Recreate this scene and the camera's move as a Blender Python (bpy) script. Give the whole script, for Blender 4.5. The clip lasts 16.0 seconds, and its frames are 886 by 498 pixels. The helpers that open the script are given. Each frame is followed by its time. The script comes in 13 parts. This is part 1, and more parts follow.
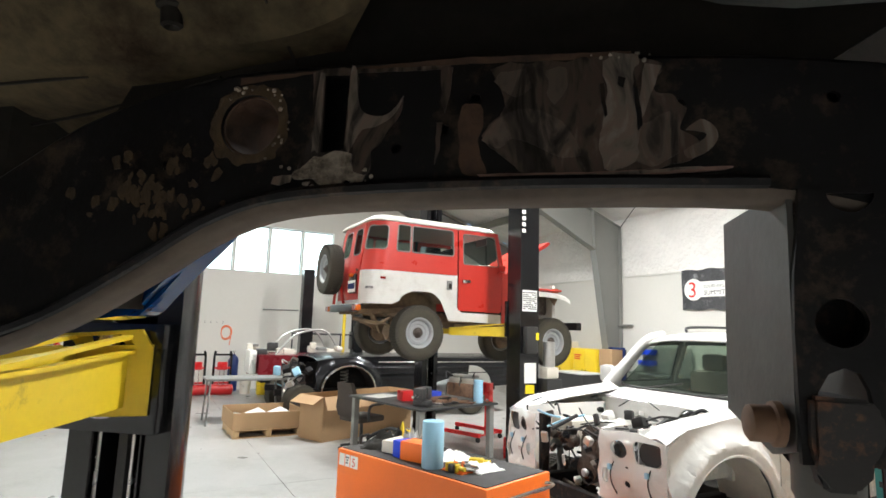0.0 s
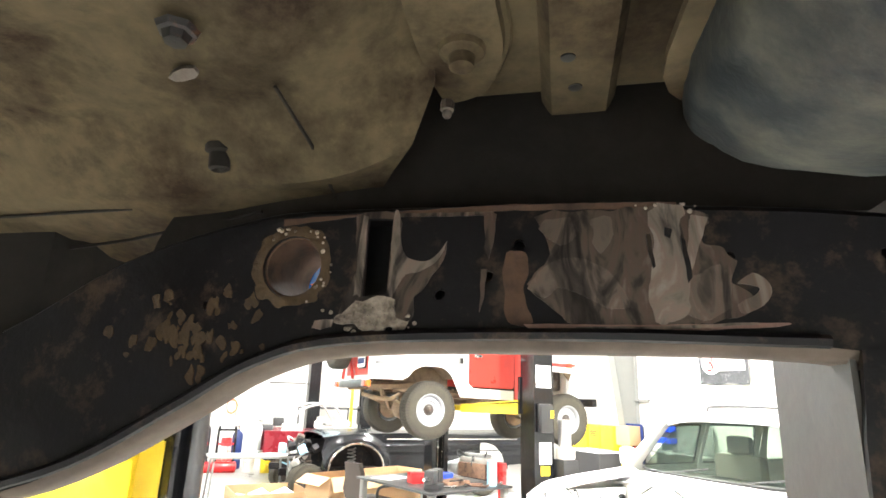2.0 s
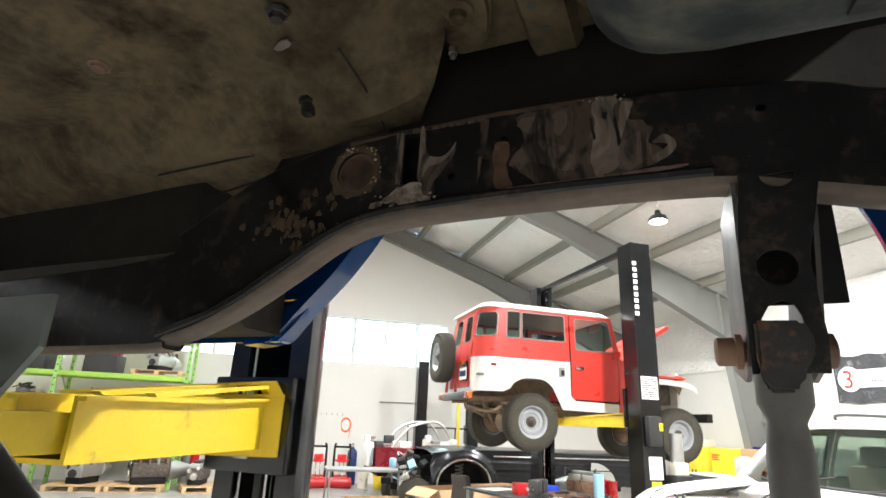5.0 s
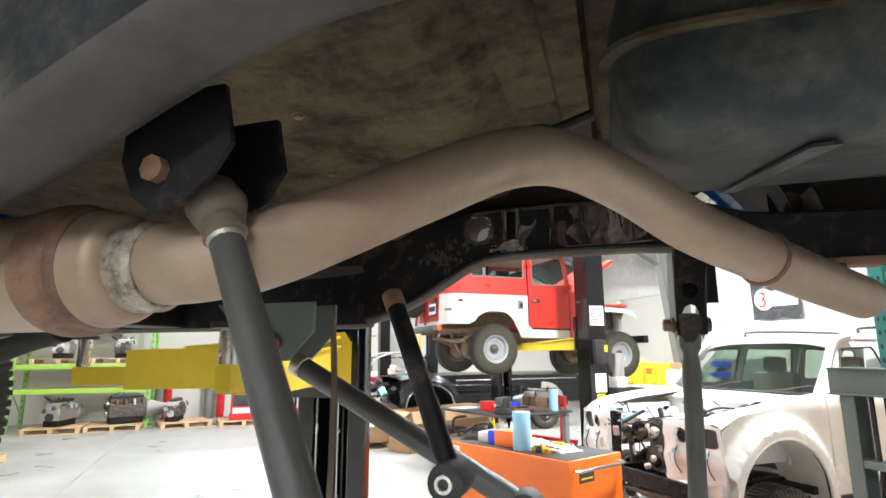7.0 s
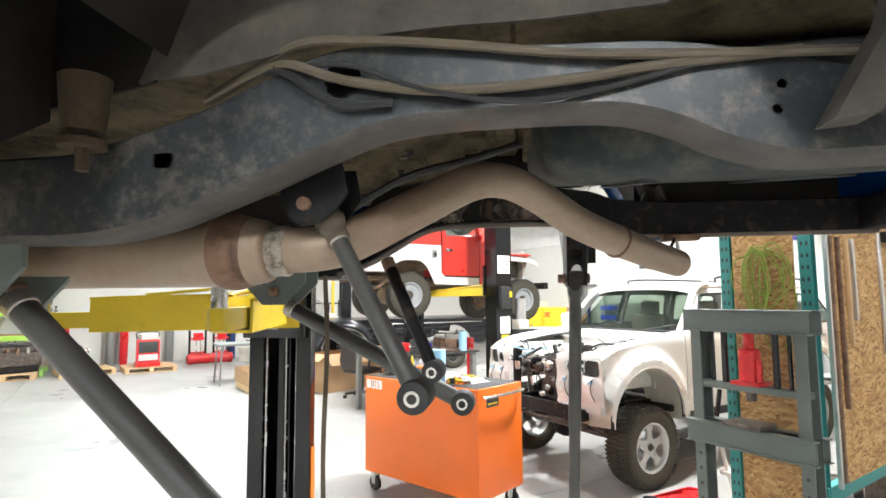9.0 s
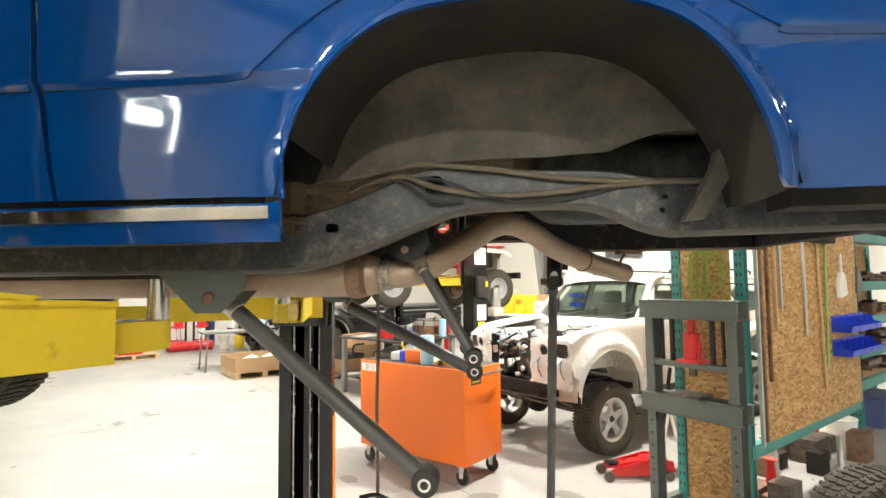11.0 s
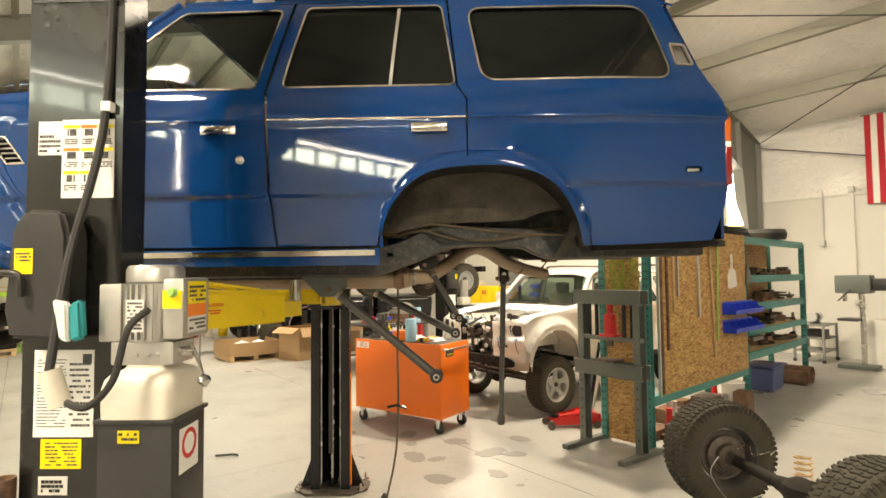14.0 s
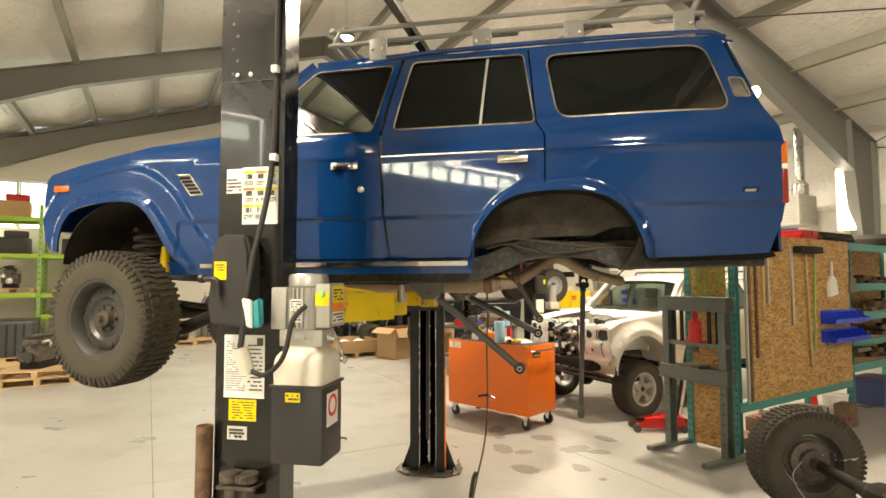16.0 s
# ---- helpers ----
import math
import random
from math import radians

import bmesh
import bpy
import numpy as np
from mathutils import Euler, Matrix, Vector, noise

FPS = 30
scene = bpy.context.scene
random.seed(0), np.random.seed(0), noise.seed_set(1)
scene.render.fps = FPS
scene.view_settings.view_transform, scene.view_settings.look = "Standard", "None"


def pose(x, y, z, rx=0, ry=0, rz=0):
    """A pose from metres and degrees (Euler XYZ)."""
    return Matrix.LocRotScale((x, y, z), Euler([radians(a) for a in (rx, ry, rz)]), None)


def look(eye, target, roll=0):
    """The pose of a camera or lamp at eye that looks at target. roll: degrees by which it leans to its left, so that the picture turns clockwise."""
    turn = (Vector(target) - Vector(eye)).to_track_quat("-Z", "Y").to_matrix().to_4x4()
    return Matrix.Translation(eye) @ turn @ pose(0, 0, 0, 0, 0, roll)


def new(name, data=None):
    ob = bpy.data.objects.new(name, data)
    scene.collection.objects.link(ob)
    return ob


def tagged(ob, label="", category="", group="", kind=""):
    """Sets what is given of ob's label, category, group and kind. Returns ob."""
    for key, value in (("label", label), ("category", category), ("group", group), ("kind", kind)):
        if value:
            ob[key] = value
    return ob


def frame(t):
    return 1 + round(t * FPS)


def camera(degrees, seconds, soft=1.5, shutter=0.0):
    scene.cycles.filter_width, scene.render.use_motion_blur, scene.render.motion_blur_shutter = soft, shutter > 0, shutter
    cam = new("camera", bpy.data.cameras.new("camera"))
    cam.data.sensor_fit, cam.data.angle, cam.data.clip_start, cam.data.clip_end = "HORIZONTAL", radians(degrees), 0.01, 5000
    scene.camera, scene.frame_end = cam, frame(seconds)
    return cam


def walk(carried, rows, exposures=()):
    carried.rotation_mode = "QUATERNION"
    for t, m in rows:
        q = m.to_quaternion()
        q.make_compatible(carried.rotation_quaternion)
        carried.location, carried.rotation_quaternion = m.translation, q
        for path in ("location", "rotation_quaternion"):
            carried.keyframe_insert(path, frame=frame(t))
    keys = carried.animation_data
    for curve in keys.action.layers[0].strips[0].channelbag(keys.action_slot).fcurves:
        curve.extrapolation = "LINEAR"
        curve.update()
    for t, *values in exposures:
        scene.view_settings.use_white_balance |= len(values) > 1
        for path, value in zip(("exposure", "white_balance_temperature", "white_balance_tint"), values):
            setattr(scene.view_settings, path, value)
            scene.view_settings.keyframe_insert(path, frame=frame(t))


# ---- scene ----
cam = camera(77.78, 16.0, soft=1.6)
ROWS = [
    (0.0, -0.0249, 0.0430, 1.7841, -0.85, 8.30, -1.71),
    (0.5, -0.0365, 0.0457, 1.8229, 0.04, 10.56, -1.64),
    (1.0, -0.0544, 0.0462, 1.8410, 0.25, 12.72, -1.90),
    (1.5, -0.0593, 0.0474, 1.8471, 0.17, 14.24, -1.98),
    (2.0, -0.0552, 0.0373, 1.8464, 0.09, 15.44, -1.89),
    (2.5, -0.0550, 0.0261, 1.8439, 0.00, 16.42, -1.86),
    (3.0, -0.0444, 0.0207, 1.8248, -0.10, 17.18, -1.88),
    (3.5, -0.0125, 0.0075, 1.7876, -0.10, 17.55, -1.93),
    (4.0, 0.0442, 0.0161, 1.7624, 0.66, 17.97, -2.11),
    (4.5, 0.0729, 0.0149, 1.7209, 3.65, 18.04, -2.87),
    (5.0, 0.0532, -0.1027, 1.6515, 10.98, 17.68, -2.38),
    (7.5, -0.2190, -0.8755, 1.6709, 2.99, 8.68, 0.41),
    (8.0, -0.2751, -0.9471, 1.6657, -0.56, 7.15, 0.17),
    (8.5, -0.2450, -1.0646, 1.6777, -3.19, 6.22, 0.43),
    (9.0, -0.2438, -1.1777, 1.6691, -3.45, 5.14, 0.43),
    (11.5, -0.5888, -1.9333, 1.7284, -7.46, 3.61, 0.45),
    (12.0, -0.7058, -2.1672, 1.7348, -8.39, 3.46, 0.27),
    (12.5, -0.7002, -2.4073, 1.7205, -9.80, 3.58, 0.49),
    (13.0, -0.6934, -2.6330, 1.7312, -10.30, 3.01, 0.72),
    (13.5, -0.7464, -2.8480, 1.7319, -10.28, 2.92, 0.58),
    (14.0, -0.7605, -3.0185, 1.7492, -10.04, 2.76, 0.59),
    (14.5, -0.6950, -3.1408, 1.7560, -9.38, 2.69, 0.71),
    (15.0, -0.6639, -3.2493, 1.7512, -5.95, 2.77, 0.61),
    (15.5, -0.7148, -3.3589, 1.7605, -2.62, 2.94, 0.38),
    (16.0, -0.7980, -3.4899, 1.7611, -0.67, 3.26, 0.14),
]
EXPOSURES = [(0.0, 0.32, 5800, 10), (0.5, 0.72, 5800, 10), (1.0, 1.5, 5800, 10), (1.5, 2.05, 5850, 10), (2.5, 2.35, 5850, 10), (3.5, 2.3, 5800, 10), (4.0, 1.9, 5850, 10), (4.5, 1.5, 5900, 10), (5.0, 1.05, 5750, 10),
             (7.3, 1.05, 5600, 10), (9.0, 1.05, 5650, 10), (11.5, 0.85, 6700, 10), (13.0, 0.52, 7600, 10), (14.5, 0.36, 7950, 10), (16.0, 0.30, 7950, 10)]
walk(cam, [(t, pose(x, y, z, 90 + pitch, roll, yaw)) for t, x, y, z, yaw, pitch, roll in ROWS], EXPOSURES)

# ---- axes: the building, and the raised wagon ----
E1 = Vector((0.462, -0.887, 0)).normalized()      # along the side wall
E2 = Vector((0.887, 0.462, 0)).normalized()       # out to the side wall
BLD = Matrix(((E1.x, E2.x, 0, 0), (E1.y, E2.y, 0, 0), (0, 0, 1, 0), (0, 0, 0, 1)))
BLD_YAW = math.degrees(math.atan2(E1.y, E1.x))


def bl(a, b, z=0.0):
    """Building place (a along the side wall, b towards it) as a world point."""
    return E1 * a + E2 * b + Vector((0, 0, z))


# ---- world and light ----
world = bpy.data.worlds.new("world")
scene.world = world
world.use_nodes = True
_nt = world.node_tree
_sky = _nt.nodes.new("ShaderNodeTexSky")
_sky.sky_type, _sky.sun_disc, _sky.sun_elevation, _sky.sun_rotation = "NISHITA", False, radians(35), radians(200)
_nt.links.new(_sky.outputs[0], _nt.nodes["Background"].inputs[0])
_nt.nodes["Background"].inputs[1].default_value = 0.12


def area_lamp(place, size_x, size_y, power, target, colour=(1, 0.94, 0.83)):
    lamp = bpy.data.lights.new("lamp", "AREA")
    lamp.shape, lamp.size, lamp.size_y, lamp.energy, lamp.color = "RECTANGLE", size_x, size_y, power, colour
    ob = new("lamp", lamp)
    ob.matrix_world = look(place, target)
    return ob


# ---- materials ----
def material(name, base, rough=0.5, metal=0.0, vary=0.15, scale=6.0, fine=60.0, bump=0.02, coat=0.0, second=None, patch=0.0, patch_scale=3.0,
             rough_vary=0.1, object_random=0.0, sharp=0.08, spec=0.5):
    """A surface with two scales of tone variation, bump, and if wanted patches of a second colour."""
    m = bpy.data.materials.new(name)
    m.use_nodes = True
    nt = m.node_tree
    n, l = nt.nodes, nt.links
    b = n["Principled BSDF"]
    b.inputs["Metallic"].default_value = metal
    b.inputs["Specular IOR Level"].default_value = spec
    b.inputs["Coat Weight"].default_value = coat
    b.inputs["Coat Roughness"].default_value = 0.04
    tc = n.new("ShaderNodeTexCoord")

    def noise_tex(s, detail=4.0, ro=0.6):
        t = n.new("ShaderNodeTexNoise")
        t.inputs["Scale"].default_value, t.inputs["Detail"].default_value, t.inputs["Roughness"].default_value = s, detail, ro
        l.new(tc.outputs["Object"], t.inputs["Vector"])
        return t
    big, small = noise_tex(scale), noise_tex(fine, 3.0)
    mix = n.new("ShaderNodeMath")
    mix.operation = "MULTIPLY_ADD"
    mix.inputs[1].default_value = 0.5
    l.new(small.outputs["Fac"], mix.inputs[0])
    l.new(big.outputs["Fac"], mix.inputs[2])
    rng = n.new("ShaderNodeMapRange")
    rng.inputs["From Min"].default_value, rng.inputs["From Max"].default_value = 0.4, 1.1
    rng.inputs["To Min"].default_value, rng.inputs["To Max"].default_value = 1 - vary, 1 + vary
    l.new(mix.outputs[0], rng.inputs["Value"])
    col = n.new("ShaderNodeMix")
    col.data_type, col.blend_type = "RGBA", "MULTIPLY"
    col.inputs["Factor"].default_value = 1.0
    col.inputs["A"].default_value = (*base, 1)
    l.new(rng.outputs[0], col.inputs["B"])
    out = col.outputs["Result"]
    if second:
        pt = noise_tex(patch_scale, 8.0, 0.7)
        pr = n.new("ShaderNodeMapRange")
        pr.inputs["From Min"].default_value, pr.inputs["From Max"].default_value = 0.62 - 0.3 * patch - sharp, 0.62 - 0.3 * patch + sharp
        l.new(pt.outputs["Fac"], pr.inputs["Value"])
        two = n.new("ShaderNodeMix")
        two.data_type = "RGBA"
        l.new(pr.outputs[0], two.inputs["Factor"])
        l.new(out, two.inputs["A"])
        sec = n.new("ShaderNodeMix")
        sec.data_type, sec.blend_type = "RGBA", "MULTIPLY"
        sec.inputs["Factor"].default_value = 1.0
        sec.inputs["A"].default_value = (*second, 1)
        l.new(rng.outputs[0], sec.inputs["B"])
        l.new(sec.outputs["Result"], two.inputs["B"])
        out = two.outputs["Result"]
    if object_random:
        oi = n.new("ShaderNodeObjectInfo")
        orr = n.new("ShaderNodeMapRange")
        orr.inputs["To Min"].default_value, orr.inputs["To Max"].default_value = 1 - object_random, 1 + object_random
        l.new(oi.outputs["Random"], orr.inputs["Value"])
        om = n.new("ShaderNodeMix")
        om.data_type, om.blend_type = "RGBA", "MULTIPLY"
        om.inputs["Factor"].default_value = 1.0
        l.new(out, om.inputs["A"])
        l.new(orr.outputs[0], om.inputs["B"])
        out = om.outputs["Result"]
    l.new(out, b.inputs["Base Color"])
    rr = n.new("ShaderNodeMapRange")
    rr.inputs["From Min"].default_value, rr.inputs["From Max"].default_value = 0.3, 0.75
    rr.inputs["To Min"].default_value, rr.inputs["To Max"].default_value = max(rough - rough_vary, 0.02), min(rough + rough_vary, 1)
    l.new(big.outputs["Fac"], rr.inputs["Value"])
    l.new(rr.outputs[0], b.inputs["Roughness"])
    if bump:
        bp = n.new("ShaderNodeBump")
        bp.inputs["Strength"].default_value, bp.inputs["Distance"].default_value = 0.6, bump
        l.new(mix.outputs[0], bp.inputs["Height"])
        l.new(bp.outputs[0], b.inputs["Normal"])
    return m


def glass(name, colour, rough=0.02, clear=0.6):
    """A thin pane: part clear, part tinted gloss."""
    m = bpy.data.materials.new(name)
    m.use_nodes = True
    nt = m.node_tree
    b = nt.nodes["Principled BSDF"]
    b.inputs["Base Color"].default_value, b.inputs["Roughness"].default_value = (0.02, 0.025, 0.025, 1), rough
    tr = nt.nodes.new("ShaderNodeBsdfTransparent")
    tr.inputs[0].default_value = (*colour, 1)
    mx = nt.nodes.new("ShaderNodeMixShader")
    mx.inputs[0].default_value = clear
    nt.links.new(b.outputs[0], mx.inputs[1])
    nt.links.new(tr.outputs[0], mx.inputs[2])
    nt.links.new(mx.outputs[0], nt.nodes["Material Output"].inputs[0])
    return m


def glow(name, colour, strength):
    m = bpy.data.materials.new(name)
    m.use_nodes = True
    b = m.node_tree.nodes["Principled BSDF"]
    b.inputs["Base Color"].default_value = (0.8, 0.8, 0.8, 1)
    b.inputs["Emission Color"].default_value, b.inputs["Emission Strength"].default_value = (*colour, 1), strength
    return m


M = {}
M["concrete"] = material("concrete", (0.35, 0.342, 0.322), 0.40, vary=0.13, scale=1.1, fine=30, bump=0.0006, second=(0.25, 0.24, 0.22), patch=-0.08, patch_scale=1.3, rough_vary=0.16, sharp=0.14)
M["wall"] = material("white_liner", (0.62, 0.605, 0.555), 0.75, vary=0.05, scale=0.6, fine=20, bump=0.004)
# Unseen walls: the white liner greyed so the car paint reflects less.
M["wall_dark"] = material("liner_greyed_for_reflections", (0.42, 0.41, 0.38), 0.8, vary=0.08, scale=0.6, fine=20, bump=0.004)
M["insulation"] = material("white_insulation_sheet", (0.76, 0.74, 0.70), 0.45, vary=0.08, scale=1.6, fine=9, bump=0.16, rough_vary=0.15)
M["steel_grey"] = material("grey_painted_steel", (0.20, 0.20, 0.185), 0.5, vary=0.08, scale=2, fine=30, bump=0.001)
M["purlin"] = material("galvanised_steel", (0.25, 0.24, 0.195), 0.5, 0.1, vary=0.1, scale=3, fine=40, bump=0.001)
M["blue"] = material("blue_car_paint", (0.0008, 0.034, 0.142), 0.05, 0.0, vary=0.04, scale=2, fine=300, bump=0.0, coat=0.5, rough_vary=0.02)
M["rack_grey"] = material("dull_grey_rack_paint", (0.22, 0.215, 0.20), 0.45, vary=0.12, scale=8, fine=80, bump=0.001)
M["chrome"] = material("worn_chrome", (0.75, 0.72, 0.66), 0.16, 1.0, vary=0.1, scale=20, fine=200, bump=0.0, rough_vary=0.1)
M["black_paint"] = material("black_powder_coat", (0.008, 0.008, 0.009), 0.2, vary=0.3, scale=3, fine=60, bump=0.0, rough_vary=0.08)
M["black_gloss"] = material("glossy_black_enamel", (0.010, 0.0098, 0.009), 0.25, vary=0.2, scale=3, fine=60, bump=0.0, coat=0.35, rough_vary=0.08, spec=0.5)
M["black_rubber"] = material("black_rubber", (0.022, 0.021, 0.020), 0.7, vary=0.25, scale=5, fine=60, bump=0.002)
M["tyre"] = material("dusty_tyre_rubber", (0.075, 0.067, 0.048), 0.85, vary=0.25, scale=4, fine=70, bump=0.001, spec=0.25, second=(0.050, 0.046, 0.038), patch=0.1, patch_scale=5, sharp=0.2)
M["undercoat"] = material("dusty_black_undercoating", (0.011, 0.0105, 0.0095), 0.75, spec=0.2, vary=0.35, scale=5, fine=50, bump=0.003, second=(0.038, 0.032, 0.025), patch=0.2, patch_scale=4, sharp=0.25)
M["underbody"] = material("dusty_brown_underbody", (0.094, 0.074, 0.042), 0.85, spec=0.15, vary=0.55, scale=6, fine=60, bump=0.003, second=(0.026, 0.016, 0.010), patch=0.20, patch_scale=9, sharp=0.11)
M["frame"] = material("black_frame_paint", (0.0065, 0.006, 0.0068), 0.55, spec=0.25, vary=0.4, scale=8, fine=90, bump=0.002, second=(0.050, 0.034, 0.022), patch=0.10, patch_scale=24, sharp=0.06)
M["frame_dusty"] = material("dusty_frame_paint", (0.025, 0.027, 0.029), 0.38, vary=0.6, scale=6, fine=90, bump=0.002, second=(0.115, 0.104, 0.084), patch=0.06, patch_scale=34, sharp=0.12)
M["rust"] = material("rusty_steel", (0.20, 0.115, 0.070), 0.75, 0.1, vary=0.3, scale=9, fine=80, bump=0.002, second=(0.07, 0.04, 0.03), patch=0.15, patch_scale=14, sharp=0.1)
def swirled_steel(name, dark, light):
    """Steel worked with a flap disc: smeared strokes of brown, tan, pinkish and light tone."""
    m = bpy.data.materials.new(name)
    m.use_nodes = True
    n, l = m.node_tree.nodes, m.node_tree.links
    b = n["Principled BSDF"]
    b.inputs["Metallic"].default_value = 0.55
    tc = n.new("ShaderNodeTexCoord")
    mp = n.new("ShaderNodeMapping")
    mp.inputs["Scale"].default_value = (1.8, 1, 0.6)
    mp.inputs["Rotation"].default_value = (0, 0.35, 0)
    l.new(tc.outputs["Object"], mp.inputs["Vector"])
    t = n.new("ShaderNodeTexNoise")
    t.inputs["Scale"].default_value, t.inputs["Detail"].default_value, t.inputs["Distortion"].default_value = 24.0, 8.0, 1.6
    l.new(mp.outputs[0], t.inputs["Vector"])
    ramp = n.new("ShaderNodeValToRGB")
    cr = ramp.color_ramp
    mid = [(p + q) / 2 for p, q in zip(dark, light)]
    cr.elements[0].position, cr.elements[0].color = 0.34, (*[0.35 * p for p in dark], 1)
    cr.elements[1].position, cr.elements[1].color = 0.72, (*light, 1)
    cr.elements.new(0.44).color = (*dark, 1)
    cr.elements.new(0.53).color = (mid[0] * 0.9, mid[1] * 0.86, mid[2] * 0.82, 1)
    cr.elements.new(0.60).color = (mid[0], mid[1] * 0.84, mid[2] * 0.80, 1)
    l.new(t.outputs["Fac"], ramp.inputs[0])
    l.new(ramp.outputs[0], b.inputs["Base Color"])
    rr = n.new("ShaderNodeMapRange")
    rr.inputs["From Min"].default_value, rr.inputs["From Max"].default_value = 0.35, 0.7
    rr.inputs["To Min"].default_value, rr.inputs["To Max"].default_value = 0.62, 0.34
    l.new(t.outputs["Fac"], rr.inputs["Value"])
    l.new(rr.outputs[0], b.inputs["Roughness"])
    bp = n.new("ShaderNodeBump")
    bp.inputs["Strength"].default_value, bp.inputs["Distance"].default_value = 0.5, 0.002
    l.new(t.outputs["Fac"], bp.inputs["Height"])
    l.new(bp.outputs[0], b.inputs["Normal"])
    return m


M["bare"] = swirled_steel("ground_bare_steel", (0.075, 0.060, 0.050), (0.29, 0.25, 0.21))
M["cable_tan"] = material("dusty_tan_hose", (0.115, 0.092, 0.062), 0.8, vary=0.25, scale=9, fine=80, bump=0.001)
M["rust_dark"] = material("dull_brown_rust", (0.085, 0.048, 0.028), 0.85, vary=0.35, scale=20, fine=120, bump=0.002, second=(0.03, 0.018, 0.012), patch=0.15, patch_scale=30, sharp=0.1)
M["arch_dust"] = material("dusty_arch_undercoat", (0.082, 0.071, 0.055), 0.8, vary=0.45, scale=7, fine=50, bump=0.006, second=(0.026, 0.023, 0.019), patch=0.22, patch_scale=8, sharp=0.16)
M["rust_scale"] = material("brown_rust_scale", (0.062, 0.040, 0.019), 0.9, vary=0.4, scale=40, fine=160, bump=0.004)
M["exhaust"] = material("heat_tinted_exhaust_steel", (0.33, 0.255, 0.18), 0.48, 0.30, vary=0.2, scale=6, fine=60, bump=0.001, second=(0.24, 0.15, 0.10), patch=0.2, patch_scale=6, sharp=0.2)
M["tank"] = material("dusty_fuel_tank", (0.024, 0.029, 0.031), 0.6, spec=0.3, vary=0.5, scale=8, fine=70, bump=0.003, second=(0.088, 0.086, 0.066), patch=0.20, patch_scale=16, sharp=0.14)
M["arm_grey"] = material("grey_painted_link", (0.066, 0.063, 0.057), 0.5, vary=0.25, scale=14, fine=100, bump=0.001)
M["yellow"] = material("yellow_lift_paint", (0.72, 0.52, 0.015), 0.4, vary=0.1, scale=4, fine=60, bump=0.001, second=(0.30, 0.20, 0.03), patch=-0.25, patch_scale=12, rough_vary=0.1)
M["orange"] = material("orange_cart_paint", (0.85, 0.17, 0.012), 0.38, vary=0.06, scale=3, fine=50, bump=0.001)
M["white_car"] = material("white_car_paint", (0.72, 0.71, 0.68), 0.25, vary=0.04, scale=3, fine=200, bump=0.0, coat=0.6)
M["red_car"] = material("faded_red_paint", (0.52, 0.035, 0.022), 0.35, vary=0.1, scale=4, fine=60, bump=0.0, coat=0.3)
M["teal"] = material("teal_rack_paint", (0.045, 0.24, 0.22), 0.5, vary=0.15, scale=4, fine=70, bump=0.001)
M["green"] = material("green_rack_paint", (0.28, 0.50, 0.12), 0.5, vary=0.12, scale=4, fine=60, bump=0.001)
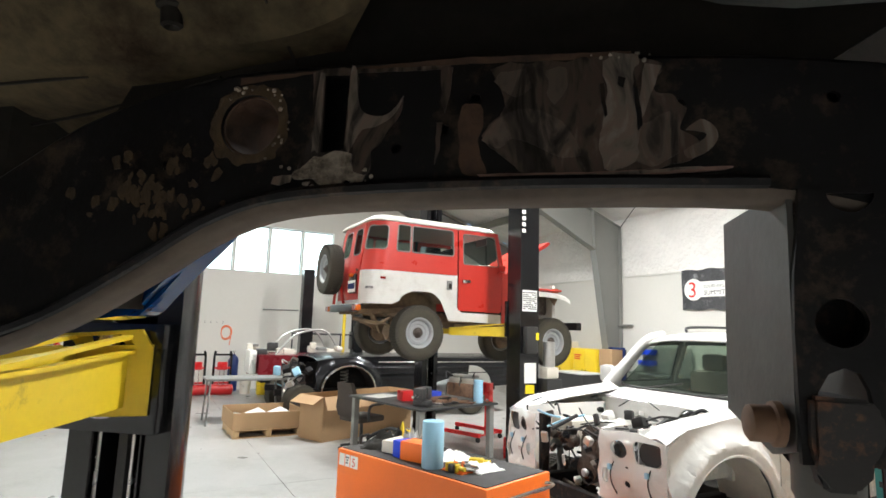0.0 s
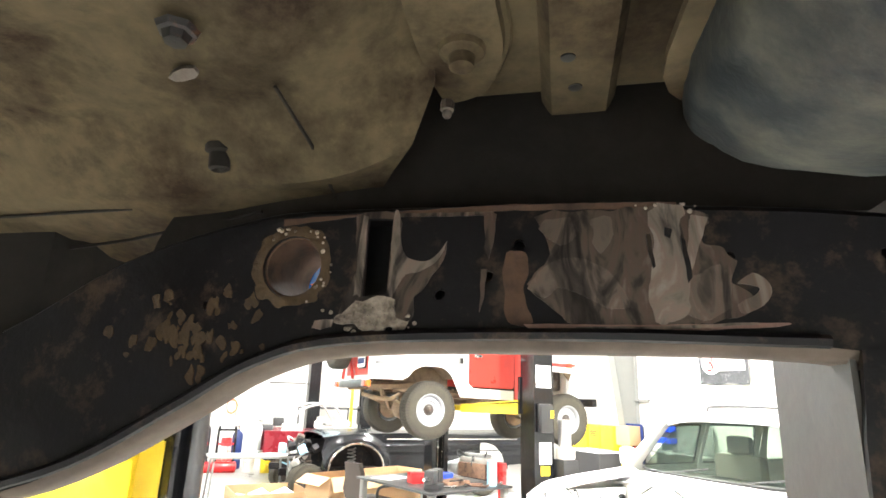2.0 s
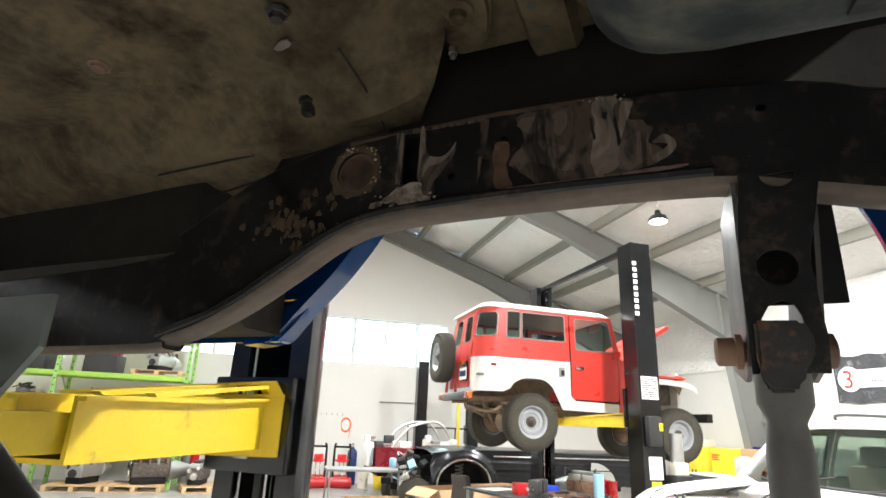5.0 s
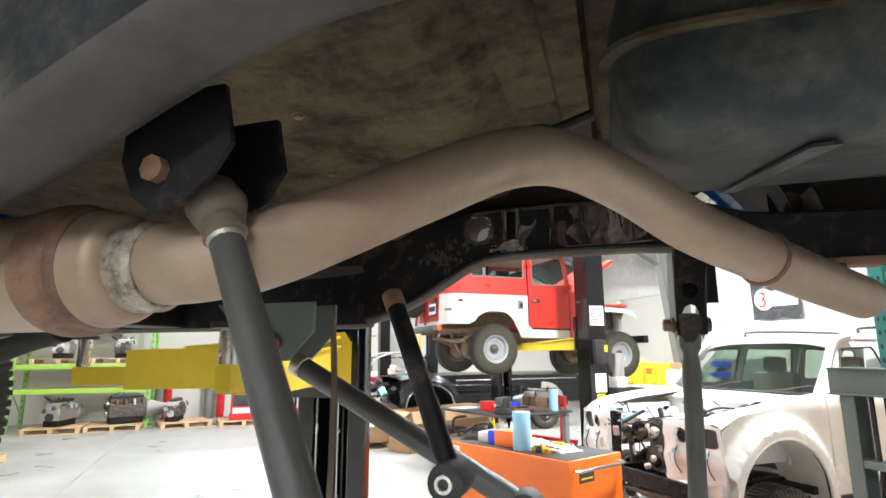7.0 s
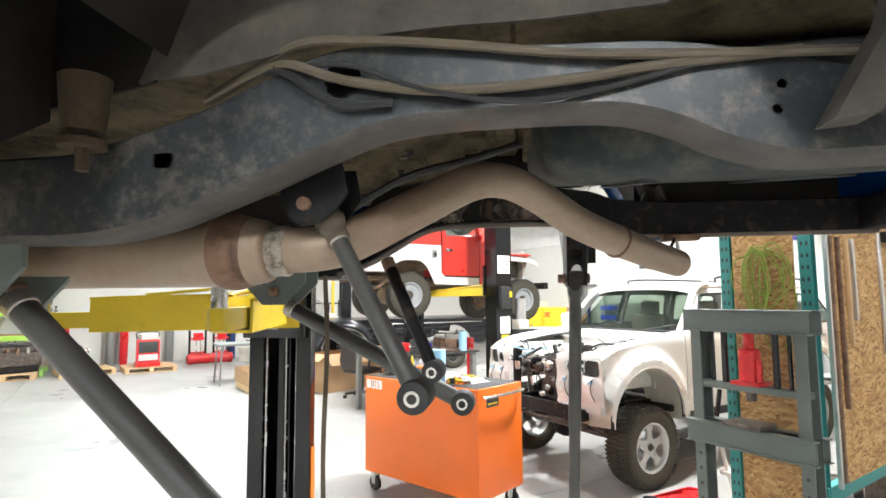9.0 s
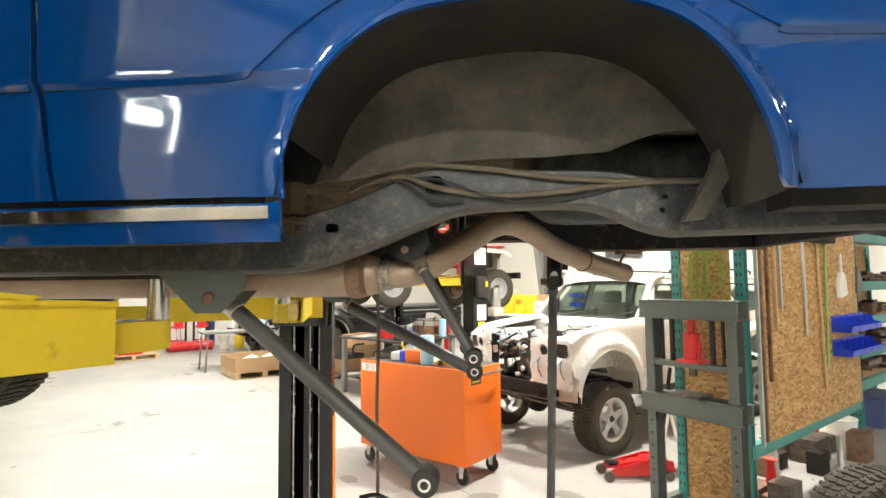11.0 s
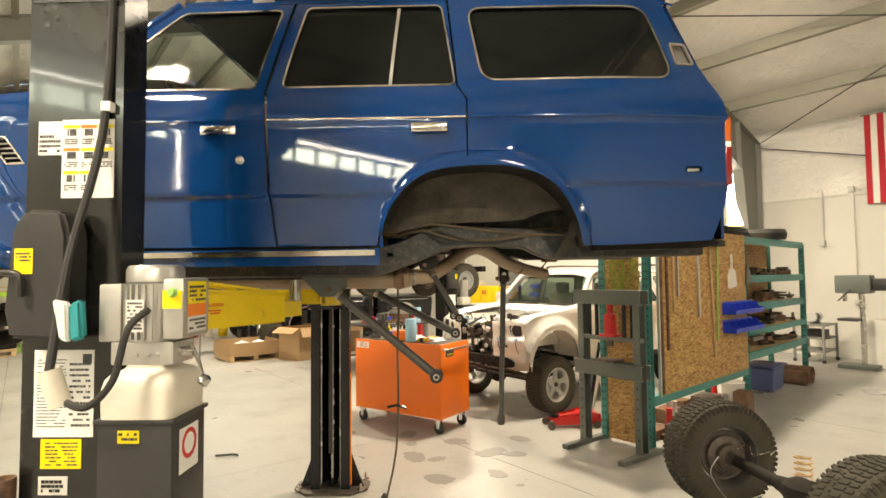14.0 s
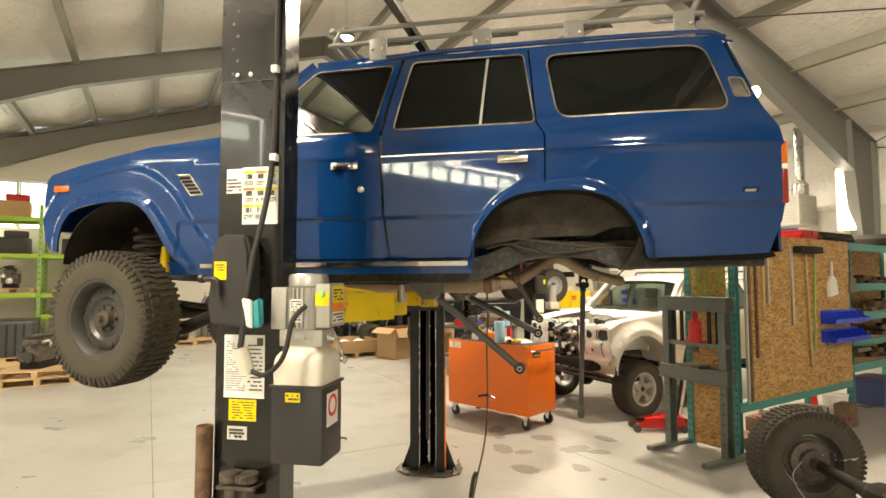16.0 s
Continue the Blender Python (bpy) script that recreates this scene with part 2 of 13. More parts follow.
def strand_board(name):
    """Pressed wood strands: long flakes lying two ways, each with a tone of its own."""
    m = bpy.data.materials.new(name)
    m.use_nodes = True
    n, l = m.node_tree.nodes, m.node_tree.links
    b = n["Principled BSDF"]
    b.inputs["Roughness"].default_value = 0.65
    tc = n.new("ShaderNodeTexCoord")
    warp = n.new("ShaderNodeTexNoise")
    warp.inputs["Scale"].default_value = 3.0
    l.new(tc.outputs["Object"], warp.inputs["Vector"])
    add = n.new("ShaderNodeVectorMath")
    add.operation = "MULTIPLY_ADD"
    add.inputs[1].default_value = (0.25, 0.25, 0.25)
    l.new(warp.outputs["Color"], add.inputs[0])
    l.new(tc.outputs["Object"], add.inputs[2])
    cells = []
    for rot, sc in (((0.5, 0, 0.3), (30, 11, 62)), ((-0.6, 0, -0.2), (34, 12, 70)), ((1.5, 0.2, 0.1), (30, 11, 62))):
        mp = n.new("ShaderNodeMapping")
        mp.inputs["Rotation"].default_value, mp.inputs["Scale"].default_value = rot, sc
        l.new(add.outputs[0], mp.inputs["Vector"])
        v = n.new("ShaderNodeTexVoronoi")
        v.inputs["Scale"].default_value = 1.0
        l.new(mp.outputs[0], v.inputs["Vector"])
        cells.append(v)
    pick = n.new("ShaderNodeTexNoise")
    pick.inputs["Scale"].default_value, pick.inputs["Detail"].default_value = 9.0, 3.0
    l.new(tc.outputs["Object"], pick.inputs["Vector"])
    sep, out, dist = None, None, None
    for k, v in enumerate(cells):
        sp = n.new("ShaderNodeSeparateColor")
        l.new(v.outputs["Color"], sp.inputs[0])
        if k == 0:
            out, dist = sp.outputs[0], v.outputs["Distance"]
            continue
        st = n.new("ShaderNodeMath")
        st.operation = "GREATER_THAN"
        st.inputs[1].default_value = (0.47, 0.56)[k - 1]
        l.new(pick.outputs["Fac"], st.inputs[0])
        mx = n.new("ShaderNodeMix")
        l.new(st.outputs[0], mx.inputs["Factor"])
        l.new(out, mx.inputs["A"])
        l.new(sp.outputs[0], mx.inputs["B"])
        out = mx.outputs["Result"]
    ramp = n.new("ShaderNodeValToRGB")
    cr = ramp.color_ramp
    cr.elements[0].position, cr.elements[0].color = 0.0, (0.24, 0.11, 0.030, 1)
    cr.elements[1].position, cr.elements[1].color = 1.0, (0.62, 0.40, 0.17, 1)
    for p, c in ((0.25, (0.38, 0.20, 0.065, 1)), (0.6, (0.48, 0.28, 0.10, 1))):
        cr.elements.new(p).color = c
    l.new(out, ramp.inputs[0])
    l.new(ramp.outputs[0], b.inputs["Base Color"])
    bp = n.new("ShaderNodeBump")
    bp.inputs["Strength"].default_value, bp.inputs["Distance"].default_value = 0.4, 0.002
    l.new(out, bp.inputs["Height"])
    l.new(bp.outputs[0], b.inputs["Normal"])
    return m


M["osb"] = strand_board("oriented_strand_board")
M["press"] = material("grey_green_press_paint", (0.115, 0.13, 0.115), 0.5, vary=0.15, scale=6, fine=80, bump=0.001)
M["aluminium"] = material("cast_aluminium", (0.55, 0.54, 0.51), 0.38, 0.8, vary=0.12, scale=12, fine=120, bump=0.001)
M["white_plastic"] = material("milky_plastic", (0.66, 0.62, 0.53), 0.4, vary=0.12, scale=7, fine=60, bump=0.001)
M["black_plastic"] = material("black_plastic", (0.030, 0.029, 0.028), 0.5, vary=0.2, scale=8, fine=90, bump=0.001)
M["paper"] = material("paper", (0.80, 0.79, 0.75), 0.7, vary=0.04, scale=8, fine=60, bump=0.0)
M["ink"] = material("dark_print", (0.05, 0.05, 0.05), 0.7, vary=0.1, bump=0.0)
M["label_yellow"] = material("yellow_label", (0.88, 0.68, 0.01), 0.5, vary=0.05, bump=0.0)
M["label_orange"] = material("orange_label", (0.85, 0.22, 0.02), 0.5, vary=0.05, bump=0.0)
M["label_red"] = material("red_print", (0.62, 0.03, 0.02), 0.5, vary=0.05, bump=0.0)
M["cardboard"] = material("brown_cardboard", (0.42, 0.27, 0.14), 0.85, vary=0.1, scale=4, fine=60, bump=0.001)
M["wood"] = material("pale_pine_wood", (0.55, 0.38, 0.20), 0.7, vary=0.2, scale=6, fine=50, bump=0.001)
M["red"] = material("red_tool_paint", (0.55, 0.018, 0.018), 0.32, vary=0.1, scale=6, fine=70, bump=0.001)
M["blue_plastic"] = material("blue_plastic", (0.01, 0.05, 0.62), 0.4, vary=0.08, scale=6, fine=60, bump=0.0)
M["blue_paper"] = material("blue_paper_towel", (0.33, 0.56, 0.72), 0.9, vary=0.06, scale=10, fine=90, bump=0.001)
M["teal_cloth"] = material("teal_cloth", (0.02, 0.30, 0.32), 0.9, vary=0.15, scale=20, fine=200, bump=0.002)
M["green_hose"] = material("yellow_green_hose", (0.26, 0.34, 0.04), 0.55, vary=0.2, bump=0.0)
M["wheel_grey"] = material("painted_wheel_grey", (0.05, 0.05, 0.05), 0.42, 0.3, vary=0.25, scale=12, fine=90, bump=0.001, second=(0.10, 0.09, 0.075), patch=0.1, patch_scale=10, sharp=0.2)
M["wheel_silver"] = material("silver_alloy", (0.52, 0.52, 0.50), 0.35, 0.6, vary=0.1, scale=10, fine=80, bump=0.0)
M["wheel_white"] = material("white_steel_wheel", (0.36, 0.37, 0.37), 0.4, 0.1, vary=0.1, scale=10, fine=80, bump=0.0)
M["dirty_metal"] = material("oily_machined_parts", (0.16, 0.14, 0.12), 0.5, 0.6, vary=0.4, scale=14, fine=90, bump=0.003, second=(0.07, 0.05, 0.04), patch=0.3, patch_scale=16, sharp=0.15)
M["glass_tint"] = glass("tinted_window_glass", (0.50, 0.43, 0.38), clear=0.70)
M["glass_clear"] = glass("clear_window_glass", (0.80, 0.86, 0.82), clear=0.75)
M["glass_car"] = glass("clear_car_glass", (0.93, 0.96, 0.94), clear=0.92)
M["amber"] = material("amber_lens", (0.55, 0.11, 0.01), 0.15, vary=0.05, bump=0.0, coat=0.8)
M["red_lens"] = material("red_lens", (0.22, 0.008, 0.008), 0.15, vary=0.05, bump=0.0, coat=0.8)
M["dark_in"] = material("dark_trim_cloth", (0.060, 0.048, 0.040), 0.85, vary=0.2, scale=8, fine=90, bump=0.001)
M["beige_in"] = material("beige_headliner", (0.30, 0.26, 0.21), 0.85, vary=0.1, scale=8, fine=90, bump=0.001)
M["daylight"] = glow("daylight_window", (0.93, 0.97, 1.0), 7.0)
M["sunlit"] = glow("sunlit_yard", (0.96, 0.98, 1.0), 30.0)
M["tube"] = glow("lit_lamp", (1.0, 0.95, 0.86), 14.0)
M["seam"] = material("saw_cut_joint", (0.13, 0.12, 0.11), 0.9, vary=0.1, bump=0.0)
M["steel_dark"] = material("dark_steel_plate", (0.07, 0.07, 0.07), 0.4, 0.6, vary=0.3, scale=5, fine=60, bump=0.001)
M["blue_board"] = material("dark_blue_board", (0.01, 0.025, 0.12), 0.45, vary=0.1, bump=0.0)
M["steel"] = material("bright_steel", (0.62, 0.60, 0.57), 0.25, 1.0, vary=0.12, scale=14, fine=120, bump=0.0)


# ---- mesh builders ----
def thing(name, label, category, m=None, group="", kind=""):
    ob = new(name)
    ob.empty_display_size = 0.1
    ob.matrix_world = m if m is not None else Matrix()
    return tagged(ob, label, category, group, kind)


def to_mesh(name, bm, mat, smooth=40):
    bmesh.ops.recalc_face_normals(bm, faces=bm.faces)
    me = bpy.data.meshes.new(name)
    bm.to_mesh(me)
    bm.free()
    if isinstance(mat, (list, tuple)):
        for k in mat:
            me.materials.append(M[k])
    else:
        me.materials.append(M[mat])
    if smooth:
        me.shade_smooth()
        me.set_sharp_from_angle(angle=radians(smooth))
    return me


def part(name, bm, mat, parent, label="", smooth=40):
    ob = new(name, to_mesh(name, bm, mat, smooth))
    ob.parent = parent
    if label:
        ob["label"] = label
    return ob


def solo(name, bm, mat, label, category, m=None, group="", kind="", smooth=40):
    ob = new(name, to_mesh(name, bm, mat, smooth))
    if m is not None:
        ob.matrix_world = m
    return tagged(ob, label, category, group, kind)


def box(bm, lo, hi, bevel=0.0, m=None, segments=2):
    vs = [bm.verts.new((x, y, z)) for x in (lo[0], hi[0]) for y in (lo[1], hi[1]) for z in (lo[2], hi[2])]
    fs = [bm.faces.new([vs[i] for i in q]) for q in ((0, 1, 3, 2), (4, 6, 7, 5), (0, 4, 5, 1), (2, 3, 7, 6), (0, 2, 6, 4), (1, 5, 7, 3))]
    if bevel:
        es = list({e for f in fs for e in f.edges})
        r = bmesh.ops.bevel(bm, geom=es, offset=bevel, segments=segments, affect="EDGES", profile=0.6)
        vs = list({v for f in r["faces"] for v in f.verts} | {v for v in vs if v.is_valid})
    if m is not None:
        bmesh.ops.transform(bm, matrix=m, verts=[v for v in vs if v.is_valid])
    return bm


def cbox(bm, c, s, bevel=0.0, m=None):
    return box(bm, [c[i] - s[i] / 2 for i in range(3)], [c[i] + s[i] / 2 for i in range(3)], bevel, m)


def frame_of(d):
    return Vector(d).normalized().to_track_quat("Z", "Y").to_matrix()


def ring(bm, c, q, r, n, ph=0.0):
    return [bm.verts.new(Vector(c) + q @ Vector((r * math.cos(2 * math.pi * k / n + ph), r * math.sin(2 * math.pi * k / n + ph), 0))) for k in range(n)]


def bridge(bm, a, b):
    n = len(a)
    for k in range(n):
        bm.faces.new((a[k], a[(k + 1) % n], b[(k + 1) % n], b[k]))


def rod(bm, p0, p1, r, r2=None, n=14, cap=True):
    p0, p1 = Vector(p0), Vector(p1)
    q = frame_of(p1 - p0)
    a, b = ring(bm, p0, q, r, n), ring(bm, p1, q, r if r2 is None else r2, n)
    bridge(bm, a, b)
    if cap:
        bm.faces.new(a[::-1])
        bm.faces.new(b)
    return bm


def lathe(bm, c, axis, prof, n=24, close=False):
    """prof: (radius, distance along the axis)."""
    q = frame_of(axis)
    ax = Vector(axis).normalized()
    rs = [ring(bm, Vector(c) + ax * h, q, max(r, 1e-4), n) for r, h in prof]
    for a, b in zip(rs, rs[1:]):
        bridge(bm, a, b)
    if close:
        bridge(bm, rs[-1], rs[0])
    else:
        if prof[0][0] > 1e-3:
            bm.faces.new(rs[0][::-1])
        if prof[-1][0] > 1e-3:
            bm.faces.new(rs[-1])
    return bm


def smooth_path(pts, steps=8):
    """Catmull-Rom through the points."""
    p = [Vector(x) for x in pts]
    p = [2 * p[0] - p[1]] + p + [2 * p[-1] - p[-2]]
    out = []
    for i in range(1, len(p) - 2):
        for s in range(steps):
            t = s / steps
            out.append(0.5 * ((2 * p[i]) + (p[i + 1] - p[i - 1]) * t + (2 * p[i - 1] - 5 * p[i] + 4 * p[i + 1] - p[i + 2]) * t * t
                              + (3 * p[i] - p[i - 1] - 3 * p[i + 1] + p[i + 2]) * t ** 3))
    return out + [p[-2]]


def hose(bm, pts, r, n=8, steps=6, curve=True):
    p = smooth_path(pts, steps) if curve else [Vector(x) for x in pts]
    prev, x = None, None
    for i, c in enumerate(p):
        d = (p[min(i + 1, len(p) - 1)] - p[max(i - 1, 0)]).normalized()
        x = (d.orthogonal() if x is None else x - d * x.dot(d)).normalized()
        y = d.cross(x)
        rr = r(i / (len(p) - 1)) if callable(r) else r
        cur = [bm.verts.new(c + (x * math.cos(2 * math.pi * k / n) + y * math.sin(2 * math.pi * k / n)) * rr) for k in range(n)]
        if prev:
            bridge(bm, prev, cur)
        else:
            bm.faces.new(cur[::-1])
        prev = cur
    bm.faces.new(prev)
    return bm


def prism(bm, poly, a, b, place=None):
    """A flat outline (p, q), drawn out from a to b along the third way. place(p, q, w) gives the point."""
    place = place or (lambda p, q, w: (p, w, q))
    u = [bm.verts.new(place(p, q, a)) for p, q in poly]
    v = [bm.verts.new(place(p, q, b)) for p, q in poly]
    bridge(bm, u, v)
    bm.faces.new(u[::-1])
    bm.faces.new(v)
    return bm


def sheet(outline, holes=(), cell=0.06):
    """A flat sheet in (x, z), with holes, cut into a net of cells."""
    bm = bmesh.new()
    es = []
    for loop in (outline, *holes):
        vs = [bm.verts.new((p, 0, q)) for p, q in loop]
        es += [bm.edges.new((vs[k], vs[(k + 1) % len(vs)])) for k in range(len(vs))]
    bmesh.ops.triangle_fill(bm, use_beauty=True, use_dissolve=False, edges=es, normal=(0, -1, 0))
    if holes:       # faces that fell inside a hole
        def inside(pt, loop):
            c = False
            for k in range(len(loop)):
                (x1, y1), (x2, y2) = loop[k], loop[k - 1]
                if (y1 > pt[1]) != (y2 > pt[1]) and pt[0] < (x2 - x1) * (pt[1] - y1) / (y2 - y1) + x1:
                    c = not c
            return c
        bad = [f for f in bm.faces if any(inside((f.calc_center_median().x, f.calc_center_median().z), h) for h in holes)]
        bmesh.ops.delete(bm, geom=bad, context="FACES")
    xs, zs = [p for p, q in outline], [q for p, q in outline]
    for lo, hi, axis in ((min(xs), max(xs), 0), (min(zs), max(zs), 2)):
        k = math.ceil(lo / cell + 1e-6)
        while k * cell < hi - 1e-6:
            co, no = [0, 0, 0], [0, 0, 0]
            co[axis], no[axis] = k * cell, 1
            bmesh.ops.bisect_plane(bm, geom=bm.verts[:] + bm.edges[:] + bm.faces[:], plane_co=co, plane_no=no)
            k += 1
    return bm


def thicken(bm, shift):
    """Draws a sheet out to a shell; shift(co) gives the way from front to back."""
    src = bm.faces[:]
    ret = bmesh.ops.extrude_face_region(bm, geom=src)
    for v in [g for g in ret["geom"] if isinstance(g, bmesh.types.BMVert)]:
        v.co = v.co + Vector(shift(v.co))
    return bm


def arc(cx, cz, r, a0, a1, n=10, rz=None):
    return [(cx + r * math.cos(radians(a0 + (a1 - a0) * k / n)), cz + (rz or r) * math.sin(radians(a0 + (a1 - a0) * k / n))) for k in range(n + 1)]


def rounded(poly, r=0.04, n=4):
    """An outline with rounded corners."""
    out = []
    m = len(poly)
    for k in range(m):
        a, b, c = Vector(poly[k - 1]), Vector(poly[k]), Vector(poly[(k + 1) % m])
        s = min(r, (a - b).length * 0.45, (c - b).length * 0.45)
        p, q = b + (a - b).normalized() * s, b + (c - b).normalized() * s
        for i in range(n + 1):
            t = i / n
            out.append(tuple(p * (1 - t) ** 2 + b * 2 * t * (1 - t) + q * t * t))
    return out


# ---- the building ----
SIDE, FAR_SIDE, END, NEAR_END, RIDGE, RIDGE_Z, EAVE = 11.2, -9.0, -16.3, 12.0, 1.5, 8.25, 4.95
FRAMES = (-16.05, -10.83, -3.15, 4.5, 11.7)


def roof_z(b):
    return EAVE + (RIDGE_Z - EAVE) * ((SIDE - b) / (SIDE - RIDGE) if b > RIDGE else (b - FAR_SIDE) / (RIDGE - FAR_SIDE))


def build_floor():
    bm = bmesh.new()
    box(bm, (END - 0.3, FAR_SIDE - 0.3, -0.30), (NEAR_END + 0.3, SIDE + 0.3, -0.012))
    fl = solo("floor", bm, "seam", "pale worn concrete workshop floor with saw-cut joints", "floor", BLD, kind="structure")
    a_lines = [END - 0.3, -14.35, -10.5, -6.65, -2.8, 1.05, 4.9, 8.75, NEAR_END + 0.3]
    b_lines = [FAR_SIDE - 0.3, -6.04, -2.24, 1.56, 5.36, 9.16, SIDE + 0.3]
    for a0, a1 in zip(a_lines, a_lines[1:]):
        for b0, b1 in zip(b_lines, b_lines[1:]):
            bm = bmesh.new()
            box(bm, (a0 + 0.003, b0 + 0.003, -0.011), (a1 - 0.003, b1 - 0.003, 0.0))
            part("slab", bm, "concrete", fl, smooth=0)
    return fl


def wall_sheet(name, outline, holes, place, mat, label, thick, cell=0.8, ripple=0.0):
    """An upright wall in (p, z), with openings, turned into place by place(p, z, w)."""
    bm = sheet(outline, holes, cell)
    for v in bm.verts:
        p, z = v.co.x, v.co.z
        w = ripple * (noise.noise(Vector((p * 0.9, z * 1.3, 3.1))) + 0.5 * noise.noise(Vector((p * 2.7, z * 2.1, 7.7)))) if ripple else 0
        v.co = place(p, z, w)
    n = place(0, 0, thick) - place(0, 0, 0)
    thicken(bm, lambda co: n)
    return solo(name, bm, mat, label, "wall", kind="structure")


FAR_DOORS = ((-0.65, 3.15), (4.85, 9.75))


def overhead_door(name, a0, a1):
    """A closed sectional door in the far side wall, with a row of small panes high up."""
    d = thing(name, "closed white sectional overhead door with a row of small panes", "door", BLD, kind="structure")
    y = FAR_SIDE - 0.06
    n = int((a1 - a0 - 0.15) / 0.58)
    s0 = (a0 + a1 - n * 0.58) / 2
    for k in range(8):
        z0, z1 = 0.02 + 0.574 * k, 0.02 + 0.574 * (k + 1) - 0.008
        holes = [rounded([(s0 + 0.58 * i + 0.03, z0 + 0.16), (s0 + 0.58 * i + 0.54, z0 + 0.16), (s0 + 0.58 * i + 0.54, z0 + 0.46), (s0 + 0.58 * i + 0.04, z0 + 0.46)], 0.03, 2) for i in range(n)] if k == 7 else []
        bm = sheet([(a0 + 0.006, z0), (a1 - 0.006, z0), (a1 - 0.006, z1), (a0 + 0.006, z1)], holes, 2.0)
        for v in bm.verts:
            v.co.y = y
        thicken(bm, lambda co: (0, -0.045, 0))
        sec = part("door_section", bm, "wall", d, smooth=0)
        for h in holes:
            bm = sheet(h, [], 2.0)
            for v in bm.verts:
                v.co.y = y - 0.02
            thicken(bm, lambda co: (0, -0.004, 0))
            part("pane", bm, "glass_clear", sec).visible_shadow = False


def build_walls():
    mid = 3.3
    # side wall: smooth liner below, insulation sheet above
    wall_sheet("wall_side_lower", [(END, 0), (NEAR_END, 0), (NEAR_END, mid), (END, mid)], [], lambda p, z, w: bl(p, SIDE + w, z), "wall", "smooth white lower wall liner", 0.15)
    wall_sheet("wall_side_upper", [(END, mid + 0.01), (NEAR_END, mid + 0.01), (NEAR_END, EAVE - 0.05), (END, EAVE - 0.05)], [], lambda p, z, w: bl(p, SIDE + 0.05 + w, z), "insulation",
               "wrinkled white insulation sheet on the upper wall", 0.12, 0.25, 0.05)
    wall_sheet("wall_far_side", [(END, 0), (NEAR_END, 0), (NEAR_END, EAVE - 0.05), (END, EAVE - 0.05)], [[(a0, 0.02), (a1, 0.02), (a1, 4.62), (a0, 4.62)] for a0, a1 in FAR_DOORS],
               lambda p, z, w: bl(p, FAR_SIDE - w, z), "wall_dark", "plain unseen wall liner, greyed to dim paint reflections", -0.15)
    for k, (a0, a1) in enumerate(FAR_DOORS):
        overhead_door("door_%d" % (k + 1), a0, a1)
    row = [(-8.42 + 0.95 * k + 0.03, -8.42 + 0.95 * (k + 1) - 0.03) for k in range(14)]
    top = [(SIDE, 0), (SIDE, EAVE - 0.1), (RIDGE, RIDGE_Z - 0.1), (FAR_SIDE, EAVE - 0.1), (FAR_SIDE, 0)]
    wall_sheet("wall_end", top, [[(p0, 3.22), (p1, 3.22), (p1, 4.55), (p0, 4.55)] for p0, p1 in row], lambda p, z, w: bl(END - w, p, z), "wall", "white end wall with a row of high windows", -0.15, 1.2)
    wall_sheet("wall_near_end", top, [], lambda p, z, w: bl(NEAR_END + w, p, z), "wall_dark", "plain unseen end wall, greyed to dim paint reflections", 0.15, 1.2)
    a = END
    for k, (p0, p1) in enumerate(row):
        win = thing("window_%d" % (k + 1), "high clear window in a grey frame", "window", kind="structure")
        for q0, q1, z0, z1 in ((p0 - 0.026, p1 + 0.026, 3.19, 3.25), (p0 - 0.026, p1 + 0.026, 4.52, 4.58), (p0 - 0.026, p0 + 0.022, 3.25, 4.52), (p1 - 0.022, p1 + 0.026, 3.25, 4.52)):
            bm = bmesh.new()
            box(bm, (a - 0.03, q0, z0), (a + 0.02, q1, z1), 0.004)
            bmesh.ops.transform(bm, matrix=BLD, verts=bm.verts)
            part("window_frame", bm, "steel_grey", win)
        bm = bmesh.new()
        box(bm, (a - 0.054, p0, 3.2), (a - 0.046, p1, 4.56))
        bmesh.ops.transform(bm, matrix=BLD, verts=bm.verts)
        part("pane", bm, "glass_clear", win).visible_shadow = False
    bm = bmesh.new()
    box(bm, (a - 0.62, FAR_SIDE, 2.6), (a - 0.6, 7.0, 5.4))
    solo("backdrop", bm, "daylight", "bright daylight outside the windows", "sky", BLD, kind="structure")
    bm = bmesh.new()
    box(bm, (-1.0, FAR_SIDE - 0.62, 3.2), (10.5, FAR_SIDE - 0.6, 5.0))
    solo("backdrop", bm, "sunlit", "bright daylight outside the doors", "sky", BLD, kind="structure")
    # girts along the side wall
    for z in (3.3,):
        bm = bmesh.new()
        box(bm, (END, SIDE - 0.03, z - 0.02), (NEAR_END, SIDE - 0.002, z + 0.02), 0.004)
        solo("trim", bm, "wall", "thin white trim strip between wall liner and insulation", "trim", BLD, kind="structure")


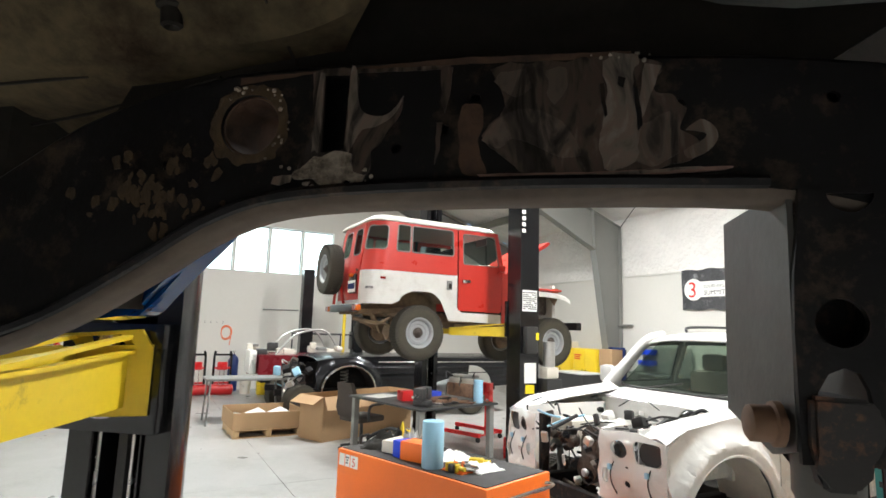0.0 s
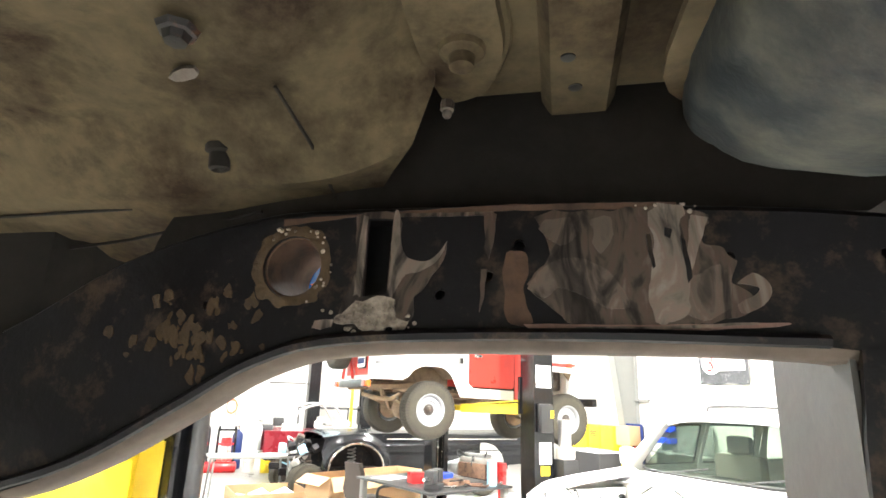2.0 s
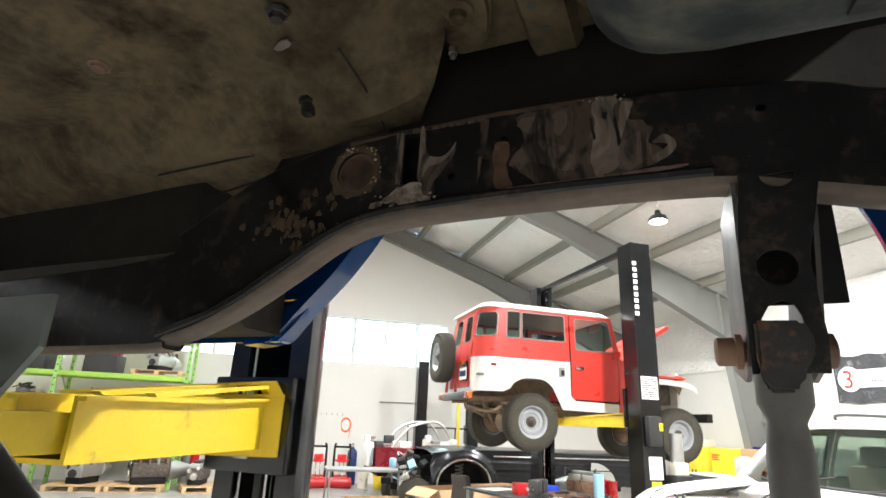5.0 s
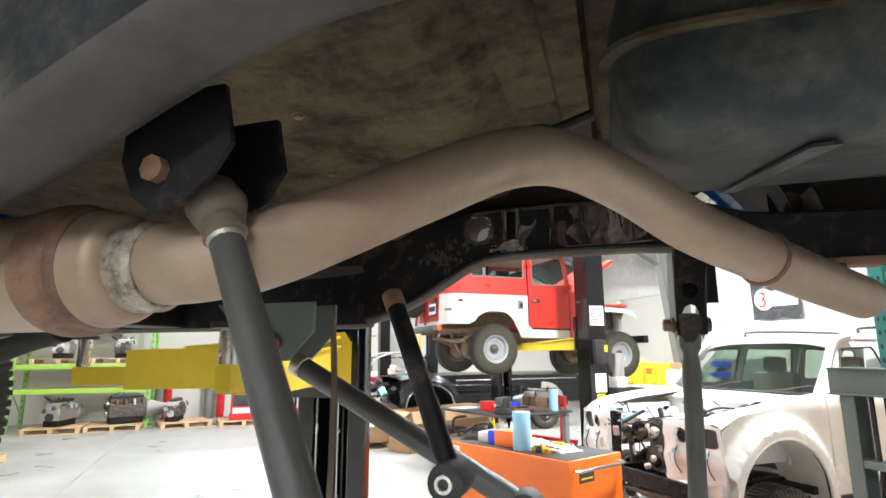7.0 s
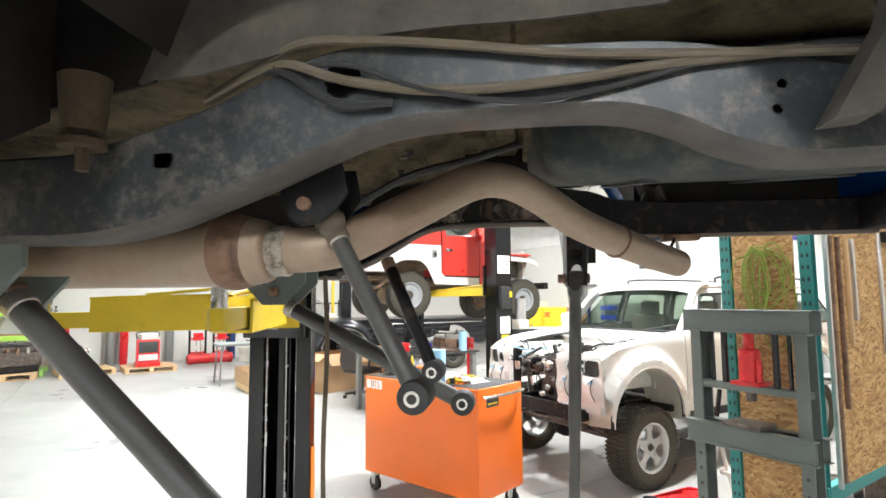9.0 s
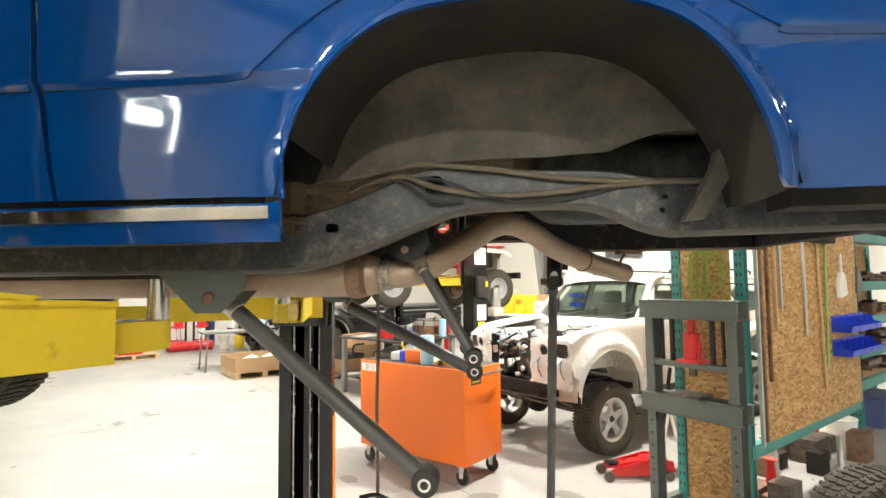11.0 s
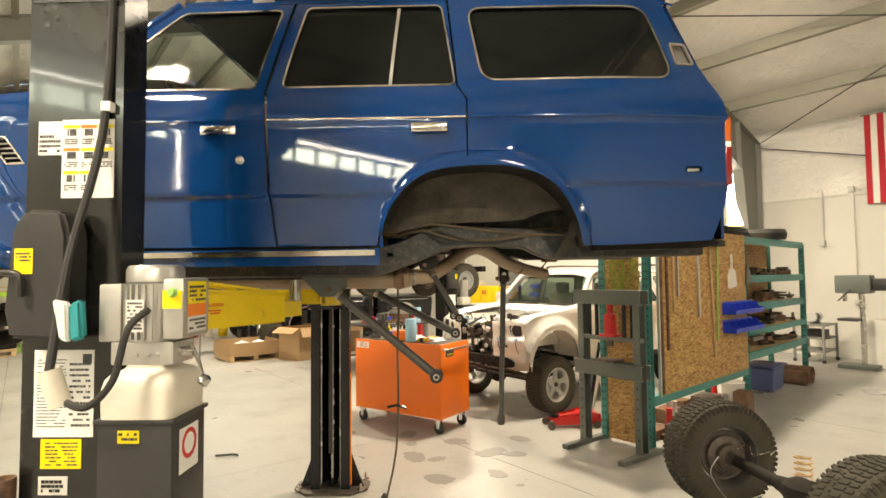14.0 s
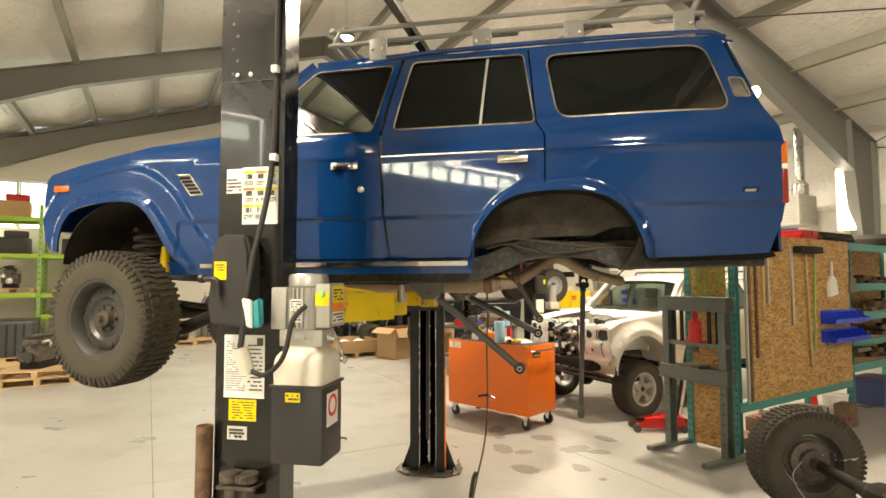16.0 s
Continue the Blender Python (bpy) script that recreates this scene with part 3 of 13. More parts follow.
def build_roof():
    bm = bmesh.new()
    for b0, b1 in ((RIDGE, SIDE + 0.2), (FAR_SIDE - 0.2, RIDGE)):
        na, nb = 260, 40
        net = []
        for i in range(na + 1):
            row = []
            for j in range(nb + 1):
                a, b = END + (NEAR_END - END) * i / na, b0 + (b1 - b0) * j / nb
                bay = abs(math.cos(math.pi * (b - RIDGE) / 1.5))
                sag = -0.07 * bay - 0.05 * bay * abs(math.sin(math.pi * (a + 0.15 * noise.noise(Vector((a * 0.5, b * 0.7, 3)))) / 0.95)) ** 0.5 + 0.05 * noise.noise(Vector((a * 0.8, b * 1.4, 1))) + 0.03 * noise.noise(Vector((a * 3.1, b * 1.0, 5)))
                row.append(bm.verts.new(bl(a, b, roof_z(b) + sag)))
            net.append(row)
        for i in range(na):
            for j in range(nb):
                bm.faces.new((net[i][j], net[i + 1][j], net[i + 1][j + 1], net[i][j + 1]))
    thicken(bm, lambda co: (0, 0, 0.15))
    solo("ceiling", bm, "insulation", "sagging white insulation sheet under the roof", "ceiling", kind="structure", smooth=60)
    # purlins
    for k in range(-6, 7):
        b = RIDGE + 0.75 + 1.5 * k
        if FAR_SIDE + 0.2 < b < SIDE:
            bm = bmesh.new()
            z = roof_z(b) - 0.10
            box(bm, (END, b - 0.06, z - 0.21), (NEAR_END, b + 0.06, z - 0.19))
            box(bm, (END, b - 0.02, z - 0.19), (NEAR_END, b + 0.015, z + 0.02))
            solo("roof_purlin", bm, "purlin", "long galvanised roof purlin", "beam", BLD, group="roof purlins", kind="structure", smooth=0)
    # steel frames: tapered columns and rafters
    for a in FRAMES:
        fr = thing("portal_frame", "grey painted tapered steel portal frame", "steel frame", BLD, group="portal frames", kind="structure")
        for side in (1, -1):
            edge = SIDE if side > 0 else FAR_SIDE
            zt = lambda b: roof_z(b) - 0.28
            col = [(edge - side * 0.04, 0), (edge - side * 0.04, zt(edge)), (edge - side * 1.0, zt(edge - side * 1.0)), (edge - side * 0.95, 3.95), (edge - side * 0.35, 0)]
            raf = [(edge - side * 1.01, zt(edge - side * 1.01)), (RIDGE + side * 0.01, zt(RIDGE)), (RIDGE + side * 0.01, zt(RIDGE) - 0.5), (edge - side * 5.2, zt(edge - side * 5.2) - 0.5), (edge - side * 0.96, 3.97)]
            for nm, poly in (("column", col), ("rafter", raf)):
                bm = bmesh.new()
                prism(bm, poly, a - 0.006, a + 0.006, lambda p, q, w: (w, p, q))
                m = len(poly)
                for k in range(m):      # flanges
                    (p0, q0), (p1, q1) = poly[k], poly[(k + 1) % m]
                    prism(bm, [(a - 0.11, 0), (a + 0.11, 0), (a + 0.11, 0.012), (a - 0.11, 0.012)], 0, 1,
                          lambda s, t, w, p0=p0, q0=q0, p1=p1, q1=q1: (s, p0 + (p1 - p0) * w, q0 + (q1 - q0) * w + (t if abs(p1 - p0) > 0.4 else 0)) if abs(p1 - p0) > 0.4
                          else (s, p0 + (p1 - p0) * w - side * t * (1 if k < 2 else -1), q0 + (q1 - q0) * w))
                part(nm, bm, "steel_grey", fr, smooth=0)


def high_bay(a, b, power=430):
    z = roof_z(b) - 1.0
    t = thing("high_bay_lamp", "round hanging high bay lamp, lit, some added unseen as fill", "ceiling lamp", Matrix.Translation(bl(a, b, z)), group="high bay lamps")
    bm = bmesh.new()
    lathe(bm, (0, 0, 0), (0, 0, 1), [(0.17, 0.0), (0.18, 0.03), (0.15, 0.09), (0.06, 0.14), (0.05, 0.22)], 20)
    part("housing", bm, "black_plastic", t)
    bm = bmesh.new()
    lathe(bm, (0, 0, -0.012), (0, 0, 1), [(0.15, 0.0), (0.155, 0.01)], 20)
    part("lens", bm, "tube", t)
    bm = bmesh.new()
    rod(bm, (0, 0, 0.22), (0, 0, 0.92), 0.008, n=6)
    part("hanger", bm, "steel", t)
    p = bl(a, b, z - 0.03)
    area_lamp(p, 0.5, 0.5, power, (p.x, p.y, 0))


build_floor()
build_walls()
build_roof()
# Lamps at a = -14.5, -9.0, -5.5 are fill added out of view.
for _a, _b, _p in ((-14.5, -7.8, 260), (-9.0, 1.5, 480), (-8.2, 6.6, 420), (-5.5, -8.0, 260), (-2.1, 4.4, 520), (0.6, -4.6, 330), (7.5, -4.2, 420), (6.5, 5.6, 190)):
    high_bay(_a, _b, _p)


# ---- the raised blue wagon (x to its tail, y to its far side, z from the floor) ----
WYAW = -11.5
WAGON = pose(0, 0, 0, 0, 0, WYAW)
MID = -0.03


def half_width(u, z):
    """The body's half width, from sill to roof, tapering to nose and tail."""
    if z < 2.0:
        w = 0.823 + 0.022 * math.sin(max(0, (z - 1.78)) / 0.22 * math.pi / 2)
    elif z < 2.42:
        w = 0.845
    elif z < 2.56:
        w = 0.845 - 0.03 * ((z - 2.42) / 0.14) ** 2
    else:
        w = 0.815 - 0.135 * ((z - 2.56) / 0.46) ** 1.25
    if u > 0.35:
        w -= 0.085 * min(1, (u - 0.35) / 0.7) ** 2
    if u < -1.9:
        w -= 0.07 * min(1, (-1.9 - u) / 1.2) ** 1.3
    return w


def off_line(line, u, z):
    """Distance from a point to a line of points."""
    best = 9.0
    for (a, b), (c, d) in zip(line, line[1:]):
        k = max(0.0, min(1.0, ((u - a) * (c - a) + (z - b) * (d - b)) / max(1e-9, (c - a) ** 2 + (d - b) ** 2)))
        best = min(best, math.hypot(u - a - k * (c - a), z - b - k * (d - b)))
    return best


def relief(u, z):
    """Pressed lines, wheel flares and the waist crease, outwards."""
    o = 0.0
    flare = 0.0
    for cu, cz, r, wide, rise in ((-0.03, 1.87, 0.40, 0.042, 0.020),):
        d = math.hypot(u - cu, (z - cz) * (1.12 if z > cz else 1.0))
        if z > cz - 0.1:
            if d < r + wide:
                e = max(0.0, min(1.0, (r + wide - d) / 0.026))
                flare = max(flare, e)
                o = max(o, rise * e * e * (3 - 2 * e) + 0.006 * max(0.0, min(1.0, (r + 0.02 - d) / 0.02)))
    if u < -1.8:      # front flare, and the fender's bulge inside its swage
        d = off_line(FARCH, u, z)
        e = max(0.0, min(1.0, (0.062 - d) / 0.020))
        o = max(o, 0.022 * e * e * (3 - 2 * e))
        e = max(0.0, min(1.0, (0.205 - d - 0.03 * max(0.0, -2.5 - u)) / 0.020))
        o += 0.012 * e * e * (3 - 2 * e)
    if -2.0 < u < 1.05:
        o += 0.006 * math.exp(-((z - 2.400) / 0.011) ** 2)
    if -2.1 < u < 1.05:
        t = max(0.0, min(1.0, ((2.094 if u < -0.05 else 2.130) - z) / 0.022))
        low = -0.013 * t * t * (3 - 2 * t)
        o += low * (1 - flare)
    return o


def skin(u, z, near=True, out=0.0):
    w = half_width(u, z) + relief(u, z) + out
    return Vector((u, MID - w if near else MID + w, z))


def body_panel(name, outline, holes, parent, near, mat="blue", cell=0.017, thick=0.012, label=""):
    bm = sheet(outline, holes, cell)
    for v in bm.verts:
        v.co = skin(v.co.x, v.co.z, near)
    thicken(bm, lambda co: (0, thick if near else -thick, 0))
    return part(name, bm, mat, parent, label, smooth=35)


def strip(name, pts, width, out, parent, near, mat, label="", n=6):
    """A raised strip that follows the body's side along points (u, z)."""
    bm = bmesh.new()
    prev = None
    P = [Vector((p[0], 0, p[1])) for p in pts]
    fine = []
    for a, b in zip(P, P[1:]):
        k = max(1, int((b - a).length / 0.05))
        fine += [a + (b - a) * i / k for i in range(k)]
    fine.append(P[-1])
    for i, c in enumerate(fine):
        d = (fine[min(i + 1, len(fine) - 1)] - fine[max(i - 1, 0)]).normalized()
        nn = Vector((-d.z, 0, d.x)) * width / 2
        cur = [bm.verts.new(skin(q.x, q.z, near, o)) for q, o in ((c - nn, -0.004), (c - nn * 0.8, out), (c + nn * 0.8, out), (c + nn, -0.004))]
        if prev:
            bridge(bm, prev, cur)
        else:
            bm.faces.new(cur)
        prev = cur
    bm.faces.new(prev[::-1])
    return part(name, bm, mat, parent, label)


ARCH = [(-0.47, 1.86), (-0.454, 1.908), (-0.412, 2.03), (-0.322, 2.133), (-0.199, 2.184), (0.017, 2.195), (0.165, 2.168), (0.256, 2.115), (0.314, 2.039), (0.352, 1.945), (0.367, 1.86)]
FARCH = [(-2.91, 1.93), (-2.90, 2.02), (-2.872, 2.10), (-2.787, 2.178), (-2.601, 2.209), (-2.403, 2.204), (-2.287, 2.133), (-2.186, 1.989), (-2.104, 1.876), (-2.06, 1.84)]
ARCH = [(c.x, c.z) for c in smooth_path([(a, 0, b) for a, b in ARCH], 4)]
FARCH = [(c.x, c.z) for c in smooth_path([(a, 0, b) for a, b in FARCH], 4)]
G = 0.004


def wagon_side(w, near):
    door_f = [(-1.80, 1.875), (-0.885 - G, 1.875), (-0.92 - G, 2.10), (-0.94 - G, 2.53), (-0.85 - G, 2.965), (-1.36, 2.955), (-1.80, 2.58)]
    hole_f = rounded([(-1.72, 2.545), (-0.985, 2.54), (-0.895, 2.93), (-1.335, 2.925)], 0.03)
    f = body_panel("front_door", door_f, [hole_f], w, near)
    door_r = [(-0.885 + G, 1.875), (-0.475, 1.875), (-0.445, 1.985), (-0.385, 2.095), (-0.275, 2.185), (-0.095 - G, 2.225), (-0.095 - G, 2.48), (-0.135 - G, 2.545), (-0.175 - G, 2.965), (-0.845 + G, 2.965), (-0.935 + G, 2.53), (-0.915 + G, 2.10)]
    if not near:
        door_r[1:4] = [(-0.565, 1.875), (-0.50, 1.935), (-0.452, 2.0), (-0.385, 2.095)]
    hole_r = rounded([(-0.872, 2.545), (-0.142, 2.545), (-0.20, 2.94), (-0.79, 2.94)], 0.03)
    r = body_panel("rear_door", door_r, [hole_r], w, near)
    quarter = [(-0.445 + G, 1.865)] + [(a, b) for a, b in ARCH[1:-1]] + [(0.372, 1.865), (0.60, 1.87), (0.92, 1.885), (0.985, 2.04), (1.0, 2.11), (1.0, 2.40), (0.985, 2.47), (0.885, 2.64), (0.815, 2.80), (0.765, 2.975),
               (-0.175 + G, 2.975), (-0.135 + G, 2.545), (-0.095 + G, 2.48), (-0.095 + G, 2.235), (-0.28, 2.195), (-0.395, 2.105), (-0.455, 1.99)]
    if not near:
        quarter = [(-0.435, 2.012)] + [p for p in quarter[1:-3] if p[1] > 2.02 or p[0] > 0] + quarter[-3:-1]
    hole_q = rounded([(-0.03, 2.563), (0.772, 2.568), (0.68, 2.92), (-0.09, 2.922)], 0.07, 5)
    hole_v = rounded([(0.795, 2.632), (0.870, 2.632), (0.840, 2.728), (0.775, 2.732)], 0.012, 3)
    hole_fuel = rounded([(0.80, 2.165), (0.875, 2.165), (0.88, 2.19), (0.805, 2.19)], 0.008, 2) if near else None
    q = body_panel("quarter_panel", quarter, [hole_q, hole_v] + ([hole_fuel] if near else []), w, near)
    strip("vent_surround", hole_v + [hole_v[0]], 0.012, 0.006, q, near, "chrome", "chrome vent surround")
    bm = sheet([(a + (a - 0.82) * 0.2, b + (b - 2.68) * 0.2) for a, b in hole_v], [], 0.05)
    for v in bm.verts:
        v.co = skin(v.co.x, v.co.z, near, -0.035)
    thicken(bm, lambda co: (0, 0.004 if near else -0.004, 0))
    part("vent_recess", bm, "rack_grey", q, "dull vent recess")
    fender = [(-3.02, 2.0)] + [(-2.985, 1.945)] + FARCH + [(-1.81, 1.84), (-1.81, 2.565), (-2.30, 2.525), (-2.446, 2.50), (-2.80, 2.44), (-3.0, 2.395), (-3.035, 2.36), (-3.05, 2.26), (-3.045, 2.12)]
    vent = [(-2.124, 2.353), (-2.037, 2.35), (-1.948, 2.235), (-2.026, 2.235)]
    fe = body_panel("front_fender", fender, [vent], w, near)
    bm = bmesh.new()
    for k in range(6):      # slats of the cowl vent
        t = k / 5
        a, b = Vector((-2.122 + 0.092 * t, 2.348 - 0.103 * t)), Vector((-2.042 + 0.088 * t, 2.348 - 0.103 * t))
        p = [skin(a.x, a.y, near, -0.012), skin(b.x, b.y, near, -0.012), skin(b.x, b.y - 0.010, near, 0.002), skin(a.x, a.y - 0.010, near, 0.002)]
        vs = [bm.verts.new(x) for x in p] + [bm.verts.new(x + Vector((0, 0.004 if near else -0.004, 0.003))) for x in p]
        bridge(bm, vs[:4], vs[4:])
        bm.faces.new(vs[:4][::-1])
        bm.faces.new(vs[4:])
    part("vent_grille", bm, "aluminium", fe, "bright slatted vent")
    bm = sheet([(-2.14, 2.37), (-2.02, 2.37), (-1.93, 2.22), (-2.04, 2.22)], [], 0.05)
    for v in bm.verts:
        v.co = skin(v.co.x, v.co.z, near, -0.03)
    thicken(bm, lambda co: (0, 0.004 if near else -0.004, 0))
    part("vent_recess", bm, "black_plastic", fe)
    strip("vent_surround", vent + [vent[0]], 0.010, 0.004, fe, near, "chrome")
    for pts in ([(-2.796, 2.334), (-2.677, 2.367), (-2.476, 2.40), (-2.263, 2.405), (-2.157, 2.387), (-2.108, 2.331), (-2.05, 2.236), (-1.992, 2.135), (-1.92, 2.073), (-1.859, 2.061)],
                [(-2.249, 2.242), (-2.13, 2.267), (-2.089, 2.23), (-2.032, 2.157), (-1.967, 2.085)]):
        strip("pressed_line", [(c.x, c.z) for c in smooth_path([(a, 0, b) for a, b in pts], 4)], 0.016, 0.004, fe, near, "blue")
    rocker = [(-2.15, 1.795), (-0.465, 1.795), (-0.455, 1.863), (-2.15, 1.863)] if near else [(-2.15, 1.79), (-0.637, 1.79), (-0.61, 1.817), (-0.575, 1.863), (-2.15, 1.863)]
    ro = body_panel("rocker_panel", rocker, [], w, near, cell=0.05)
    strip("sill_moulding", [(-1.96, 1.842), (-0.48 if near else -0.60, 1.846)], 0.028, 0.012, ro, near, "chrome", "scuffed chrome sill moulding")
    if not near:        # turned-in lip from the arch down to the sill
        lip = smooth_path([(-0.405, 0, 2.06), (-0.452, 0, 1.99), (-0.489, 0, 1.942), (-0.524, 0, 1.903), (-0.584, 0, 1.845), (-0.61, 0, 1.817), (-0.637, 0, 1.793), (-0.70, 0, 1.783)], 4)
        bm = bmesh.new()
        prev = None
        for c in lip:
            cur = [bm.verts.new((c.x + a, b, c.z + e)) for a, b, e in ((-0.012, 0.765, 0), (0.0, 0.812, 0.0), (-0.025, 0.815, 0.03), (-0.03, 0.77, 0.015))]
            if prev:
                bridge(bm, prev, cur)
            else:
                bm.faces.new(cur)
            prev = cur
        bm.faces.new(prev[::-1])
        part("arch_lip", bm, "blue", ro)
    # glass, frames, handles
    for parent, hole, mt in ((f, hole_f, "glass_tint"), (r, hole_r, "glass_tint"), (q, hole_q, "glass_tint")):
        bm = sheet([(a + (b - 2.75) * 0, b) for a, b in hole], [], 0.08)
        for v in bm.verts:
            v.co = skin(v.co.x, v.co.z, near, -0.014)
        thicken(bm, lambda co: (0, 0.004 if near else -0.004, 0))
        g = part("pane", bm, mt if parent is not f else "glass_car", parent)
        g.visible_shadow = False
        strip("window_trim", hole + [hole[0]], 0.010, 0.005, parent, near, "chrome" if parent is not q else "chrome", "thin chrome window trim")
    strip("window_divider", [(-0.415, 2.55), (-0.385, 2.93)], 0.014, -0.002, r, near, "aluminium")
    # waist crease; chrome on the rear door stands in for its bright reflection
    for parent, pts in ((f, [(-1.79, 2.40), (-0.945, 2.40)]), (r, [(-0.925, 2.40), (-0.10, 2.40)]), (q, [(-0.075, 2.40), (0.97, 2.395)])):
        strip("waist_moulding", pts, 0.008, 0.005, parent, near, "chrome" if parent is r else "blue")
    for parent, pts in ((f, [(-1.79, 2.082), (-0.93, 2.082)]), (r, [(-0.905, 2.082), (-0.56, 2.084), (-0.50, 2.106), (-0.43, 2.168), (-0.33, 2.228), (-0.22, 2.256), (-0.10, 2.265)]),
                        (q, [(-0.08, 2.266), (0.08, 2.262), (0.20, 2.235), (0.30, 2.185), (0.38, 2.136), (0.44, 2.122), (0.97, 2.118)])):
        pp = [(c.x, c.z) for c in smooth_path([(a, 0, b) for a, b in pts], 4)] if len(pts) > 2 else pts
        strip("pressed_line", pp, 0.012, 0.004, parent, near, "blue")
    for parent, u0 in ((f, -1.195), (r, -0.325)):
        bm = bmesh.new()
        c = skin(u0 + 0.06, 2.355, near, 0.018)
        s = 1 if near else -1
        box(bm, (u0, c.y - 0.012, 2.335), (u0 + 0.15, c.y + 0.012, 2.375), 0.008)
        box(bm, (u0 + 0.012, c.y - s * 0.022 - 0.006, 2.342), (u0 + 0.125, c.y - s * 0.022 + 0.010, 2.362), 0.006)
        part("door_handle", bm, "chrome", parent, "chrome pull handle")
    bm = bmesh.new()
    c = skin(-1.037, 2.235, near, 0.0)
    lathe(bm, c, (0, -1 if near else 1, 0), [(0.018, 0), (0.018, 0.006), (0.012, 0.010), (0.0, 0.010)], 14)
    part("key_lock", bm, "steel", f)
    if near:
        bm = bmesh.new()
        c = skin(0.84, 2.178, near, -0.02)
        cbox(bm, (0.845, c.y, 2.178), (0.05, 0.008, 0.014), 0.002)
        part("fuel_door_latch", bm, "steel", q)
    # lamps at the tail corner
    for z0, z1, mt in ((2.30, 2.405, "amber"), (2.275, 2.30, "paper"), (2.115, 2.275, "red_lens")):
        bm = bmesh.new()
        y = skin(0.98, 2.25, near).y
        box(bm, (0.985, min(y, y + (0.14 if near else -0.14)), z0), (1.012, max(y, y + (0.14 if near else -0.14)), z1), 0.006)
        part("tail_lamp", bm, mt, q)
    bm = bmesh.new()
    y = skin(-2.92, 2.31, near).y
    box(bm, (-2.955, min(y, y + (-0.018 if near else 0.018)), 2.285), (-2.85, max(y, y + (-0.018 if near else 0.018)), 2.325), 0.008)
    part("side_marker", bm, "amber", fe)


def across(fn, u0, u1, nu, nv, thick):
    """A sheet over the whole width: fn(u, s) gives a point, s from -1 to 1."""
    bm = bmesh.new()
    net = [[bm.verts.new(fn(u0 + (u1 - u0) * i / nu, -1 + 2 * j / nv)) for j in range(nv + 1)] for i in range(nu + 1)]
    for i in range(nu):
        for j in range(nv):
            bm.faces.new((net[i][j], net[i][j + 1], net[i + 1][j + 1], net[i + 1][j]))
    thicken(bm, lambda co: (0, 0, -thick))
    return bm


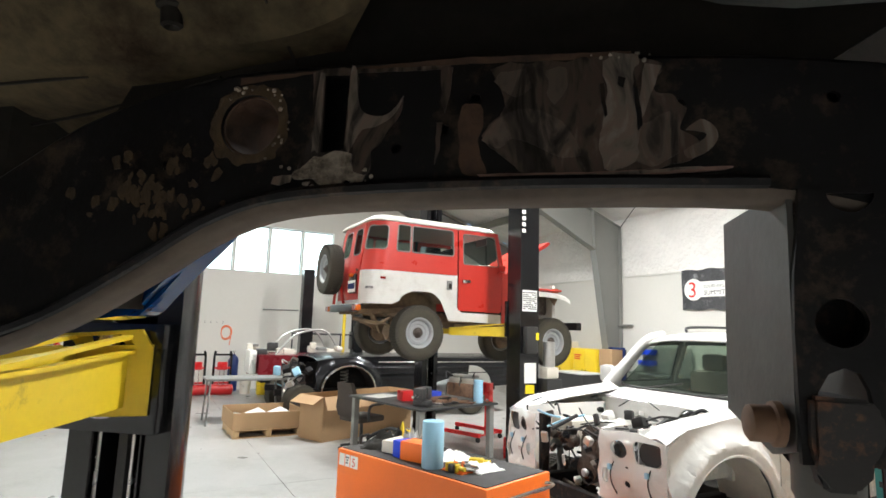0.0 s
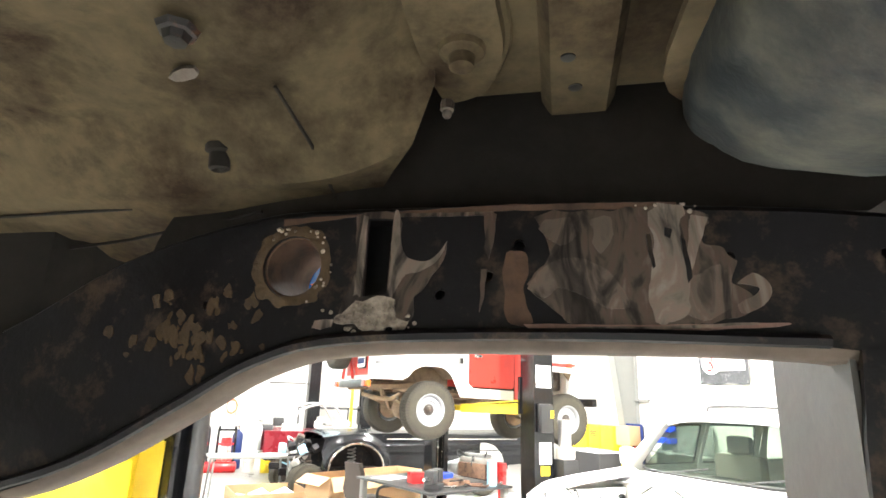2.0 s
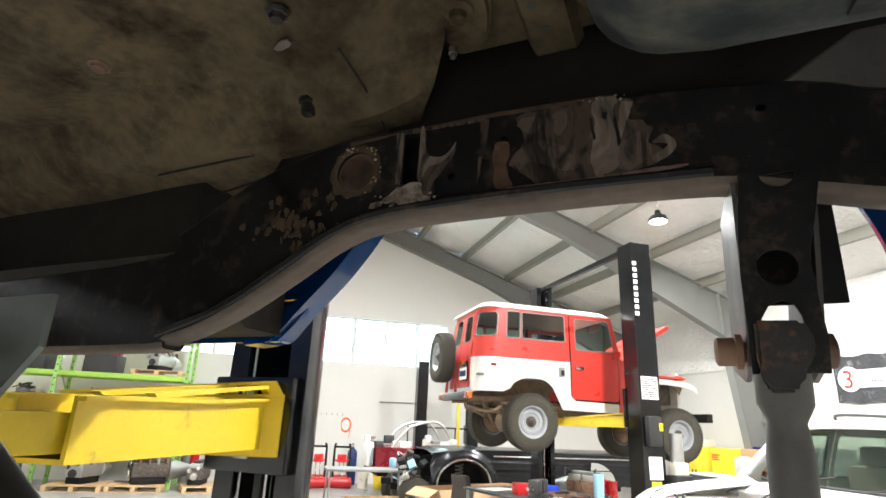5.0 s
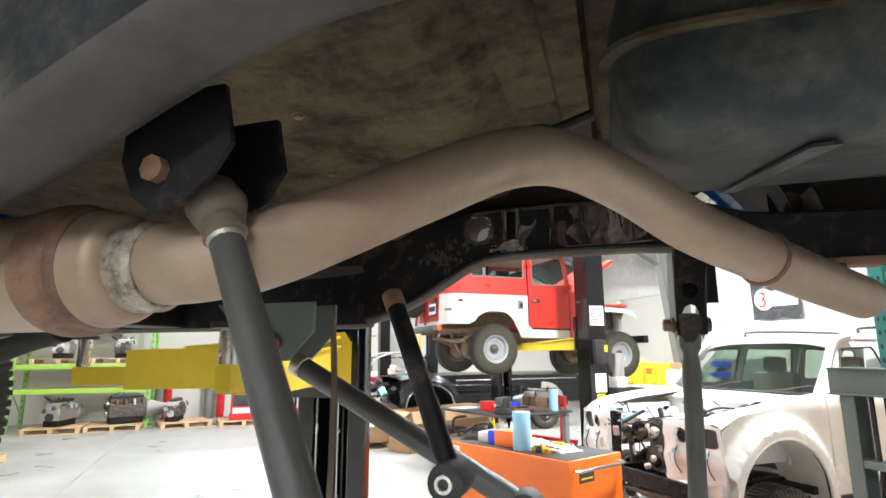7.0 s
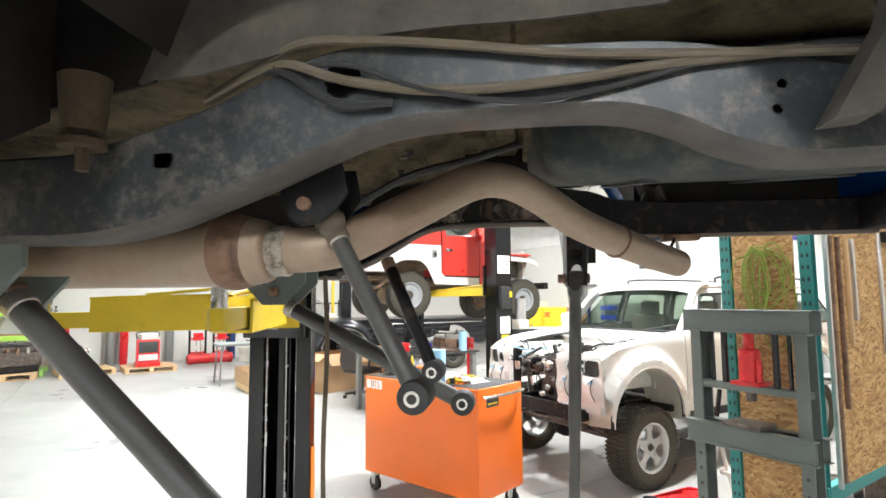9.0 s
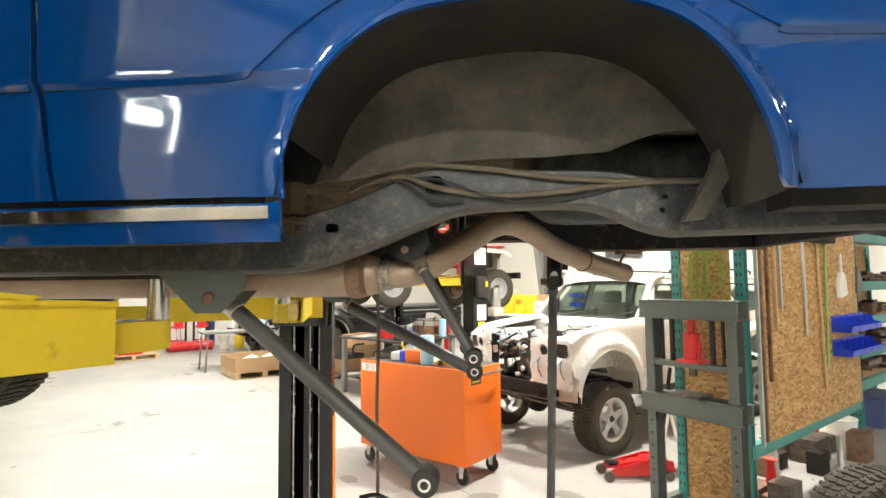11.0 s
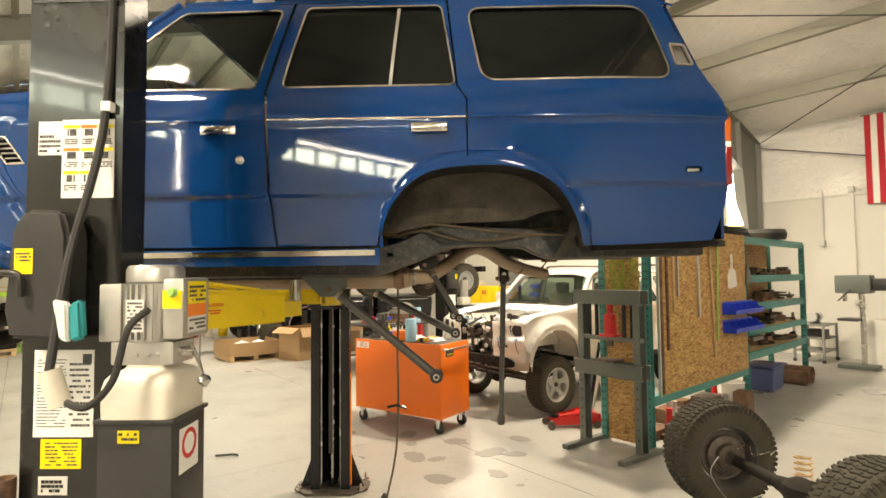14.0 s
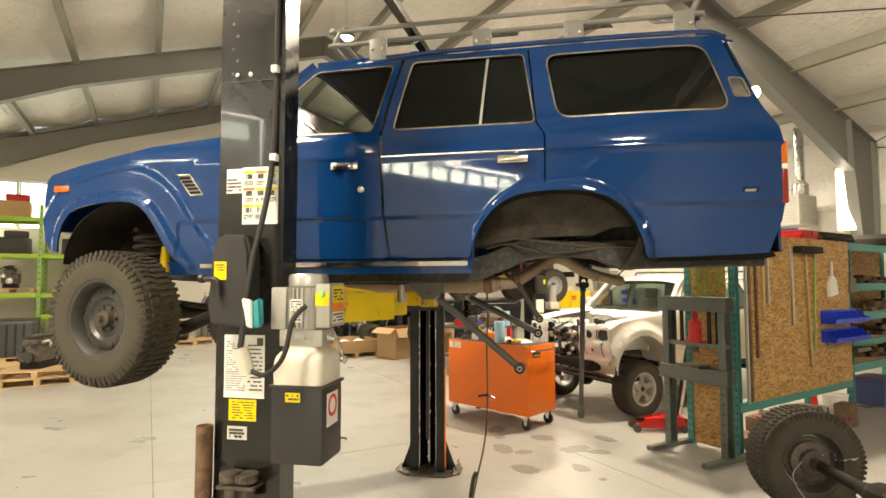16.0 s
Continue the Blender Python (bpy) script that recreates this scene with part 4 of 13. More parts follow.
def build_wagon():
    w = thing("station_wagon", "glossy blue older station wagon raised on a lift, rear axle removed", "car", WAGON)
    for near in (True, False):
        wagon_side(w, near)

    def roof(u, s):
        edge = min(1.0, (u + 1.42) / 0.12, (0.83 - u) / 0.10)
        hw = half_width(u, 2.97)
        z = 3.035 - 0.055 * abs(s) ** 4 - 0.02 * (1 - edge) - 0.025 * max(0, -0.9 - u) - 0.02 * max(0, u - 0.3)
        return (u, MID + s * hw, z)
    part("roof", across(roof, -1.42, 0.83, 40, 24, 0.012), "blue", w)

    def hood(u, s):
        return (u, MID + s * (half_width(u, 2.5) - 0.012), 2.572 - 0.148 * ((-1.85 - u) / 1.18) ** 1.2 - 0.04 * abs(s) ** 5 + 0.018 * (1 - s * s))
    part("hood", across(hood, -3.03, -1.85, 30, 24, 0.012), "blue", w)
    # nose, grille, tail
    bm = bmesh.new()
    box(bm, (-3.07, MID - 0.74, 2.06), (-3.02, MID + 0.74, 2.40), 0.02)
    part("front_panel", bm, "blue", w)
    bm = bmesh.new()
    for k in range(7):
        cbox(bm, (-3.08, MID, 2.16 + 0.03 * k), (0.016, 0.9, 0.010), 0.003)
    part("grille", bm, "chrome", w)
    for s in (-1, 1):
        bm = bmesh.new()
        lathe(bm, (-3.068, MID + s * 0.60, 2.26), (-1, 0, 0), [(0.09, 0), (0.09, 0.02), (0.06, 0.035), (0, 0.04)], 20)
        part("headlamp", bm, "glass_car", w)
    bm = sheet([(-0.74, 1.89), (0.74, 1.89), (0.74, 2.45), (0.64, 2.95), (-0.64, 2.95), (-0.74, 2.45)], [rounded([(-0.62, 2.52), (0.62, 2.52), (0.56, 2.88), (-0.56, 2.88)], 0.05)], 0.12)
    for v in bm.verts:
        y, z = v.co.x, v.co.z
        v.co = Vector((0.985 - max(0, z - 2.45) * 0.36 + 0.012 * (1 - (y / 0.74) ** 2), MID + y, z))
    thicken(bm, lambda co: (-0.012, 0, 0))
    tg = part("tailgate", bm, "blue", w)
    bm = sheet([(-0.62, 2.52), (0.62, 2.52), (0.56, 2.88), (-0.56, 2.88)], [], 0.2)
    for v in bm.verts:
        v.co = Vector((0.978 - max(0, v.co.z - 2.45) * 0.36, MID + v.co.x, v.co.z))
    thicken(bm, lambda co: (-0.004, 0, 0))
    part("pane", bm, "glass_car", tg).visible_shadow = False
    bm = bmesh.new()
    prism(bm, [(0.45, 1.85), (0.90, 1.855), (0.97, 1.87), (0.95, 1.90), (0.45, 1.885)], MID - 0.72, MID - 0.63)
    part("rear_valance", bm, "undercoat", w, "dirty black valance under the tail")
    bm = bmesh.new()        # dark inner panel behind the far quarter
    box(bm, (0.36, 0.60, 1.87), (0.96, 0.606, 2.14), 0.0)
    part("inner_quarter", bm, "undercoat", w)
    # windscreen and its pillars
    bm = bmesh.new()
    vs = [bm.verts.new((u, MID + y, z)) for u, y, z in ((-1.86, -0.70, 2.58), (-1.86, 0.70, 2.58), (-1.40, 0.60, 2.97), (-1.40, -0.60, 2.97))]
    bm.faces.new(vs)
    thicken(bm, lambda co: (0.004, 0, -0.003))
    part("windscreen", bm, "glass_car", w).visible_shadow = False
    for s in (-1, 1):
        bm = bmesh.new()
        hose(bm, [(-1.87, MID + s * 0.745, 2.57), (-1.62, MID + s * 0.70, 2.79), (-1.38, MID + s * 0.655, 2.985)], 0.028, 10)
        part("windscreen_pillar", bm, "blue", w)
        bm = bmesh.new()
        hose(bm, [(-1.36, MID + s * 0.655, 2.99), (-0.4, MID + s * 0.685, 3.005), (0.60, MID + s * 0.675, 3.0), (0.80, MID + s * 0.64, 2.975)], 0.014, 8)
        part("drip_rail", bm, "blue", w)
    # inside
    bm = bmesh.new()
    box(bm, (-1.36, MID - 0.60, 2.955), (0.74, MID + 0.60, 2.97), 0.005)
    part("headliner", bm, "dark_in", w, "dark sagging headliner")
    bm = bmesh.new()
    box(bm, (-1.83, MID - 0.70, 2.40), (-1.52, MID + 0.70, 2.57), 0.05)
    part("dashboard", bm, "dark_in", w)
    for s in (-1, 1):
        bm = bmesh.new()
        box(bm, (-0.45, MID + s * 0.40 - 0.30, 2.22), (-0.30, MID + s * 0.40 + 0.30, 2.60), 0.04, Matrix())
        part("rear_seat_back", bm, "dark_in", w)
        bm = bmesh.new()
        box(bm, (-1.12, MID + s * 0.38 - 0.25, 2.2), (-0.98, MID + s * 0.38 + 0.25, 2.56), 0.05)
        part("front_seat_back", bm, "dark_in", w)
    bm = bmesh.new()
    lathe(bm, (-1.46, MID - 0.36, 2.60), (0.75, 0, 0.55), [(0.185, -0.012), (0.20, 0.0), (0.185, 0.012), (0.172, 0.0)], 28, close=True)
    rod(bm, (-1.46, MID - 0.36, 2.60), (-1.62, MID - 0.36, 2.47), 0.03)
    rod(bm, (-1.46, MID - 0.54, 2.60), (-1.46, MID - 0.18, 2.60), 0.012, n=8)
    part("steering_wheel", bm, "dark_in", w)
    bm = bmesh.new()
    cbox(bm, (-1.20, MID - 0.05, 2.82), (0.03, 0.22, 0.07), 0.02, None)
    rod(bm, (-1.22, MID - 0.05, 2.85), (-1.34, MID - 0.05, 2.94), 0.008, n=8)
    part("rear_view_mirror", bm, "black_plastic", w)
    # roof rack
    for s in (-1, 1):
        for z, inset in ((3.10, 0.0), (3.19, 0.02)):
            bm = bmesh.new()
            y = MID + s * (0.66 - inset)
            hose(bm, [(-1.30, y, z - 0.005), (-0.5, y, z), (0.4, y, z), (0.70, y, z)], 0.014, 8, 4)
            part("rack_rail", bm, "rack_grey", w)
        for u in (-1.0, -0.42, 0.06, 0.60):
            bm = bmesh.new()
            box(bm, (u - 0.05, MID + s * 0.675 - 0.008, 2.985), (u + 0.05, MID + s * 0.675 + 0.008, 3.10), 0.004)
            box(bm, (u - 0.045, MID + s * 0.66 - 0.02, 3.07), (u + 0.045, MID + s * 0.66 + 0.02, 3.115), 0.006)
            part("rack_clamp", bm, "rack_grey", w)
        for u in (-1.28, 0.64):
            bm = bmesh.new()
            rod(bm, (u, MID + s * 0.65, 3.09), (u + 0.05, MID + s * 0.64, 3.20), 0.012, n=8)
            part("rack_post", bm, "rack_grey", w)
    for u in (-1.28, 0.68):
        for z in (3.10, 3.19):
            bm = bmesh.new()
            rod(bm, (u, MID - 0.66, z), (u, MID + 0.66, z), 0.013, n=8)
            part("rack_rail", bm, "rack_grey", w)
    for u in (-0.93, -0.36, 0.13, 0.56):
        for k in range(3):      # perforated mounting plates, tilted on their brackets
            y0 = MID - 0.66 + 0.46 * k
            holes = [rounded([(0.02 + 0.052 * i, 0.02 + 0.046 * j), (0.05 + 0.052 * i, 0.02 + 0.046 * j), (0.05 + 0.052 * i, 0.04 + 0.046 * j), (0.02 + 0.052 * i, 0.04 + 0.046 * j)], 0.008, 1) for i in range(4) for j in range(3)]
            bm = sheet([(0, 0), (0.23, 0), (0.23, 0.15), (0, 0.15)], holes, 1.0)
            for v in bm.verts:
                v.co = Vector((u - 0.10 + v.co.x, y0 + v.co.z * 0.86, 3.065 + v.co.z * 0.5))
            thicken(bm, lambda co: (0, -0.002, 0.004))
            part("rack_plate", bm, "black_plastic", w, "dark perforated rack plate", smooth=0)
    for s in (-1, 1):
        for u in (-1.0, -0.42, 0.06, 0.60):
            for du in (-0.03, 0.03):
                bm = bmesh.new()
                lathe(bm, (u + du, MID + s * 0.683, 3.045), (0, s, 0), [(0.009, 0), (0.009, 0.006), (0.005, 0.007), (0.005, 0.014), (0, 0.014)], 8)
                part("clamp_bolt", bm, "steel", w)
    return w


wagon = build_wagon()


# ---- underneath the wagon: frame rails, floor pan, tank, exhaust, links ----
def eased(line, steps=4):
    return [(c.x, c.z) for c in smooth_path([(a, 0, b) for a, b in line], steps)]


LOWER = eased([(-2.9, 1.80), (-2.0, 1.74), (-0.72, 1.730), (-0.57, 1.742), (-0.47, 1.774), (-0.38, 1.822), (-0.31, 1.862), (-0.23, 1.881), (-0.05, 1.885), (0.12, 1.882), (0.20, 1.866), (0.28, 1.848), (0.36, 1.842), (0.98, 1.842)])
UPPER = eased([(0.98, 1.945), (0.36, 1.95), (0.20, 1.985), (0.05, 2.0), (-0.24, 2.008), (-0.34, 2.0), (-0.46, 1.965), (-0.58, 1.90), (-0.72, 1.86), (-2.0, 1.85), (-2.9, 1.90)])
NEAR_LOWER = eased([(-2.9, 1.80), (-2.0, 1.75), (-0.80, 1.747), (-0.58, 1.746), (-0.477, 1.760), (-0.40, 1.786), (-0.327, 1.813), (-0.247, 1.846), (-0.165, 1.874), (-0.06, 1.883), (0.10, 1.882), (0.173, 1.864), (0.231, 1.836), (0.30, 1.818), (0.40, 1.818), (0.98, 1.83)])
NEAR_UPPER = eased([(0.98, 1.915), (0.45, 1.912), (0.339, 1.925), (0.237, 1.95), (0.147, 1.964), (-0.013, 1.970), (-0.18, 1.981), (-0.249, 1.972), (-0.337, 1.938), (-0.42, 1.905), (-0.55, 1.872), (-0.72, 1.860), (-2.0, 1.85), (-2.9, 1.90)])
SLOT = [(-0.220, 1.996), (-0.198, 1.995), (-0.200, 1.930), (-0.221, 1.928)]


def frame_rail(w, s):
    """s is 1 on the far side, -1 on the near side."""
    yi, yo = (0.455, 0.494) if s > 0 else (-0.50, -0.575)
    mat = "frame" if s > 0 else "frame_dusty"
    lower, upper = (LOWER, UPPER) if s > 0 else (NEAR_LOWER, NEAR_UPPER)
    out = [(a, b + 0.009) for a, b in lower] + [(a, b - 0.006) for a, b in upper]
    big = arc(-0.288, 1.955, 0.0275, 0, 345, 23)
    holes = [big] + [arc(a, b, 0.0048, 0, 315, 7) for a, b in ((-0.365, 1.921), (-0.155, 1.929), (-0.116, 1.944), (-0.096, 1.924), (-0.091, 1.969), (0.064, 1.956), (0.168, 1.957))]
    rail = None
    for y, t, hs, nm in ((yi, 0.004 * s, holes + ([SLOT] if s > 0 else []), "inner_web"), (yo, -0.004 * s, ([big] if s > 0 else [arc(-0.215, 1.936, 0.024, 0, 345, 23), rounded([(-0.465, 1.836), (-0.437, 1.836), (-0.437, 1.856), (-0.465, 1.856)], 0.005, 2)] +
                                                          [arc(a, b, 0.006, 0, 315, 7) for a, b in ((0.283, 1.90), (0.277, 1.872))]), "outer_web")):
        bm = sheet(out, hs, 0.12)
        for v in bm.verts:
            v.co.y = y
        thicken(bm, lambda co: (0, t, 0))
        if rail is None:
            rail = part("frame_rail", bm, mat, w, "black frame rail, ground bare in places" if s > 0 else "dusty dark frame rail")
        else:
            part(nm, bm, mat, rail)
    for nm, line, e in (("bottom_flange", lower, 1), ("top_flange", upper, -1)):
        k = yo - yi
        prof = [(yi, 0.009), (yi + 0.10 * k * 0.5, 0.003), (yi + 0.18 * k, 0.0), (yo - 0.18 * k, 0.0), (yo - 0.05 * k, 0.003), (yo, 0.009), (yo - 0.06 * k, 0.009), (yo - 0.18 * k, 0.004), (yi + 0.18 * k, 0.004), (yi + 0.06 * k, 0.009)]
        bm = bmesh.new()
        prev = None
        for p, q in line:
            cur = [bm.verts.new((p, y, q + e * z)) for y, z in prof]
            if prev:
                bridge(bm, prev, cur)
            else:
                bm.faces.new(cur)
            prev = cur
        bm.faces.new(prev[::-1])
        part(nm, bm, ("flange_dust" if s > 0 else "flange_grimy") if nm == "bottom_flange" else mat, rail, smooth=60)
    return rail


def patch(w, pts, mat, out=0.0012, holes=(), rough=0.004, label="", name="ground_patch"):
    """A thin worked spot on the far rail's inner face."""
    if len(pts) >= 8:       # ease the corners
        ring_pts = smooth_path([(a, 0, b) for a, b in (pts[-2:] + pts + pts[:2])], 3)
        pts = [(c.x, c.z) for c in ring_pts[6:-6]]
    fine = []
    for k in range(len(pts)):
        a, b = Vector(pts[k]), Vector(pts[(k + 1) % len(pts)])
        n = max(2, int((b - a).length / 0.006))
        for i in range(n):
            c = a + (b - a) * i / n
            fine.append((c.x + rough * noise.noise(Vector((c.x * 90, c.y * 90, 2))), c.y + rough * noise.noise(Vector((c.x * 90, c.y * 90, 9)))))
    bm = sheet(fine, holes, 0.02)
    for v in bm.verts:
        v.co.y = 0.455 - out * (0.7 + 0.6 * noise.noise(v.co * 60))
    thicken(bm, lambda co: (0, out, 0))
    return part(name, bm, mat, w, label)


M["frame_rusty"] = material("rust_spotted_black_steel", (0.016, 0.014, 0.013), 0.6, vary=0.3, scale=12, fine=90, bump=0.002, second=(0.14, 0.055, 0.022), patch=0.12, patch_scale=26, sharp=0.06)
M["flange_dust"] = material("dusty_brown_flange", (0.108, 0.084, 0.064), 0.8, vary=0.25, scale=9, fine=80, bump=0.001, second=(0.06, 0.045, 0.035), patch=0.1, patch_scale=12, sharp=0.2)
M["flange_grimy"] = material("grimy_frame_underside", (0.066, 0.058, 0.050), 0.6, vary=0.35, scale=9, fine=80, bump=0.001, second=(0.030, 0.028, 0.027), patch=0.14, patch_scale=16, sharp=0.12)
M["scraped_red"] = material("scraped_reddish_primer", (0.30, 0.19, 0.155), 0.55, 0.2, vary=0.4, scale=30, fine=200, bump=0.0005)
M["ground_dull"] = swirled_steel("dull_ground_steel", (0.045, 0.036, 0.030), (0.20, 0.165, 0.135))
M["ground_light"] = swirled_steel("bright_ground_steel", (0.15, 0.128, 0.108), (0.40, 0.36, 0.31))
M["weld_dull"] = material("heat_stained_weld", (0.36, 0.31, 0.25), 0.5, 0.4, vary=0.5, scale=50, fine=200, bump=0.003, second=(0.07, 0.05, 0.04), patch=0.2, patch_scale=60, sharp=0.1)
M["weld"] = material("bright_fresh_weld", (0.42, 0.38, 0.33), 0.35, 0.8, vary=0.3, scale=60, fine=300, bump=0.002)


def build_under(w):
    far = frame_rail(w, 1)
    near = frame_rail(w, -1)
    # broad ground area: dull base, then lighter and redder strokes on it
    patch(far, [(-0.078, 1.994), (-0.02, 1.997), (0.012, 1.998), (0.051, 1.990), (0.044, 1.972), (0.058, 1.963), (0.068, 1.952), (0.064, 1.938), (0.078, 1.925), (0.066, 1.911), (0.005, 1.903), (-0.050, 1.906), (-0.066, 1.918), (-0.084, 1.938), (-0.066, 1.962)], "ground_dull", 0.0010, (), 0.003)
    patch(far, [(-0.070, 1.990), (-0.050, 1.993), (-0.046, 1.976), (-0.058, 1.968), (-0.070, 1.974), (-0.076, 1.982)], "bare", 0.0016, (), 0.003)
    patch(far, [(-0.035, 1.990), (-0.018, 1.992), (-0.016, 1.974), (-0.026, 1.962), (-0.036, 1.970), (-0.031, 1.980)], "bare", 0.0018, (), 0.004)
    patch(far, [(-0.084, 1.934), (-0.070, 1.952), (-0.048, 1.958), (-0.022, 1.946), (-0.008, 1.922), (-0.020, 1.916), (-0.040, 1.926), (-0.060, 1.934), (-0.072, 1.926)], "bare", 0.0017, (), 0.002)
    patch(far, [(0.008, 1.994), (0.034, 1.998), (0.030, 1.972), (0.035, 1.940), (0.030, 1.912), (0.010, 1.908), (0.006, 1.934), (0.012, 1.962)], "ground_light", 0.0022, (), 0.004)
    patch(far, [(0.040, 1.990), (0.051, 1.988), (0.044, 1.966), (0.036, 1.944), (0.033, 1.952), (0.037, 1.972)], "ground_light", 0.0024, (), 0.002)
    patch(far, [(0.036, 1.940), (0.058, 1.952), (0.064, 1.940), (0.062, 1.918), (0.042, 1.908), (0.030, 1.914)], "bare", 0.0020, (), 0.003)
    patch(far, [(0.068, 1.936), (0.078, 1.944), (0.087, 1.938), (0.090, 1.930), (0.083, 1.920), (0.070, 1.914), (0.066, 1.920), (0.076, 1.926), (0.082, 1.932), (0.076, 1.935)], "bare", 0.0018, (), 0.001)
    for pts in ([(0.006, 1.974), (0.009, 1.975), (0.012, 1.950), (0.010, 1.948)], [(0.031, 1.972), (0.034, 1.970), (0.037, 1.940), (0.034, 1.936)], [(0.020, 1.980), (0.025, 1.979), (0.024, 1.972), (0.020, 1.974)]):
        patch(far, pts, "frame", 0.0032, (), 0.0015, name="torn_crease")
    # the cut, its smeared rim and the burnt heel under it
    patch(far, [(-0.232, 1.999), (-0.193, 1.999), (-0.191, 1.972), (-0.184, 1.958), (-0.168, 1.955), (-0.157, 1.963), (-0.150, 1.974), (-0.153, 1.958), (-0.166, 1.940), (-0.176, 1.926), (-0.178, 1.908), (-0.200, 1.902), (-0.222, 1.903), (-0.240, 1.914), (-0.232, 1.935), (-0.228, 1.960)], "ground_dull", 0.0012, [SLOT], 0.002)
    patch(far, [(-0.2245, 1.999), (-0.2205, 1.998), (-0.2215, 1.960), (-0.2225, 1.928), (-0.2285, 1.928), (-0.2275, 1.960)], "ground_light", 0.0020, (), 0.001)
    patch(far, [(-0.1975, 1.997), (-0.1925, 1.999), (-0.190, 1.972), (-0.182, 1.960), (-0.168, 1.957), (-0.157, 1.964), (-0.150, 1.974), (-0.156, 1.960), (-0.168, 1.950), (-0.184, 1.946), (-0.192, 1.934), (-0.1985, 1.930)], "ground_light", 0.0021, (), 0.001)
    patch(far, [(-0.224, 1.926), (-0.196, 1.927), (-0.192, 1.912), (-0.178, 1.907), (-0.184, 1.902), (-0.205, 1.899), (-0.222, 1.901), (-0.242, 1.908), (-0.236, 1.915)], "weld_dull", 0.0032, (), 0.006)
    patch(far, [(-0.262, 1.907), (-0.245, 1.909), (-0.247, 1.903), (-0.256, 1.900), (-0.264, 1.902)], "ground_light", 0.0016, (), 0.002)
    patch(far, [(-0.192, 2.0), (-0.112, 1.9985), (-0.110, 1.9955), (-0.192, 1.9968)], "ground_dull", 0.0016, (), 0.0008)
    patch(far, [(-0.1195, 1.997), (-0.1095, 1.996), (-0.1115, 1.972), (-0.1155, 1.958), (-0.1185, 1.968)], "ground_dull", 0.0014, (), 0.002)
    patch(far, [(-0.1215, 1.950), (-0.117, 1.950), (-0.1185, 1.925), (-0.1225, 1.915)], "ground_dull", 0.0013, (), 0.002)
    patch(far, [(-0.103, 1.963), (-0.086, 1.962), (-0.084, 1.944), (-0.088, 1.928), (-0.080, 1.908), (-0.094, 1.904), (-0.102, 1.912), (-0.104, 1.940)], "rust_dark", 0.001, (), 0.003, name="rust_patch")
    patch(far, [(-0.30, 1.9985), (-0.10, 2.0045), (0.03, 2.0015), (0.03, 1.9965), (-0.10, 1.9990), (-0.235, 1.9985), (-0.30, 1.992)], "rust_dark", 0.0010, (), 0.001, name="rust_line")
    patch(far, [(-0.088, 1.9055), (-0.034, 1.9055), (0.040, 1.9060), (0.092, 1.9075), (0.094, 1.905), (0.040, 1.9015), (0.008, 1.899), (-0.030, 1.9015), (-0.084, 1.9025)], "scraped_red", 0.002, (), 0.0008, name="scraped_strip")
    patch(far, [(-0.052, 1.9035), (0.010, 1.9045), (0.078, 1.9075), (0.080, 1.9060), (0.012, 1.9015), (-0.040, 1.9005)], "ground_light", 0.0026, (), 0.0006, name="scraped_strip")
    rnd = random.Random(4)
    bm = bmesh.new()
    for k in range(22):     # spatter round the big hole and the cut
        a = rnd.uniform(-70, 130)
        rr = rnd.uniform(0.030, 0.039)
        c = (-0.288 + rr * math.cos(radians(a)), 0.4545, 1.955 + rr * math.sin(radians(a)))
        lathe(bm, c, (0, -1, 0), [(rnd.uniform(0.0008, 0.0024), 0), (0.0007, 0.0012), (0, 0.0015)], 7)
    for k in range(34):
        c = (rnd.gauss(-0.215, 0.016), 0.4535, rnd.gauss(1.908, 0.005))
        lathe(bm, c, (0, -1, 0), [(rnd.uniform(0.0007, 0.0026), 0), (0.0006, 0.001), (0, 0.0013)], 7)
    for k in range(9):
        c = (rnd.uniform(0.0, 0.045), 0.454, 1.996 + rnd.uniform(-0.004, 0.004))
        lathe(bm, c, (0, -1, 0), [(rnd.uniform(0.0008, 0.0022), 0), (0.0006, 0.001), (0, 0.0013)], 7)
    tagged(part("weld_spatter", bm, "weld_dull", far), kind="stuff")
    for k in range(60):     # flaking rust on the rail's swept-up end
        c = Vector((rnd.gauss(-0.375, 0.030), rnd.gauss(1.897, 0.020)))
        r = rnd.uniform(0.0015, 0.0055)
        patch(far, [(c.x + r * rnd.uniform(0.5, 1.2) * math.cos(a), c.y + 1.5 * r * rnd.uniform(0.5, 1.2) * math.sin(a)) for a in (0, 0.8, 1.6, 2.4, 3.14, 4.0, 4.7, 5.5)], "rust_scale", 0.0012, (), 0.004, name="rust_scale")
    patch(far, arc(-0.288, 1.955, 0.037, 0, 345, 23), "rust_scale", 0.0006, [arc(-0.288, 1.955, 0.0275, 0, 345, 23)], 0.006, name="worn_ring")
    bm = bmesh.new()        # tube through the far rail behind the big hole
    lathe(bm, (-0.288, 0.459, 1.955), (0, 1, 0), [(0.0275, 0), (0.0275, 0.085), (0.0255, 0.085), (0.0255, 0)], 24, close=True)
    part("cross_tube", bm, "rust_dark", far)
    bm = bmesh.new()
    hose(bm, [(-0.58, 0.449, 1.752), (-0.47, 0.449, 1.786), (-0.38, 0.449, 1.834), (-0.31, 0.449, 1.873), (-0.23, 0.449, 1.892), (-0.05, 0.449, 1.897), (0.12, 0.449, 1.894)], 0.005, 6, 5)
    part("weld_bead", bm, "frame", far)

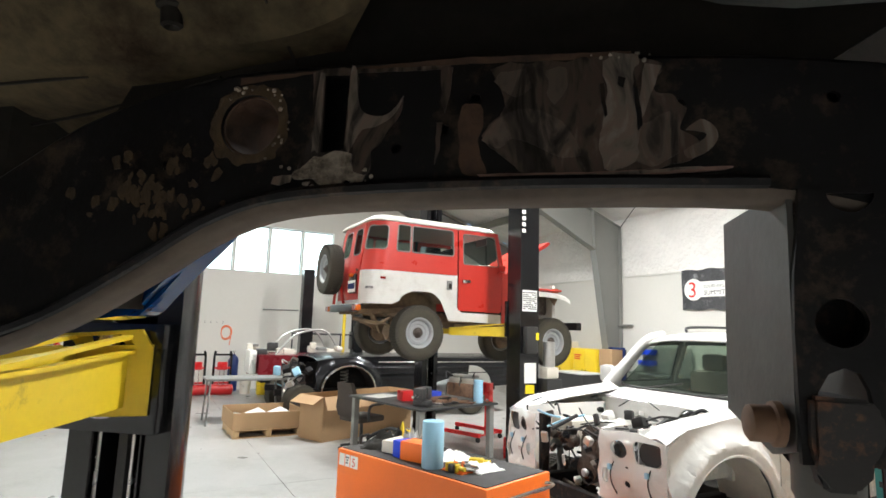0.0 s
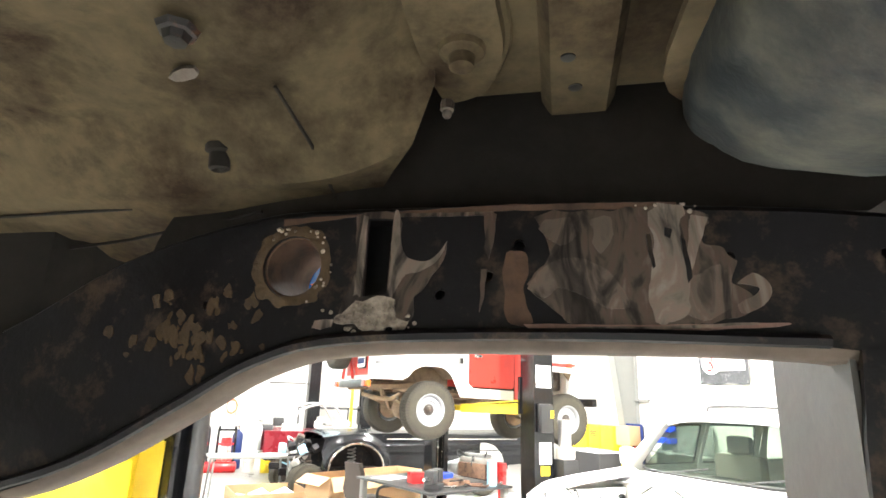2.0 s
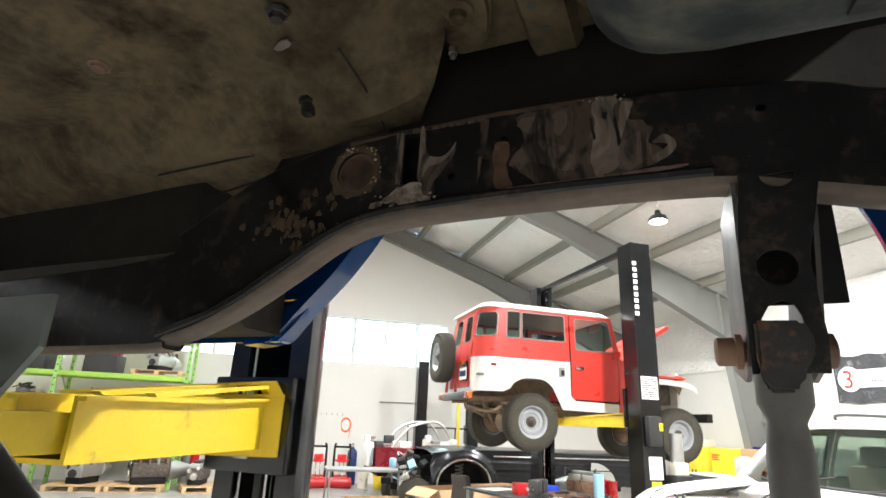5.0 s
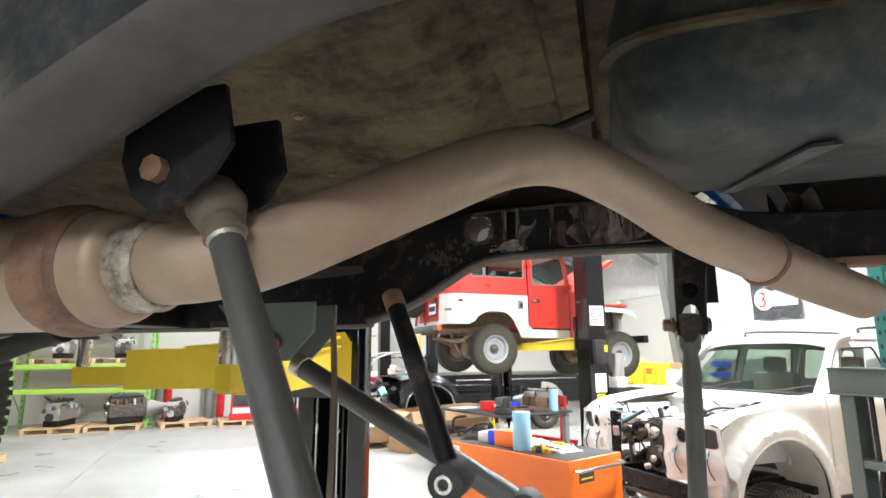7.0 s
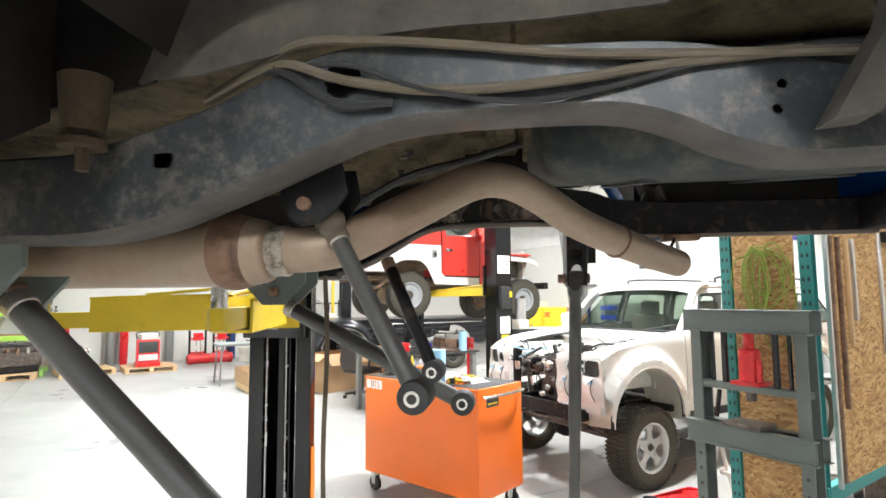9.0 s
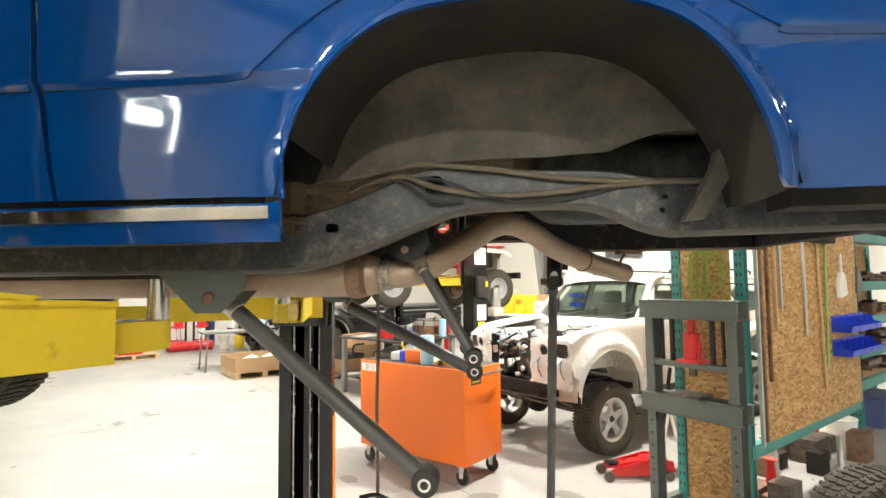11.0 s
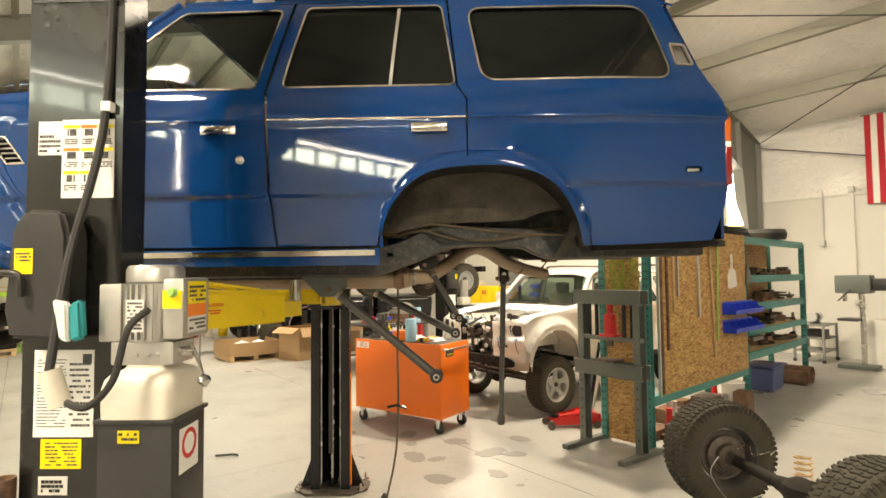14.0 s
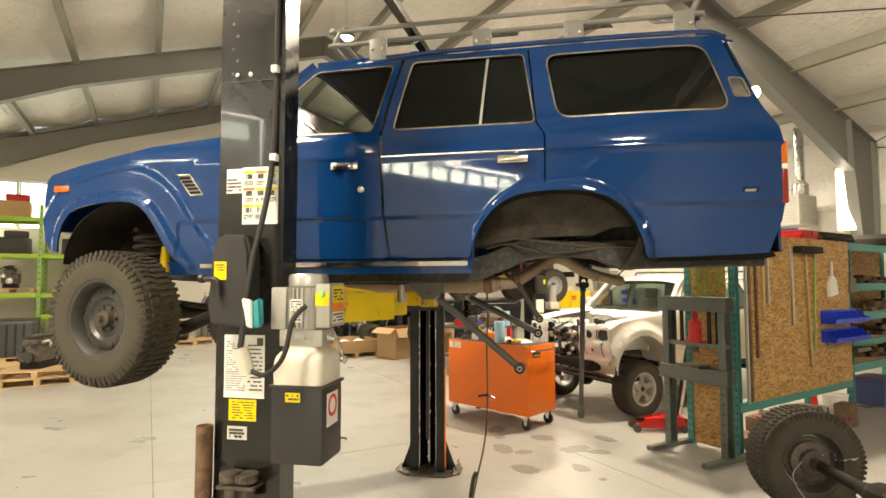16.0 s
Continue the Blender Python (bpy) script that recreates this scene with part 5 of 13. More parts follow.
    # hanging spring bracket on the far rail, with pivot bolt
    face = [(0.140, 1.889), (0.204, 1.889), (0.203, 1.872), (0.196, 1.84), (0.189, 1.812), (0.187, 1.795), (0.189, 1.76), (0.191, 1.735), (0.189, 1.704), (0.172, 1.704), (0.132, 1.703), (0.132, 1.75), (0.132, 1.79), (0.134, 1.83), (0.138, 1.865)]
    hole = [(0.1615 + 0.0165 * math.cos(radians(a)), 1.796 + 0.0165 * math.sin(radians(a))) for a in range(0, 360, 15)]
    bm = sheet(face, [hole, arc(0.172, 1.887, 0.015, 185, 355, 12), [(0.142, 1.735), (0.144, 1.750), (0.151, 1.762), (0.161, 1.7665), (0.170, 1.763), (0.175, 1.752), (0.177, 1.735)]], 0.03)
    for v in bm.verts:
        v.co.y = 0.452
    thicken(bm, lambda co: (0, 0.005, 0))
    br = part("spring_bracket", bm, "frame", w, "black hanging bracket with round holes")
    bm = bmesh.new()
    box(bm, (0.139, 0.50, 1.772), (0.222, 0.505, 1.885), 0.0)
    part("back_plate", bm, "frame", br)
    for u0, u1 in ((0.134, 0.131), (0.200, 0.184)):
        bm = bmesh.new()
        prism(bm, [(0.4575, 1.892), (0.60, 1.892), (0.60, 1.72), (0.50, 1.70), (0.4575, 1.71)], 0.0, 0.004, lambda p, q, ww: (u0 + (u1 - u0) * max(0, min(1, (1.885 - q) / 0.08)) + ww, p, q))
        part("side_flange", bm, "arm_grey", br, "plain grey side plate")
    bm = bmesh.new()
    lathe(bm, (0.106, 0.475, 1.725), (1, 0, 0), [(0.010, 0), (0.013, 0.002), (0.013, 0.016), (0.016, 0.017), (0.016, 0.022), (0.009, 0.024), (0.009, 0.079), (0.015, 0.080), (0.015, 0.092), (0.010, 0.094)], 12)
    part("pivot_bolt", bm, "rust", br, "rusty pivot bolt and nut")
    bm = bmesh.new()
    prism(bm, [(0.137, 1.748), (0.172, 1.747), (0.179, 1.738), (0.180, 1.722), (0.173, 1.708), (0.166, 1.700), (0.163, 1.688), (0.142, 1.688), (0.140, 1.702), (0.136, 1.712)], 0.444, 0.50)
    bmesh.ops.bevel(bm, geom=bm.edges[:], offset=0.003, segments=2, affect="EDGES")
    part("bushing_eye", bm, "frame_rusty", br, "dark bushing eye with rusty spots")

    bm = bmesh.new()
    lathe(bm, (0.157, 0.475, 1.71), (-0.03, 0.022, -1), [(0.022, 0), (0.022, 0.03), (0.015, 0.045), (0.017, 0.06), (0.0185, 0.075), (0.0185, 0.42), (0.0165, 0.43), (0.0165, 0.86), (0.024, 0.87), (0.026, 0.90), (0.020, 0.925), (0.0, 0.928)], 16)
    part("hanging_rod", bm, "arm_grey", br, "long dark rod hanging from the bracket")
    # floor pan with pressed ribs and openings
    bm = bmesh.new()
    nu, nv = 90, 44
    net = []
    for i in range(nu + 1):
        row = []
        for j in range(nv + 1):
            v = -0.55 + 1.35 * j / nv
            end = -0.155 - max(0.0, min(v, 0.64) - 0.425) * 0.85 - max(0.0, v - 0.62) * 1.8
            u = -1.75 + (end + 1.75) * (i / nu) ** 0.8
            z = 2.085 + 0.05 * max(0.0, min(1.0, (u + 0.30) / 0.14)) ** 2 * (1 if v < 0.45 else max(0.0, 1 - (v - 0.45) / 0.10)) + 0.012 * math.exp(-(((v + 0.1 + 0.2 * u) % 0.22 - 0.11) / 0.025) ** 2) + 0.006 * noise.noise(Vector((u * 5, v * 5, 0)))
            if v > 0.40:
                z -= 0.05 * min(1, (v - 0.40) / 0.06) + 0.025 * max(0.0, min(1.0, (v - 0.47) / 0.08)) * max(0.0, min(1.0, (-0.25 - u) / 0.15))
            row.append(bm.verts.new((u, v, z)))
        net.append(row)
    for i in range(nu):
        for j in range(nv):
            bm.faces.new((net[i][j], net[i][j + 1], net[i + 1][j + 1], net[i + 1][j]))
    thicken(bm, lambda co: (0, 0, 0.01))
    pan = part("floor_pan", bm, "underbody", w, "dusty brown floor pan with rust stains")
    bm = bmesh.new()
    box(bm, (-0.40, -0.545, 2.175), (0.95, 0.60, 2.19), 0.0)
    part("rear_floor", bm, "frame", w, "blackened rear floor panel")
    bm = bmesh.new()
    box(bm, (-0.158, -0.545, 2.134), (0.95, 0.500, 2.142), 0.002)
    box(bm, (-0.158, 0.494, 2.1425), (0.95, 0.500, 2.175), 0.0)
    part("rear_pan", bm, "underbody", pan, "dusty brown rear floor sheet")
    bm = bmesh.new()
    prev = None
    for v, k in ((-0.5, 1.0), (0.50, 1.0), (0.525, 0.94), (0.545, 0.80), (0.556, 0.55)):
        cur = [bm.verts.new((-0.037 + a * (0.75 + 0.25 * k), v, 2.136 - b * k)) for a, b in ((-0.036, 0), (-0.030, 0.014), (-0.026, 0.020), (0.024, 0.020), (0.028, 0.014), (0.034, 0))]
        if prev:
            bridge(bm, prev, cur)
        else:
            bm.faces.new(cur)
        prev = cur
    bm.faces.new(prev[::-1])
    part("floor_channel", bm, "underbody", pan)
    for u, v in ((-0.049, 0.421), (-0.042, 0.466)):
        bm = bmesh.new()
        lathe(bm, (u, v, 2.1162), (0, 0, -1), [(0.006, 0), (0.006, 0.001), (0, 0.001)], 12)
        part("hole", bm, "black_plastic", pan)
    bm = bmesh.new()
    cover = rounded([(-0.166, 0.30), (-0.098, 0.29), (-0.095, 0.41), (-0.118, 0.475), (-0.165, 0.492), (-0.172, 0.40)], 0.022)
    prism(bm, cover, 2.118, 2.135, lambda p, q, ww: (p + (p + 0.133) * (2.135 - ww) * -5, q + (q - 0.39) * (2.135 - ww) * -4, ww))
    cv = part("pressed_cover", bm, "underbody", pan, "dusty pressed cover plate")
    bm = bmesh.new()
    hose(bm, [(p, q, 2.131) for p, q in cover + cover[:1]], 0.004, 6, 1, False)
    part("cover_rim", bm, "underbody", cv)
    bm = bmesh.new()
    lathe(bm, (-0.132, 0.40, 2.119), (0, 0, -1), [(0.020, 0), (0.018, 0.006), (0.011, 0.009), (0.010, 0.018), (0.006, 0.020), (0, 0.020)], 14)
    part("cover_boss", bm, "underbody", cv)
    rnd = random.Random(8)
    for u, v, r, mt in ((-0.415, 0.508, 0.009, "underbody"), (-0.36, 0.42, 0.003, "steel"), (-0.149, 0.431, 0.004, "dirty_metal"), (-0.6, 0.3, 0.01, "rust"), (-0.75, 0.05, 0.01, "rust"), (-0.5, 0.0, 0.009, "rust")):
        bm = bmesh.new()
        lathe(bm, (u, v, 2.09), (0, 0, -1), [(r * 1.5, 0), (r * 1.5, 0.008), (r, 0.009), (r, 0.013), (r * 0.6, 0.015), (0, 0.015)], 8)
        part("floor_bolt", bm, mt, pan)
    bm = bmesh.new()        # nut hanging from the sheet
    lathe(bm, (-0.363, 0.436, 2.066), (0.05, 0.1, -1), [(0.013, 0), (0.013, 0.006), (0.009, 0.008), (0.0095, 0.022), (0.007, 0.024), (0, 0.021)], 10)
    part("floor_nut", bm, "undercoat", pan, "grimy nut under the floor")
    bm = bmesh.new()
    lathe(bm, (-0.310, 0.301, 2.084), (0, 0, -1), [(0.015, 0), (0.013, 0.004), (0.010, 0.005), (0.008, 0.011), (0, 0.011)], 7)
    part("floor_nut", bm, "frame_rusty", pan, "dark hexagon nut")
    bm = bmesh.new()
    prism(bm, [(-0.013, 0.001), (-0.006, -0.003), (0.003, -0.005), (0.012, -0.004), (0.014, 0.0), (0.009, 0.003), (-0.002, 0.0045), (-0.009, 0.004)], 0.0, 0.003, lambda p, q, ww: (-0.337 + p, 0.344 + q, 2.078 + ww - 0.5 * q))
    part("bent_tab", bm, "dirty_metal", pan, "small torn metal tab")
    # seam strips of the pan
    for a, b, za, zb in (((-0.70, 0.495), (-0.493, 0.488), 2.027, 2.028), ((-0.69, 0.566), (-0.531, 0.537), 2.006, 2.010), ((-0.531, 0.537), (-0.351, 0.500), 2.010, 2.024),
                         ((-0.278, 0.376), (-0.271, 0.434), 2.083, 2.060), ((-0.271, 0.434), (-0.279, 0.549), 2.060, 2.026), ((-0.95, 0.70), (-0.42, 0.645), 2.007, 2.007)):
        bm = bmesh.new()
        rod(bm, (a[0], a[1], za), (b[0], b[1], zb), 0.0018, n=6)
        part("pan_seam", bm, "undercoat", pan)

    # wheel tubs and inner arch
    for s in (-1, 1):
        y0, y1 = MID + s * 0.545, MID + s * 0.832
        top = [(-0.47, 1.86), (-0.45, 1.98), (-0.40, 2.09), (-0.30, 2.175), (-0.13, 2.215), (0.06, 2.215), (0.20, 2.18), (0.30, 2.11), (0.37, 2.01), (0.41, 1.87)]
        bm = bmesh.new()
        prev = None
        for p, q in [(c.x, c.z) for c in smooth_path([(a, 0, b) for a, b in (top[1:] if s < 0 else top[2:])], 3)]:
            cur = [bm.verts.new((p, y0 + (y1 - y0) * k / 4, q + 0.006 * noise.noise(Vector((p * 6, k, s))))) for k in range(5)]
            if prev:
                for k in range(4):
                    bm.faces.new((prev[k], prev[k + 1], cur[k + 1], cur[k]))
            prev = cur
        thicken(bm, lambda co: (0, 0, 0.006))
        part("wheel_tub", bm, "undercoat", w, "dusty dark wheel arch liner")
        low = [(-0.49, 1.95), (-0.47, 1.955), (-0.41, 1.953), (-0.255, 1.984), (-0.10, 1.993), (0.025, 1.995), (0.165, 2.002), (0.23, 2.029), (0.283, 2.044), (0.347, 2.047), (0.40, 2.03), (0.415, 2.0)] if s < 0 else [(-0.49, 1.94), (-0.27, 1.995), (-0.04, 2.0), (0.19, 2.008), (0.27, 2.06), (0.40, 2.06), (0.44, 1.99)]
        bm = sheet(low + [(0.43, 2.10), (0.33, 2.16), (0.21, 2.20), (0.06, 2.225), (-0.14, 2.225), (-0.32, 2.18), (-0.42, 2.09), (-0.47, 2.0)], [], 0.04)
        for v in bm.verts:
            rib = 0.008 * (math.exp(-((v.co.x + 0.17) / 0.008) ** 2) + math.exp(-((v.co.x + 0.135) / 0.008) ** 2) + math.exp(-((v.co.x + 0.205) / 0.006) ** 2)) * (1 if v.co.z < 2.12 else 0)
            v.co.y = y0 + s * (rib + 0.006 * noise.noise(v.co * 5)) + s * 0.03 * max(0, (v.co.z - 2.1) / 0.1)
        thicken(bm, lambda co: (0, -s * 0.006, 0))
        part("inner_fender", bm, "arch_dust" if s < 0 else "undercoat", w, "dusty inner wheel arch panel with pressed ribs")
        if s < 0:       # body panel ahead of the arch, the tub's shade put in as black
            bm = bmesh.new()
            prism(bm, [(-0.90, 1.90), (-0.60, 1.93), (-0.475, 1.955), (-0.455, 2.03), (-0.41, 2.10), (-0.90, 2.10)], y0 + 0.010, y0 + 0.016)
            part("inner_panel", bm, "undercoat", w, "inner body panel coloured black for the tub's shade")
        bm = bmesh.new()        # tail bracket behind the wheel
        prism(bm, [(0.304, 1.842), (0.365, 1.947), (0.385, 2.01), (0.412, 2.0), (0.402, 1.94), (0.345, 1.846)], MID + s * 0.56, MID + s * 0.60)
        prism(bm, [(0.405, 1.998), (0.446, 1.865), (0.452, 1.87), (0.412, 2.0)], MID + s * 0.50, MID + s * 0.62)
        part("body_bracket", bm, "arch_dust", w)
        bm = bmesh.new()        # outer sill box underneath
        prism(bm, [(MID + s * 0.80, 1.80), (MID + s * 0.79, 2.05), (MID + s * 0.56, 2.07), (MID + s * 0.56, 1.90), (MID + s * 0.70, 1.80)], -2.1, -0.60 if s < 0 else -0.63, lambda p, q, ww: (ww, p, q))
        part("inner_sill", bm, "undercoat", w)
        bm = bmesh.new()
        rod(bm, (-0.525, MID + s * 0.59, 1.94), (-0.525, MID + s * 0.59, 1.872), 0.030, 0.024, n=14)
        rod(bm, (-0.525, MID + s * 0.59, 1.862), (-0.525, MID + s * 0.59, 1.853), 0.027, n=14)
        rod(bm, (-0.525, MID + s * 0.59, 1.873), (-0.525, MID + s * 0.59, 1.825), 0.008, n=8)
        part("body_mount", bm, "rust_scale", w)

    # cross members
    for u0, u1, z0, z1, nm in ((0.93, 0.99, 1.85, 1.94, "rear_cross_member"), (-1.25, -1.13, 1.74, 1.84, "cross_member")):
        bm = bmesh.new()
        box(bm, (u0, -0.50, z0), (u1, 0.455, z1), 0.01)
        part(nm, bm, "frame", w)
    # fuel tank with a seam flange and straps
    bm = bmesh.new()
    box(bm, (0.022, -0.235, 1.872), (0.74, 0.450, 2.13), 0.105, None, 8)
    for v in bm.verts:
        v.co.z += 0.125 * (v.co.y + 0.235) / 0.685 * max(0, min(1, (2.06 - v.co.z) / 0.15))
    tank = part("fuel_tank", bm, "tank", w, "dusty dark steel fuel tank")
    bm = bmesh.new()
    prism(bm, rounded([(0.008, -0.25), (0.755, -0.25), (0.755, 0.44), (0.008, 0.44)], 0.10, 6), 1.985, 1.992, lambda p, q, ww: (p, q, ww + 0.12 * (q + 0.25)))
    part("tank_flange", bm, "underbody", tank)
    for u in (0.22, 0.56):
        bm = bmesh.new()
        prism(bm, [(-0.15, 1.884), (0.36, 1.977), (0.36, 1.973), (-0.15, 1.880)], u, u + 0.03, lambda p, q, ww: (ww, p, q))
        part("tank_strap", bm, "frame_dusty", tank)

    # exhaust
    bm = bmesh.new()
    rod(bm, (-1.35, -0.43, 1.741), (-0.44, -0.43, 1.741), 0.0525, n=36)
    ex = part("muffler", bm, "exhaust", w, "rusty brown exhaust muffler")
    bm = bmesh.new()
    lathe(bm, (-0.446, -0.43, 1.741), (1, 0, 0), [(0.0525, -0.002), (0.0555, 0.003), (0.0575, 0.012), (0.0575, 0.026), (0.055, 0.034), (0.0525, 0.037), (0.0535, 0.041), (0.051, 0.048)], 36)
    part("muffler_flange", bm, "rust", ex, "rusty rolled muffler rim")
    bm = bmesh.new()
    lathe(bm, (-0.400, -0.43, 1.741), (1, 0, 0), [(0.051, -0.002), (0.0495, 0.010), (0.047, 0.016), (0.0475, 0.020), (0.044, 0.028), (0.036, 0.033)], 36)
    part("end_cone", bm, "exhaust", ex)
    bm = bmesh.new()
    lathe(bm, (-0.369, -0.43, 1.741), (1, 0, 0), [(0.036, 0), (0.0385, 0.004), (0.0375, 0.018), (0.0385, 0.024), (0.0345, 0.028)], 28)
    part("weld_collar", bm, "weld_dull", ex)
    bm = bmesh.new()
    hose(bm, [(-0.36, -0.43, 1.742), (-0.30, -0.425, 1.744), (-0.255, -0.395, 1.760), (-0.17, -0.31, 1.82), (-0.09, -0.22, 1.878), (-0.03, -0.15, 1.893), (0.035, -0.10, 1.870), (0.11, -0.05, 1.825), (0.20, 0.02, 1.792), (0.29, 0.12, 1.770), (0.385, 0.235, 1.752)], 0.0335, 22, 7)
    ep = part("exhaust_pipe", bm, "exhaust", w, "bent heat-tinted exhaust pipe")
    bm = bmesh.new()
    lathe(bm, (0.205, 0.025, 1.790), (0.09, 0.085, -0.025), [(0.035, -0.003), (0.038, 0), (0.035, 0.003)], 18)
    part("weld_ring", bm, "rust", ep)
    bm = bmesh.new()
    hose(bm, [(0.37, 0.25, 1.785), (0.40, 0.33, 1.81), (0.43, 0.42, 1.83), (0.44, 0.455, 1.85)], 0.005, 6)
    box(bm, (0.40, 0.42, 1.828), (0.50, 0.46, 1.846), 0.004)
    part("exhaust_hanger", bm, "rust", ep)

    # links: lower arms, upper arms
    def link(p0, p1, r, eye, mat="arm_grey", name="lower_link", nut=True):
        bm = bmesh.new()
        p0, p1 = Vector(p0), Vector(p1)
        d = (p1 - p0).normalized()
        rod(bm, p0, p1 - d * eye * 0.8, r, n=16)
        lk = part(name, bm, mat, w, "grey tubular suspension link")
        bm = bmesh.new()
        lathe(bm, p1 + Vector((0, -0.03, 0)), (0, 1, 0), [(eye * 0.55, 0), (eye * 0.95, 0.002), (eye, 0.006), (eye, 0.054), (eye * 0.95, 0.058), (eye * 0.55, 0.06)], 22)
        part("bushing", bm, "black_rubber", lk, "round black rubber bushing")
        bm = bmesh.new()
        lathe(bm, p1 + Vector((0, -0.034, 0)), (0, 1, 0), [(eye * 0.30, 0), (eye * 0.48, 0), (eye * 0.48, 0.068), (eye * 0.30, 0.068)], 16, close=True)
        part("sleeve", bm, "steel", lk)
        if nut:
            bm = bmesh.new()
            lathe(bm, p0, d, [(r * 0.75, -0.012), (r * 1.12, -0.010), (r * 1.12, 0.012), (r, 0.014)], 12)
            part("jam_nut", bm, "weld" if mat == "arm_grey" else "rust", lk)
        return lk
    link((-0.709, -0.512, 1.665), (-0.243, -0.556, 1.287), 0.020, 0.030)
    link((-0.639, 0.263, 1.645), (-0.157, 0.238, 1.402), 0.022, 0.030)
    link((-0.262, -0.457, 1.760), (-0.135, -0.517, 1.55), 0.0128, 0.0205, name="upper_link")
    link((-0.271, -0.104, 1.739), (-0.165, -0.19, 1.537), 0.0125, 0.020, "frame", name="upper_link")
    # link mounts
    for s, v0, u9 in ((-1, -0.51, 0.0), (1, 0.263, 0.08)):
        for dv in (-0.045, 0.045):
            bm = bmesh.new()
            prism(bm, [(-0.90 + u9, 1.775), (-0.66 + u9, 1.775), (-0.66 + u9, 1.715), (-0.72 + u9, 1.655), (-0.78 + u9, 1.655)], v0 + dv - 0.004, v0 + dv + 0.004)
            part("link_bracket", bm, "press", w, "grey green welded bracket plate")
        bm = bmesh.new()
        lathe(bm, (-0.745 + u9, v0 - 0.062, 1.69), (0, 1, 0), [(0.010, 0), (0.014, 0.002), (0.014, 0.012), (0.007, 0.013), (0.007, 0.113), (0.014, 0.114), (0.014, 0.124), (0.008, 0.125)], 8)
        part("link_bolt", bm, "rust", w)
    for dv in (-0.035, 0.03):
        bm = bmesh.new()
        prism(bm, [(-0.33, 1.86), (-0.245, 1.86), (-0.236, 1.815), (-0.252, 1.792), (-0.275, 1.774), (-0.300, 1.769), (-0.320, 1.782), (-0.333, 1.81)], -0.452 + dv, -0.447 + dv)
        part("upper_bracket", bm, "frame", w)
    bm = bmesh.new()
    rod(bm, (-0.297, -0.495, 1.800), (-0.297, -0.41, 1.800), 0.010, n=8)
    part("bracket_bolt", bm, "rust", w)
    bm = bmesh.new()
    lathe(bm, (-0.268, -0.455, 1.772), (0.13, -0.06, -0.21), [(0.008, -0.034), (0.018, -0.026), (0.023, -0.010), (0.019, 0.004), (0.0135, 0.009), (0.0165, 0.011), (0.0165, 0.022), (0.0135, 0.024)], 16)
    part("joint_boot", bm, "cable_tan", w, "pale greasy joint end")

    # lines and cables along the near rail
    y = -0.583
    for pts, r, mt in (([(-0.42, y + 0.06, 1.945), (-0.385, y + 0.05, 1.958), (-0.335, y + 0.03, 1.968), (-0.268, y + 0.004, 1.984), (-0.19, y - 0.006, 1.978), (-0.08, y - 0.004, 1.966), (0.06, y - 0.004, 1.945), (0.20, y - 0.004, 1.935), (0.36, y, 1.93), (0.6, y, 1.92)], 0.006, "cable_tan"),
                       ([(-0.42, y + 0.05, 1.935), (-0.38, y + 0.04, 1.948), (-0.335, y + 0.02, 1.955), (-0.28, y - 0.004, 1.955), (-0.211, y - 0.008, 1.930), (-0.11, y - 0.008, 1.911), (-0.013, y - 0.006, 1.910), (0.08, y - 0.004, 1.917), (0.14, y, 1.925), (0.3, y, 1.935)], 0.0062, "cable_tan"),
                       ([(-0.30, y, 1.955), (-0.20, y - 0.012, 1.945), (-0.11, y - 0.012, 1.91), (0.0, y - 0.006, 1.892), (0.10, y, 1.905), (0.25, y, 1.935), (0.4, y, 1.94)], 0.0035, "black_rubber"),
                       ([(-0.33, y + 0.02, 1.958), (-0.28, y - 0.006, 1.942), (-0.22, y - 0.012, 1.902), (-0.15, y - 0.004, 1.90)], 0.005, "black_rubber")):
        bm = bmesh.new()
        hose(bm, pts, r, 8, 6)
        part("cable", bm, mt, w)
    bm = bmesh.new()
    hose(bm, [(-0.42, 0.02, 1.86), (-0.25, -0.05, 1.93), (-0.1, -0.02, 1.975), (0.0, -0.03, 2.0)], 0.009, 8)
    part("brake_hose", bm, "black_rubber", w)
    # gearbox tunnel shapes further forward
    bm = bmesh.new()
    rod(bm, (-2.3, 0.0, 1.80), (-1.35, 0.0, 1.82), 0.16, 0.10, n=16)
    box(bm, (-1.75, -0.22, 1.70), (-1.40, 0.22, 1.92), 0.05)
    part("transmission", bm, "dirty_metal", w)
    bm = bmesh.new()
    rod(bm, (-2.1, -0.47, 1.75), (-0.9, -0.47, 1.75), 0.018, n=8)
    part("fuel_line", bm, "undercoat", w)
    # front axle, spring and wheels
    bm = bmesh.new()
    rod(bm, (-2.47, -0.76, 1.555), (-2.47, 0.70, 1.555), 0.045, n=14)
    lathe(bm, (-2.47, 0.20, 1.555), (0, 1, 0), [(0.05, -0.16), (0.14, -0.08), (0.15, 0.0), (0.14, 0.08), (0.05, 0.16)], 16)
    part("front_axle", bm, "undercoat", w)
    for s in (-1, 1):
        bm = bmesh.new()
        pts = [(-2.525 + 0.072 * math.cos(k * 0.5), MID + s * 0.55 + 0.072 * math.sin(k * 0.5), 1.62 + 0.0042 * k) for k in range(110)]
        hose(bm, pts, 0.0115, 6, 1)
        part("coil_spring", bm, "dirty_metal", w, "dark coil spring")
        bm = bmesh.new()
        rod(bm, (-2.425, MID + s * 0.55, 1.62), (-2.392, MID + s * 0.55, 1.97), 0.030, n=14)
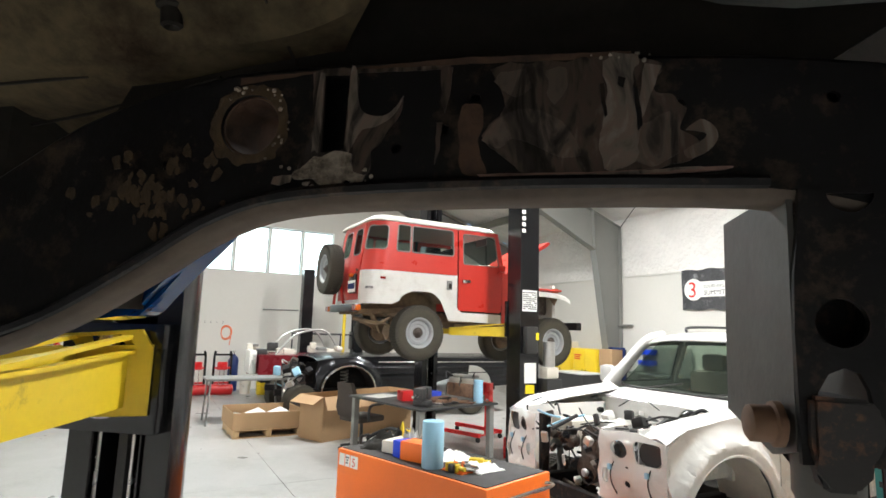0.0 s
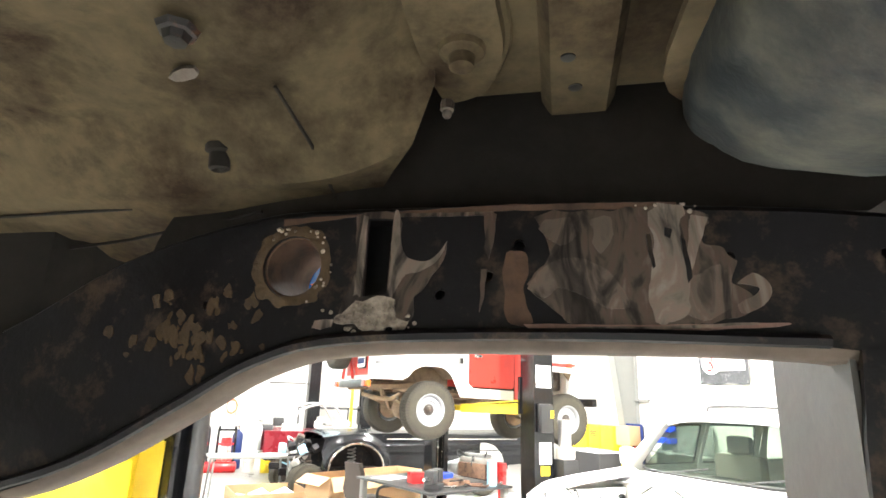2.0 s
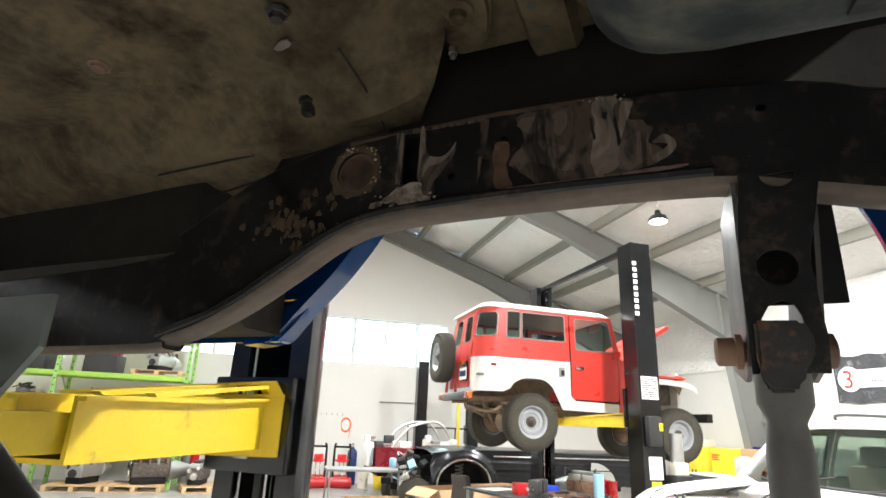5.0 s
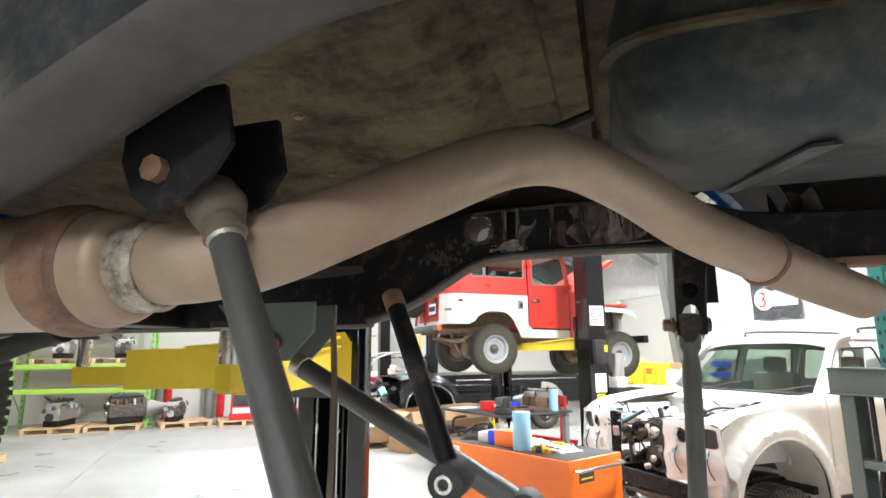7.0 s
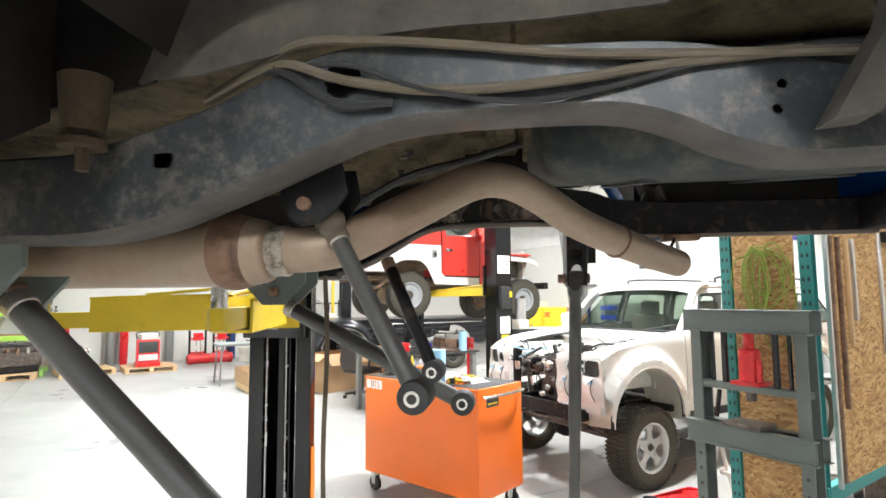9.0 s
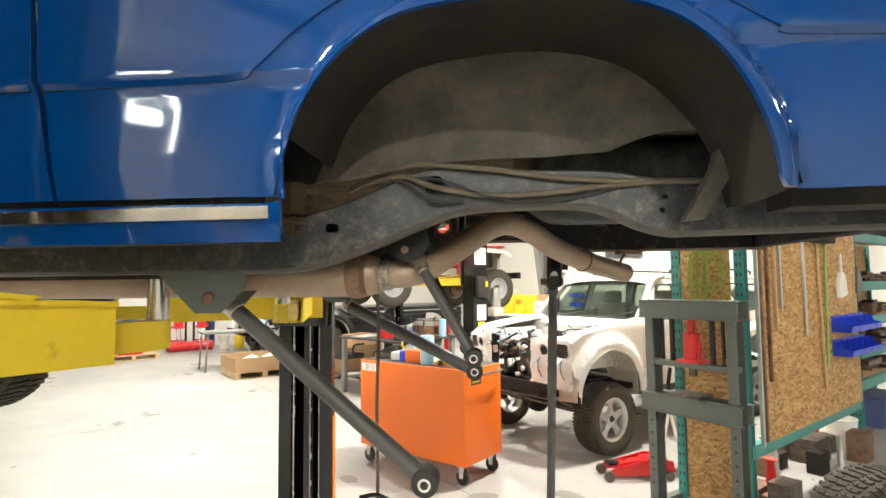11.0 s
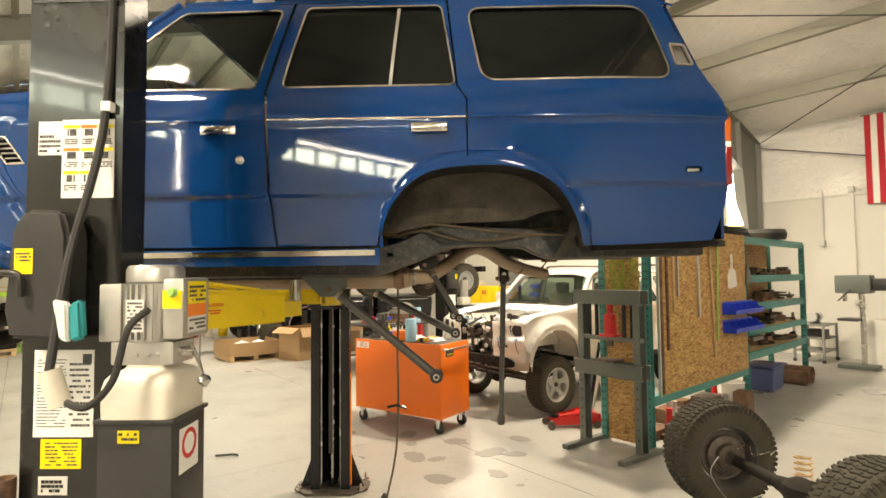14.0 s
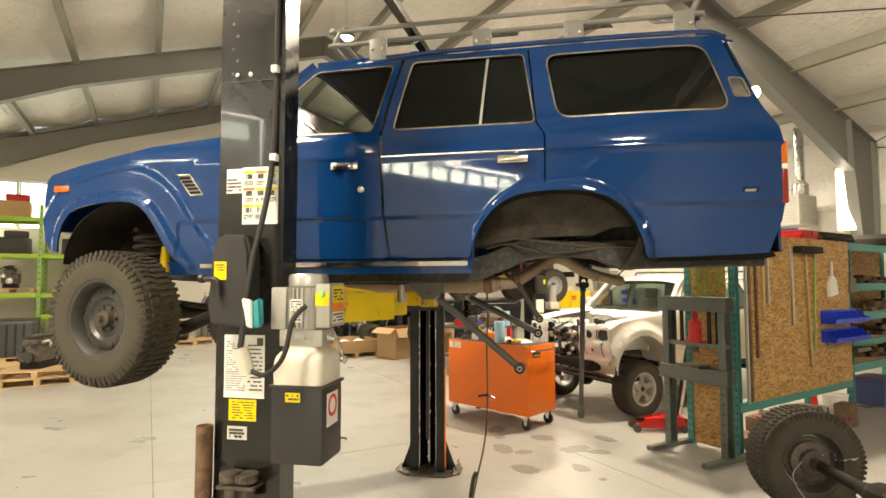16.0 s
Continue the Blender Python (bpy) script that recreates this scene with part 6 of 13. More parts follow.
        rod(bm, (-2.392, MID + s * 0.55, 1.97), (-2.375, MID + s * 0.55, 2.10), 0.010, n=8)
        part("shock_absorber", bm, "yellow", w)
        bm = bmesh.new()
        hose(bm, [(-2.50, MID + s * 0.45, 1.47), (-2.36, MID + s * 0.45, 1.46), (-2.15, MID + s * 0.45, 1.54), (-1.75, MID + s * 0.44, 1.69), (-1.5, MID + s * 0.43, 1.745)], 0.042, 10)
        hose(bm, [(-2.40, MID + s * 0.40, 1.62), (-2.15, MID + s * 0.40, 1.60), (-1.9, MID + s * 0.40, 1.66)], 0.018, 8)
        part("radius_arm", bm, "undercoat", w)
        bm = bmesh.new()
        c = [(-2.475 + 0.43 * math.cos(radians(a)), 1.86 + 0.37 * math.sin(radians(a))) for a in range(0, 181, 12)]
        prev = None
        for p, q in c:
            cur = [bm.verts.new((p, MID + s * yy, q)) for yy in (0.36, 0.58, 0.78)]
            if prev:
                for k in range(2):
                    bm.faces.new((prev[k], prev[k + 1], cur[k + 1], cur[k]))
            prev = cur
        thicken(bm, lambda co: (0, 0, 0.006))
        part("front_wheel_arch", bm, "undercoat", w)
        bm = sheet([(-2.91, 1.80)] + [(p, q) for p, q in reversed(c)] + [(-2.04, 1.80)], [], 0.1)
        for v in bm.verts:
            v.co.y = MID + s * 0.36
        thicken(bm, lambda co: (0, 0.006, 0))
        part("engine_bay_panel", bm, "undercoat", w)
    add_wheel(w, pose(-2.452, MID - 0.878, 1.558, 0, 0, -9), 0.372, 0.25, "steel")
    add_wheel(w, pose(-2.60, 0.735, 1.50, 0, 0, 171), 0.372, 0.25, "steel")


# ---- wheels ----
def tyre_mesh(r, width, rim_r):
    bm = bmesh.new()
    h = width / 2
    prof = [(rim_r, -h * 0.80), (rim_r + 0.012, -h * 0.92), (rim_r + (r - rim_r) * 0.45, -h * 1.0), (r - 0.035, -h * 0.93), (r - 0.012, -h * 0.80), (r - 0.009, 0), (r - 0.012, h * 0.80), (r - 0.035, h * 0.93),
            (rim_r + (r - rim_r) * 0.45, h * 1.0), (rim_r + 0.012, h * 0.92), (rim_r, h * 0.80)]
    lathe(bm, (0, 0, 0), (0, 1, 0), prof, 56, close=True)
    return bm


def tread_mesh(r, width, n=60):
    """Staggered tread blocks and shoulder lugs."""
    rnd = random.Random(3)
    verts, faces = [], []
    h = width / 2

    def block(a0, a1, y0, y1, skew, r0, r1, drop=0.0):
        i = len(verts)
        for rr in (r0, r1):
            k = 0.0 if rr == r0 else 0.12
            for a, y in ((a0 + k * (a1 - a0), y0), (a1 - k * (a1 - a0), y0 + 0 * skew), (a1 - k * (a1 - a0) + skew, y1), (a0 + k * (a1 - a0) + skew, y1)):
                q = rr - drop * (abs(y) / h)
                verts.append((q * math.cos(a), y, q * math.sin(a)))
        for f in ((0, 1, 2, 3), (7, 6, 5, 4), (0, 4, 5, 1), (1, 5, 6, 2), (2, 6, 7, 3), (3, 7, 4, 0)):
            faces.append(tuple(i + q for q in f))
    st = 2 * math.pi / n
    for k in range(n):
        a = k * st
        j = rnd.uniform(-0.04, 0.04) * st
        block(a + j, a + st * 0.62 + j, -h * 0.12, h * 0.28, st * 0.25, r - 0.014, r)
        block(a + st * 0.4 + j, a + st * 1.02 + j, -h * 0.36, -h * 0.16, -st * 0.2, r - 0.014, r)
        block(a + st * 0.15, a + st * 0.75, h * 0.33, h * 0.62, st * 0.2, r - 0.014, r - 0.001)
        block(a + st * 0.2, a + st * 0.8, -h * 0.66, -h * 0.41, st * 0.2, r - 0.014, r - 0.001)
        for s in (1, -1):
            block(a + st * 0.05 * s, a + st * (0.60 if k % 2 else 0.72), s * h * 0.68, s * h * 0.955, 0.0, r - 0.03, r - 0.005, 0.008)
            block(a + st * 0.1, a + st * 0.55, s * h * 0.95, s * h * 0.985, 0.0, r - 0.06, r - 0.026, 0.0)
    me = bpy.data.meshes.new("tread")
    me.from_pydata(verts, [], faces)
    me.materials.append(M["tread"])
    me.update()
    return me


M["tread"] = material("worn_tread_rubber", (0.052, 0.047, 0.037), 0.85, vary=0.3, scale=5, fine=70, bump=0.001, spec=0.25)
WHEEL_CACHE = {}


def add_wheel(parent, m, r, width, kind, top=False, tread=True):
    """A wheel whose outer face looks to -y: tyre with tread, rim, hub. Parts of parent, or, with top, a thing."""
    key = (round(r, 3), round(width, 3), kind)
    rim_r = {"steel": 0.205, "alloy": 0.205, "white": 0.195, "hub": 0.228}[kind]
    h = width / 2
    if key not in WHEEL_CACHE:
        ty = to_mesh("tyre", tyre_mesh(r, width, rim_r), "tyre", 35)
        tr = tread_mesh(r, width)
        rim_mat = {"steel": "wheel_grey", "alloy": "wheel_silver", "white": "wheel_white", "hub": "wheel_grey"}[kind]
        bm = bmesh.new()
        lathe(bm, (0, 0, 0), (0, 1, 0), [(rim_r + 0.004, -h * 0.84), (rim_r + 0.012, -h * 0.90), (rim_r - 0.006, -h * 0.86), (rim_r - 0.02, -h * 0.70), (rim_r - 0.035, -h * 0.30), (rim_r - 0.03, h * 0.5), (rim_r - 0.005, h * 0.80), (rim_r + 0.004, h * 0.82),
                                         (rim_r - 0.002, h * 0.5), (rim_r - 0.005, -h * 0.3)], 40, close=True)
        if kind in ("steel", "white"):
            lathe(bm, (0, 0, 0), (0, 1, 0), [(rim_r - 0.03, -h * 0.36), (0.155, -h * 0.48), (0.120, -h * 0.50), (0.105, -h * 0.38), (0.075, -h * 0.36), (0.072, -h * 0.30), (0.10, -h * 0.30), (rim_r - 0.03, -h * 0.28)], 40, close=True)
            for k in range(10):
                a = 2 * math.pi * k / 10
                cbox(bm, (0.148 * math.cos(a), -h * 0.475, 0.148 * math.sin(a)), (0.03, 0.01, 0.03), 0.008)
        elif kind == "alloy":
            for k in range(5):
                a = 2 * math.pi * k / 5 + 0.3
                q = Matrix.Rotation(-a, 4, "Y")
                n0 = len(bm.verts)
                prism(bm, [(0.05, -0.045), (0.12, -0.028), (rim_r - 0.02, -0.05), (rim_r - 0.02, 0.05), (0.12, 0.028), (0.05, 0.045)], -h * 0.62, -h * 0.45)
                bm.verts.ensure_lookup_table()
                bmesh.ops.transform(bm, matrix=q, verts=bm.verts[n0:])
            lathe(bm, (0, 0, 0), (0, 1, 0), [(0.0, -h * 0.66), (0.06, -h * 0.66), (0.075, -h * 0.55), (0.075, -h * 0.3), (0, -h * 0.3)], 24)
        rim = to_mesh("rim", bm, rim_mat, 35)
        bm = bmesh.new()
        hub_out = -h * (0.62 if kind != "hub" else 0.35)
        lathe(bm, (0, 0, 0), (0, 1, 0), [(0.0, hub_out - 0.03), (0.018, hub_out - 0.03), (0.024, hub_out - 0.01), (0.045, hub_out), (0.05, -h * 0.36), (0.07, -h * 0.34), (0.07, -h * 0.2), (0, -h * 0.2)], 16)
        for k in range(6):
            a = 2 * math.pi * k / 6
            rod(bm, (0.062 * math.cos(a), -h * 0.46, 0.062 * math.sin(a)), (0.062 * math.cos(a), -h * 0.25, 0.062 * math.sin(a)), 0.010, n=6)
        if kind != "alloy":     # brake drum behind
            lathe(bm, (0, 0, 0), (0, 1, 0), [(0.0, -h * 0.2), (0.13, -h * 0.2), (0.15, -h * 0.12), (0.155, h * 0.3), (0, h * 0.32)], 28)
        hub = to_mesh("hub", bm, "dirty_metal", 35)
        WHEEL_CACHE[key] = (ty, tr, rim, hub)
    ty, tr, rim, hub = WHEEL_CACHE[key]
    base = new("wheel") if top else new("wheel", ty)
    if top:
        base.empty_display_size = 0.1
        t_ob = new("tyre", ty)
        t_ob.parent = base
    else:
        base.parent = parent
    if top:
        base.matrix_world = m
    else:
        base.matrix_local = m
    for nm, me in (("tread", tr), ("rim", rim), ("hub", hub)):
        if nm == "tread" and not tread:
            continue
        o = new(nm, me)
        o.parent = base
    return base


build_under(wagon)


# ---- two-post lifts ----
def sticker(parent, corner, right, up, w, h, mat, n, out=0.001, name="label", label=""):
    """A flat label: corner is its lower left, right and up are unit vectors."""
    bm = bmesh.new()
    c, r, u, nn = Vector(corner), Vector(right), Vector(up), Vector(n)
    vs = [bm.verts.new(c + r * a + u * b + nn * d) for d in (0, out) for a, b in ((0, 0), (w, 0), (w, h), (0, h))]
    bridge(bm, vs[:4], vs[4:])
    bm.faces.new(vs[:4][::-1])
    bm.faces.new(vs[4:])
    return part(name, bm, mat, parent, label, smooth=0)


def text(parent, body, corner, right, up, n, size, mat, out=0.0012, name="lettering"):
    """Lettering as a thin mesh."""
    cu = bpy.data.curves.new("lettering", "FONT")
    cu.body, cu.size, cu.extrude = body, size, 0.0004
    tmp = bpy.data.objects.new("lettering", cu)
    scene.collection.objects.link(tmp)
    me = bpy.data.meshes.new_from_object(tmp.evaluated_get(bpy.context.evaluated_depsgraph_get()))
    bpy.data.objects.remove(tmp)
    r, u, nn = Vector(right).normalized(), Vector(up).normalized(), Vector(n).normalized()
    c = Vector(corner) + nn * out
    me.transform(Matrix(((r.x, u.x, nn.x, c.x), (r.y, u.y, nn.y, c.y), (r.z, u.z, nn.z, c.z), (0, 0, 0, 1))))
    me.materials.clear()
    me.materials.append(M[mat])
    ob = new(name, me)
    ob.parent = parent
    return ob


def bars(parent, corner, right, up, w, h, rows, n, mat="ink", seed=1, fill=0.55):
    """Unreadable small print: rows of short bars."""
    rnd = random.Random(seed)
    bm = bmesh.new()
    c, r, u, nn = Vector(corner), Vector(right), Vector(up), Vector(n)
    pitch = h / rows
    for k in range(rows):
        x = 0.0
        while x < w * 0.93:
            ln = min(rnd.uniform(0.06, 0.22) * w, w - x)
            if rnd.random() < 0.85:
                y = h - (k + 0.75) * pitch
                vs = [bm.verts.new(c + r * (x + a * ln) + u * (y + b * pitch * fill) + nn * 0.0017) for a, b in ((0, 0), (1, 0), (1, 1), (0, 1))]
                bm.faces.new(vs)
            x += ln + 0.025 * w
    thicken(bm, lambda co: nn * 0.0004)
    return part("fine_print", bm, mat, parent, smooth=0)


def lift_column(parent, c, s, h, wd=0.27, dp=0.36, name="column", taper=0.0, mat="black_paint"):
    """A C-shaped column; c is the middle of its closed outer face, s the way (+1 or -1 in y) to the open side."""
    bm = bmesh.new()
    x, y = c
    t = 0.014
    prof = [(x - wd / 2, y), (x + wd / 2, y), (x + wd / 2, y + s * dp), (x + wd / 2 - 0.075, y + s * dp), (x + wd / 2 - 0.075, y + s * (dp - t)), (x + wd / 2 - t, y + s * (dp - t)), (x + wd / 2 - t, y + s * t),
            (x - wd / 2 + t, y + s * t), (x - wd / 2 + t, y + s * (dp - t)), (x - wd / 2 + 0.075, y + s * (dp - t)), (x - wd / 2 + 0.075, y + s * dp), (x - wd / 2, y + s * dp)]
    if taper:       # sides folded in towards the back
        k = dp - 0.06
        prof = [(x - taper, y), (x + taper, y), (x + wd / 2, y + s * k)] + prof[2:6] + [(x + wd / 2 - t, y + s * (k + 0.004)), (x + taper - t / 2, y + s * t), (x - taper + t / 2, y + s * t), (x - wd / 2 + t, y + s * (k + 0.004))] + prof[8:] + [(x - wd / 2, y + s * k)]
    prism(bm, prof, 0.02, h, lambda p, q, w: (p, q, w))
    col = part(name, bm, mat, parent, "tall black steel lift column")
    bm = bmesh.new()
    oc = rounded([(x - 0.30, y - s * 0.06), (x + 0.30, y - s * 0.06), (x + 0.30, y + s * (dp + 0.09)), (x - 0.30, y + s * (dp + 0.09))], 0.12, 1)
    prism(bm, oc, 0.0, 0.02, lambda p, q, w: (p, q, w))
    part("base_plate", bm, "dirty_metal", col, "scuffed steel base plate")
    for dx in (-1, 1):
        bm = bmesh.new()
        prism(bm, [(x + dx * wd / 2, 0.02), (x + dx * (wd / 2 + 0.10), 0.02), (x + dx * wd / 2, 0.28)], y + s * 0.15, y + s * 0.165, lambda p, q, w: (p, w, q))
        part("gusset", bm, "black_paint", col)
        for dy in (0.0, dp):
            bm = bmesh.new()
            lathe(bm, (x + dx * 0.25, y + s * dy, 0.02), (0, 0, 1), [(0.03, 0), (0.03, 0.004), (0.016, 0.005), (0.016, 0.02), (0.010, 0.021), (0.010, 0.05), (0, 0.05)], 10)
            part("anchor_bolt", bm, "steel", col)
    # chain, cylinder and cables within the column
    bm = bmesh.new()
    rod(bm, (x, y + s * 0.12, 0.03), (x, y + s * 0.12, 1.5), 0.035, n=14)
    part("hydraulic_cylinder", bm, "black_paint", col)
    bm = bmesh.new()
    rod(bm, (x + 0.01, y + s * 0.19, 0.1), (x + 0.01, y + s * 0.19, 1.55), 0.014, n=10)
    part("piston_rod", bm, "steel", col)
    for dx in (-0.075, 0.08):
        bm = bmesh.new()
        rod(bm, (x + dx, y + s * 0.22, 0.03), (x + dx, y + s * 0.22, h - 0.05), 0.006, n=6)
        part("cable", bm, "steel", col)
    return col


def lift_carriage(parent, c, s, z, wd=0.30, dp=0.36, core=None, top=0.34):
    x, y = c
    bm = bmesh.new()
    box(bm, (x - wd / 2 - 0.02, y + s * (dp + 0.01) - 0.03, z - 0.14), (x + wd / 2 + 0.02, y + s * (dp + 0.01) + 0.03, z + top), 0.01)
    core = core or wd / 2 - 0.03
    box(bm, (x - core, y + s * dp * 0.55 - 0.03, z - 0.1), (x + core, y + s * dp * 0.55 + 0.03, z + 0.12), 0.01)
    cr = part("carriage", bm, "black_paint", parent)
    return cr


def lift_arm(parent, p0, p1, z, w0=0.15, h=0.145, tip=0.11, label="", pad=True):
    """A yellow telescopic box arm from pivot p0 to pad p1."""
    p0, p1 = Vector((*p0, z)), Vector((*p1, z))
    d = (p1 - p0)
    ln = d.length
    q = Matrix.Translation(p0) @ Matrix.Rotation(math.atan2(d.y, d.x), 4, "Z")
    bm = bmesh.new()
    # open channel: two flanged side plates and a floor plate, one closed profile, lower at the tip
    th = 0.009
    prof = [(-w0 / 2 - 0.016, h / 2), (-w0 / 2 + th, h / 2), (-w0 / 2 + th, -h / 2 + th), (w0 / 2 - th, -h / 2 + th), (w0 / 2 - th, h / 2), (w0 / 2 + 0.016, h / 2), (w0 / 2 + 0.016, h / 2 - th),
            (w0 / 2, h / 2 - th), (w0 / 2, -h / 2), (-w0 / 2, -h / 2), (-w0 / 2, h / 2 - th), (-w0 / 2 - 0.016, h / 2 - th)]
    secs = []
    for x, rise in ((-0.03, 0.022), (0.02, 0.02), (ln * 0.18, 0.012), (ln * 0.40, 0.0), (ln * 0.70, -0.006), (ln * 0.82, -0.012)):
        secs.append([bm.verts.new((x, a, b + (rise if b > 0 else 0.0))) for a, b in prof])
    for a, b in zip(secs, secs[1:]):
        bridge(bm, a, b)
    bm.faces.new(secs[0][::-1])
    bm.faces.new(secs[-1])
    bmesh.ops.transform(bm, matrix=q, verts=bm.verts)
    arm = part("swing_arm", bm, "yellow", parent, label or "yellow steel swing arm with scuffed paint")
    bm = bmesh.new()
    k = tip
    prism(bm, [(ln * 0.30, -k / 2 + 0.01), (ln * 0.97, -k / 2 + 0.01), (ln * 1.03, -0.02), (ln * 1.03, 0.02), (ln * 0.97, k / 2 - 0.01), (ln * 0.30, k / 2 - 0.01)], -h / 2 + 0.018, -h / 2 + 0.088, lambda a, b, w: (a, b, w))
    bmesh.ops.transform(bm, matrix=q, verts=bm.verts)
    part("arm_extension", bm, "yellow", arm)
    for e in (-1, 1):      # sloping stiffener along each top edge
        bm = bmesh.new()
        prism(bm, [(-0.03, h / 2 + 0.012), (0.0, h / 2 + 0.062), (0.03, h / 2 + 0.060), (ln * 0.62, h / 2 + 0.004), (ln * 0.60, h / 2 - 0.006), (0.05, h / 2 + 0.048), (0.0, h / 2 + 0.012)], e * w0 / 2 - 0.012, e * w0 / 2 + 0.012, lambda a, b, w: (a, w, b))
        bmesh.ops.transform(bm, matrix=q, verts=bm.verts)
        part("stiffener", bm, "yellow", arm)
    bm = bmesh.new()
    rod(bm, (p0.x, p0.y, z - h / 2 - 0.03), (p0.x, p0.y, z + h / 2 + 0.06), 0.028, n=14)
    part("pivot_pin", bm, "steel", arm)
    if pad:
        bm = bmesh.new()
        rod(bm, (p1.x, p1.y, z - 0.05), (p1.x, p1.y, z + 0.115), 0.026, n=18)
        part("pad_post", bm, "steel", arm, "bright steel adapter post")
        bm = bmesh.new()
        rod(bm, (p1.x, p1.y, z + 0.115), (p1.x, p1.y, z + 0.13), 0.05, n=18)
        part("rubber_pad", bm, "black_rubber", arm)
    return arm, q, ln


def build_lift():
    L = thing("two_post_lift", "black two-post car lift with yellow swing arms and power unit", "car lift", WAGON)
    nx, ny = -1.335, -1.45
    col = lift_column(L, (nx + 0.01, ny), 1, 3.95, 0.30, 0.125, mat="black_gloss")
    fcol = lift_column(L, (-1.195, 1.66), -1, 3.95, 0.32, 0.24, taper=0.05)
    bm = bmesh.new()
    box(bm, (-1.21, 1.44, 0.3), (-1.18, 1.46, 1.5), 0.003)
    part("cover_strip", bm, "black_plastic", fcol)
    bm = bmesh.new()
    box(bm, (-1.034, 1.43, 0.05), (-1.028, 1.475, 0.95), 0.001)
    part("reflective_strip", bm, "label_orange", fcol)
    bm = bmesh.new()
    hose(bm, [(nx, ny + 0.2, 3.93), (-1.195, 1.55, 3.93)], 0.05, 4, 1, False)
    part("overhead_beam", bm, "black_paint", L)
    lift_carriage(L, (nx, ny), 1, 1.62, 0.20, 0.20, 0.09, 0.13)
    lift_carriage(L, (-1.215, 1.66), -1, 1.62, 0.28, 0.24, 0.03, 0.155)
    # near arms
    arm, q, ln = lift_arm(L, (-1.30, -1.10), (-0.925, -0.47), 1.622, 0.15, 0.15)
    right = (q.to_3x3() @ Vector((1, 0, 0)))
    nrm = (q.to_3x3() @ Vector((0, -1, 0)))
    org = q @ Vector((0.19, -0.0755, 0.012))
    text(arm, "CAUTION", org, right, (0, 0, 1), nrm, 0.020, "label_red")
    bars(arm, q @ Vector((0.19, -0.0755, -0.02)), right, (0, 0, 1), 0.08, 0.022, 2, nrm, "label_red", 3)
    lift_arm(L, (-1.42, -1.10), (-1.98, -0.52), 1.622, 0.15, 0.15)
    # far arms
    farm, q, ln = lift_arm(L, (-1.14, 1.43), (-2.07, 0.95), 1.615, 0.16, 0.165)
    right = (q.to_3x3() @ Vector((-1, 0, 0)))
    nrm = (q.to_3x3() @ Vector((0, 1, 0)))
    text(farm, "CAUTION", q @ Vector((0.175, 0.0805, -0.005)), right, (0, 0, 1), nrm, 0.026, "label_red")
    bars(farm, q @ Vector((0.175, 0.0805, -0.04)), right, (0, 0, 1), 0.10, 0.03, 2, nrm, "label_red", 3)
    lift_arm(L, (-1.20, 1.36), (-0.945, 0.42), 1.62, 0.13, 0.13)
    bm = bmesh.new()
    hose(bm, [(-1.10, 1.44, 1.50), (-1.06, 1.40, 1.54), (-1.06, 1.39, 1.70), (-1.10, 1.43, 1.745), (-1.18, 1.47, 1.745)], 0.008, 8)
    part("arm_guard", bm, "black_paint", fcol)

    # labels on the near column's outer face
    n, r, u = (0, -1, 0), (1, 0, 0), (0, 0, 1)
    y = ny - 0.0005
    sticker(col, (-1.44, y, 2.135), r, u, 0.075, 0.105, "paper", n)
    sticker(col, (-1.365, y, 2.0), r, u, 0.165, 0.245, "paper", n)
    k = 0
    for i in range(3):
        for j in range(3):
            k += 1
            x0, z0 = -1.36 + 0.054 * i, 2.166 - 0.072 * j
            if j == 2 and i == 2:
                continue
            sticker(col, (x0, y - 0.001, z0 + 0.052), r, u, 0.050, 0.010, ("label_yellow", "label_orange", "label_yellow")[(i + j) % 3], n, name="label_band")
            bars(col, (x0 + 0.004, y, z0), r, u, 0.042, 0.02, 3, n, "ink", k)
            bars(col, (x0 + 0.012, y, z0 + 0.022), r, u, 0.028, 0.026, 1, n, "ink", k + 40, 0.8)
    bars(col, (-1.436, y, 2.14), r, u, 0.066, 0.06, 4, n, "ink", 77)
    sticker(col, (-1.435, y, 1.272), r, u, 0.185, 0.262, "paper", n, label="white instruction sheet with fine print")
    bars(col, (-1.425, y, 1.30), r, u, 0.09, 0.21, 22, n, "ink", 5, 0.3)
    bars(col, (-1.325, y, 1.30), r, u, 0.065, 0.20, 12, n, "ink", 6, 0.4)
    sticker(col, (-1.285, y - 0.001, 1.492), r, u, 0.028, 0.03, "ink", n)
    sticker(col, (-1.41, y, 1.178), r, u, 0.125, 0.088, "label_yellow", n, label="yellow warning label")
    bars(col, (-1.395, y, 1.185), r, u, 0.10, 0.075, 7, n, "ink", 9, 0.4)
    sticker(col, (-1.415, y, 1.10), r, u, 0.09, 0.055, "wall", n, label="small photo sticker")
    bars(col, (-1.405, y, 1.105), r, u, 0.07, 0.04, 3, n, "undercoat", 10, 0.7)
    # holes and bolts near the top
    for k in range(8):
        bm = bmesh.new()
        rod(bm, (-1.42 + 0.02 * (k % 2), y - 0.001, 2.55 + 0.055 * k), (-1.42 + 0.02 * (k % 2), y + 0.001, 2.55 + 0.055 * k), 0.008, n=8)
        part("bolt_hole", bm, "black_plastic", col)
    bm = bmesh.new()
    box(bm, (nx - 0.137, y - 0.003, 2.62), (nx + 0.137, y, 2.624))
    part("column_joint", bm, "black_plastic", col)
    for dx in (-0.06, 0.0):
        bm = bmesh.new()
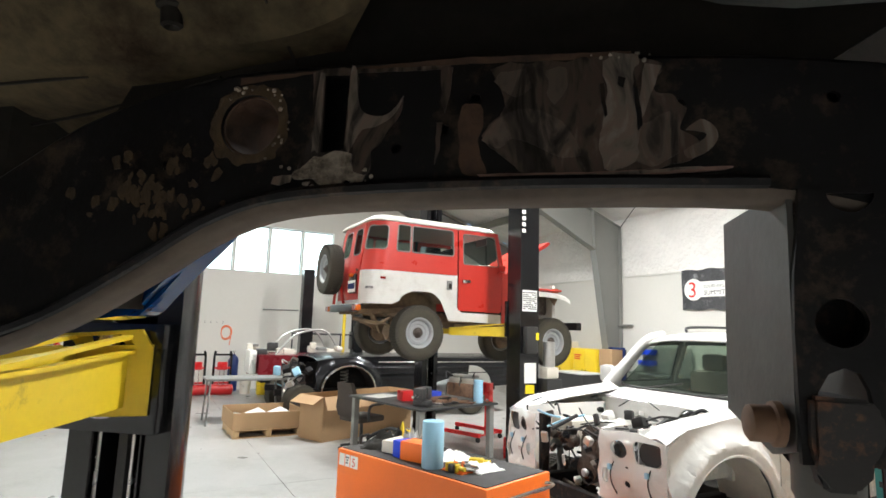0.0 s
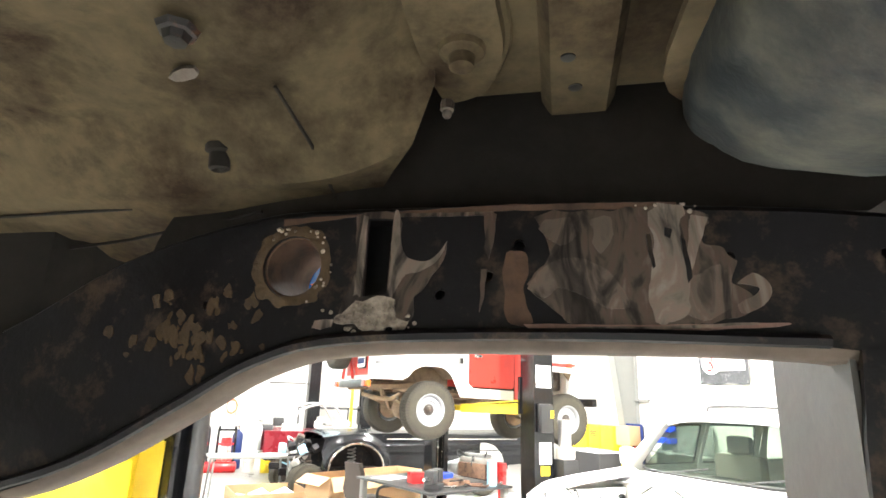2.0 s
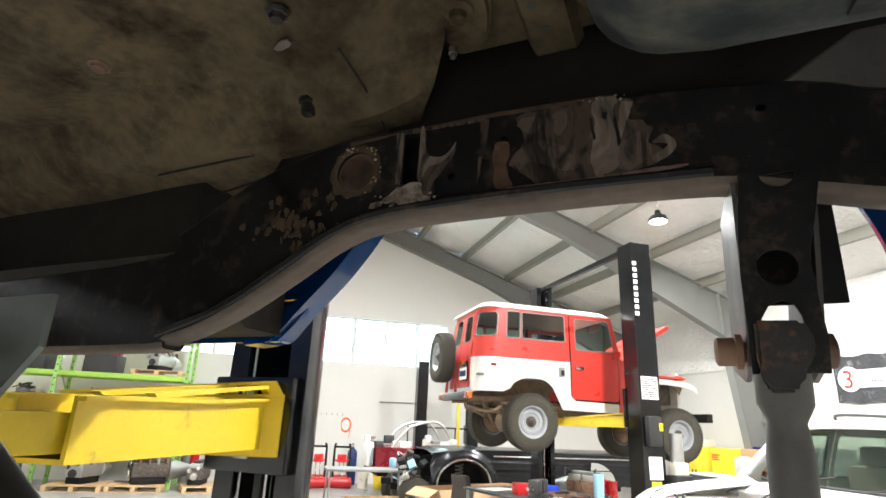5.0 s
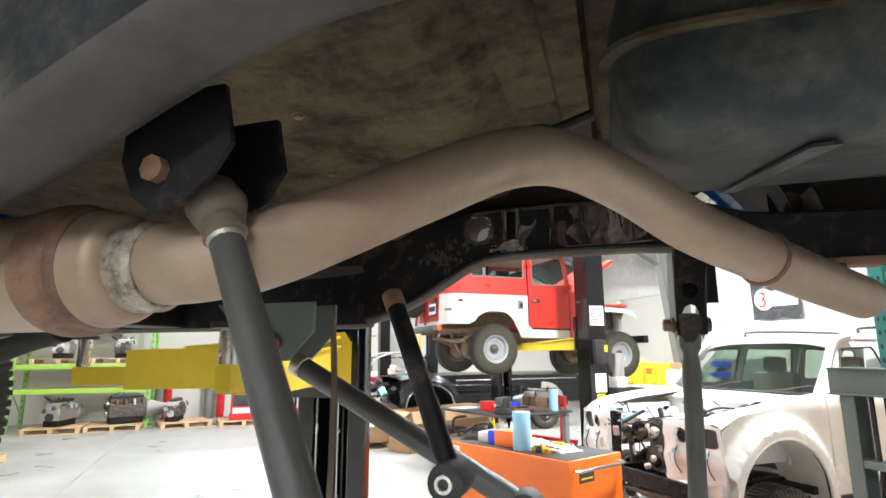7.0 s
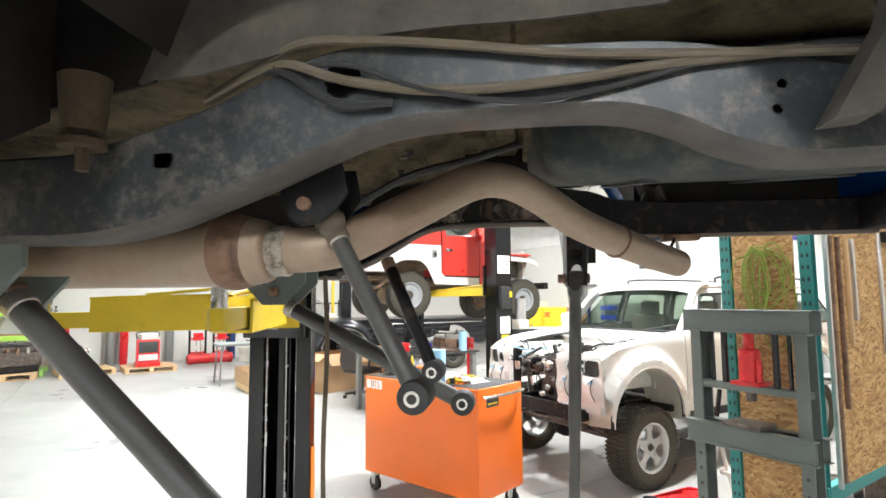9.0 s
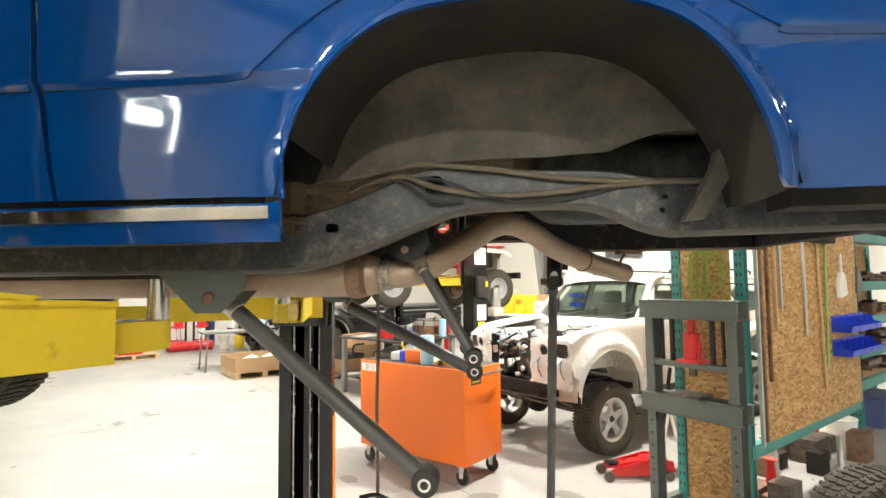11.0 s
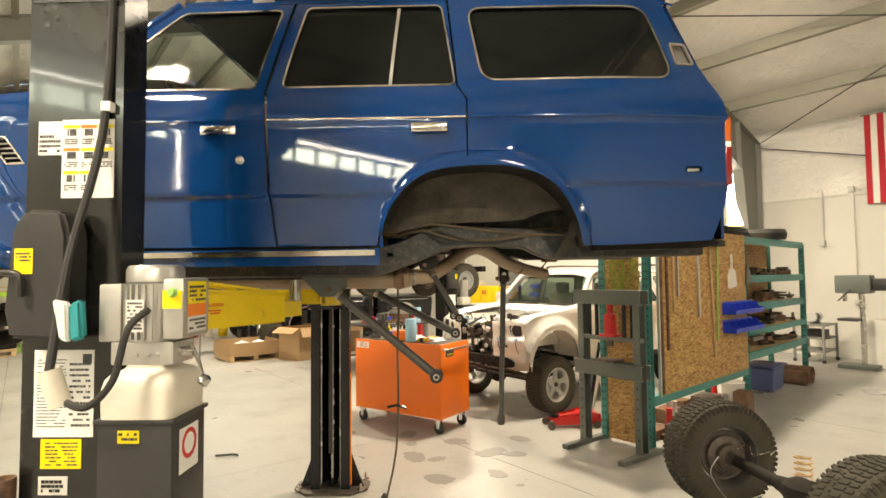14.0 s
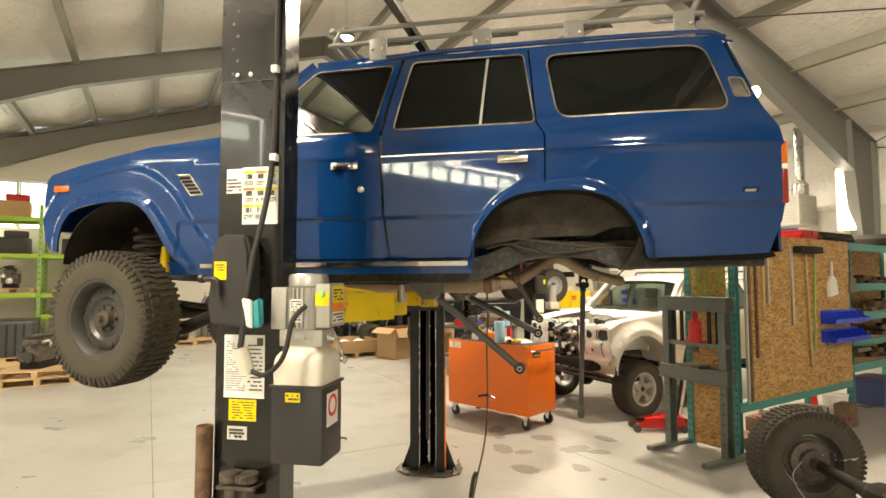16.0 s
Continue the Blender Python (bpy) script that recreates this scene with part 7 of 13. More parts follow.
        lathe(bm, (nx + dx, y, 2.65), (0, -1, 0), [(0.010, 0), (0.010, 0.006), (0, 0.008)], 8)
        part("bolt", bm, "steel", col)
    # safety latch cover with lever
    bm = bmesh.new()
    prism(bm, [(-1.45, 1.66), (-1.445, 1.58), (-1.27, 1.57), (-1.27, 1.88), (-1.29, 1.95), (-1.40, 1.955), (-1.44, 1.90)], ny - 0.10, ny - 0.003)
    bmesh.ops.bevel(bm, geom=bm.edges[:], offset=0.012, segments=3, affect="EDGES")
    cov = part("latch_cover", bm, "black_plastic", col, "black plastic safety latch cover")
    sticker(cov, (-1.425, ny - 0.101, 1.765), r, u, 0.055, 0.075, "label_yellow", n)
    bars(cov, (-1.42, ny - 0.1005, 1.80), r, u, 0.045, 0.03, 3, n, "ink", 12)
    bm = bmesh.new()
    hose(bm, [(-1.49, ny - 0.07, 1.77), (-1.44, ny - 0.11, 1.77), (-1.40, ny - 0.115, 1.76), (-1.395, ny - 0.115, 1.70)], 0.010, 8)
    lathe(bm, (-1.50, ny - 0.07, 1.77), (-1, 0, 0), [(0.0, -0.02), (0.018, -0.01), (0.018, 0.01), (0, 0.018)], 12)
    part("latch_lever", bm, "black_plastic", cov)
    # power unit
    c = Vector((-1.03, ny - 0.06, 0))
    bm = bmesh.new()
    lathe(bm, (c.x, c.y, 1.57), (0, 0, 1), [(0.070, 0), (0.070, 0.165), (0.078, 0.17), (0.078, 0.205), (0.07, 0.217), (0.0, 0.22)], 28)
    pu = part("pump_motor", bm, "aluminium", L, "finned aluminium pump motor")
    for k in range(26):
        a = 2 * math.pi * k / 26
        bm = bmesh.new()
        box(bm, (0.069, -0.004, 1.578), (0.083, 0.004, 1.732), 0.0, Matrix.Translation((c.x, c.y, 0)) @ Matrix.Rotation(a, 4, "Z"))
        part("fin", bm, "aluminium", pu)
    bm = bmesh.new()
    box(bm, (c.x - 0.135, c.y - 0.055, 1.57), (c.x - 0.07, c.y + 0.055, 1.735), 0.008)
    part("terminal_box", bm, "aluminium", pu)
    bm = bmesh.new()
    box(bm, (c.x + 0.065, c.y - 0.085, 1.58), (c.x + 0.125, c.y + 0.075, 1.75), 0.010)
    part("switch_box", bm, "aluminium", pu)
    sticker(pu, (c.x + 0.066, c.y - 0.0855, 1.665), r, u, 0.055, 0.05, "label_yellow", n)
    x1 = c.x + 0.1255
    rr, nn = (0, 1, 0), (1, 0, 0)
    sticker(pu, (x1, c.y - 0.06, 1.675), rr, u, 0.11, 0.065, "label_yellow", nn)
    sticker(pu, (x1, c.y - 0.06, 1.64), rr, u, 0.11, 0.035, "label_orange", nn)
    sticker(pu, (x1, c.y - 0.06, 1.595), rr, u, 0.11, 0.045, "paper", nn)
    bars(pu, (x1, c.y - 0.055, 1.68), rr, u, 0.10, 0.05, 4, nn, "ink", 15)
    bars(pu, (x1, c.y - 0.055, 1.60), rr, u, 0.10, 0.035, 3, nn, "ink", 16)
    bm = bmesh.new()
    lathe(bm, (x1 - 0.03, c.y - 0.086, 1.71), (0, -1, 0), [(0.014, 0), (0.014, 0.004), (0.009, 0.006), (0.009, 0.014), (0, 0.014)], 14)
    part("start_button", bm, "green", pu)
    sticker(pu, (c.x - 0.038, c.y - 0.083, 1.60), r, u, 0.05, 0.09, "paper", n)
    bars(pu, (c.x - 0.034, c.y - 0.0828, 1.605), r, u, 0.042, 0.08, 8, n, "ink", 17)
    bm = bmesh.new()
    box(bm, (c.x - 0.095, c.y - 0.06, 1.505), (c.x + 0.085, c.y + 0.06, 1.57), 0.006)
    for dx in (-0.07, -0.02, 0.01, 0.04):
        lathe(bm, (c.x + dx, c.y - 0.06, 1.535), (0, -1, 0), [(0.012 if dx == -0.07 else 0.007, 0), (0.012 if dx == -0.07 else 0.007, 0.006), (0, 0.008)], 10)
    vb = part("valve_block", bm, "aluminium", pu)
    bm = bmesh.new()
    rod(bm, (c.x + 0.085, c.y - 0.02, 1.538), (c.x + 0.125, c.y - 0.02, 1.538), 0.014, n=12)
    hose(bm, [(c.x + 0.115, c.y - 0.02, 1.56), (c.x + 0.14, c.y - 0.03, 1.52), (c.x + 0.165, c.y - 0.045, 1.465)], 0.006, 8)
    lathe(bm, (c.x + 0.168, c.y - 0.047, 1.46), (0.3, -0.2, -0.9), [(0, -0.02), (0.017, -0.008), (0.019, 0.004), (0, 0.022)], 14)
    part("lowering_lever", bm, "steel", pu, "chrome lever with a black knob")
    bm = bmesh.new()
    prev = None
    for hw, z in ((0.103, 1.364), (0.104, 1.40), (0.103, 1.445), (0.098, 1.468), (0.086, 1.484), (0.066, 1.492), (0.060, 1.498), (0.060, 1.505)):
        cur = [bm.verts.new((c.x + a, c.y + b, z)) for a, b in rounded([(-hw, -hw), (hw, -hw), (hw, hw), (-hw, hw)], min(0.03, hw * 0.5), 5)]
        if prev:
            bridge(bm, prev, cur)
        else:
            bm.faces.new(cur[::-1])
        prev = cur
    bm.faces.new(prev)
    part("reservoir_neck", bm, "white_plastic", pu, "milky plastic oil reservoir")
    bm = bmesh.new()
    box(bm, (c.x - 0.105, c.y - 0.10, 1.065), (c.x + 0.105, c.y + 0.10, 1.36), 0.012)
    box(bm, (c.x - 0.112, c.y - 0.107, 1.352), (c.x + 0.112, c.y + 0.107, 1.364), 0.004)
    tk = part("oil_tank", bm, "black_plastic", pu, "black plastic oil tank with labels")
    sticker(tk, (c.x - 0.045, c.y - 0.1005, 1.30), r, u, 0.06, 0.035, "label_yellow", n)
    bars(tk, (c.x - 0.042, c.y - 0.100, 1.305), r, u, 0.054, 0.026, 2, n, "ink", 20)
    sticker(tk, (c.x + 0.1055, c.y - 0.06, 1.20), rr, u, 0.11, 0.125, "paper", nn)
    bm = bmesh.new()
    lathe(bm, (c.x + 0.1068, c.y - 0.005, 1.275), (1, 0, 0), [(0.030, 0), (0.043, 0), (0.043, 0.0008), (0.030, 0.0008)], 28, close=True)
    part("round_emblem", bm, "label_red", tk)
    bm = bmesh.new()
    hose(bm, [(c.x + 0.03, c.y - 0.09, 1.665), (c.x - 0.005, c.y - 0.13, 1.61), (c.x - 0.03, c.y - 0.15, 1.48), (c.x - 0.10, c.y - 0.15, 1.41), (c.x - 0.19, c.y - 0.12, 1.42)], 0.010, 8)
    part("power_cord", bm, "black_rubber", pu)
    bm = bmesh.new()
    rod(bm, (c.x - 0.19, c.y - 0.12, 1.405), (c.x - 0.225, c.y - 0.12, 1.50), 0.028, 0.030, n=16)
    part("plug_socket", bm, "white_plastic", pu)
    bm = bmesh.new()
    hose(bm, [(c.x - 0.225, c.y - 0.12, 1.50), (c.x - 0.222, c.y - 0.06, 1.8), (c.x - 0.19, ny - 0.01, 2.3), (c.x - 0.175, ny - 0.012, 3.2)], 0.012, 8)
    part("supply_cable", bm, "black_rubber", col)
    for z in (2.28, 2.66):
        bm = bmesh.new()
        cbox(bm, (c.x - 0.185, ny - 0.012, z), (0.03, 0.03, 0.03), 0.004)
        part("cable_clip", bm, "paper", col)
    bm = bmesh.new()
    prism(bm, [(0.03, 0), (0.068, 0.01), (0.060, 0.12), (0.025, 0.105)], -0.03, 0.0, lambda p, q, w: (c.x - 0.215 + p, c.y - 0.075 + w, 1.575 + q))
    bmesh.ops.bevel(bm, geom=bm.edges[:], offset=0.008, segments=2, affect="EDGES")
    part("hanging_rag", bm, "teal_cloth", pu)
    bm = bmesh.new()
    prism(bm, [(0.0, 0.01), (0.028, 0.0), (0.024, 0.108), (-0.02, 0.12)], -0.032, -0.004, lambda p, q, w: (c.x - 0.215 + p, c.y - 0.075 + w, 1.575 + q))
    bmesh.ops.bevel(bm, geom=bm.edges[:], offset=0.006, segments=2, affect="EDGES")
    part("hanging_rag", bm, "paper", pu, "crumpled white cloth")
    # rusty pipe stub and spare adapters on the column
    bm = bmesh.new()
    lathe(bm, (-1.50, ny - 0.03, 0.80), (0, 0, 1), [(0.034, 0), (0.034, 0.36), (0.028, 0.36), (0.028, 0)], 20, close=True)
    part("pipe_holder", bm, "rust", col)
    bm = bmesh.new()
    box(bm, (-1.40, ny - 0.10, 0.93), (-1.24, ny - 0.003, 0.945), 0.004)
    for dx in (0.04, 0.11):
        rod(bm, (-1.40 + dx, ny - 0.055, 0.87), (-1.40 + dx, ny - 0.055, 0.955), 0.025, n=14)
        rod(bm, (-1.40 + dx, ny - 0.055, 0.955), (-1.40 + dx, ny - 0.055, 0.985), 0.045, n=14)
    part("adapter_holder", bm, "dirty_metal", col)
    return L


build_lift()


# ---- workshop furniture near the wagon ----
M["strap_brown"] = material("worn_brown_webbing", (0.10, 0.075, 0.05), 0.85, vary=0.2, scale=20, fine=200, bump=0.001)


def hanging_strap():
    t = thing("ratchet_strap", "thin dark strap hanging from the frame to the floor", "strap", WAGON)
    bm = bmesh.new()
    pts = [(-0.50, 0.15, 1.73), (-0.492, 0.148, 1.55), (-0.50, 0.15, 1.30), (-0.497, 0.15, 1.05), (-0.505, 0.152, 0.80), (-0.53, 0.155, 0.62), (-0.57, 0.165, 0.45), (-0.61, 0.18, 0.25), (-0.63, 0.19, 0.06), (-0.65, 0.19, 0.01)]
    p = smooth_path(pts, 5)
    prev = None
    for c in p:
        cur = [bm.verts.new(c + Vector((dx, dy, 0))) for dx, dy in ((-0.006, -0.001), (0.006, -0.001), (0.006, 0.001), (-0.006, 0.001))]
        if prev:
            bridge(bm, prev, cur)
        else:
            bm.faces.new(cur[::-1])
        prev = cur
    bm.faces.new(prev)
    part("webbing", bm, "strap_brown", t)
    bm = bmesh.new()
    hose(bm, [(-0.56, 0.145, 0.98), (-0.50, 0.145, 0.99), (-0.45, 0.145, 0.97)], 0.008, 8)
    part("buckle", bm, "black_paint", t)
    bm = bmesh.new()
    hose(bm, [(-0.62, 0.18, 0.30), (-0.60, 0.175, 0.42), (-0.58, 0.17, 0.47)], 0.014, 8)
    part("handle", bm, "black_rubber", t)


hanging_strap()


def cart():
    p0, p1 = Vector((-0.640, 3.850, 0)), Vector((0.262, 2.960, 0))
    d = (p1 - p0)
    yaw = math.degrees(math.atan2(d.y, d.x))
    ln, dp = d.length, 0.58
    t = thing("tool_cart", "bright orange steel tool cart with a cluttered top, on casters", "tool cart", pose(p0.x, p0.y, 0, 0, 0, yaw))
    bm = bmesh.new()
    box(bm, (0, 0, 0.17), (ln, dp, 0.985), 0.006)
    body = part("body", bm, "orange", t)
    bm = bmesh.new()
    box(bm, (0.02, 0.02, 0.975), (ln - 0.02, dp - 0.02, 0.99), 0.004)
    part("top_mat", bm, "black_rubber", body)
    # handle on the end
    bm = bmesh.new()
    hose(bm, [(ln, 0.05, 0.93), (ln + 0.05, 0.05, 0.93), (ln + 0.055, dp / 2, 0.93), (ln + 0.05, dp - 0.05, 0.93), (ln, dp - 0.05, 0.93)], 0.012, 8, 5)
    part("push_handle", bm, "chrome", body, "chrome push handle")
    sticker(body, (ln, 0.10, 0.84), (0, 1, 0), (0, 0, 1), 0.16, 0.07, "ink", (1, 0, 0))
    bars(body, (ln + 0.0005, 0.12, 0.855), (0, 1, 0), (0, 0, 1), 0.12, 0.02, 1, (1, 0, 0), "label_yellow", 3)
    for x0, w0, mt in ((0.02, 0.055, "paper"), (0.085, 0.045, "paper"), (0.14, 0.075, "paper")):
        sticker(body, (x0, 0, 0.885), (1, 0, 0), (0, 0, 1), w0, 0.075, mt, (0, -1, 0))
    bars(body, (0.09, 0, 0.90), (1, 0, 0), (0, 0, 1), 0.035, 0.05, 3, (0, -1, 0), "ink", 4)
    text(body, "5", (0.155, 0, 0.895), (1, 0, 0), (0, 0, 1), (0, -1, 0), 0.075, "label_red", 0.0016)
    for x, y in ((0.07, 0.06), (ln - 0.07, 0.06), (0.07, dp - 0.06), (ln - 0.07, dp - 0.06)):
        bm = bmesh.new()
        prism(bm, [(-0.03, 0.17), (0.03, 0.17), (0.02, 0.06), (-0.02, 0.06)], y - 0.026, y - 0.022, lambda p, q, w: (x + p, w, q))
        prism(bm, [(-0.03, 0.17), (0.03, 0.17), (0.02, 0.06), (-0.02, 0.06)], y + 0.022, y + 0.026, lambda p, q, w: (x + p, w, q))
        box(bm, (x - 0.035, y - 0.035, 0.165), (x + 0.035, y + 0.035, 0.172))
        cs = part("caster", bm, "steel", t)
        bm = bmesh.new()
        lathe(bm, (x, y - 0.018, 0.063), (0, 1, 0), [(0.02, 0), (0.055, 0.001), (0.063, 0.006), (0.063, 0.03), (0.055, 0.035), (0.02, 0.036)], 20)
        part("caster_wheel", bm, "black_rubber", cs)
    M_ = pose(p0.x, p0.y, 0, 0, 0, yaw)

    def on(name, bm, mat, label, cat, x, y, rz=0, z=0.991, **k):
        return solo(name, bm, mat, label, cat, M_ @ pose(x, y, z, 0, 0, rz), **k)
    bm = bmesh.new()
    lathe(bm, (0, 0, 0), (0, 0, 1), [(0.02, 0), (0.062, 0), (0.064, 0.004), (0.064, 0.255), (0.06, 0.26), (0.022, 0.258)], 28)
    on("paper_towel_roll", bm, "blue_paper", "tall roll of blue paper towels on the cart", "paper towels", 0.78, 0.10)
    bm = bmesh.new()
    box(bm, (0, 0, 0), (0.20, 0.13, 0.11), 0.004)
    on("parts_box", bm, "orange", "small orange and blue cardboard parts box", "box", 0.52, 0.08, 8)
    bm = bmesh.new()
    box(bm, (0, 0, 0), (0.10, 0.12, 0.10), 0.004)
    on("parts_box", bm, "blue_plastic", "small blue cardboard parts box", "box", 0.43, 0.10, -6)
    bm = bmesh.new()
    box(bm, (0, 0, 0), (0.28, 0.20, 0.075), 0.006)
    on("cardboard_box", bm, "white_plastic", "flat pale cardboard box", "box", 0.30, 0.12, 12)

    def rag(name, mat, label, cat, x, y, sx, sy, h, seed, z=0.991):
        bm = bmesh.new()
        n = 16
        net = [[bm.verts.new(((i / n - 0.5) * sx * (1 + 0.2 * noise.noise(Vector((j * 0.5, seed, 0)))), (j / n - 0.5) * sy * (1 + 0.2 * noise.noise(Vector((i * 0.5, seed, 4)))),
                              max(0.002, h * (0.55 + 0.9 * noise.noise(Vector((i * 0.45, j * 0.45, seed)))) * min(1, 3 * min(i, n - i, j, n - j) / n + 0.05)))) for j in range(n + 1)] for i in range(n + 1)]
        for i in range(n):
            for j in range(n):
                bm.faces.new((net[i][j], net[i + 1][j], net[i + 1][j + 1], net[i][j + 1]))
        thicken(bm, lambda co: (0, 0, -0.002))
        on(name, bm, mat, label, cat, x, y, seed * 20, z, smooth=50)
    rag("rag", "undercoat", "crumpled dark brown shop rag", "cloth", 0.20, 0.28, 0.36, 0.26, 0.12, 2)
    rag("crumpled_bag", "aluminium", "crumpled silvery plastic bag", "bag", 0.44, 0.28, 0.24, 0.20, 0.16, 5)
    rag("work_gloves", "yellow", "yellow and black work gloves", "gloves", 0.26, 0.36, 0.22, 0.16, 0.13, 7)
    rag("paper_sheet", "paper", "loose crumpled white paper sheet", "paper", 0.66, 0.32, 0.34, 0.22, 0.05, 3)
    rag("rag", "orange", "crumpled orange shop rag lying on the cart", "cloth", 0.93, 0.16, 0.16, 0.12, 0.06, 9)
    rag("paper_sheet", "paper", "loose crumpled white paper sheet", "paper", 0.98, 0.30, 0.20, 0.20, 0.05, 4)
    for k, (x, y, mt) in enumerate(((0.88, 0.10, "yellow"), (0.90, 0.28, "yellow"), (0.95, 0.08, "black_plastic"))):
        bm = bmesh.new()
        box(bm, (0, 0, 0), (0.09, 0.05, 0.045), 0.01)
        rod(bm, (0.09, 0.025, 0.025), (0.13, 0.025, 0.025), 0.012, n=10)
        on("hand_tool", bm, mt, "small yellow and black hand tool", "tool", x, y, 35 * k)
    bm = bmesh.new()
    lathe(bm, (0, 0, 0), (0, 0, 1), [(0.03, 0), (0.065, 0.01), (0.075, 0.02), (0.06, 0.025), (0.0, 0.03)], 20)
    on("steel_dish", bm, "steel", "shallow steel parts dish", "dish", 0.96, 0.20, 0)
    bm = bmesh.new()
    hose(bm, [(-0.05, 0.25, 0.02), (0.0, 0.30, 0.06), (0.1, 0.34, 0.10), (0.22, 0.34, 0.09)], 0.012, 8)
    hose(bm, [(-0.06, 0.22, -0.05), (-0.07, 0.22, 0.03), (-0.03, 0.26, 0.05)], 0.008, 8)
    on("cable_bundle", bm, "black_rubber", "thin black cable bundle", "cable", 0.03, 0.0, 0)


cart()


def shop_press():
    t = thing("shop_press", "grey-green hydraulic H-frame shop press with a red bottle jack", "shop press", BLD @ pose(0, 2.63, 0))
    a0, a1 = -1.405, -0.685
    for a in (a0, a1 - 0.07):
        bm = bmesh.new()
        prism(bm, [(a, -0.055), (a + 0.07, -0.055), (a + 0.07, -0.048), (a + 0.007, -0.048), (a + 0.007, 0.048), (a + 0.07, 0.048), (a + 0.07, 0.055), (a, 0.055)], 0.04, 1.46, lambda p, q, w: (p, q, w))
        up = part("upright", bm, "press", t)
        bm = bmesh.new()
        box(bm, (a + 0.0, -0.34, 0.0), (a + 0.07, 0.30, 0.045), 0.004)
        part("foot", bm, "press", up)
        bm = bmesh.new()
        for k in range(7):
            rod(bm, (a + 0.035, -0.0565, 0.18 + 0.095 * k), (a + 0.035, -0.0545, 0.18 + 0.095 * k), 0.011, n=10)
        tagged(part("adjust_holes", bm, "black_plastic", up), kind="stuff")
    for z0, z1, nm in ((1.445, 1.585, "top_beam"), (0.735, 0.872, "bed_beam")):
        for y in (-0.085, 0.058):
            bm = bmesh.new()
            box(bm, (a0 - 0.03, y, z0), (a1 + 0.03, y + 0.008, z1), 0.001)
            box(bm, (a0 - 0.03, y - 0.02, z0), (a1 + 0.03, y + 0.04, z0 + 0.008), 0.001)
            box(bm, (a0 - 0.03, y - 0.02, z1 - 0.008), (a1 + 0.03, y + 0.04, z1), 0.001)
            part(nm, bm, "press", t)
    bm = bmesh.new()
    box(bm, (a0 + 0.02, -0.05, 1.085), (a1 - 0.02, 0.05, 1.125), 0.003)
    part("sliding_bar", bm, "press", t)
    for a in (a0 + 0.12, a0 + 0.20, a1 - 0.20, a1 - 0.12):
        bm = bmesh.new()
        rod(bm, (a, 0, 1.12), (a, 0, 1.445), 0.012 if a in (a0 + 0.12, a1 - 0.12) else 0.020, n=10)
        part("guide_spring", bm, "black_paint", t)
    c = (a0 + a1) / 2
    bm = bmesh.new()
    lathe(bm, (c, 0, 1.125), (0, 0, 1), [(0.075, 0), (0.075, 0.02), (0.062, 0.03), (0.060, 0.21), (0.05, 0.22), (0.03, 0.225), (0.03, 0.32)], 20)
    box(bm, (c - 0.09, -0.07, 1.125), (c + 0.09, 0.07, 1.148), 0.004)
    rod(bm, (c + 0.075, -0.03, 1.15), (c + 0.075, -0.03, 1.28), 0.018, n=10)
    part("bottle_jack", bm, "red", t, "dirty red bottle jack")
    bm = bmesh.new()
    rod(bm, (c, 0, 1.085), (c, 0, 1.03), 0.03, n=14)
    part("ram", bm, "dirty_metal", t)
    bm = bmesh.new()
    box(bm, (a0 + 0.22, -0.10, 0.873), (a0 + 0.46, 0.08, 0.902), 0.006)
    part("press_plate", bm, "dirty_metal", t)


shop_press()


RK = BLD @ Matrix.Translation((-0.84, 2.97, 0)) @ Matrix.Rotation(radians(4.4), 4, "Z") @ Matrix.Translation((0.86, -2.87, 0))      # the rack stands a little askew


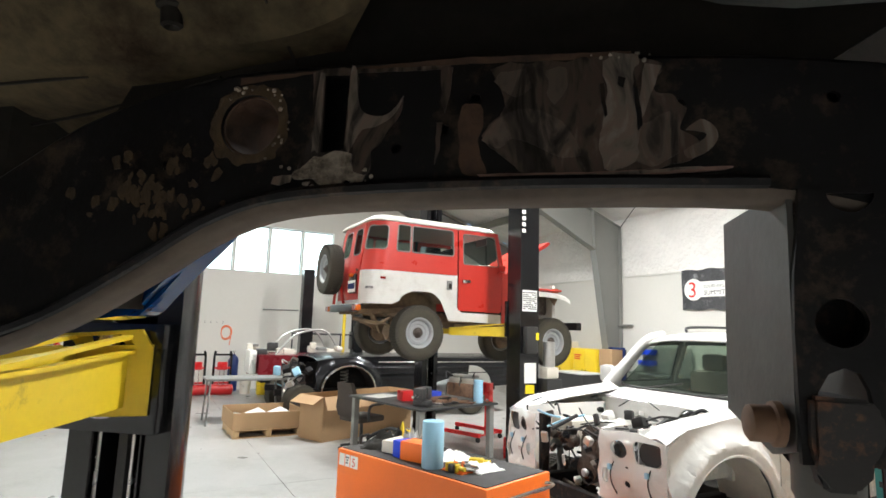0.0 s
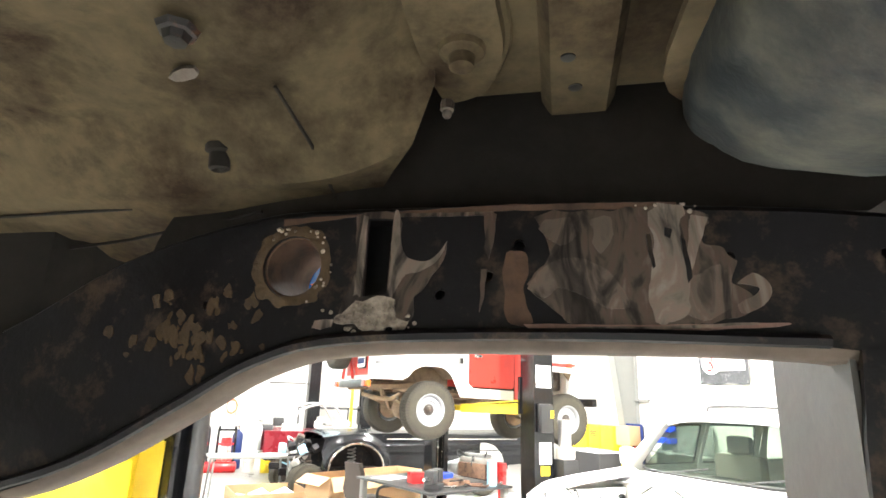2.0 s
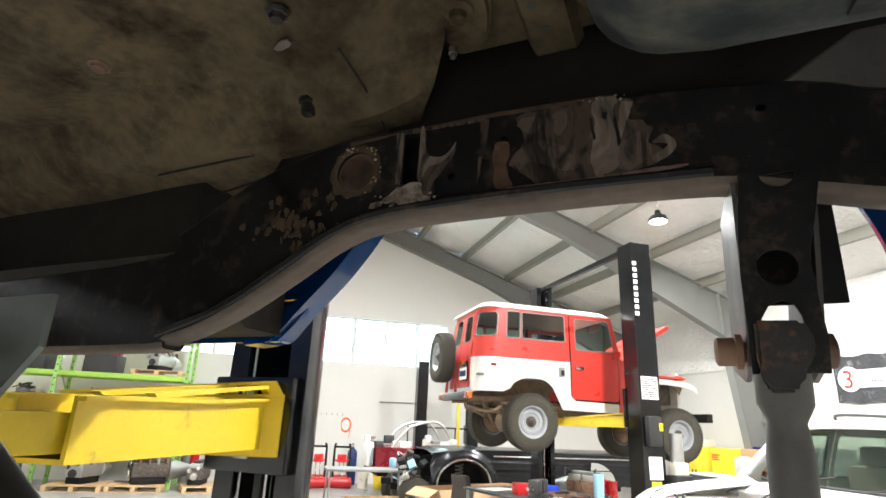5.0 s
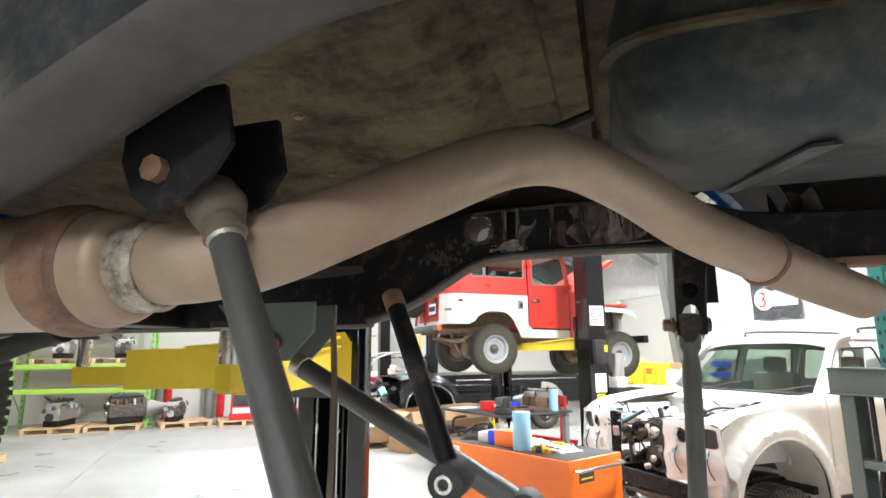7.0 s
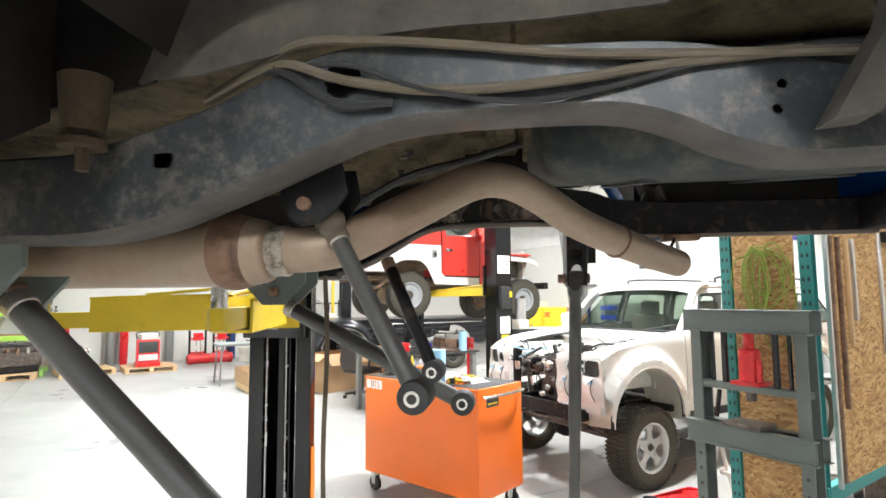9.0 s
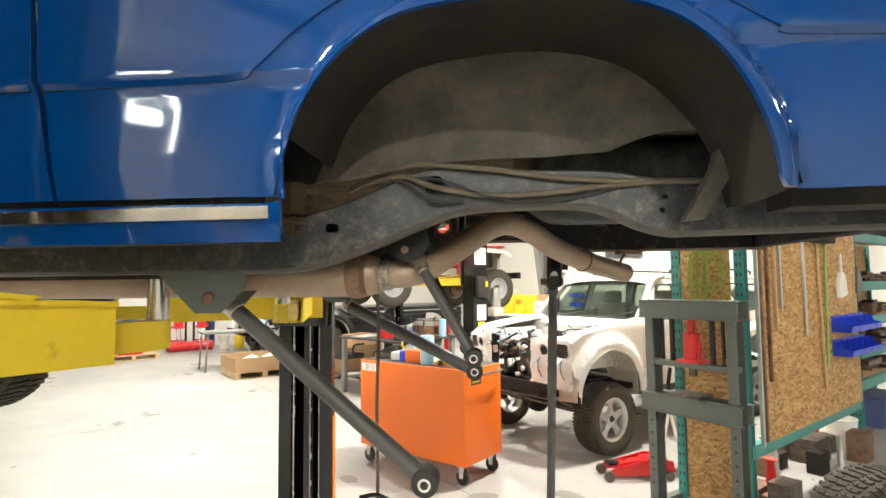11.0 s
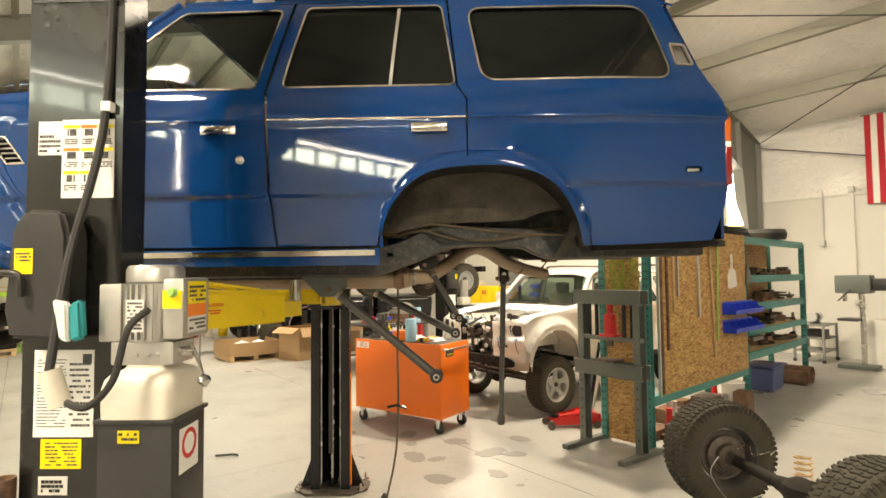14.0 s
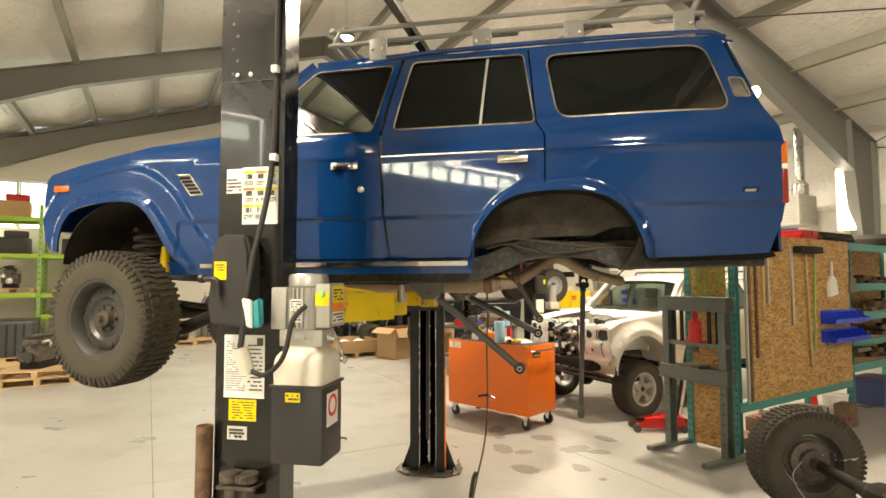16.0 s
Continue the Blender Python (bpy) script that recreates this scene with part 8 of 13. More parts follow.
def rack_shelf():
    t = thing("pallet_rack", "teal steel rack clad with strand board, shelves full of metal parts", "rack", RK)
    af, ab = -0.86, -1.36       # front and back faces
    b0, b1, b2 = 2.87, 5.46, 8.0
    for a in (af, ab):
        for b in (b0, b1, b2):
            bm = bmesh.new()
            top = 2.20
            for lo, hi in (((a - 0.035, b - 0.035, 0), (a + 0.035, b - 0.03, top)), ((a - 0.035, b + 0.03, 0), (a + 0.035, b + 0.035, top)), ((a - 0.035, b - 0.03, 0), (a - 0.03, b + 0.03, top))):
                box(bm, lo, hi)
            po = part("upright", bm, "teal", t)
            bm = bmesh.new()
            for k in range(28):
                z = 0.12 + 0.075 * k
                for da in (-0.015, 0.015):
                    cbox(bm, (a + da, b - 0.0355, z), (0.012, 0.002, 0.024))
            tagged(part("slotted_face", bm, "black_plastic", po), kind="stuff")
    for z in (0.46, 0.63, 1.28, 1.66, 2.18):
        bm = bmesh.new()
        box(bm, (af - 0.02, b0 if z in (0.46, 2.18) else b1, z - 0.05), (af + 0.03, b2 if z != 0.46 else b1, z + 0.05), 0.003)
        part("shelf_beam", bm, "teal", t)
    for z in (0.63, 0.93, 1.28, 1.66, 2.18):
        bm = bmesh.new()
        box(bm, (ab + 0.02, b1 + 0.04, z + 0.02), (af - 0.03, b2 - 0.04, z + 0.045), 0.002)
        part("shelf_board", bm, "wood", t)
        if z == 0.93:
            bm = bmesh.new()
            box(bm, (af - 0.02, b1, z - 0.03), (af + 0.03, b2, z + 0.05), 0.003)
            part("shelf_beam", bm, "teal", t)
    bm = bmesh.new()
    box(bm, (af + 0.036, b0 + 0.24, 0.50), (af + 0.050, b1 - 0.06, 2.235), 0.001)
    part("board_panel", bm, "osb", t, "strand board panel hung with tools")
    bm = bmesh.new()
    box(bm, (ab + 0.06, b0 - 0.052, 0.03), (af - 0.06, b0 - 0.038, 2.1), 0.001)
    part("end_panel", bm, "osb", t)
    bm = bmesh.new()
    box(bm, (ab - 0.012, b1, 0.5), (ab, b2, 2.2), 0.001)
    part("back_panel", bm, "osb", t)
    bm = bmesh.new()
    box(bm, (ab + 0.06, b1 - 0.012, 0.5), (af - 0.06, b1, 2.2), 0.001)
    part("divider_panel", bm, "cardboard", t)
    # loose metal stock on the shelves: one heap each
    rnd = random.Random(12)
    for z in (0.675, 0.975, 1.325, 1.705):
        hp = thing("metal_stock", "heap of rusty rods, tubes and machine parts on the shelf", "scrap metal", RK)
        for k in range(30):
            b = rnd.uniform(b1 + 0.12, b2 - 0.12)
            a = rnd.uniform(ab + 0.08, af - 0.08)
            zz = z + rnd.uniform(0.0, 0.08)
            bm = bmesh.new()
            kind = rnd.random()
            if kind < 0.5:
                l2, an = rnd.uniform(0.1, 0.45), rnd.uniform(-0.5, 0.5) + math.pi / 2 * (rnd.random() < 0.4)
                dx, dy = math.cos(an) * l2 / 2, math.sin(an) * l2 / 2
                r = rnd.uniform(0.012, 0.03)
                rod(bm, (max(ab + 0.05, min(af + 0.03, a - dy)), max(b1 + 0.05, b - dx), zz + r), (max(ab + 0.05, min(af + 0.03, a + dy)), min(b2 - 0.05, b + dx), zz + r), r, n=8)
                nm = "metal_rod"
            elif kind < 0.8:
                sx, sy, sz = rnd.uniform(0.05, 0.16), rnd.uniform(0.05, 0.2), rnd.uniform(0.03, 0.14)
                box(bm, (a - sx / 2, b - sy / 2, z), (a + sx / 2, b + sy / 2, z + sz), 0.008)
                nm = "machine_part"
            else:
                r = rnd.uniform(0.03, 0.07)
                lathe(bm, (a, b, z), (0, 0, 1), [(r, 0), (r, 0.03), (r * 0.5, 0.04), (r * 0.5, rnd.uniform(0.05, 0.12)), (0, 0.12)], 12)
                nm = "machine_part"
            part(nm, bm, rnd.choice(["dirty_metal", "rust", "dirty_metal", "undercoat"]), hp)
    y = af + 0.051

    def hung(name, build, mat, label, cat, extra=None):
        tt = thing(name, label, cat, RK)
        bm = bmesh.new()
        build(bm)
        part(name + "_body" if extra else "body", bm, mat, tt)
        if extra:
            nm, bld, mt = extra
            bm = bmesh.new()
            bld(bm)
            part(nm, bm, mt, tt)
    hung("broom", lambda bm: rod(bm, (y + 0.02, 4.32, 0.75), (y + 0.02, 4.25, 2.05), 0.012, n=10), "wood", "push broom with a wooden handle hung upside down", "broom",
         ("broom_head", lambda bm: box(bm, (y, 4.0, 2.06), (y + 0.10, 4.52, 2.14), 0.02), "undercoat"))
    hung("rake", lambda bm: rod(bm, (y + 0.02, 4.40, 0.95), (y + 0.02, 4.47, 2.1), 0.011, n=10), "green", "green handled tool hung on the board", "tool")
    hung("level_rail", lambda bm: box(bm, (y, 3.92, 1.25), (y + 0.02, 3.96, 2.12), 0.003), "aluminium", "long pale metal rail hung on the board", "tool")
    for b, z0, mt in ((2.96, 0.50, "aluminium"), (3.03, 0.52, "rust"), (3.16, 0.95, "rust"), (3.30, 1.35, "wood"), (3.40, 1.5, "aluminium")):
        hung("steel_bar", lambda bm, b=b, z0=z0: box(bm, (y, b, z0), (y + 0.025, b + 0.028, 2.05), 0.003), mt, "long rusty steel bar leaning on the board", "steel bar")
    hung("dustpan", lambda bm: prism(bm, [(4.80, 1.55), (5.02, 1.58), (4.99, 1.74), (4.93, 1.80), (4.87, 1.80), (4.81, 1.73)], y, y + 0.03, lambda p, q, w: (w, p, q)), "paper", "white plastic dustpan hung on the board", "dustpan",
         ("dustpan_handle", lambda bm: box(bm, (y, 4.89, 1.80), (y + 0.02, 4.93, 1.98), 0.006), "paper"))
    hung("scraper", lambda bm: prism(bm, [(5.36, 1.58), (5.60, 1.62), (5.55, 1.70), (5.44, 1.86), (5.40, 1.86)], y, y + 0.02, lambda p, q, w: (w, p, q)), "press", "green plastic scraper hung on the board", "tool")
    for z in (1.24, 1.02):
        bt = thing("parts_bin", "row of bright blue plastic parts bins on the board", "bin", RK, group="blue parts bins")
        bm = bmesh.new()
        box(bm, (y, 4.60, z), (y + 0.006, 5.55, z + 0.15), 0.002)
        part("hang_rail", bm, "blue_plastic", bt)
        n_ = 5
        for k in range(n_):      # open-fronted bins side by side
            e0, e1 = 4.60 + (5.55 - 4.60) * k / n_ + 0.003, 4.60 + (5.55 - 4.60) * (k + 1) / n_ - 0.003
            bm = bmesh.new()
            prism(bm, [(y + 0.008, z), (y + 0.15, z), (y + 0.165, z + 0.055), (y + 0.160, z + 0.055), (y + 0.146, z + 0.006), (y + 0.008, z + 0.006)], e0, e1, lambda p, q, w: (p, w, q))
            for e in (e0, e1 - 0.004):
                prism(bm, [(y + 0.008, z), (y + 0.15, z), (y + 0.165, z + 0.055), (y + 0.09, z + 0.075), (y + 0.08, z + 0.13), (y + 0.008, z + 0.13)], e, e + 0.004, lambda p, q, w: (p, w, q))
            part("bin_shell", bm, "blue_plastic", bt)
    bm = bmesh.new()
    for k in range(7):
        rod(bm, (y, 5.42 + 0.055 * k, 0.87), (y + 0.07, 5.42 + 0.055 * k, 0.875), 0.03, n=12)
    solo("drill_bits", bm, "dirty_metal", "row of hole saws held on the board", "tool", RK)
    # green hose coil on the end panel
    rnd = random.Random(5)
    hs = thing("air_hose", "yellow-green air hose looped on the rack end", "hose", RK)
    for k in range(11):
        bm = bmesh.new()
        c, w0, h0, ph = -1.10 + rnd.uniform(-0.12, 0.12), rnd.uniform(0.03, 0.13), rnd.uniform(0.10, 0.34), rnd.uniform(-0.5, 0.5)
        pts = [(c + w0 * math.cos(a + ph * math.sin(a)) + rnd.uniform(-0.02, 0.02), b0 - 0.065 - 0.004 * k - 0.02 * rnd.random(), 1.92 + h0 * (math.sin(a) - 0.75) + rnd.uniform(-0.02, 0.02)) for a in [2 * math.pi * i / 10 for i in range(11)]]
        pts[-1] = pts[0]
        hose(bm, pts, 0.0042, 6, 4)
        part("loop", bm, "green_hose", hs)
    # things on top and below
    for k, (b, mt, lab) in enumerate(((4.6, "red", "folded red tarp on the rack top"), (5.0, "undercoat", "dark folded tarp on the rack top"), (5.5, "black_rubber", "heap of black rubber hose on the rack top"))):
        bm = bmesh.new()
        for i in range(4):
            box(bm, (-1.32, b - 0.3 + 0.02 * i, 2.232 + 0.03 * i), (-0.86, b + 0.3 - 0.03 * i, 2.258 + 0.03 * i), 0.012)
        solo("folded_tarp", bm, mt, lab, "tarp", RK)
    bm = bmesh.new()
    lathe(bm, (-1.1, 6.9, 2.232), (0, 0, 1), [(0.20, 0), (0.34, 0.02), (0.36, 0.10), (0.33, 0.16), (0.20, 0.17)], 30, close=True)
    solo("old_tyre", bm, "black_rubber", "old narrow tyre lying on the rack top", "tyre", RK)
    bm = bmesh.new()
    prism(bm, [(0, 0.0), (0.34, 0.0), (0.37, 0.34), (-0.03, 0.34)], 0, 0.5, lambda p, q, w: (-1.25 + p, 6.55 + w, q))
    bmesh.ops.bevel(bm, geom=bm.edges[:], offset=0.02, segments=3, affect="EDGES")
    tt = solo("storage_tub", bm, "blue_tub", "dusty blue plastic storage tub under the rack", "tub", RK)
    bm = bmesh.new()
    box(bm, (-1.30, 6.5, 0.342), (-0.86, 7.1, 0.375), 0.012)
    part("lid", bm, "blue_tub", tt).matrix_parent_inverse = tt.matrix_world.inverted() @ RK
    for k, (b, r) in enumerate(((7.45, 0.11), (7.74, 0.13), (7.58, 0.09))):
        bm = bmesh.new()
        lathe(bm, (-1.25, b, r), (1, 0, 0), [(r, 0), (r, 0.55), (r - 0.012, 0.55), (r - 0.012, 0)], 20, close=True)
        solo("steel_pipe", bm, "rust", "short rusty steel pipe on the floor", "pipe", RK, group="pipe offcuts")
    bm = bmesh.new()
    lathe(bm, (-0.98, 5.30, 0), (0, 0, 1), [(0.12, 0), (0.14, 0.30), (0.15, 0.31), (0.14, 0.32), (0.13, 0.31), (0.115, 0.02)], 22)
    bk = solo("bucket", bm, "paper", "dirty white plastic bucket under the rack", "bucket", RK)
    rnd = random.Random(21)
    for k in range(16):
        b, a = rnd.uniform(3.0, 5.4), rnd.uniform(-1.3, -0.75)
        s_ = rnd.uniform(0.05, 0.12)
        bm = bmesh.new()
        if k % 3 == 0:
            lathe(bm, (a, b, 0), (0, 0, 1), [(s_ * 1.4, 0), (s_ * 0.5, 0.05), (s_ * 0.3, 0.28), (s_ * 0.5, 0.30)], 10)
            solo("jack_stand", bm, rnd.choice(["aluminium", "red"]), "small jack stand under the rack", "jack stand", RK, group="jack stands")
        else:
            box(bm, (a - s_, b - s_ * 1.5, 0), (a + s_, b + s_ * 1.5, rnd.uniform(0.06, 0.28)), 0.012)
            solo("scrap_part", bm, rnd.choice(["rust", "dirty_metal", "undercoat"]), "rusty scrap part on the floor under the rack", "scrap metal", RK)


M["blue_tub"] = material("dusty_blue_plastic", (0.07, 0.10, 0.24), 0.5, vary=0.1, scale=6, fine=60, bump=0.0)
rack_shelf()


def floor_jack(place, yaw):
    t = thing("trolley_jack", "low red trolley jack on the floor", "jack", pose(*place, 0, 0, yaw))
    bm = bmesh.new()
    for s in (-0.11, 0.10):
        prism(bm, [(0, 0.05), (0.5, 0.04), (0.62, 0.07), (0.60, 0.16), (0.42, 0.19), (0.05, 0.10)], s, s + 0.012)
    box(bm, (0.36, -0.10, 0.06), (0.58, 0.10, 0.17), 0.02)
    part("chassis", bm, "red", t)
    bm = bmesh.new()
    prism(bm, [(0.10, 0.09), (0.45, 0.12), (0.45, 0.17), (0.10, 0.13)], -0.05, 0.05)
    part("lifting_arm", bm, "red", t)
    bm = bmesh.new()
    lathe(bm, (0.09, 0, 0.12), (0, 0, 1), [(0.06, 0), (0.065, 0.02), (0.03, 0.03)], 14)
    part("saddle", bm, "black_paint", t)
    for x, y, r in ((0.03, -0.13, 0.045), (0.03, 0.09, 0.045), (0.56, -0.13, 0.04), (0.56, 0.09, 0.04)):
        bm = bmesh.new()
        lathe(bm, (x, y, r), (0, 1, 0), [(0.01, 0), (r, 0.002), (r, 0.035), (0.01, 0.037)], 16)
        part("roller", bm, "dirty_metal", t)
    bm = bmesh.new()
    rod(bm, (0.52, 0, 0.16), (0.66, 0.02, 0.95), 0.018, n=10)
    part("handle", bm, "black_paint", t)


floor_jack((1.50, 3.06, 0), -4)


def step_ladder(place, yaw):
    t = thing("step_stool", "small white folding step stool", "step stool", pose(*place, 0, 0, yaw))
    for s in (-0.16, 0.16):
        bm = bmesh.new()
        rod(bm, (0.16, s, 0.0), (0, s, 0.55), 0.016, n=8)
        rod(bm, (-0.16, s, 0.0), (0, s, 0.55), 0.016, n=8)
        part("leg_pair", bm, "paper", t)
    for x, z in ((0.08, 0.27), (0.0, 0.55)):
        bm = bmesh.new()
        box(bm, (x - 0.08, -0.17, z - 0.012), (x + 0.08, 0.17, z + 0.012), 0.004)
        part("tread", bm, "paper", t)


step_ladder((2.28, 3.05, 0), 20)


def loose_axle():
    p1, p2 = Vector((2.02, 0.78, 0.392)), Vector((1.95, -0.60, 0.392))
    d = p2 - p1
    yaw = math.degrees(math.atan2(d.y, d.x)) + 90       # local -y runs from wheel one to wheel two
    t = thing("rear_axle", "greasy solid rear axle standing on its two off-road tyres", "axle", pose(p1.x, p1.y, p1.z, 0, 0, yaw))
    ln = d.length
    bm = bmesh.new()
    rod(bm, (0, -0.10, 0), (0, -ln + 0.10, 0), 0.040, n=16)
    part("axle_tube", bm, "undercoat", t)
    bm = bmesh.new()
    lathe(bm, (0, -0.80, 0), (0, -1, 0), [(0.042, -0.20), (0.060, -0.10), (0.095, -0.03), (0.100, 0.02), (0.090, 0.06), (0.060, 0.12), (0.042, 0.22)], 20)
    lathe(bm, (0, -0.82, -0.16), (0.05, 0, 1), [(0.04, 0.0), (0.05, 0.04), (0.08, 0.12), (0.10, 0.18), (0.115, 0.19), (0.115, 0.21), (0.09, 0.23), (0.085, 0.20), (0.03, 0.20)], 18)
    part("differential", bm, "undercoat", t, "oily differential housing")
    bm = bmesh.new()
    hose(bm, [(0.05, -0.12, 0.05), (0.10, -0.2, 0.12), (0.02, -0.35, 0.09), (0.06, -0.5, 0.16), (-0.05, -0.62, 0.18)], 0.0035, 6)
    part("brake_line", bm, "steel", t)
    bm = bmesh.new()
    hose(bm, [(-0.08, -0.12, 0.02), (-0.20, -0.2, -0.08), (-0.18, -0.4, -0.2), (-0.06, -0.55, -0.1)], 0.004, 6)
    part("brake_cable", bm, "aluminium", t)
    for s, y in ((1, 0.0), (-1, -ln)):
        add_wheel(t, pose(0, y, 0, 0, 0, 0 if s > 0 else 180), 0.392, 0.28, "hub")
        bm = bmesh.new()
        lathe(bm, (0, y - s * 0.05, 0), (0, -s, 0), [(0.185, 0), (0.185, 0.012), (0.178, 0.014), (0.170, 0.004), (0.15, 0.004), (0.145, 0.03), (0.13, 0.04), (0.10, 0.05), (0.09, 0.08), (0.05, 0.09), (0.045, 0.16)], 24)
        for k in range(8):
            a = 2 * math.pi * k / 8
            rod(bm, (0.11 * math.cos(a), y - s * 0.05, 0.11 * math.sin(a)), (0.11 * math.cos(a), y - s * 0.085, 0.11 * math.sin(a)), 0.012, n=6)
        part("backing_plate", bm, "dirty_metal", t, "rusty brake backing plate")


loose_axle()
bm = bmesh.new()
hose(bm, [(0.062 * math.cos(0.45 * k), 0.062 * math.sin(0.45 * k), 0.010 + 0.0034 * k) for k in range(68)], 0.0085, 7, 1)
solo("coil_spring", bm, "wood", "tan painted coil spring standing on the floor", "spring", pose(2.95, 1.0, 0))
bm = bmesh.new()
hose(bm, [(0, 0, 0.012), (0.14, 0.01, 0.012), (0.20, -0.01, 0.012), (0.22, -0.05, 0.012)], 0.010, 8)
solo("pry_hook", bm, "black_paint", "short black bent bar on the floor", "tool", pose(-2.02, 2.75, 0))


M["wet_stain"] = material("damp_concrete_stain", (0.225, 0.213, 0.195), 0.48, vary=0.15, scale=5, fine=40, bump=0.0004)


def floor_stain(a, b, r, seed):
    """A thin damp stain with a ragged edge."""
    rnd = random.Random(seed)
    st = rnd.uniform(0.5, 0.9)
    out = []
    for k in range(40):
        an = 2 * math.pi * k / 40
        rr = r * (1 + 0.35 * noise.noise(Vector((2 * math.cos(an), 2 * math.sin(an), seed))) + 0.16 * noise.noise(Vector((6 * math.cos(an), 6 * math.sin(an), seed))))
        out.append((rr * math.cos(an), st * rr * math.sin(an)))
    bm = bmesh.new()
    bm.faces.new([bm.verts.new((p, q, 0.0)) for p, q in out])
    thicken(bm, lambda co: (0, 0, 0.0015))
    p = bl(a, b, 0.0005)
    solo("floor_stain", bm, "wet_stain", "damp dark stain on the concrete floor", "stain", pose(p.x, p.y, p.z, 0, 0, rnd.uniform(0, 180)), kind="structure")


for _k, (_a, _b, _r) in enumerate(((-2.13, 0.99, 0.16), (-1.95, 1.12, 0.10), (-1.53, 0.83, 0.14), (-2.26, 1.61, 0.13), (-1.77, 1.66, 0.17), (-1.58, 1.80, 0.12), (-2.80, 1.36, 0.15), (-2.5, 1.2, 0.08), (-1.3, 1.3, 0.11), (-3.3, 0.9, 0.10), (-1.9, 2.2, 0.13))):
    floor_stain(_a, _b, _r, _k + 3)


# ---- white off-roader with its nose stripped ----
def side_panels(root, panels, width, mat, thick=0.012, cell=0.12):
    """Panels (name, outline, holes, mat) drawn in (x, z) and laid on both sides by width(x, z)."""
    made = {}
    for s in (1, -1):
        for name, outline, holes, mt in panels:
            bm = sheet(outline, holes, cell)
            for v in bm.verts:
                v.co.y = s * width(v.co.x, v.co.z)
            thicken(bm, lambda co: (0, -s * thick, 0))
            made[name, s] = part(name, bm, mt or mat, root)
    return made


def span(bm_fn, x0, x1, nx, ny):
    bm = bmesh.new()
    net = [[bm.verts.new(bm_fn(x0 + (x1 - x0) * i / nx, -1 + 2 * j / ny)) for j in range(ny + 1)] for i in range(nx + 1)]
    for i in range(nx):
        for j in range(ny):
            bm.faces.new((net[i][j], net[i + 1][j], net[i + 1][j + 1], net[i][j + 1]))
    thicken(bm, lambda co: (0, 0, -0.012))
    return bm


def pane_side(parent, hole, width, s, mat="glass_car"):
    bm = sheet(hole, [], 0.3)
    for v in bm.verts:
        v.co.y = s * (width(v.co.x, v.co.z) - 0.012)
    thicken(bm, lambda co: (0, -s * 0.004, 0))
    g = part("pane", bm, mat, parent)
    g.visible_shadow = False
    return g


M["glass_windscreen"] = glass("greenish_windscreen_glass", (0.72, 0.80, 0.72), 0.03, 0.80)


